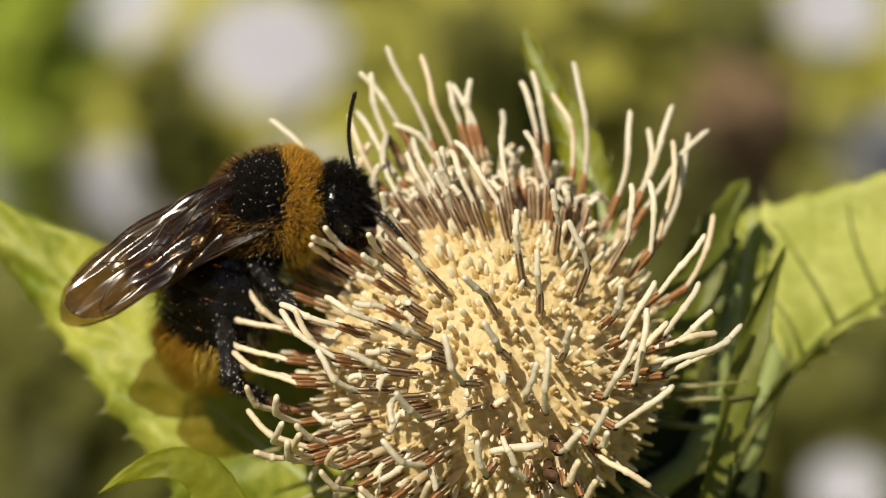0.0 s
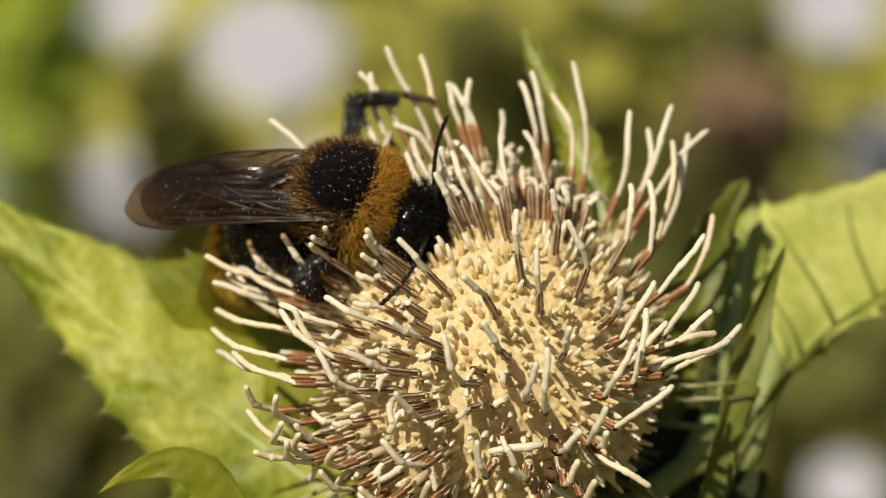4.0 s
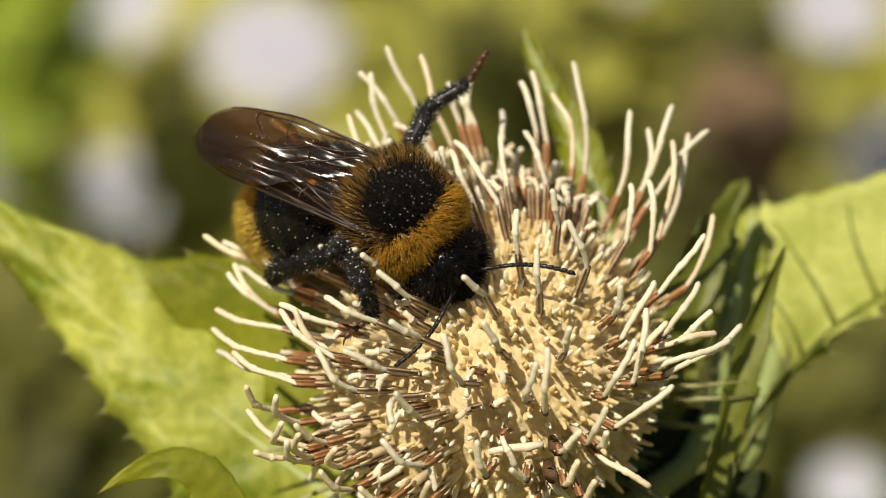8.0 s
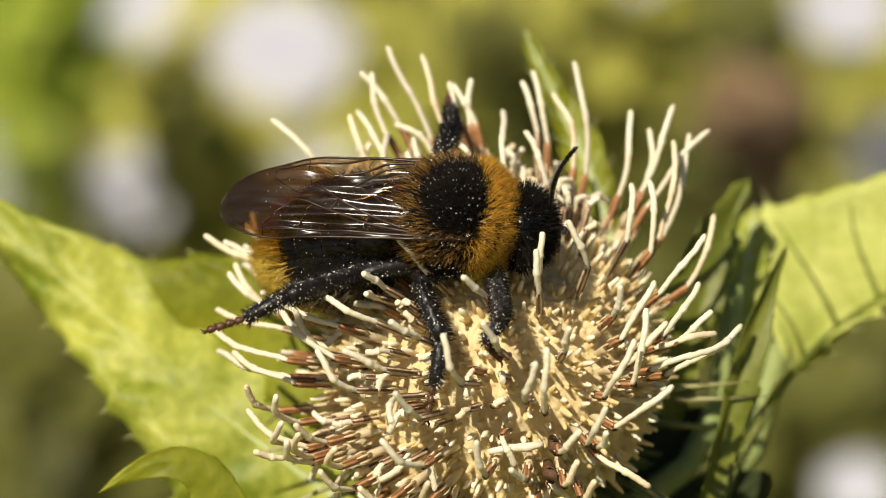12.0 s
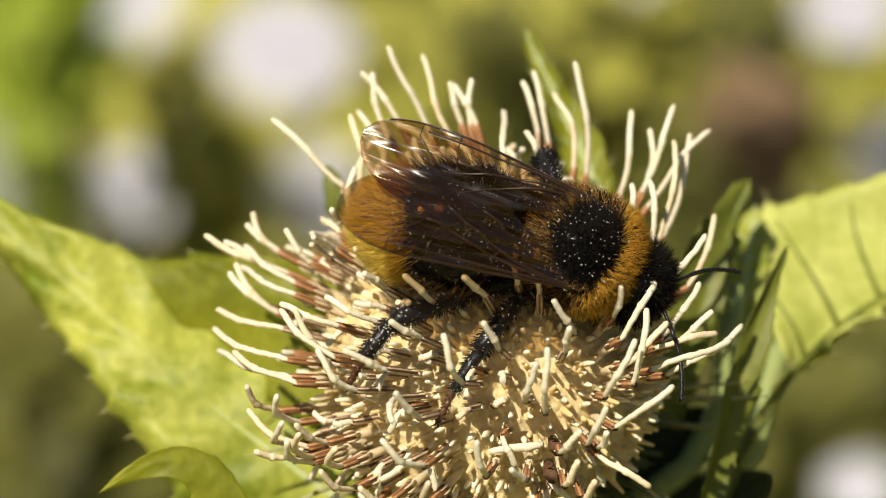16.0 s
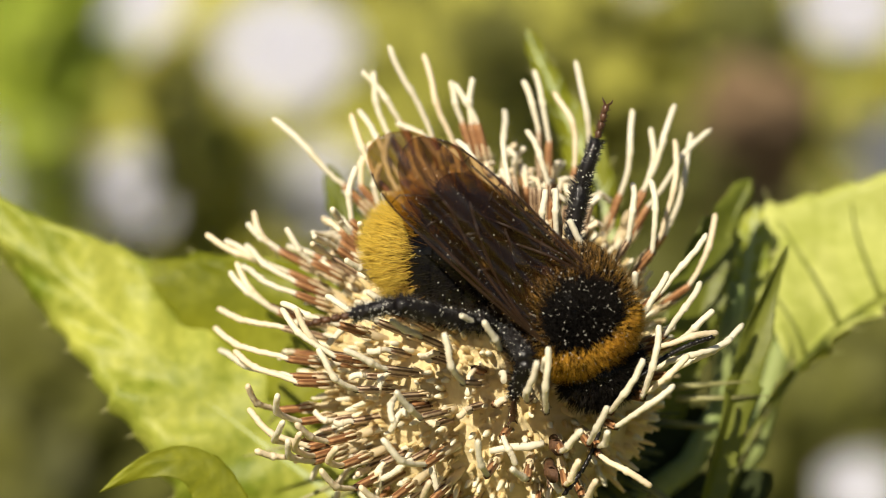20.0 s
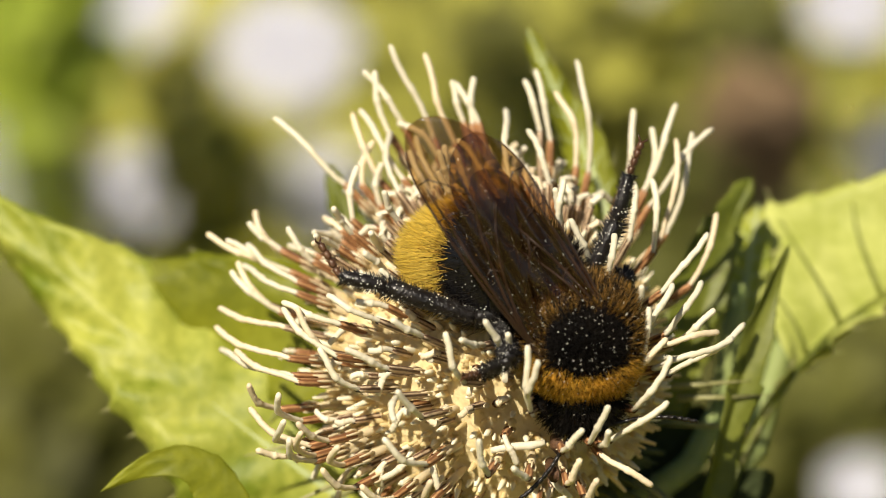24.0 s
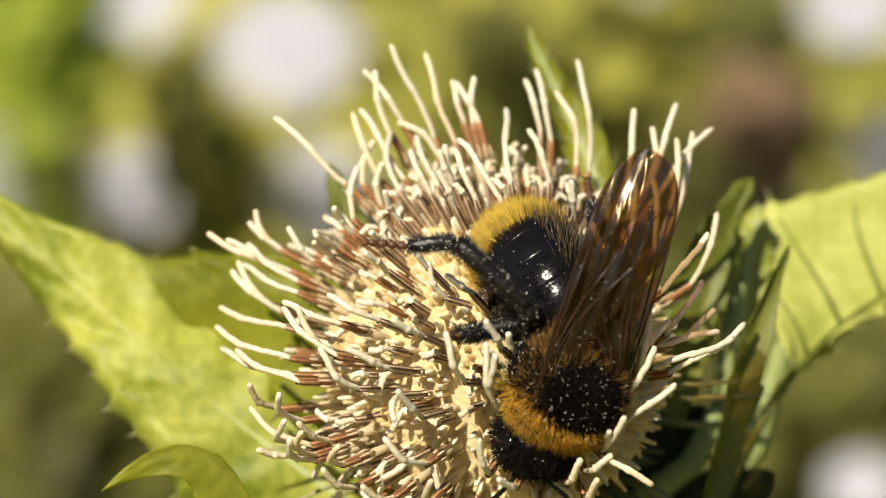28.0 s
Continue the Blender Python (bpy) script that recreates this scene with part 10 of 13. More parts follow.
    walk(LEGS["RF"][3], [(0, mm_pose(8.23, 1.1, -0.62, 1.8, 16.8, 18.4)), (9.5, mm_pose(8.23, 1.1, -0.62, 1.8, 16.8, 18.4)), (9.75, mm_pose(6.84, 2.21, -1.05, 20.6, 24.8, 75)), (10, mm_pose(4.86, 1.68, -0.78, 37.9, 14.5, 130.8)), (10.25, mm_pose(4.4, 1.32, -1.6, 73.5, 12.5, 140.1)), (10.5, mm_pose(3.76, 1.03, -2.13, 107.9, 5.7, 146.4)), (10.67, mm_pose(5.28, 1.71, -2.68, 83.3, 35.8, 113.8)), (10.83, mm_pose(7.1, 1.68, -2.18, 35, 41.6, 58.8)), (11, mm_pose(8.23, 1.1, -0.62, 1.8, 16.8, 18.4)), (11.5, mm_pose(8.23, 1.1, -0.62, 1.8, 16.8, 18.4)), (11.75, mm_pose(8.02, 1.05, -1.27, 20, -1.4, 59)), (12, mm_pose(7.64, 0.95, -1.83, 22.7, -26.9, 96.5)), (12.25, mm_pose(8.02, 1.04, -1.27, 20, -1.4, 58.9)), (12.5, mm_pose(8.23, 1.1, -0.62, 1.8, 16.8, 18.4)), (14.5, mm_pose(8.26, 1.05, -0.39, 1, 14.4, 17.7)), (15, mm_pose(8.27, 1.05, -0.33, 0.8, 13.8, 17.6)), (15.5, mm_pose(8.27, 1.05, -0.28, 0.6, 13.3, 17.5)), (16, mm_pose(8.27, 1.04, -0.23, 0.5, 12.8, 17.4)), (16.5, mm_pose(8.28, 1.03, -0.18, 0.3, 12.3, 17.3)), (17, mm_pose(8.28, 1.01, -0.18, 0.3, 12.2, 17)), (17.5, mm_pose(8.28, 1.02, -0.08, -0, 11.2, 17.1)), (18, mm_pose(8.29, 1, -0.06, -0.1, 11, 16.8)), (18.5, mm_pose(8.29, 1, 0.13, -0.7, 9, 16.7)), (19, mm_pose(8.27, 1.01, 0.35, -1.4, 6.8, 16.8)), (19.5, mm_pose(8.27, 1, 0.4, -1.6, 6.2, 16.7)), (20, mm_pose(8.27, 1.01, 0.46, -1.8, 5.5, 16.7)), (20.5, mm_pose(8.25, 1.03, 0.56, -2.2, 4.5, 16.9)), (21, mm_pose(8.24, 1.04, 0.62, -2.4, 3.9, 17)), (21.5, mm_pose(8.23, 1.04, 0.69, -2.6, 3.2, 16.9)), (23.5, mm_pose(8.17, 1.05, 1.05, -3.8, -0.6, 17)), (24, mm_pose(8.17, 1.05, 1.06, -3.8, -0.7, 17.1)), (24.5, mm_pose(8.16, 1.05, 1.09, -3.9, -1, 17)), (24.62, mm_pose(8.06, -1.58, 0.91, -40.2, -11.8, 36.9)), (24.75, mm_pose(6.55, -3.94, 0.53, -78.6, -6.5, 56.2)), (24.88, mm_pose(3.72, -5.17, -0.13, -112, 12.5, 62.4)), (25, mm_pose(0.25, -4.18, -0.9, 7.1, 17, -144.6)), (25.12, mm_pose(3.71, -5.17, -0.13, -112, 12.5, 62.2)), (25.25, mm_pose(6.55, -3.94, 0.53, -78.7, -6.6, 56.1)), (25.38, mm_pose(8.06, -1.57, 0.92, -40.3, -11.9, 36.9)), (25.5, mm_pose(8.16, 1.07, 1.1, -4, -1.2, 17.2)), (25.67, mm_pose(7.93, -1.96, 0.36, 35.2, 30.8, -5.4)), (25.83, mm_pose(4.54, -5.05, -0.08, 94.7, 60.9, 4.1)), (26, mm_pose(1.96, -4.18, -1.42, -10.1, 14.4, -146.1)), (26.17, mm_pose(4.51, -5.07, -0.07, 94.7, 60.9, 4.1)), (26.33, mm_pose(7.93, -1.97, 0.37, 35.2, 30.7, -5.4)), (26.5, mm_pose(8.15, 1.06, 1.15, -4.1, -1.7, 17.1)), (27, mm_pose(8.14, 1.06, 1.18, -4.2, -2, 17.1)), (27.3, mm_pose(8.11, 1.11, 1.26, -4.6, -2.9, 17.7)), (27.5, mm_pose(8.17, 1.01, 1.08, -3.8, -1, 16.7)), (27.7, mm_pose(8.22, 0.93, 0.9, -3.1, 1, 15.7)), (28, mm_pose(8.25, 0.89, 0.8, -2.7, 2, 15.3))])
    walk(LEGS["LH"][0], [(0, mm_pose(-1.8, 2.3, -1.9, -30.1, 112, -15.9)), (12.5, mm_pose(-1.8, 2.3, -1.9, -30.1, 112, -15.9)), (14.5, mm_pose(-1.8, 2.3, -1.9, -26.7, 117.3, -11.6)), (15, mm_pose(-1.8, 2.3, -1.9, -26.3, 118.3, -11.3)), (15.5, mm_pose(-1.8, 2.3, -1.9, -25.9, 119.4, -10.7)), (16, mm_pose(-1.8, 2.3, -1.9, -25.4, 120.5, -10.1)), (16.5, mm_pose(-1.8, 2.3, -1.9, -25, 121.6, -9.6)), (17, mm_pose(-1.8, 2.3, -1.9, -24.4, 122.8, -8)), (17.5, mm_pose(-1.8, 2.3, -1.9, -24.3, 123.7, -8.6)), (18, mm_pose(-1.8, 2.3, -1.9, -23.8, 124.9, -7.5)), (18.5, mm_pose(-1.8, 2.3, -1.9, -81.1, 107.3, -75.2)), (19, mm_pose(-1.8, 2.3, -1.9, -73, 108.1, -67.7)), (19.5, mm_pose(-1.8, 2.3, -1.9, -70.2, 108.5, -64.9)), (20, mm_pose(-1.8, 2.3, -1.9, -67.7, 108.9, -62.4)), (20.5, mm_pose(-1.8, 2.3, -1.9, -65.8, 109.2, -61.2)), (21, mm_pose(-1.8, 2.3, -1.9, -63.4, 109.7, -58.9)), (21.5, mm_pose(-1.8, 2.3, -1.9, -61.3, 110.2, -56.8)), (23.5, mm_pose(-1.8, 2.3, -1.9, -52.3, 112.9, -47.8)), (24, mm_pose(-1.8, 2.3, -1.9, -52, 113.1, -47.6)), (24.25, mm_pose(-1.8, 2.3, -1.9, -26.3, 151, -10.3)), (24.5, mm_pose(-1.8, 2.3, -1.9, -26, 171, 2.3)), (25, mm_pose(-1.8, 2.3, -1.9, -16.2, 169.6, 16.6)), (25.17, mm_pose(-1.8, 2.3, -1.9, -14.3, 169.4, 19.1)), (25.33, mm_pose(-1.8, 2.3, -1.9, -12.4, 169.2, 21.7)), (25.5, mm_pose(-1.8, 2.3, -1.9, -10.7, 169, 24.1)), (26, mm_pose(-1.8, 2.3, -1.9, -3.8, 168.6, 33.3)), (26.25, mm_pose(-1.8, 2.3, -1.9, -15.4, 169.5, 16.9)), (26.5, mm_pose(-1.8, 2.3, -1.9, -26.7, 171, 0.7)), (26.62, mm_pose(-1.8, 2.3, -1.9, -25.8, 170.7, 2.1)), (26.75, mm_pose(-1.8, 2.3, -1.9, -24.8, 170.4, 3.7)), (26.88, mm_pose(-1.8, 2.3, -1.9, -23.9, 170.1, 5.1)), (27, mm_pose(-1.8, 2.3, -1.9, -22.9, 169.9, 6.5)), (27.1, mm_pose(-1.8, 2.3, -1.9, -21.2, 170.7, 3.3)), (27.2, mm_pose(-1.8, 2.3, -1.9, -20.1, 171.6, -0.8)), (27.3, mm_pose(-1.8, 2.3, -1.9, -21, 142.7, -7.6)), (27.5, mm_pose(-1.8, 2.3, -1.9, -20.6, 146.2, -2.6)), (27.7, mm_pose(-1.8, 2.3, -1.9, -19.8, 148.4, 2.1)), (28, mm_pose(-1.8, 2.3, -1.9, -19.1, 149.8, 4.9))])
    walk(LEGS["LH"][1], [(0, mm_pose(4.3, -0, 0, 0.6, -9.5, -6.6)), (12.5, mm_pose(4.3, 0, 0, 0.6, -9.5, -6.6)), (14.5, mm_pose(4.3, -0, -0, 0.9, -11.6, -7)), (15, mm_pose(4.3, -0, -0, 0.9, -11.9, -7.1)), (15.5, mm_pose(4.3, 0, -0, 0.9, -12.3, -7.2)), (16, mm_pose(4.3, -0, 0, 1, -12.7, -7.3)), (16.5, mm_pose(4.3, 0, -0, 1.1, -13.1, -7.4)), (17, mm_pose(4.3, 0, 0, 1.2, -13.9, -7.4)), (17.5, mm_pose(4.3, 0, 0, 1.2, -13.9, -7.6)), (18, mm_pose(4.3, -0, 0, 1.2, -14.6, -7.6)), (18.5, mm_pose(4.3, 0, 0, 5.6, -45.7, -12.9)), (19, mm_pose(4.3, 0, 0, 5.7, -46.1, -13)), (19.5, mm_pose(4.3, -0, 0, 5.8, -46.3, -13.1)), (20, mm_pose(4.3, 0, -0, 5.9, -46.6, -13.2)), (20.5, mm_pose(4.3, 0, -0, 5.8, -46.5, -13.2)), (21, mm_pose(4.3, -0, -0, 5.9, -46.7, -13.4)), (21.5, mm_pose(4.3, -0, 0, 6, -46.9, -13.4)), (23.5, mm_pose(4.3, 0, -0, 6.3, -47.7, -13.8)), (24, mm_pose(4.3, 0, -0, 6.3, -47.7, -13.9)), (24.25, mm_pose(4.3, 0, 0, 27.6, -73.1, -37.8)), (24.5, mm_pose(4.3, -0, -0, 26.7, -75.4, -35.3)), (25, mm_pose(4.3, -0, -0, 19.8, -97.6, -19.9)), (25.17, mm_pose(4.3, -0, -0, 73.3, -92.6, -73.8)), (25.33, mm_pose(4.3, -0, 0, -22.5, -83.9, 21.7)), (25.5, mm_pose(4.3, -0, 0, -10, -77.5, 8.7)), (26, mm_pose(4.3, 0, -0, -31.5, -65.8, 42.4)), (26.25, mm_pose(4.3, -0, 0, -21.1, -75.1, 23.9)), (26.5, mm_pose(4.3, -0, -0, 16.3, -79.4, -20.8)), (26.62, mm_pose(4.3, 0, -0, 7.4, -78.5, -10.2)), (26.75, mm_pose(4.3, -0, 0, -0.3, -77.5, -1)), (26.88, mm_pose(4.3, -0, 0, -6.4, -76.2, 6.7)), (27, mm_pose(4.3, 0, -0, -11.3, -74.7, 13)), (27.1, mm_pose(4.3, 0, -0, -1.3, -65.4, -2.4)), (27.2, mm_pose(4.3, 0, 0, 7.1, -58.6, -15.7)), (27.3, mm_pose(4.3, -0, 0, 2.1, -19.3, -10)), (27.5, mm_pose(4.3, 0, 0, 2.7, -23.2, -10)), (27.7, mm_pose(4.3, 0, 0, 3.1, -26.7, -9.4)), (28, mm_pose(4.3, -0, -0, 3.3, -28.9, -8.8))])
    walk(LEGS["LH"][2], [(0, mm_pose(9.98, -0.66, 0.96, 0.7, -12.1, -7.5)), (12.5, mm_pose(9.98, -0.66, 0.96, 0.7, -12.1, -7.5)), (14.5, mm_pose(9.94, -0.7, 1.17, 1, -14.2, -7.9)), (15, mm_pose(9.93, -0.71, 1.2, 1, -14.5, -8.1)), (15.5, mm_pose(9.92, -0.72, 1.23, 1.1, -14.9, -8.2)), (16, mm_pose(9.91, -0.72, 1.27, 1.2, -15.3, -8.2)), (16.5, mm_pose(9.9, -0.73, 1.32, 1.2, -15.7, -8.4)), (17, mm_pose(9.88, -0.73, 1.4, 1.3, -16.5, -8.3)), (17.5, mm_pose(9.88, -0.75, 1.4, 1.3, -16.5, -8.5)), (18, mm_pose(9.86, -0.75, 1.46, 1.4, -17.2, -8.6)), (18.5, mm_pose(8.25, -0.91, 4.15, 11.4, -45.4, -21.1)), (19, mm_pose(8.22, -0.91, 4.18, 11.6, -45.8, -21.3)), (19.5, mm_pose(8.2, -0.91, 4.2, 11.8, -46, -21.4)), (20, mm_pose(8.18, -0.91, 4.22, 11.9, -46.2, -21.6)), (20.5, mm_pose(8.19, -0.92, 4.21, 11.9, -46.1, -21.5)), (21, mm_pose(8.17, -0.92, 4.23, 12, -46.4, -21.7)), (21.5, mm_pose(8.15, -0.92, 4.24, 12.1, -46.5, -21.8)), (23.5, mm_pose(8.09, -0.93, 4.29, 12.5, -47.3, -22.3)), (24, mm_pose(8.09, -0.94, 4.3, 12.6, -47.3, -22.4)), (24.25, mm_pose(5.64, -1.03, 5.55, 18, -57.3, -27.8)), (24.5, mm_pose(5.5, -0.85, 5.61, 10.1, -48.2, -16.6)), (25, mm_pose(3.58, 0.26, 5.75, -6.9, -52.4, 5.6)), (25.17, mm_pose(4.22, 0.25, 5.79, -1.5, 1, -1.4)), (25.33, mm_pose(4.87, 0.22, 5.77, -1.7, 50.7, -6.4)), (25.5, mm_pose(5.55, 0.19, 5.66, 13.7, 103.6, 5.9)), (26, mm_pose(6.05, 1.61, 5.29, 49.4, 108.9, 56)), (26.25, mm_pose(5.66, 0.6, 5.6, 40, 106.2, 11.3)), (26.5, mm_pose(5.31, -0.38, 5.7, 28.1, 108.5, -35.5)), (26.62, mm_pose(5.43, -0.21, 5.69, 59.4, 106.3, -49.1)), (26.75, mm_pose(5.56, -0.03, 5.66, 95.6, 102.1, -57.6)), (26.88, mm_pose(5.68, 0.16, 5.63, -30.7, 82.2, 131.7)), (27, mm_pose(5.79, 0.35, 5.59, -130.2, 97.6, -11.8)), (27.1, mm_pose(6.72, -0.1, 5.27, -52.7, 42.9, 35.4)), (27.2, mm_pose(7.21, -0.81, 4.95, -35.3, -11.3, 15.4)), (27.3, mm_pose(9.69, -0.95, 1.92, 2.4, -21.9, -11)), (27.5, mm_pose(9.55, -0.92, 2.29, 3.1, -25.8, -11)), (27.7, mm_pose(9.41, -0.85, 2.61, 3.6, -29.2, -10.5)), (28, mm_pose(9.31, -0.78, 2.8, 3.9, -31.4, -10))])
    walk(LEGS["LH"][3], [(0, mm_pose(12.89, -1.04, 1.59, 1, -10.2, -8.9)), (12.5, mm_pose(12.89, -1.04, 1.59, 1, -10.2, -8.9)), (14.5, mm_pose(12.82, -1.1, 1.9, 1.3, -12.3, -9.3)), (15, mm_pose(12.81, -1.11, 1.95, 1.4, -12.6, -9.5)), (15.5, mm_pose(12.79, -1.12, 2.01, 1.5, -13, -9.6)), (16, mm_pose(12.78, -1.14, 2.06, 1.5, -13.3, -9.6)), (16.5, mm_pose(12.76, -1.15, 2.13, 1.6, -13.8, -9.8)), (17, mm_pose(12.73, -1.14, 2.25, 1.7, -14.6, -9.8)), (17.5, mm_pose(12.72, -1.17, 2.25, 1.7, -14.6, -9.9)), (18, mm_pose(12.7, -1.17, 2.35, 1.9, -15.2, -10)), (18.5, mm_pose(10.21, -1.66, 6.29, 13.5, -58.3, -23.6)), (19, mm_pose(10.16, -1.66, 6.33, 13.8, -58.6, -23.9)), (19.5, mm_pose(10.13, -1.66, 6.35, 14, -58.9, -24.1)), (20, mm_pose(10.1, -1.67, 6.38, 14.2, -59.1, -24.4)), (20.5, mm_pose(10.11, -1.67, 6.37, 14.1, -59, -24.3)), (21, mm_pose(10.08, -1.68, 6.39, 14.3, -59.2, -24.6)), (21.5, mm_pose(10.07, -1.68, 6.41, 14.5, -59.4, -24.7)), (23.5, mm_pose(9.97, -1.7, 6.49, 15.2, -60.1, -25.5)), (24, mm_pose(9.96, -1.71, 6.5, 15.2, -60.2, -25.6)), (24.25, mm_pose(7.06, -1.79, 8.08, 20.6, -63.6, -30.7)), (24.5, mm_pose(7.41, -1.42, 7.85, 10.1, -48.2, -16.6)), (25, mm_pose(5.4, 0.44, 8.13, -6.9, -52.4, 5.6)), (25.17, mm_pose(7.23, 0.18, 5.74, 7.2, -70.3, 14.3)), (25.33, mm_pose(6.76, 0.02, 3.44, 84, -88.3, -40.6)), (25.5, mm_pose(4.85, 0.12, 2.74, 19.7, -108.1, 45.4)), (26, mm_pose(5.52, 0.8, 2.45, 49.5, -109, 60.5)), (26.25, mm_pose(4.84, 0.44, 2.73, 54.7, -114.3, 56.6)), (26.5, mm_pose(4.53, 0.17, 2.85, 54.2, -118.4, 58.5)), (26.62, mm_pose(4.88, 0.43, 2.8, 23.4, -116.8, 62.7)), (26.75, mm_pose(5.21, 0.52, 2.73, -8.6, -116.3, 68.1)), (26.88, mm_pose(5.41, 0.46, 2.66, -40.3, -117.2, 73.2)), (27, mm_pose(5.4, 0.42, 2.62, -70.3, -119.1, 76.4)), (27.1, mm_pose(8.5, 1.18, 3.23, 71, -66.3, -69.8)), (27.2, mm_pose(10.05, -0.03, 5.53, 34.2, -60.1, -39.3)), (27.3, mm_pose(12.42, -1.48, 3.04, 2.9, -20, -12.4)), (27.5, mm_pose(12.2, -1.44, 3.6, 3.7, -23.8, -12.5)), (27.7, mm_pose(11.98, -1.32, 4.08, 4.3, -27.3, -11.9)), (28, mm_pose(11.84, -1.22, 4.37, 4.6, -29.5, -11.4))])
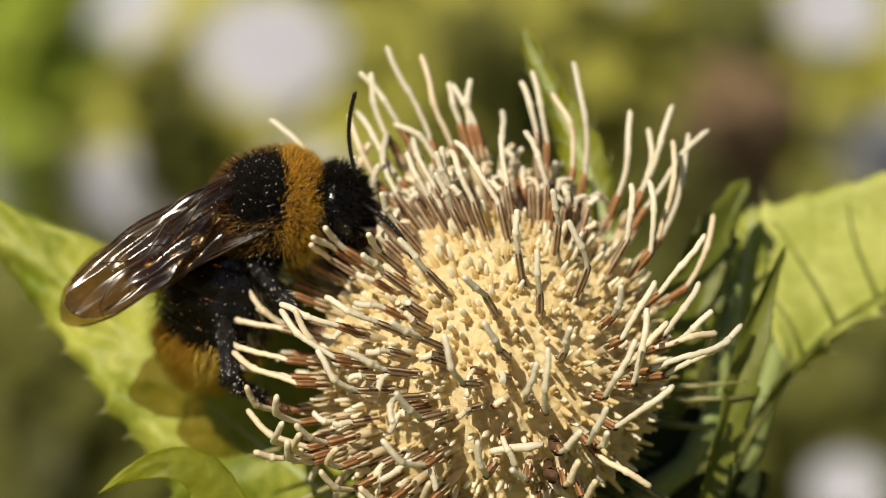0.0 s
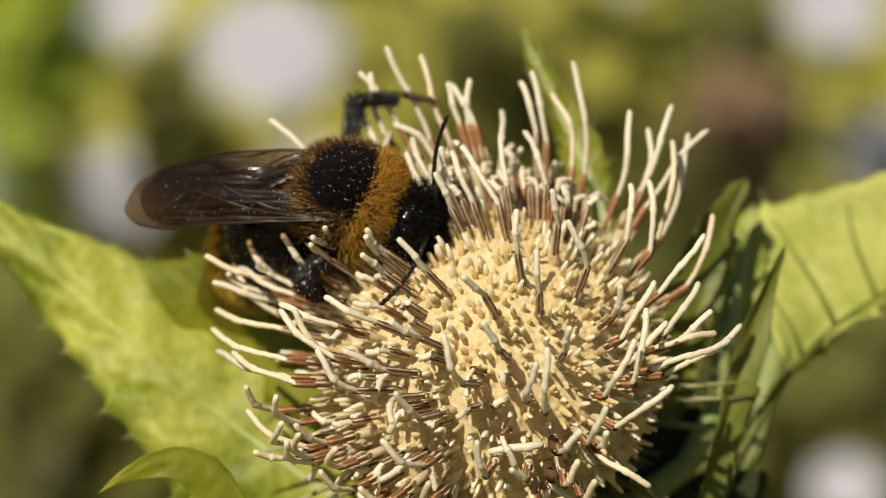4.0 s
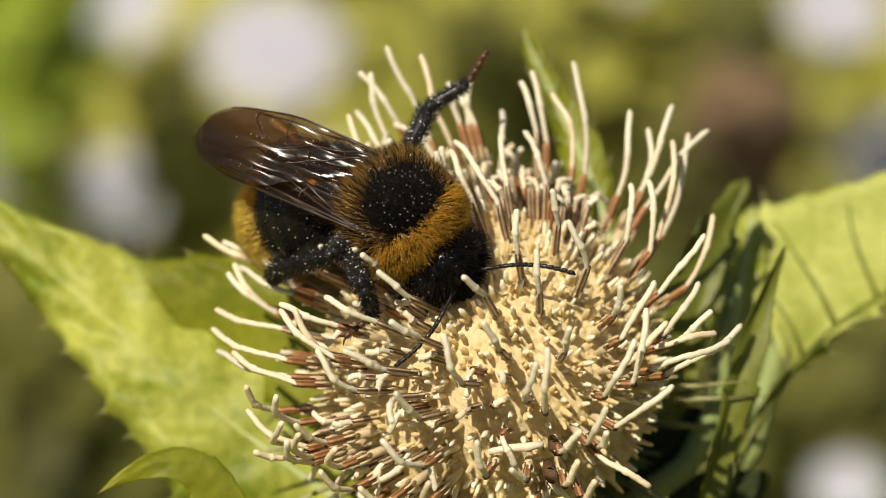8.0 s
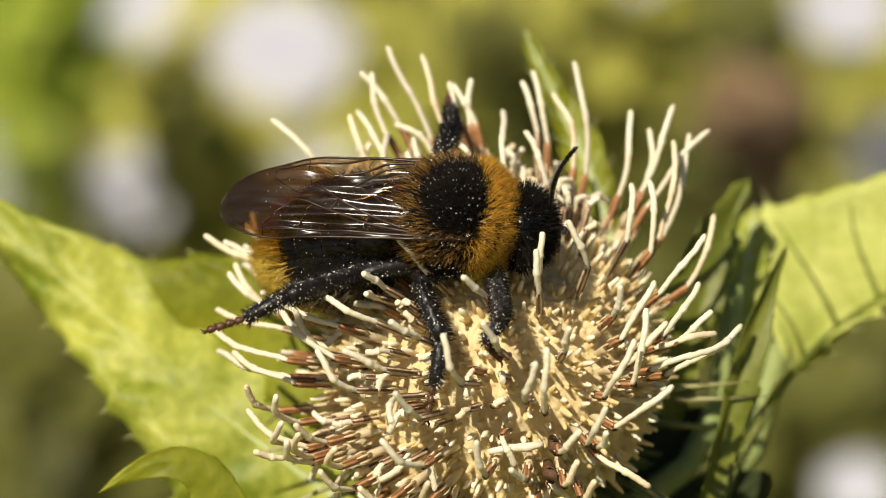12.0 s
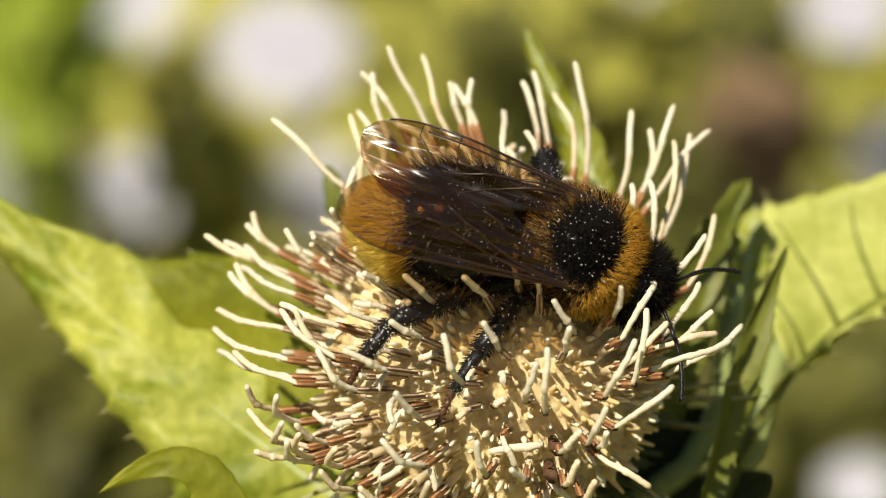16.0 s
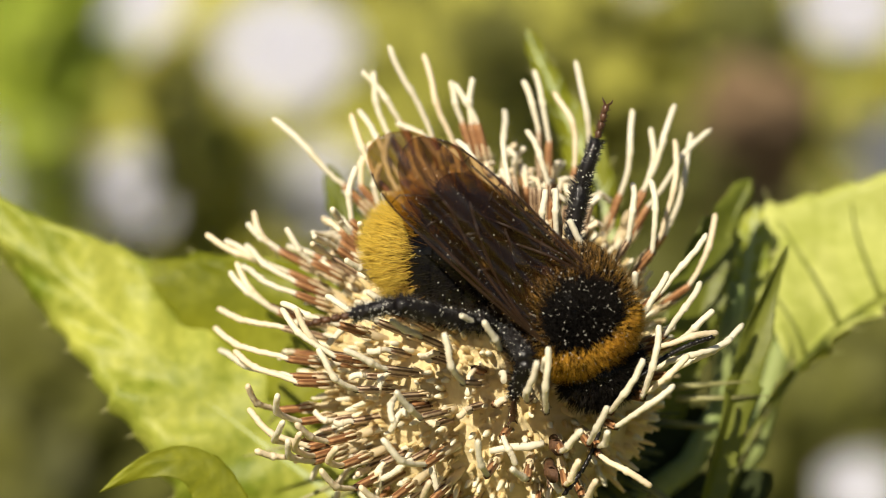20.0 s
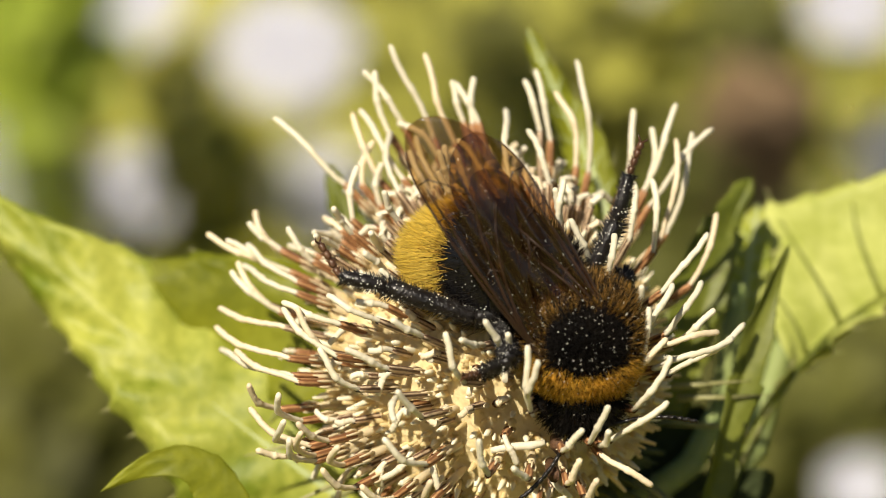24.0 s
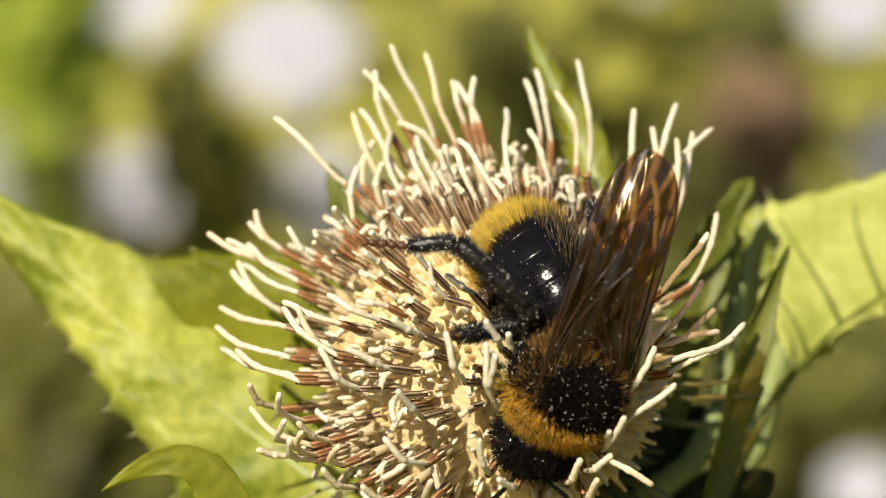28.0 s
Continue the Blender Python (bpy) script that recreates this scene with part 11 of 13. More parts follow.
    walk(LEGS["LM"][0], [(0, mm_pose(0.2, 1.9, -2.6, 80.8, 57.9, 86.2)), (2, mm_pose(0.2, 1.9, -2.6, 80.8, 57.9, 86.2)), (2.17, mm_pose(0.2, 1.9, -2.6, 111.5, 32.7, 124.1)), (2.33, mm_pose(0.2, 1.9, -2.6, 119.4, 0.9, 141.7)), (2.5, mm_pose(0.2, 1.9, -2.6, -62.3, -148.3, -22.5)), (2.67, mm_pose(0.2, 1.9, -2.6, 119.4, 0.9, 141.7)), (2.83, mm_pose(0.2, 1.9, -2.6, 111.5, 32.7, 124.1)), (3, mm_pose(0.2, 1.9, -2.6, 80.8, 57.9, 86.2)), (3.17, mm_pose(0.2, 1.9, -2.6, 100.8, 28.5, 109.3)), (3.33, mm_pose(0.2, 1.9, -2.6, 106.6, -3.6, 119.5)), (3.5, mm_pose(0.2, 1.9, -2.6, -73, -143.7, -51.8)), (4.5, mm_pose(0.2, 1.9, -2.6, -67, -148.7, -36.2)), (5.5, mm_pose(0.2, 1.9, -2.6, -59.9, -152.2, -20.7)), (6, mm_pose(0.2, 1.9, -2.6, -61.8, -151.5, -24.7)), (6.17, mm_pose(0.2, 1.9, -2.6, -65.9, -153.1, -36.7)), (6.33, mm_pose(0.2, 1.9, -2.6, 109.7, -26, 131.3)), (6.5, mm_pose(0.2, 1.9, -2.6, 105.3, -25.9, 119.3)), (6.75, mm_pose(0.2, 1.9, -2.6, -66.2, -157.5, -40.2)), (7, mm_pose(0.2, 1.9, -2.6, -57, -158.1, -19.6)), (7.25, mm_pose(0.2, 1.9, -2.6, -61.1, -159.7, -29.7)), (7.5, mm_pose(0.2, 1.9, -2.6, -65.4, -160.6, -39.9)), (8, mm_pose(0.2, 1.9, -2.6, -56.4, -160.9, -20.7)), (8.25, mm_pose(0.2, 1.9, -2.6, -56, -162.5, -21)), (8.5, mm_pose(0.2, 1.9, -2.6, -55.6, -163.8, -21.2)), (8.62, mm_pose(0.2, 1.9, -2.6, -59.8, -162.1, -28.5)), (8.75, mm_pose(0.2, 1.9, -2.6, -63.7, -159.8, -35.6)), (8.88, mm_pose(0.2, 1.9, -2.6, -67.3, -157.1, -42.8)), (9, mm_pose(0.2, 1.9, -2.6, 109.3, -25.8, 130.2)), (9.17, mm_pose(0.2, 1.9, -2.6, -67.7, -156.9, -43.6)), (9.33, mm_pose(0.2, 1.9, -2.6, -64.6, -159.4, -37.3)), (9.5, mm_pose(0.2, 1.9, -2.6, -61.2, -161.6, -31)), (9.75, mm_pose(0.2, 1.9, -2.6, 109.9, -24.9, 131.4)), (10, mm_pose(0.2, 1.9, -2.6, 103.1, -33.8, 113.8)), (10.25, mm_pose(0.2, 1.9, -2.6, 110.2, -25.3, 132.2)), (10.5, mm_pose(0.2, 1.9, -2.6, -60.6, -160.8, -29.3)), (11, mm_pose(0.2, 1.9, -2.6, -51, -169.5, -16.3)), (11.25, mm_pose(0.2, 1.9, -2.6, -48.2, -171.4, -12.6)), (11.5, mm_pose(0.2, 1.9, -2.6, -45.3, -173.1, -8.9)), (11.75, mm_pose(0.2, 1.9, -2.6, -61.4, -166.3, -34.2)), (12, mm_pose(0.2, 1.9, -2.6, 106.2, -26.4, 121.7)), (12.25, mm_pose(0.2, 1.9, -2.6, 111.9, -19.6, 133.8)), (12.5, mm_pose(0.2, 1.9, -2.6, -61.6, -164.2, -33.4)), (14.5, mm_pose(0.2, 1.9, -2.6, -48.5, -176.9, -17.8)), (15, mm_pose(0.2, 1.9, -2.6, -56.3, -175.2, -31.1)), (15.5, mm_pose(0.2, 1.9, -2.6, -50, -178, -21.5)), (16, mm_pose(0.2, 1.9, -2.6, -48.3, -159.1, -14.7)), (16.5, mm_pose(0.2, 1.9, -2.6, -43.6, -179.8, -12.7)), (17, mm_pose(0.2, 1.9, -2.6, -42, -179.9, -9.7)), (17.5, mm_pose(0.2, 1.9, -2.6, -49.9, -178.3, -23.2)), (18, mm_pose(0.2, 1.9, -2.6, -55.3, 160.5, -41.9)), (18.5, mm_pose(0.2, 1.9, -2.6, -44.1, 178.1, -16.6)), (18.75, mm_pose(0.2, 1.9, -2.6, -38.4, 175.8, -9.8)), (19, mm_pose(0.2, 1.9, -2.6, -32.9, 173.6, -3.1)), (19.5, mm_pose(0.2, 1.9, -2.6, -42.7, 176.5, -17.5)), (19.75, mm_pose(0.2, 1.9, -2.6, -37.7, 174.9, -10.5)), (20, mm_pose(0.2, 1.9, -2.6, -32.9, 173.6, -3.7)), (20.5, mm_pose(0.2, 1.9, -2.6, -40.8, 175.6, -16.3)), (21, mm_pose(0.2, 1.9, -2.6, -21.8, 172, 9.9)), (21.25, mm_pose(0.2, 1.9, -2.6, -28.2, 172.4, 5.8)), (21.5, mm_pose(0.2, 1.9, -2.6, -34, 172.3, 2.4)), (22.5, mm_pose(0.2, 1.9, -2.6, -30.6, 171, 1.2)), (23.5, mm_pose(0.2, 1.9, -2.6, -26.8, 170.8, 0.8)), (24, mm_pose(0.2, 1.9, -2.6, -13.6, 169, 18.2)), (24.17, mm_pose(0.2, 1.9, -2.6, -26.5, 170.4, 3.7)), (24.33, mm_pose(0.2, 1.9, -2.6, -36.9, 172.2, -9.8)), (24.5, mm_pose(0.2, 1.9, -2.6, -44.8, 174.4, -22.8)), (24.62, mm_pose(0.2, 1.9, -2.6, -47.2, 175.3, -27.3)), (24.75, mm_pose(0.2, 1.9, -2.6, -50.5, -166.5, -28.1)), (24.88, mm_pose(0.2, 1.9, -2.6, -54.5, -150.5, -28.8)), (25, mm_pose(0.2, 1.9, -2.6, -58.8, -138.1, -29.7)), (25.25, mm_pose(0.2, 1.9, -2.6, -43.1, 174.4, -18.7)), (25.5, mm_pose(0.2, 1.9, -2.6, -23.4, 170.4, 5.3)), (25.75, mm_pose(0.2, 1.9, -2.6, -19, 169.8, 11.1)), (26, mm_pose(0.2, 1.9, -2.6, -14.4, 169.2, 16.9)), (26.25, mm_pose(0.2, 1.9, -2.6, -32.5, 171.3, -3.1)), (26.5, mm_pose(0.2, 1.9, -2.6, -44.6, 173.9, -21.2)), (26.75, mm_pose(0.2, 1.9, -2.6, -43.2, 173.3, -18.7)), (27, mm_pose(0.2, 1.9, -2.6, -41.7, 172.6, -16.1)), (27.15, mm_pose(0.2, 1.9, -2.6, -52.8, -159.4, -34.4)), (27.3, mm_pose(0.2, 1.9, -2.6, -62.6, -124.3, -53.2)), (27.5, mm_pose(0.2, 1.9, -2.6, -49.5, -178.6, -38.6)), (27.57, mm_pose(0.2, 1.9, -2.6, -51.1, -177.6, -34)), (27.63, mm_pose(0.2, 1.9, -2.6, -50.3, -179.1, -27.4)), (27.7, mm_pose(0.2, 1.9, -2.6, -46.9, 142.3, -33.9)), (28, mm_pose(0.2, 1.9, -2.6, -47, 142.5, -32.1))])
    walk(LEGS["LM"][1], [(0, mm_pose(3.5, -0, 0, -3.2, 21.2, -16.9)), (2, mm_pose(3.5, 0, -0, -3.2, 21.2, -16.9)), (2.17, mm_pose(3.5, -0, 0, -0.2, 2.9, -9)), (2.33, mm_pose(3.5, -0, 0, 0.3, -15.6, -1.9)), (2.5, mm_pose(3.5, -0, -0, -1.9, -34, 6.3)), (2.67, mm_pose(3.5, 0, -0, 0.3, -15.6, -1.9)), (2.83, mm_pose(3.5, -0, -0, -0.2, 2.9, -9)), (3, mm_pose(3.5, -0, 0, -3.2, 21.2, -16.9)), (3.17, mm_pose(3.5, 0, 0, -0.1, 0.3, -22.8)), (3.33, mm_pose(3.5, 0, 0, 5.5, -20.1, -30.3)), (3.5, mm_pose(3.5, -0, -0, 15.6, -39.4, -42)), (4.5, mm_pose(3.5, -0, 0, 6.1, -39.3, -17.1)), (5.5, mm_pose(3.5, -0, -0, -2.2, -36.1, 6.9)), (6, mm_pose(3.5, -0, -0, -3.9, -40.9, 10.5)), (6.17, mm_pose(3.5, 0, -0, 5.4, -41.6, -14)), (6.33, mm_pose(3.5, -0, 0, 14.1, -39.4, -38.1)), (6.5, mm_pose(3.5, 0, 0, 20.7, -34.7, -60.4)), (6.75, mm_pose(3.5, -0, -0, 13.1, -45.3, -30.8)), (7, mm_pose(3.5, -0, -0, -2.8, -51, 5.9)), (7.25, mm_pose(3.5, 0, 0, 4.2, -56.5, -7.8)), (7.5, mm_pose(3.5, 0, 0, 14.7, -60.7, -24.8)), (8, mm_pose(3.5, 0, 0, -5.1, -50.9, 10.8)), (8.25, mm_pose(3.5, -0, 0, -3.4, -32.2, 11.6)), (8.5, mm_pose(3.5, -0, 0, -1.5, -13.5, 12.8)), (8.62, mm_pose(3.5, 0, 0, -0.3, -25.8, 1.5)), (8.75, mm_pose(3.5, -0, 0, 4, -37.6, -11.8)), (8.88, mm_pose(3.5, 0, -0, 13.2, -48, -29.1)), (9, mm_pose(3.5, -0, -0, 29, -55.4, -52.3)), (9.17, mm_pose(3.5, -0, -0, 19, -51.2, -38.5)), (9.33, mm_pose(3.5, 0, 0, 11.5, -45.6, -27)), (9.5, mm_pose(3.5, -0, 0, 6.3, -39.3, -17.5)), (9.75, mm_pose(3.5, -0, 0, 15.1, -42, -37.9)), (10, mm_pose(3.5, 0, -0, 24.7, -42.1, -59.3)), (10.25, mm_pose(3.5, 0, 0, 4.5, -36.7, -13.6)), (10.5, mm_pose(3.5, 0, -0, -4.8, -22.3, 23.8)), (11, mm_pose(3.5, -0, -0, -1.7, -12, 15.9)), (11.25, mm_pose(3.5, 0, 0, -2.6, -13.7, 21.7)), (11.5, mm_pose(3.5, -0, 0, -3.8, -15.2, 27.7)), (11.75, mm_pose(3.5, 0, -0, 2.5, -35.7, -7.8)), (12, mm_pose(3.5, -0, -0, 26.6, -47.2, -56.7)), (12.25, mm_pose(3.5, 0, 0, 3.9, -33.3, -12.7)), (12.5, mm_pose(3.5, 0, 0, -2, -12.7, 17.7)), (14.5, mm_pose(3.5, -0, -0, -0.3, -38.8, 0.3)), (15, mm_pose(3.5, -0, -0, 21.2, -65.1, -31.3)), (15.5, mm_pose(3.5, -0, -0, 26.4, -38.8, -64.9)), (16, mm_pose(3.5, 0, 0, 11.4, -67.9, -46.5)), (16.5, mm_pose(3.5, -0, 0, 25.8, -45.1, -56)), (17, mm_pose(3.5, 0, -0, 25, -46.1, -53.3)), (17.5, mm_pose(3.5, -0, 0, 22.8, -35.4, -59.8)), (18, mm_pose(3.5, -0, 0, -17.3, -47.9, -11.7)), (18.5, mm_pose(3.5, 0, -0, 18.7, -37.3, -46.8)), (18.75, mm_pose(3.5, -0, -0, 7.1, -53.5, -13.5)), (19, mm_pose(3.5, 0, 0, -24.4, -62.7, 37)), (19.5, mm_pose(3.5, -0, -0, -29.5, -70.4, 42.1)), (19.75, mm_pose(3.5, -0, -0, -16.2, -23.9, 38.6)), (20, mm_pose(3.5, -0, 0, -3, -10.7, 31.8)), (20.5, mm_pose(3.5, 0, 0, -15.3, -45.6, 29.3)), (21, mm_pose(3.5, 0, -0, -22.1, -37.6, 47.4)), (21.25, mm_pose(3.5, -0, -0, -18.5, -32.7, 60.8)), (21.5, mm_pose(3.5, -0, -0, -14.9, -12.5, 78.6)), (22.5, mm_pose(3.5, -0, -0, -16, -18.4, 57.1)), (23.5, mm_pose(3.5, -0, -0, -17.4, -31.4, 37.3)), (24, mm_pose(3.5, -0, -0, -15.3, -5.4, 46.4)), (24.17, mm_pose(3.5, 0, -0, -20.1, -34.5, 51.8)), (24.33, mm_pose(3.5, -0, -0, -25.6, -60, 60.7)), (24.5, mm_pose(3.5, 0, 0, -67, -81.2, 106.5)), (24.62, mm_pose(3.5, 0, 0, -47.7, -80.4, 94.6)), (24.75, mm_pose(3.5, 0, 0, 88.2, -104.3, -45.5)), (24.88, mm_pose(3.5, -0, -0, 76.9, -108.6, -37.7)), (25, mm_pose(3.5, -0, 0, 74.7, -111, -36.9)), (25.25, mm_pose(3.5, 0, -0, -22.4, -9, 97.2)), (25.5, mm_pose(3.5, -0, 0, -20.3, 10.3, 105.3)), (25.75, mm_pose(3.5, -0, 0, -23.7, -33, 103.2)), (26, mm_pose(3.5, -0, 0, -31.1, -32.8, 98.8)), (26.25, mm_pose(3.5, -0, -0, -28.2, -48.7, 81.1)), (26.5, mm_pose(3.5, 0, 0, -9.9, -65.3, 54.9)), (26.75, mm_pose(3.5, 0, -0, -19.3, -4.9, 76.2)), (27, mm_pose(3.5, -0, -0, -12.4, -16.5, 77.6)), (27.15, mm_pose(3.5, 0, -0, -30.4, -77.2, 61.3)), (27.3, mm_pose(3.5, 0, -0, -58.8, -117.1, 53)), (27.5, mm_pose(3.5, 0, -0, 36.5, -59.9, -35.4)), (27.57, mm_pose(3.5, 0, 0, 14.2, -42.6, -23.2)), (27.63, mm_pose(3.5, 0, -0, 17.5, -35.8, -34.1)), (27.7, mm_pose(3.5, 0, 0, 3.8, -0.8, -18.4)), (28, mm_pose(3.5, 0, -0, 4, -1.5, -18.2))])
    walk(LEGS["LM"][2], [(0, mm_pose(7.25, -1.14, -1.52, -6.3, 34, -23.6)), (2, mm_pose(7.25, -1.14, -1.52, -6.3, 34, -23.6)), (2.17, mm_pose(7.64, -0.66, -0.22, -0.4, -7.2, -5.7)), (2.33, mm_pose(7.54, -0.13, 1.13, -9.3, -48.1, 15.2)), (2.5, mm_pose(6.96, 0.38, 2.35, -87, -70.2, 102)), (2.67, mm_pose(7.54, -0.13, 1.13, -9.3, -48.1, 15.2)), (2.83, mm_pose(7.64, -0.66, -0.22, -0.4, -7.2, -5.7)), (3, mm_pose(7.25, -1.14, -1.52, -6.3, 34, -23.6)), (3.17, mm_pose(7.37, -1.63, -0.02, -5.4, -11.1, -24.1)), (3.33, mm_pose(6.9, -1.99, 1.44, -3.3, -56.3, -26)), (3.5, mm_pose(5.92, -2.17, 2.66, -16, -101.7, -13.2)), (4.5, mm_pose(6.61, -0.96, 2.66, 0.7, -115.6, -11.2)), (5.5, mm_pose(6.87, 0.4, 2.48, 12.7, -129, -3.6)), (6, mm_pose(6.62, 0.58, 2.75, 24.4, -137.3, -8.6)), (6.17, mm_pose(6.55, -0.76, 2.79, -25.6, -116, 18.2)), (6.33, mm_pose(6.05, -2, 2.67, 77.4, -58.3, -106.8)), (6.5, mm_pose(5.21, -3, 2.39, 39.4, -33.7, -93)), (6.75, mm_pose(6.04, -1.51, 2.98, 78.8, -64.2, -101.9)), (7, mm_pose(6.13, 0.27, 3.26, 7.9, -112.3, -3.4)), (7.25, mm_pose(5.8, -0.31, 3.5, 65.1, -106.2, -64.1)), (7.5, mm_pose(5.36, -0.86, 3.66, -73.8, -61.8, 71.2)), (8, mm_pose(6.1, 0.5, 3.26, -54.4, -43.9, 74.5)), (8.25, mm_pose(6.98, 0.71, 2.24, -21.8, -35.3, 38.9)), (8.5, mm_pose(7.48, 0.91, 0.98, -2.1, -16.2, 15)), (8.62, mm_pose(7.28, 0.1, 1.83, -15.6, -41.1, 17)), (8.75, mm_pose(6.76, -0.68, 2.56, -41.4, -64.7, 33)), (8.88, mm_pose(5.96, -1.37, 3.12, 58.2, -107.5, -75.6)), (9, mm_pose(4.96, -1.89, 3.46, 12.3, -127.4, -38.8)), (9.17, mm_pose(5.56, -1.64, 3.27, -19.5, -106.8, -7.4)), (9.33, mm_pose(6.12, -1.33, 3, 74.6, -70.5, -101.7)), (9.5, mm_pose(6.6, -0.98, 2.66, 50, -48.8, -77.3)), (9.75, mm_pose(5.97, -1.92, 2.81, 62.9, -55.2, -100.5)), (10, mm_pose(5.09, -2.68, 2.81, 81, -57.5, -128.9)), (10.25, mm_pose(6.77, -0.79, 2.51, -77.9, -117.4, 58.8)), (10.5, mm_pose(7.05, 1.57, 1.6, -53.6, -111.2, 62.6)), (11, mm_pose(7.45, 1.12, 0.87, 34.1, -53.3, -42.6)), (11.25, mm_pose(7.29, 1.51, 0.99, 4.2, -39.9, 3.8)), (11.5, mm_pose(7.09, 1.88, 1.1, -5.1, -17.1, 32.6)), (11.75, mm_pose(6.88, -0.47, 2.45, 8.4, -32, -12.3)), (12, mm_pose(5.06, -2.38, 3.08, 31.2, -32.6, -63.9)), (12.25, mm_pose(6.93, -0.77, 2.31, 41.9, -45.3, -61.9)), (12.5, mm_pose(7.4, 1.25, 0.93, 57.7, -58.3, -66.9)), (14.5, mm_pose(6.77, 0.01, 2.63, 31.9, -43.7, -45.9)), (15, mm_pose(5.01, -0.91, 3.81, 15.9, -57.8, -25.2)), (15.5, mm_pose(4.89, -2.97, 2.63, 29, -39.9, -69)), (16, mm_pose(4.58, -1.15, 3.89, 66.7, -32.3, -118)), (16.5, mm_pose(5.16, -2.46, 2.97, 30, -47.2, -61.9)), (17, mm_pose(5.24, -2.34, 3.03, 30.1, -49, -60.1)), (17.5, mm_pose(5.22, -2.95, 2.44, 26.4, -37.5, -65.9)), (18, mm_pose(6.26, -0.57, 3.12, 10.5, -29.5, -68.6)), (18.5, mm_pose(5.78, -2.44, 2.54, 24.2, -41.9, -55.5)), (18.75, mm_pose(5.93, -0.58, 3.38, -5.3, -31, -8.5)), (19, mm_pose(5.04, 1.17, 3.73, -16.7, -9.9, 23.1)), (19.5, mm_pose(4.55, 0.95, 3.95, -12, -62.4, 23.3)), (19.75, mm_pose(6.5, 2.39, 1.7, -11.1, -38.3, 34.2)), (20, mm_pose(7.01, 2.17, 0.78, -5.1, -12.9, 41.9)), (20.5, mm_pose(6.06, 1.44, 3, -9.4, -54.9, 22.3)), (21, mm_pose(5.76, 2.45, 2.56, -22.7, -46.8, 48.9)), (21.25, mm_pose(5.22, 3.09, 2.27, 6.1, -68.3, 38.1)), (21.5, mm_pose(4.31, 4.02, 0.91, 96.4, -71.1, -37.5)), (22.5, mm_pose(5.66, 3.35, 1.32, 8.3, -45.9, 35.6)), (23.5, mm_pose(6.35, 2.17, 2.19, -15.2, -13.7, 30.6)), (24, mm_pose(6.39, 3.03, 0.39, -11.7, -3, 34.6)), (24.17, mm_pose(5.64, 2.72, 2.38, -12.3, -42.2, 42.4)), (24.33, mm_pose(4.53, 1.83, 3.63, -12.9, -81.3, 50.6)), (24.5, mm_pose(3.32, 0.61, 4.15, -16.3, -121.7, 59.6)), (24.62, mm_pose(3.44, 0.69, 4.14, -25.3, -115.2, 73.8)), (24.75, mm_pose(2.77, 0.74, 4.07, -5.8, -115.8, 52.1)), (24.88, mm_pose(2.44, 0.82, 3.98, 7.9, -117.2, 35.7)), (25, mm_pose(2.3, 0.91, 3.92, 17, -117.2, 25.2)), (25.25, mm_pose(2.99, 4.11, 0.66, 82.8, -78.8, -6.4)), (25.5, mm_pose(2.42, 3.98, -0.75, 33.2, -76, 56)), (25.75, mm_pose(2.69, 3.43, 2.29, -26.5, -43.6, 110.2)), (26, mm_pose(2.96, 3.49, 2.27, -38.1, -5.6, 114.9)), (26.25, mm_pose(3.93, 2.74, 3.15, -20, -20.5, 75.5)), (26.5, mm_pose(4.51, 1.44, 3.81, 4.9, -17.9, 34.3)), (26.75, mm_pose(4.5, 4.07, 0.37, 38.6, -57.1, 12.3)), (27, mm_pose(4.37, 3.93, 1.2, 134.3, -60.4, -72.5)), (27.15, mm_pose(3.95, 0.82, 4.09, -36.5, -136.2, 67.8)), (27.3, mm_pose(2.35, -1.52, 3.74, -46.8, -159.7, 36.4)), (27.5, mm_pose(5.22, -1.22, 3.63, 76, -51.5, -81.9)), (27.57, mm_pose(6.34, -1.22, 2.84, 47.1, -46.5, -63.8)), (27.63, mm_pose(6.33, -1.9, 2.45, 30.9, -32, -51.9)), (27.7, mm_pose(7.49, -1.32, 0.06, 3.4, 12.6, -22.4)), (28, mm_pose(7.49, -1.31, 0.11, 3.6, 11.9, -22.2))])
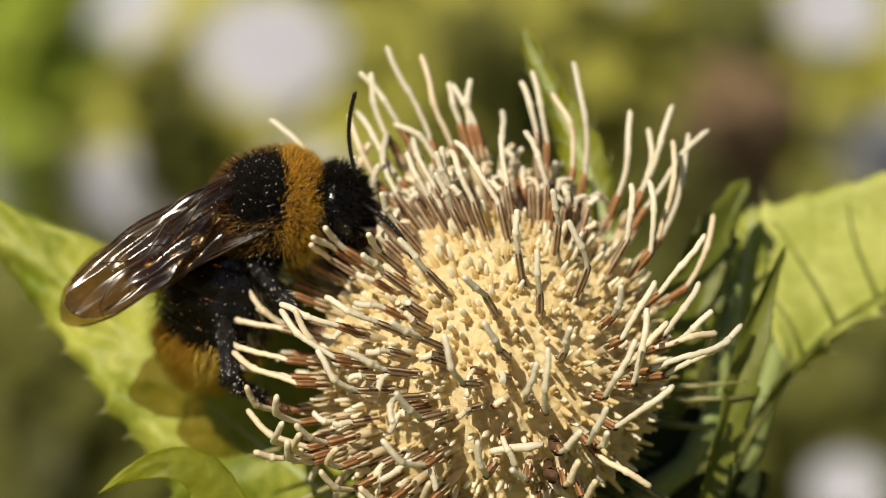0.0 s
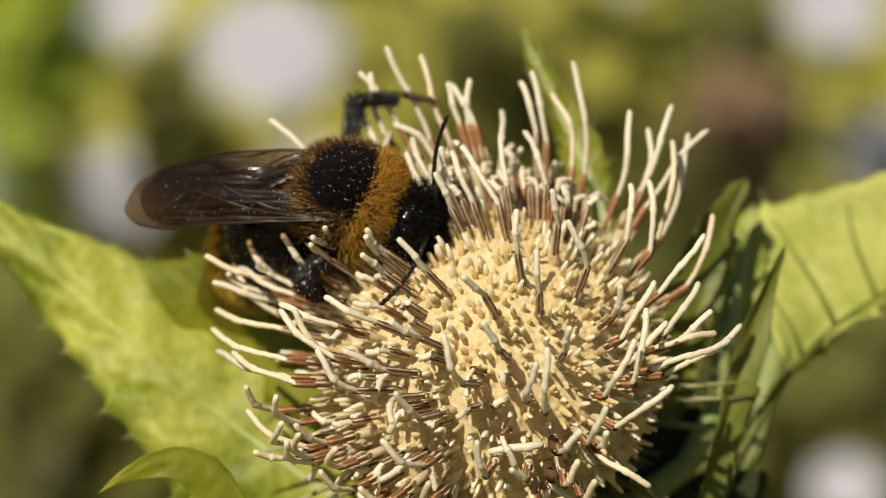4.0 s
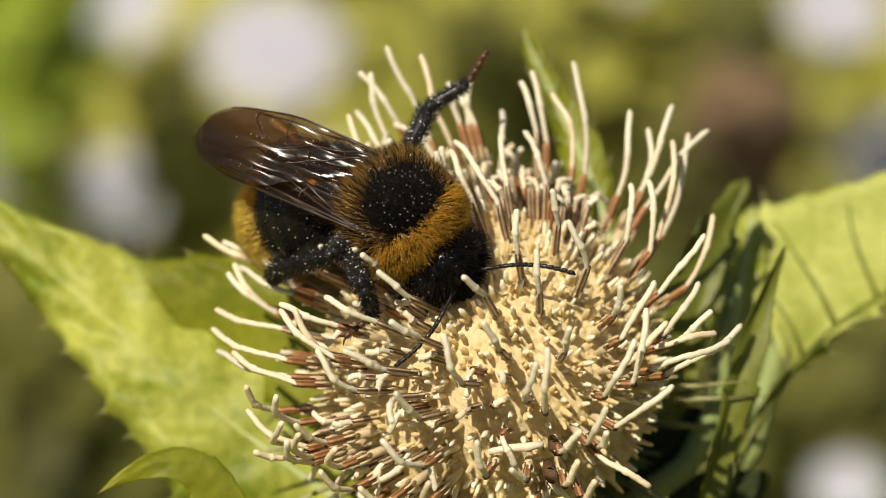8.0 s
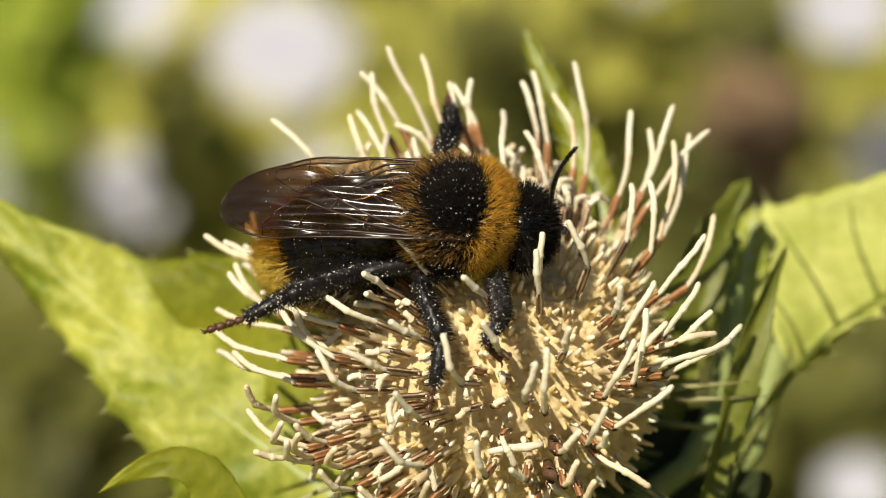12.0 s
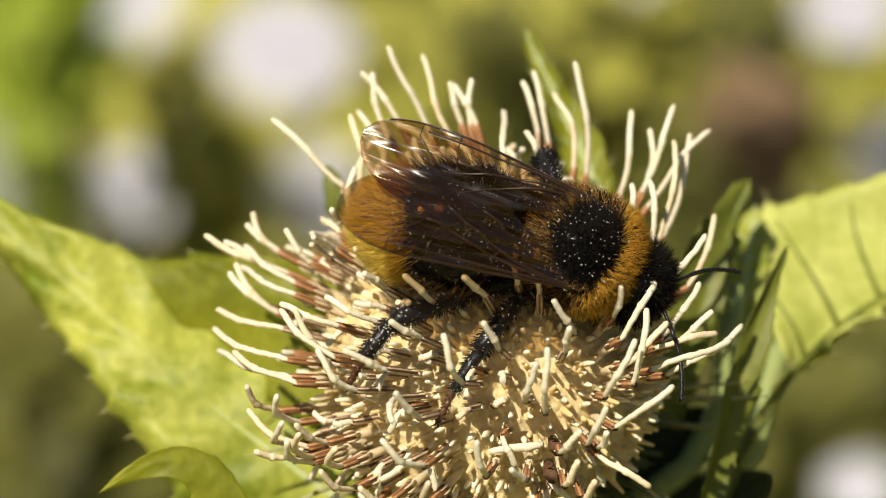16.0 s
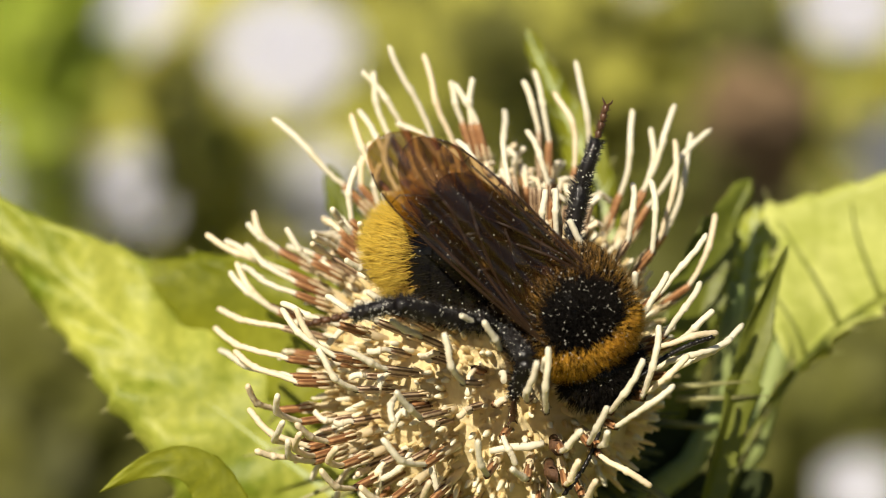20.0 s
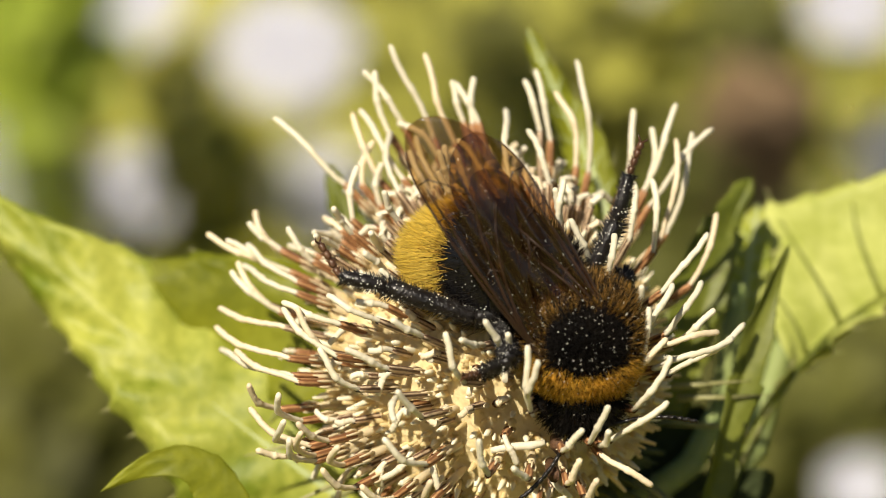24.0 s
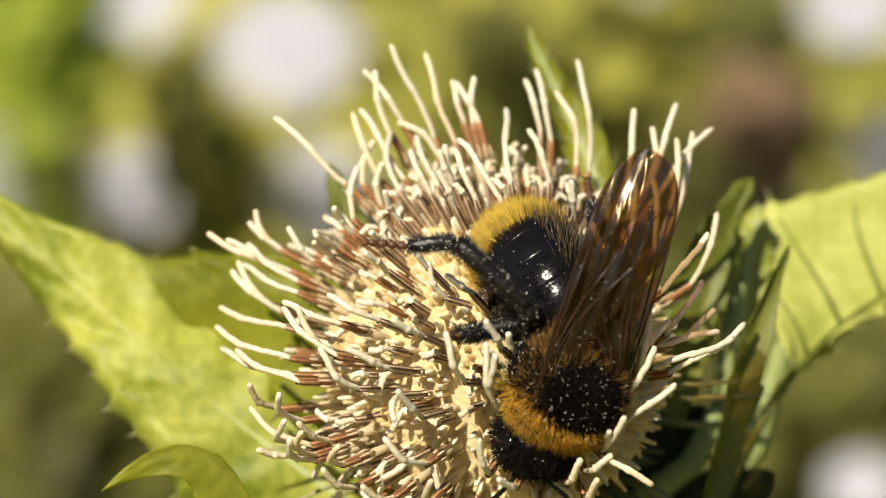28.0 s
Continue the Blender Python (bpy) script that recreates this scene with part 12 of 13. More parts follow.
    walk(LEGS["LM"][3], [(0, mm_pose(9.52, -2.13, -3.2, -6.7, 43.1, -24.2)), (2, mm_pose(9.52, -2.13, -3.2, -6.7, 43.1, -24.2)), (2.17, mm_pose(10.6, -0.95, 0.16, -7.8, 7.5, -0.1)), (2.33, mm_pose(9.48, 0.4, 3.36, -24, -24.4, 27)), (2.5, mm_pose(6.75, 1.37, 5.17, -62, -40.9, 72.8)), (2.67, mm_pose(9.48, 0.4, 3.36, -24, -24.4, 27)), (2.83, mm_pose(10.6, -0.95, 0.16, -7.8, 7.5, -0.1)), (3, mm_pose(9.52, -2.13, -3.2, -6.7, 43.1, -24.2)), (3.17, mm_pose(10.06, -2.83, 0.56, -10.4, -8.5, -20.4)), (3.33, mm_pose(8.4, -2.72, 3.94, -23.5, -59.1, -7.2)), (3.5, mm_pose(5.31, -2.03, 5.6, 20.2, -115.2, -50.9)), (4.5, mm_pose(5.33, -0.71, 5.36, 16, -141, -31.9)), (5.5, mm_pose(4.98, 0.52, 4.81, 21.3, -166.7, -18.8)), (6, mm_pose(4.44, 0.91, 4.78, 26.8, -169.5, -13.6)), (6.17, mm_pose(5.3, -1.17, 5.49, 26.2, -171.1, -38.4)), (6.33, mm_pose(5.6, -3.51, 5.22, 25.1, -172, -62.9)), (6.5, mm_pose(5.08, -5.49, 4.06, -156.3, -7.6, 92.7)), (6.75, mm_pose(5.77, -2.79, 5.69, 35.7, -161.7, -66.9)), (7, mm_pose(4.99, 0.34, 6.04, 43.7, -147.6, -47.1)), (7.25, mm_pose(5.43, 0.44, 6.38, -107.1, -53.7, 102.4)), (7.5, mm_pose(5.82, 0.48, 6.31, -54.9, -55, 49.1)), (8, mm_pose(6.68, 2.58, 5.34, -34.2, -32.8, 42.6)), (8.25, mm_pose(8.89, 2.25, 3.97, -13.2, -38.7, 17)), (8.5, mm_pose(10.26, 1.65, 1.82, 9.4, -36.3, -10.2)), (8.62, mm_pose(9.44, 0.76, 3.8, -5.4, -77.5, 1.8)), (8.75, mm_pose(7.83, 0.01, 5.27, 17.1, -120, -23.4)), (8.88, mm_pose(5.73, -0.49, 5.98, 11.1, -161.5, -20.8)), (9, mm_pose(3.54, -0.74, 5.84, 6.9, 157.1, -22.1)), (9.17, mm_pose(4.7, -1.53, 6.14, -7.2, -158.4, -13.8)), (9.33, mm_pose(5.91, -2.31, 5.83, -46.6, -121, 22.4)), (9.5, mm_pose(7.03, -2.9, 4.92, 49.4, -49.4, -76.5)), (9.75, mm_pose(5.65, -3.61, 5.27, -83.8, -115.1, 40.6)), (10, mm_pose(4.08, -3.94, 5.34, -38.7, -131.7, -20.8)), (10.25, mm_pose(6.06, -1.98, 5.17, -36.1, -122.4, 11.4)), (10.5, mm_pose(6.56, 0.6, 4.39, -45.5, -114, 53.9)), (11, mm_pose(8.77, -0.09, 3.28, 50.3, -50.5, -63.1)), (11.25, mm_pose(9.59, 1.66, 2.92, 36.5, -57.1, -34.6)), (11.5, mm_pose(9.5, 3.43, 1.99, 16.9, -58.5, -0.6)), (11.75, mm_pose(9.36, -1.01, 4.04, 29.5, -46.3, -36)), (12, mm_pose(6.18, -4.65, 4.7, 30.1, -31.9, -61.8)), (12.25, mm_pose(7.92, -2.63, 4.44, 45.1, -45.5, -65.7)), (12.5, mm_pose(8.02, -0.2, 3.48, 68.9, -57.5, -80.2)), (14.5, mm_pose(8.28, -1.54, 4.71, 30.9, -42.6, -44.4)), (15, mm_pose(6.45, -1.59, 6.35, 12.3, -43.5, -20.6)), (15.5, mm_pose(5.72, -5.12, 4.56, 29, -39.9, -69)), (16, mm_pose(3.39, -3.39, 5.49, 64.2, -31.3, -114.2)), (16.5, mm_pose(6.12, -4.26, 5.17, 30, -47.2, -61.9)), (17, mm_pose(6.22, -4.04, 5.29, 30.1, -49, -60.1)), (17.5, mm_pose(6.2, -5.13, 4.27, 26.4, -37.5, -65.9)), (18, mm_pose(7.21, -3.01, 4.59, 9.7, -27.8, -67.3)), (18.5, mm_pose(7.05, -4.28, 4.55, 24.2, -41.9, -55.5)), (18.75, mm_pose(8.47, -0.96, 4.91, -6, -31.6, -6.1)), (19, mm_pose(7.76, 2.33, 4.24, -17.4, -9.4, 28)), (19.5, mm_pose(5.83, 1.5, 6.62, -14.9, -60.2, 26.7)), (19.75, mm_pose(8.45, 3.72, 3.56, -10.2, -35.8, 31.2)), (20, mm_pose(9.19, 4.13, 1.44, -4.3, -10.9, 38.2)), (20.5, mm_pose(7.66, 2.1, 5.46, -11.7, -52.5, 25.3)), (21, mm_pose(7.1, 3.99, 4.75, -18.9, -50.9, 43.8)), (21.25, mm_pose(6.1, 3.77, 5.06, 11.8, -69, 31.5)), (21.5, mm_pose(5.08, 3.43, 3.74, 93.4, -70.9, -34.2)), (22.5, mm_pose(7.36, 4.56, 3.48, 7.6, -46.2, 37.6)), (23.5, mm_pose(8.86, 3.65, 2.9, -15.8, -12.9, 34.1)), (24, mm_pose(8.85, 4.73, 0.55, -12, -3, 40.9)), (24.17, mm_pose(7.28, 4.22, 4.39, 36.1, 22.7, 31.8)), (24.33, mm_pose(4.82, 2.19, 6.6, 94.7, 51.9, 52.6)), (24.5, mm_pose(2.52, -0.75, 6.71, 6.9, 128.8, -65.8)), (24.62, mm_pose(3.09, -0.54, 6.86, 33.8, 167.9, -24.9)), (24.75, mm_pose(1.96, -0.28, 6.77, 32.2, 160.7, -42.4)), (24.88, mm_pose(1.32, 0.02, 6.65, 21.8, -133.9, 12.1)), (25, mm_pose(1.06, 0.32, 6.6, -29.7, -115.5, 76.7)), (25.25, mm_pose(3.56, 4.05, 3.6, 91.6, -66.1, -14)), (25.5, mm_pose(2.82, 4.59, 2.16, 44.5, -76.1, 44.4)), (25.75, mm_pose(1.95, 5.47, 4.36, -22.2, -44, 101)), (26, mm_pose(1.71, 6.2, 2.57, -37, -5.5, 103.1)), (26.25, mm_pose(4.63, 5.45, 4.21, -18.6, -19.2, 69.5)), (26.5, mm_pose(6.87, 3.04, 4.74, 4.7, -17.3, 34.5)), (26.75, mm_pose(6.09, 4.41, 2.88, 38.3, -56.5, 12.9)), (27, mm_pose(4.81, 2.52, 3.81, 133.6, -60.3, -71.6)), (27.15, mm_pose(3.13, -1.19, 6.17, -37, -136.3, 68.5)), (27.3, mm_pose(0.09, -3.19, 4.79, -47, -159.9, 37.1)), (27.5, mm_pose(5.48, -3.07, 5.98, 75.7, -51.2, -81.5)), (27.57, mm_pose(7.25, -3.07, 5.02, 44.9, -43.5, -61.5)), (27.63, mm_pose(7.89, -3.91, 4.04, 29.2, -26.2, -49.2)), (27.7, mm_pose(10.19, -2.43, -0.6, 3.7, 21.5, -21.2)), (28, mm_pose(10.2, -2.41, -0.52, 3.9, 20.8, -20.9))])
    walk(LEGS["LF"][0], [(0, mm_pose(2, 1.5, -2.3, 33.6, 57.9, 33.7)), (28, mm_pose(2, 1.5, -2.3, -52.3, 115.9, -43.5))])
    walk(LEGS["LF"][1], [(0, mm_pose(3, -0, 0, -0.3, 3.6, -9.9)), (28, mm_pose(3, -0, -0, 4.2, -19.8, -11.9))])
    walk(LEGS["LF"][2], [(0, mm_pose(6.15, -0.55, -0.2, -0.9, 11, -14.8)), (28, mm_pose(5.95, -0.62, 1.08, 5.4, -12, -16.2))])
    walk(LEGS["LF"][3], [(0, mm_pose(8.23, -1.1, -0.62, -1.8, 16.8, -18.4)), (28, mm_pose(8.01, -1.22, 1.54, 5.8, -5.8, -19))])
    sway(LONG[13], [(0, 0, 0), (7, 0, 0), (7.5, 8, -8), (8, 0, 0), (28, 0, 0)])
    sway(LONG[14], [(0, 8, -8), (2, 8, -8), (2.5, 13, -13), (3, 8, -8), (3.5, 13, -13), (5.5, 0, -6), (6, 0, -12), (6.5, -8, -8), (7, -8, -8), (7.5, 0, -12), (8, 0, -18), (8.5, 0, 0), (9, -8, -8), (9.5, 0, 0), (10, 0, -18), (10.5, 0, 0), (11.5, 0, 0), (12, 4, -4), (12.5, 0, 0), (28, 0, 0)])
    sway(LONG[16], [(0, 0, 0), (0.5, 0, 0), (1, 4, -4), (1.5, 0, 0), (2, 0, 0), (2.5, 4, -4), (3, 0, 0), (3.5, 4, -4), (5.5, 0, 0), (7, 0, 0), (7.5, 4, -4), (8, 0, 0), (28, 0, 0)])
    sway(LONG[19], [(0, 0, 0), (7, 0, 0), (7.5, -6, 0), (8, 0, 0), (28, 0, 0)])
    sway(LONG[21], [(0, 0, 0), (3.5, 0, 0), (5.5, -4, -4), (6, -8, -8), (6.5, 0, 0), (7.5, 0, 0), (8, 4, -4), (8.5, 0, 0), (9.5, 0, 0), (10, 4, -4), (10.5, 0, 0), (11.5, 0, 0), (12, 4, -4), (12.5, 0, 0), (14.5, 4, -4), (15, 0, 0), (15.5, 4, -4), (16, 4, -4), (16.5, 0, 0), (28, 0, 0)])
    sway(LONG[22], [(0, 0, 0), (5.5, 0, 0), (6, 4, -4), (6.5, 0, 0), (9.5, 0, 0), (10, 4, -4), (10.5, 0, 0), (24.5, 0, 0), (25, 4, -4), (25.5, 0, 0), (27, 0, 0), (27.3, 4, -4), (27.5, 0, 0), (28, 0, 0)])
    sway(LONG[23], [(0, 0, 0), (24.5, 0, 0), (25, 4, -4), (25.5, 0, 0), (27, 0, 0), (27.3, 8, -8), (27.5, 4, -4), (27.7, 0, 0), (28, 0, 0)])
    sway(LONG[24], [(0, 0, 0), (2, 0, 0), (2.5, 0, 6), (3, 0, 0), (3.5, 0, 6), (5.5, 0, 18), (6, 0, 18), (6.5, 8, -8), (7, 8, -8), (7.5, -18, 0), (8, 0, -12), (8.5, 0, 0), (9, 8, -8), (9.5, 0, -6), (10, 0, -18), (10.5, 0, -6), (11, 0, -6), (11.5, 0, 0), (12, -8, -8), (12.5, 0, 0), (14.5, 4, -4), (15, 0, 0), (28, 0, 0)])
    sway(LONG[25], [(0, 0, 0), (6, 0, 0), (6.5, 0, 6), (7, 0, 12), (7.5, 0, 0), (8, 8, 8), (8.5, -18, 0), (9, -8, 8), (9.5, 0, 18), (10, 0, 0), (10.5, 8, 8), (11, 0, 12), (11.5, 0, 12), (12, 0, 0), (12.5, 0, 12), (14.5, 0, 12), (15, 0, 18), (15.5, 0, 12), (16, 0, 12), (16.5, 0, 18), (17, 0, 12), (17.5, 0, 12), (18, 0, 18), (18.5, 13, 13), (19, 22, 12), (19.5, 13, 13), (20.5, 13, 13), (21, 4, 4), (21.5, 8, 8), (23.5, 13, 13), (24, 8, 8), (24.5, 4, 4), (25, 0, 0), (28, 0, 0)])
    sway(LONG[26], [(0, 0, 0), (3.5, 0, 0), (5.5, 4, 4), (6, 4, 4), (6.5, 8, 8), (7, 8, 8), (7.5, 4, 4), (8, 4, 4), (8.5, -8, -8), (9, 12, 0), (9.5, 0, 12), (10, 0, 6), (10.5, 0, 18), (11, 0, 25), (11.5, 13, 13), (12, 0, 18), (12.5, 0, 25), (14.5, 8, 8), (15, 8, 8), (15.5, 4, 4), (16.5, 4, 4), (17, 0, 0), (17.5, 4, -4), (18, 8, -8), (18.5, 0, 0), (19, 0, 0), (19.5, 4, -4), (20, 4, -4), (20.5, 0, 0), (28, 0, 0)])
    sway(LONG[27], [(0, 0, 0), (10, 0, 0), (10.5, -12, 0), (11, -8, -8), (11.5, -8, -8), (12, -8, 8), (12.5, 0, 18), (14.5, 8, 8), (15, 0, 18), (15.5, 0, 18), (16, 0, 12), (16.5, 0, -18), (17, -13, -13), (17.5, 0, -18), (18, 0, -12), (18.5, 0, -18), (19, 0, -18), (19.5, 0, -12), (20, -8, -8), (20.5, -8, -8), (21, -13, -13), (21.5, -13, -13), (23.5, -8, -8), (24, -13, -13), (24.5, -13, -13), (25, -17, -29), (26, -17, -29), (26.5, -13, -22), (27, -13, -22), (27.3, 22, 12), (27.5, 29, 16), (28, 29, 16)])
    sway(LONG[28], [(0, 0, 0), (12.5, 0, 0), (14.5, 4, -4), (15, 0, 0), (27, 0, 0), (27.3, 4, -4), (27.5, 4, -4), (27.7, 0, 0), (28, 4, -4)])
    sway(LONG[32], [(0, 0, 0), (12, 0, 0), (12.5, 8, -8), (14.5, 0, -18), (15, 0, -25), (16, 0, -25), (16.5, 12, 0), (17, 8, 8), (17.5, 8, 8), (18, 0, 18), (18.5, 0, 6), (19, 0, 6), (19.5, 0, 0), (24.5, 0, 0), (25, 6, 0), (25.5, 12, 0), (26, 12, 0), (26.5, 0, 0), (27, 0, 0), (27.3, 6, 0), (28, 6, 0)])
    sway(LONG[33], [(0, 0, 0), (10.5, 0, 0), (11, 12, 0), (11.5, 18, 0), (12, 0, 0), (12.5, 0, 0), (14.5, 4, -4), (15.5, 4, -4), (16, 0, 0), (16.5, 8, -8), (18, 8, -8), (18.5, 12, 0), (19, 12, 0), (19.5, -18, 0), (20, -25, 0), (20.5, -13, 13), (23.5, -13, 13), (24, -12, 22), (24.5, -12, 22), (25, -16, 29), (25.5, 25, 0), (26, 18, 0), (26.5, 0, 25), (27.3, 0, 25), (27.5, 0, 33), (28, 0, 33)])
    sway(LONG[34], [(0, 0, 0), (9, 0, 0), (9.5, 8, 8), (10, 0, 0), (10.5, 6, 0), (11.5, 6, 0), (12, 0, 0), (18, 0, 0), (18.5, 8, 8), (19, 13, 13), (19.5, 8, 8), (20.5, 8, 8), (21, 4, 4), (21.5, 8, 8), (23.5, 13, 13), (24.5, 13, 13), (25, 4, 4), (26, 4, 4), (26.5, 12, 0), (27, 18, 0), (27.3, 0, 0), (27.5, 4, -4), (27.7, 8, -8), (28, 4, -4)])
    sway(LONG[35], [(0, 0, 0), (8, 0, 0), (8.5, 12, 0), (9, 0, 0), (28, 0, 0)])
    sway(LONG[42], [(0, 0, 0), (20.5, 0, 0), (21, 4, -4), (21.5, 4, -4), (23.5, 0, 0), (24, 0, 0), (24.5, 4, -4), (25, 0, 0), (26, 0, 0), (26.5, 4, -4), (27, 8, -8), (27.3, 0, -6), (27.5, 0, -6), (27.7, 0, -12), (28, 0, -12)])
    sway(LONG[43], [(0, 0, 0), (20, 0, 0), (20.5, 4, -4), (21, 4, -4), (21.5, 8, -8), (23.5, 0, -6), (26, 0, -6), (26.5, 0, -12), (27, 0, -18), (28, 0, -18)])
    sway(LONG[44], [(0, 0, 0), (19, 0, 0), (19.5, 4, -4), (20, 8, -8), (20.5, 0, -18), (21, 0, -18), (21.5, 0, -25), (23.5, 0, -18), (24, 0, -18), (24.5, 0, -25), (25, 0, -18), (25.5, 0, -12), (26, 0, -12), (26.5, 0, -25), (27, 0, -18), (27.3, 0, -25), (27.5, 0, -18), (28, 0, -18)])
    sway(LONG[45], [(0, 0, 0), (6.5, 0, 0), (7, 6, 0), (7.5, 0, 0), (8, 0, 0), (8.5, 8, 8), (9, 4, 4), (9.5, 4, 4), (10, 0, 0), (10.5, 0, 6), (11, 0, 12), (11.5, 0, 12), (12, 0, 6), (12.5, 0, 18), (14.5, 0, 12), (15, 0, 12), (15.5, 0, 6), (16.5, 0, 6), (17, 0, 0), (17.5, 6, 0), (18, 12, 0), (18.5, 6, 0), (19, 6, 0), (19.5, 12, 0), (20, 6, 0), (20.5, 0, 0), (28, 0, 0)])
    sway(LONG[48], [(0, 8, -8), (0.5, 0, -12), (1, 8, -8), (1.5, 0, -18), (2, -12, 0), (2.5, -13, 13), (3, -8, 8), (3.5, -8, 8), (5.5, 0, 12), (6, 4, 4), (6.5, 0, 0), (8.5, 0, 0), (9, 4, -4), (9.5, 0, 0), (10, 4, -4), (10.5, 0, 0), (28, 0, 0)])
    sway(LONG[49], [(0, 4, -4), (0.5, 0, -6), (1, 0, -12), (1.5, 0, -12), (2, 0, 0), (2.5, 0, 18), (3, 0, 0), (3.5, 0, 12), (5.5, 0, 12), (6, 0, 6), (6.5, 0, 0), (8.5, 0, 0), (9, 6, 0), (9.5, 0, 0), (10, 4, -4), (10.5, 0, 0), (28, 0, 0)])
    sway(LONG[50], [(0, 0, 0), (0.5, 4, -4), (1, 4, -4), (1.5, 8, -8), (2, 0, 12), (2.5, 0, 25), (3, 0, 12), (3.5, 0, 18), (6, 0, 18), (6.5, 4, 4), (7, 4, 4), (7.5, 0, 0), (8, 4, -4), (8.5, 0, 0), (9, 12, 0), (9.5, 0, 0), (10, 8, -8), (10.5, 0, 0), (28, 0, 0)])
    sway(LONG[51], [(0, 0, 0), (0.5, 4, -4), (1, 4, -4), (1.5, 8, -8), (2, -12, 0), (2.5, -22, 12), (3, -8, 8), (3.5, -13, 13), (5.5, 13, 13), (6, 13, 13), (6.5, 8, 8), (7, 4, 4), (8, 4, 4), (8.5, 0, 0), (9, 12, 0), (9.5, 0, 0), (10, 6, 0), (10.5, 0, 0), (28, 0, 0)])
    sway(LONG[52], [(0, 0, 0), (0.5, 0, 0), (1, -13, 13), (1.5, -4, 4), (2, 0, 0), (2.5, 0, 6), (3, 0, 0), (3.5, 0, 0), (5.5, 4, 4), (6, 4, 4), (6.5, 0, 0), (8.5, 0, 0), (9, 6, 0), (9.5, 0, 0), (10, 6, 0), (10.5, 0, 0), (28, 0, 0)])
    sway(LONG[53], [(0, 0, 0), (0.5, 12, 0), (1, -4, 4), (1.5, 0, 0), (3.5, 0, 0), (5.5, 0, 12), (7, 0, 12), (7.5, 0, 0), (8, 8, 8), (8.5, 12, 0), (9, 0, 12), (9.5, 6, 0), (10, 13, 13), (10.5, 0, 0), (11.5, 0, 0), (12, 8, -8), (12.5, 0, 0), (28, 0, 0)])
    sway(LONG[54], [(0, -13, 13), (0.5, -13, 13), (1, 18, 0), (1.5, -8, 8), (2, 0, 0), (2.5, 8, 8), (3, 0, 0), (28, 0, 0)])
    sway(LONG[55], [(0, 0, 0), (0.5, 0, 0), (1, 0, 12), (1.5, 0, 0), (8, 0, 0), (8.5, 4, -4), (9, 0, 0), (11.5, 0, 0), (12, 4, -4), (12.5, 0, 0), (28, 0, 0)])
    sway(LONG[56], [(0, -8, 8), (0.5, -4, 4), (1, 12, 0), (1.5, 0, 12), (2, 0, 0), (2.5, 4, 4), (3, 0, 0), (28, 0, 0)])
    sway(LONG[57], [(0, 0, 0), (0.5, 0, 0), (1, 0, 6), (1.5, 0, 0), (28, 0, 0)])
    sway(LONG[58], [(0, 0, 6), (0.5, 0, 12), (1, 0, 6), (2, 0, 6), (2.5, 0, 12), (3, 0, 6), (6, 0, 6), (6.5, 0, 12), (7, -8, 8), (7.5, 0, 6), (8, 0, 12), (8.5, 13, -13), (9, -8, 8), (9.5, -13, -13), (10, -13, -13), (10.5, 0, -6), (11, 0, 0), (11.5, 0, 0), (12, 0, -18), (12.5, 0, 0), (28, 0, 0)])
    sway(LONG[59], [(0, 0, 0), (0.5, 4, 4), (1, 0, 0), (2, 0, 0), (2.5, 4, 4), (3, 0, 0), (5.5, 0, 0), (6, 4, 4), (6.5, 0, 6), (7, 0, 12), (7.5, 0, 0), (8, 8, 8), (8.5, 22, 12), (9, 0, 12), (9.5, 0, 18), (10, 0, 12), (10.5, 12, 0), (11, 0, 0), (11.5, 0, 0), (12, 22, 12), (12.5, 0, 0), (28, 0, 0)])
    sway(LONG[60], [(0, 0, 0), (6, 0, 0), (6.5, 4, 4), (7, 0, 6), (7.5, 0, 0), (8, 4, 4), (8.5, 0, 18), (9, 0, 6), (9.5, 0, 18), (10, 0, 12), (10.5, 12, 0), (11, 0, 0), (11.5, 0, 0), (12, 25, 0), (12.5, 0, 0), (28, 0, 0)])
    sway(LONG[89], [(0, 0, 0), (18, 0, 0), (18.5, 6, 0), (19, 6, 0), (19.5, 0, 0), (28, 0, 0)])
    sway(LONG[91], [(0, 0, 0), (18, 0, 0), (18.5, 8, -8), (19, 8, -8), (19.5, 0, 0), (28, 0, 0)])
    sway(LONG[93], [(0, 0, 0), (18, 0, 0), (18.5, 4, -4), (19, 4, -4), (19.5, 0, 0), (28, 0, 0)])
    sway(LONG[94], [(0, 0, 0), (16, 0, 0), (16.5, 4, -4), (17, 8, -8), (17.5, 4, -4), (18, 0, 0), (18.5, 0, -18), (19, 0, -25), (19.5, 18, 0), (20, 0, 6), (20.5, 0, 0), (21.5, 0, 0), (23.5, 6, 0), (24, 4, 4), (24.5, 0, 0), (25, 4, 4), (25.5, 8, 8), (26, 8, 8), (26.5, 0, 0), (28, 0, 0)])
    sway(LONG[95], [(0, 0, 0), (18, 0, 0), (18.5, 8, -8), (19, 8, -8), (19.5, 6, 0), (20, 12, 0), (20.5, 0, 0), (23.5, 0, 0), (24, 4, -4), (24.5, 0, 0), (25, 6, 0), (25.5, 12, 0), (26, 12, 0), (26.5, 0, 0), (27.3, 0, 0), (27.5, 6, 0), (27.7, 0, 0), (28, 0, 0)])
    sway(LONG[96], [(0, 0, 0), (19.5, 0, 0), (20, 6, 0), (21, 6, 0), (21.5, 4, 4), (23.5, 8, 8), (25.5, 8, 8), (26, 13, 13), (26.5, 4, 4), (27, 8, 8), (27.3, 4, 4), (27.5, 8, 8), (27.7, 8, 8), (28, 4, 4)])
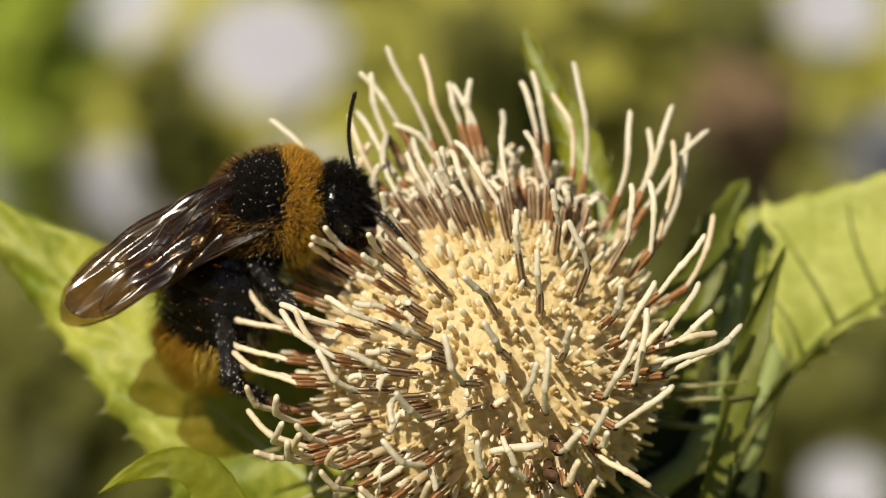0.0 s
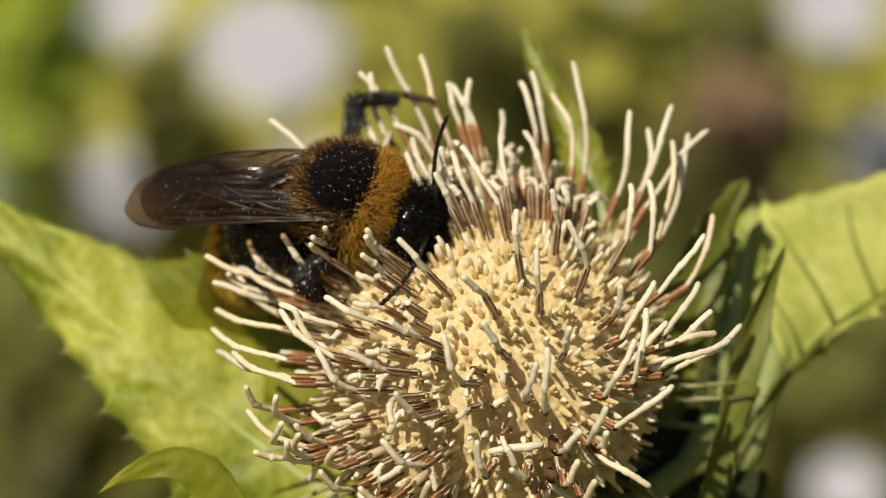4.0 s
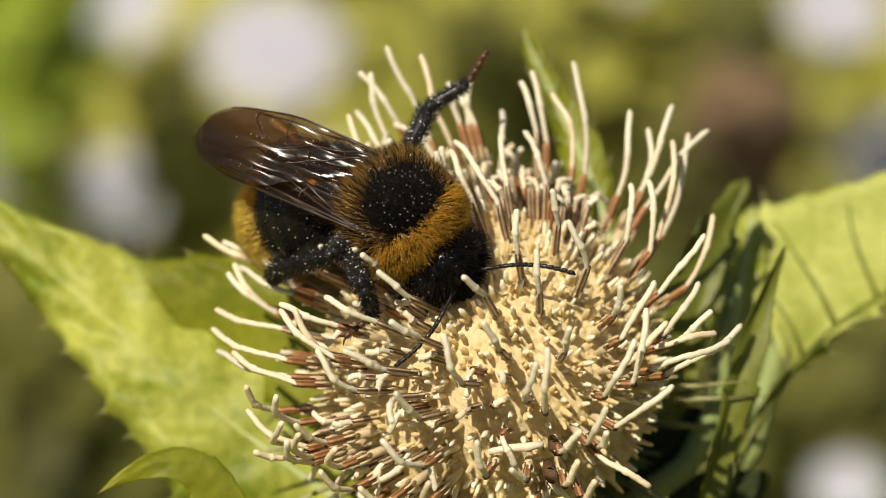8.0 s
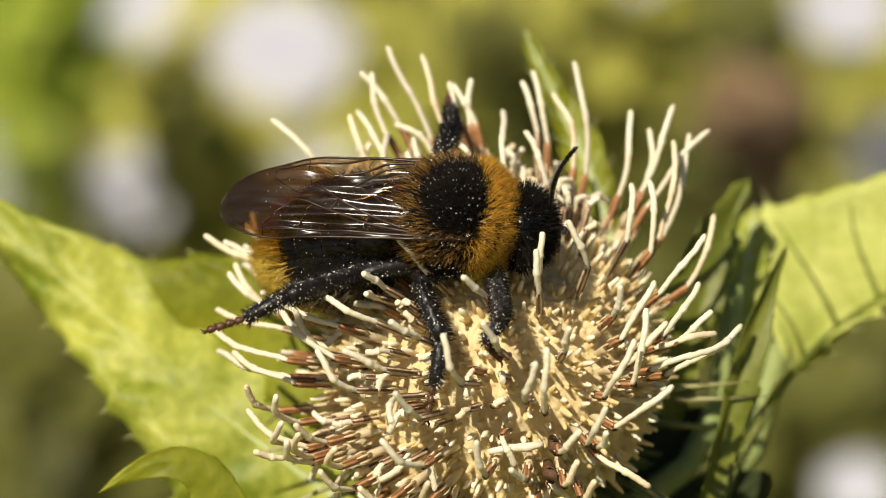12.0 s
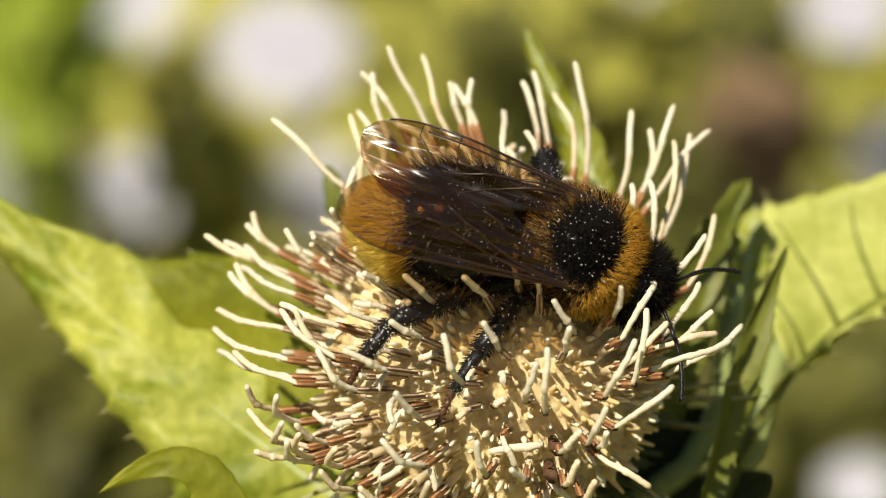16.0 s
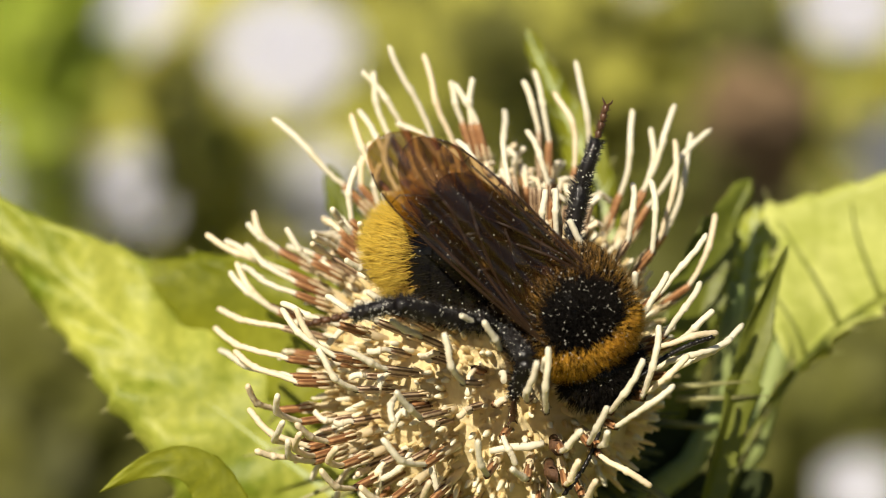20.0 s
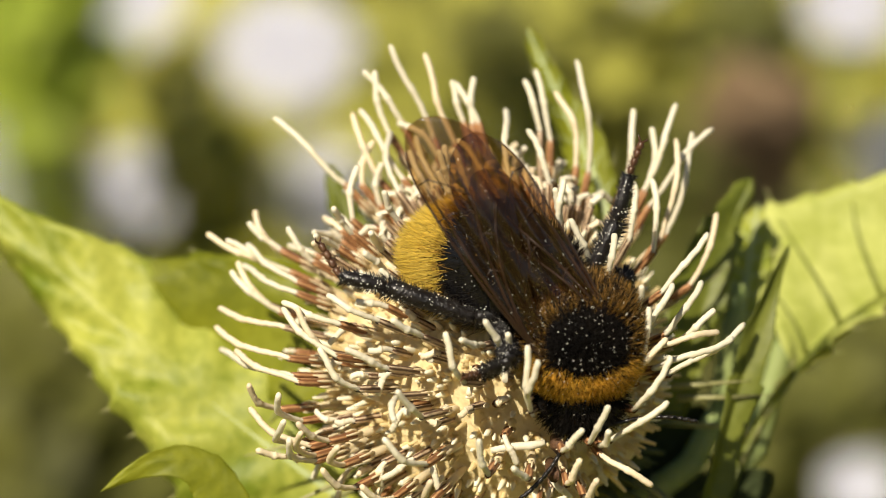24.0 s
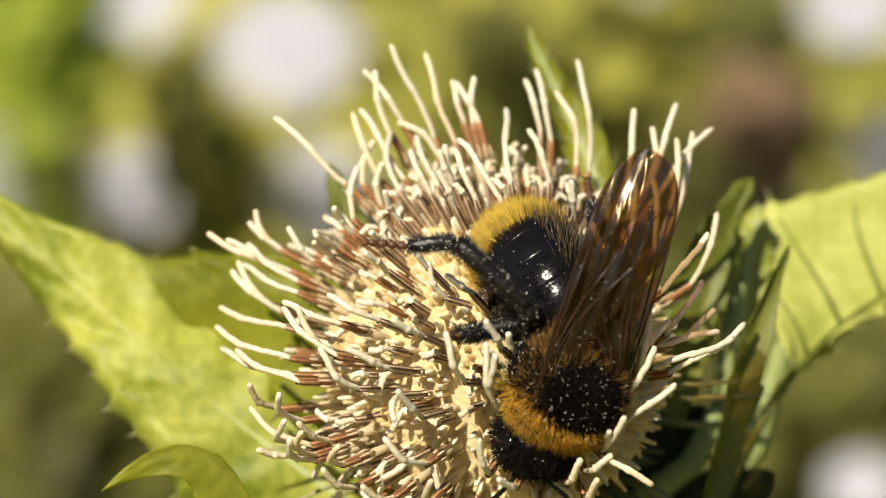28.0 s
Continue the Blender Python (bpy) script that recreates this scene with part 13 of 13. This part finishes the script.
    sway(LONG[97], [(0, 0, 0), (18, 0, 0), (18.5, 4, -4), (19, 8, -8), (19.5, 4, -4), (20, 6, 0), (20.5, 0, 0), (24.5, 0, 0), (25, 6, 0), (25.5, 4, 4), (26, 4, 4), (26.5, 0, 0), (28, 0, 0)])
    sway(LONG[98], [(0, 0, 0), (21.5, 0, 0), (23.5, 4, -4), (24, 4, -4), (24.5, 6, 0), (25, 6, 0), (25.5, 12, 0), (26, 12, 0), (26.5, 0, 0), (28, 0, 0)])
    sway(LONG[99], [(0, 0, 0), (24, 0, 0), (24.5, 4, -4), (25, 0, 0), (25.5, 4, -4), (26, 0, 0), (26.5, 4, -4), (27, 6, 0), (27.3, 0, 0), (27.5, 4, -4), (27.7, 0, 0), (28, 0, 0)])
    sway(LONG[100], [(0, 0, 0), (24, 0, 0), (24.5, 12, 0), (25, 6, 0), (25.5, 12, 0), (26, 6, 0), (26.5, 12, 0), (27, 8, 8), (27.3, 4, 4), (27.5, 8, 8), (27.7, 4, 4), (28, 4, 4)])
    sway(LONG[101], [(0, 0, 0), (24, 0, 0), (24.5, 6, 0), (26.5, 6, 0), (27, 4, 4), (27.3, 0, 0), (27.5, 6, 0), (27.7, 0, 0), (28, 0, 0)])
    sway(LONG[102], [(0, 0, 0), (24, 0, 0), (24.5, 8, -8), (25, 4, -4), (25.5, 4, -4), (26, 0, 0), (26.5, 8, -8), (27, 13, -13), (27.3, 4, -4), (27.5, 12, 0), (27.7, 8, 8), (28, 8, 8)])
    sway(LONG[103], [(0, 0, 0), (26.5, 0, 0), (27, 4, -4), (27.3, 0, 0), (28, 0, 0)])
    sway(LONG[104], [(0, 0, 0), (27.5, 0, 0), (27.7, 4, -4), (28, 4, -4)])
    sway(LONG[106], [(0, 0, 0), (14.5, 0, 0), (15, 4, -4), (15.5, 4, -4), (16, 0, 0), (16.5, 12, 0), (17, 0, 12), (17.5, 12, 0), (18, 6, 0), (18.5, 0, 18), (19, 0, 18), (19.5, 0, 6), (20, 0, 6), (20.5, 0, 0), (21, 6, 0), (23.5, 6, 0), (24, 4, 4), (24.5, 0, 0), (25, 4, 4), (25.5, 4, 4), (26, 0, 6), (26.5, 0, 0), (28, 0, 0)])


motions()
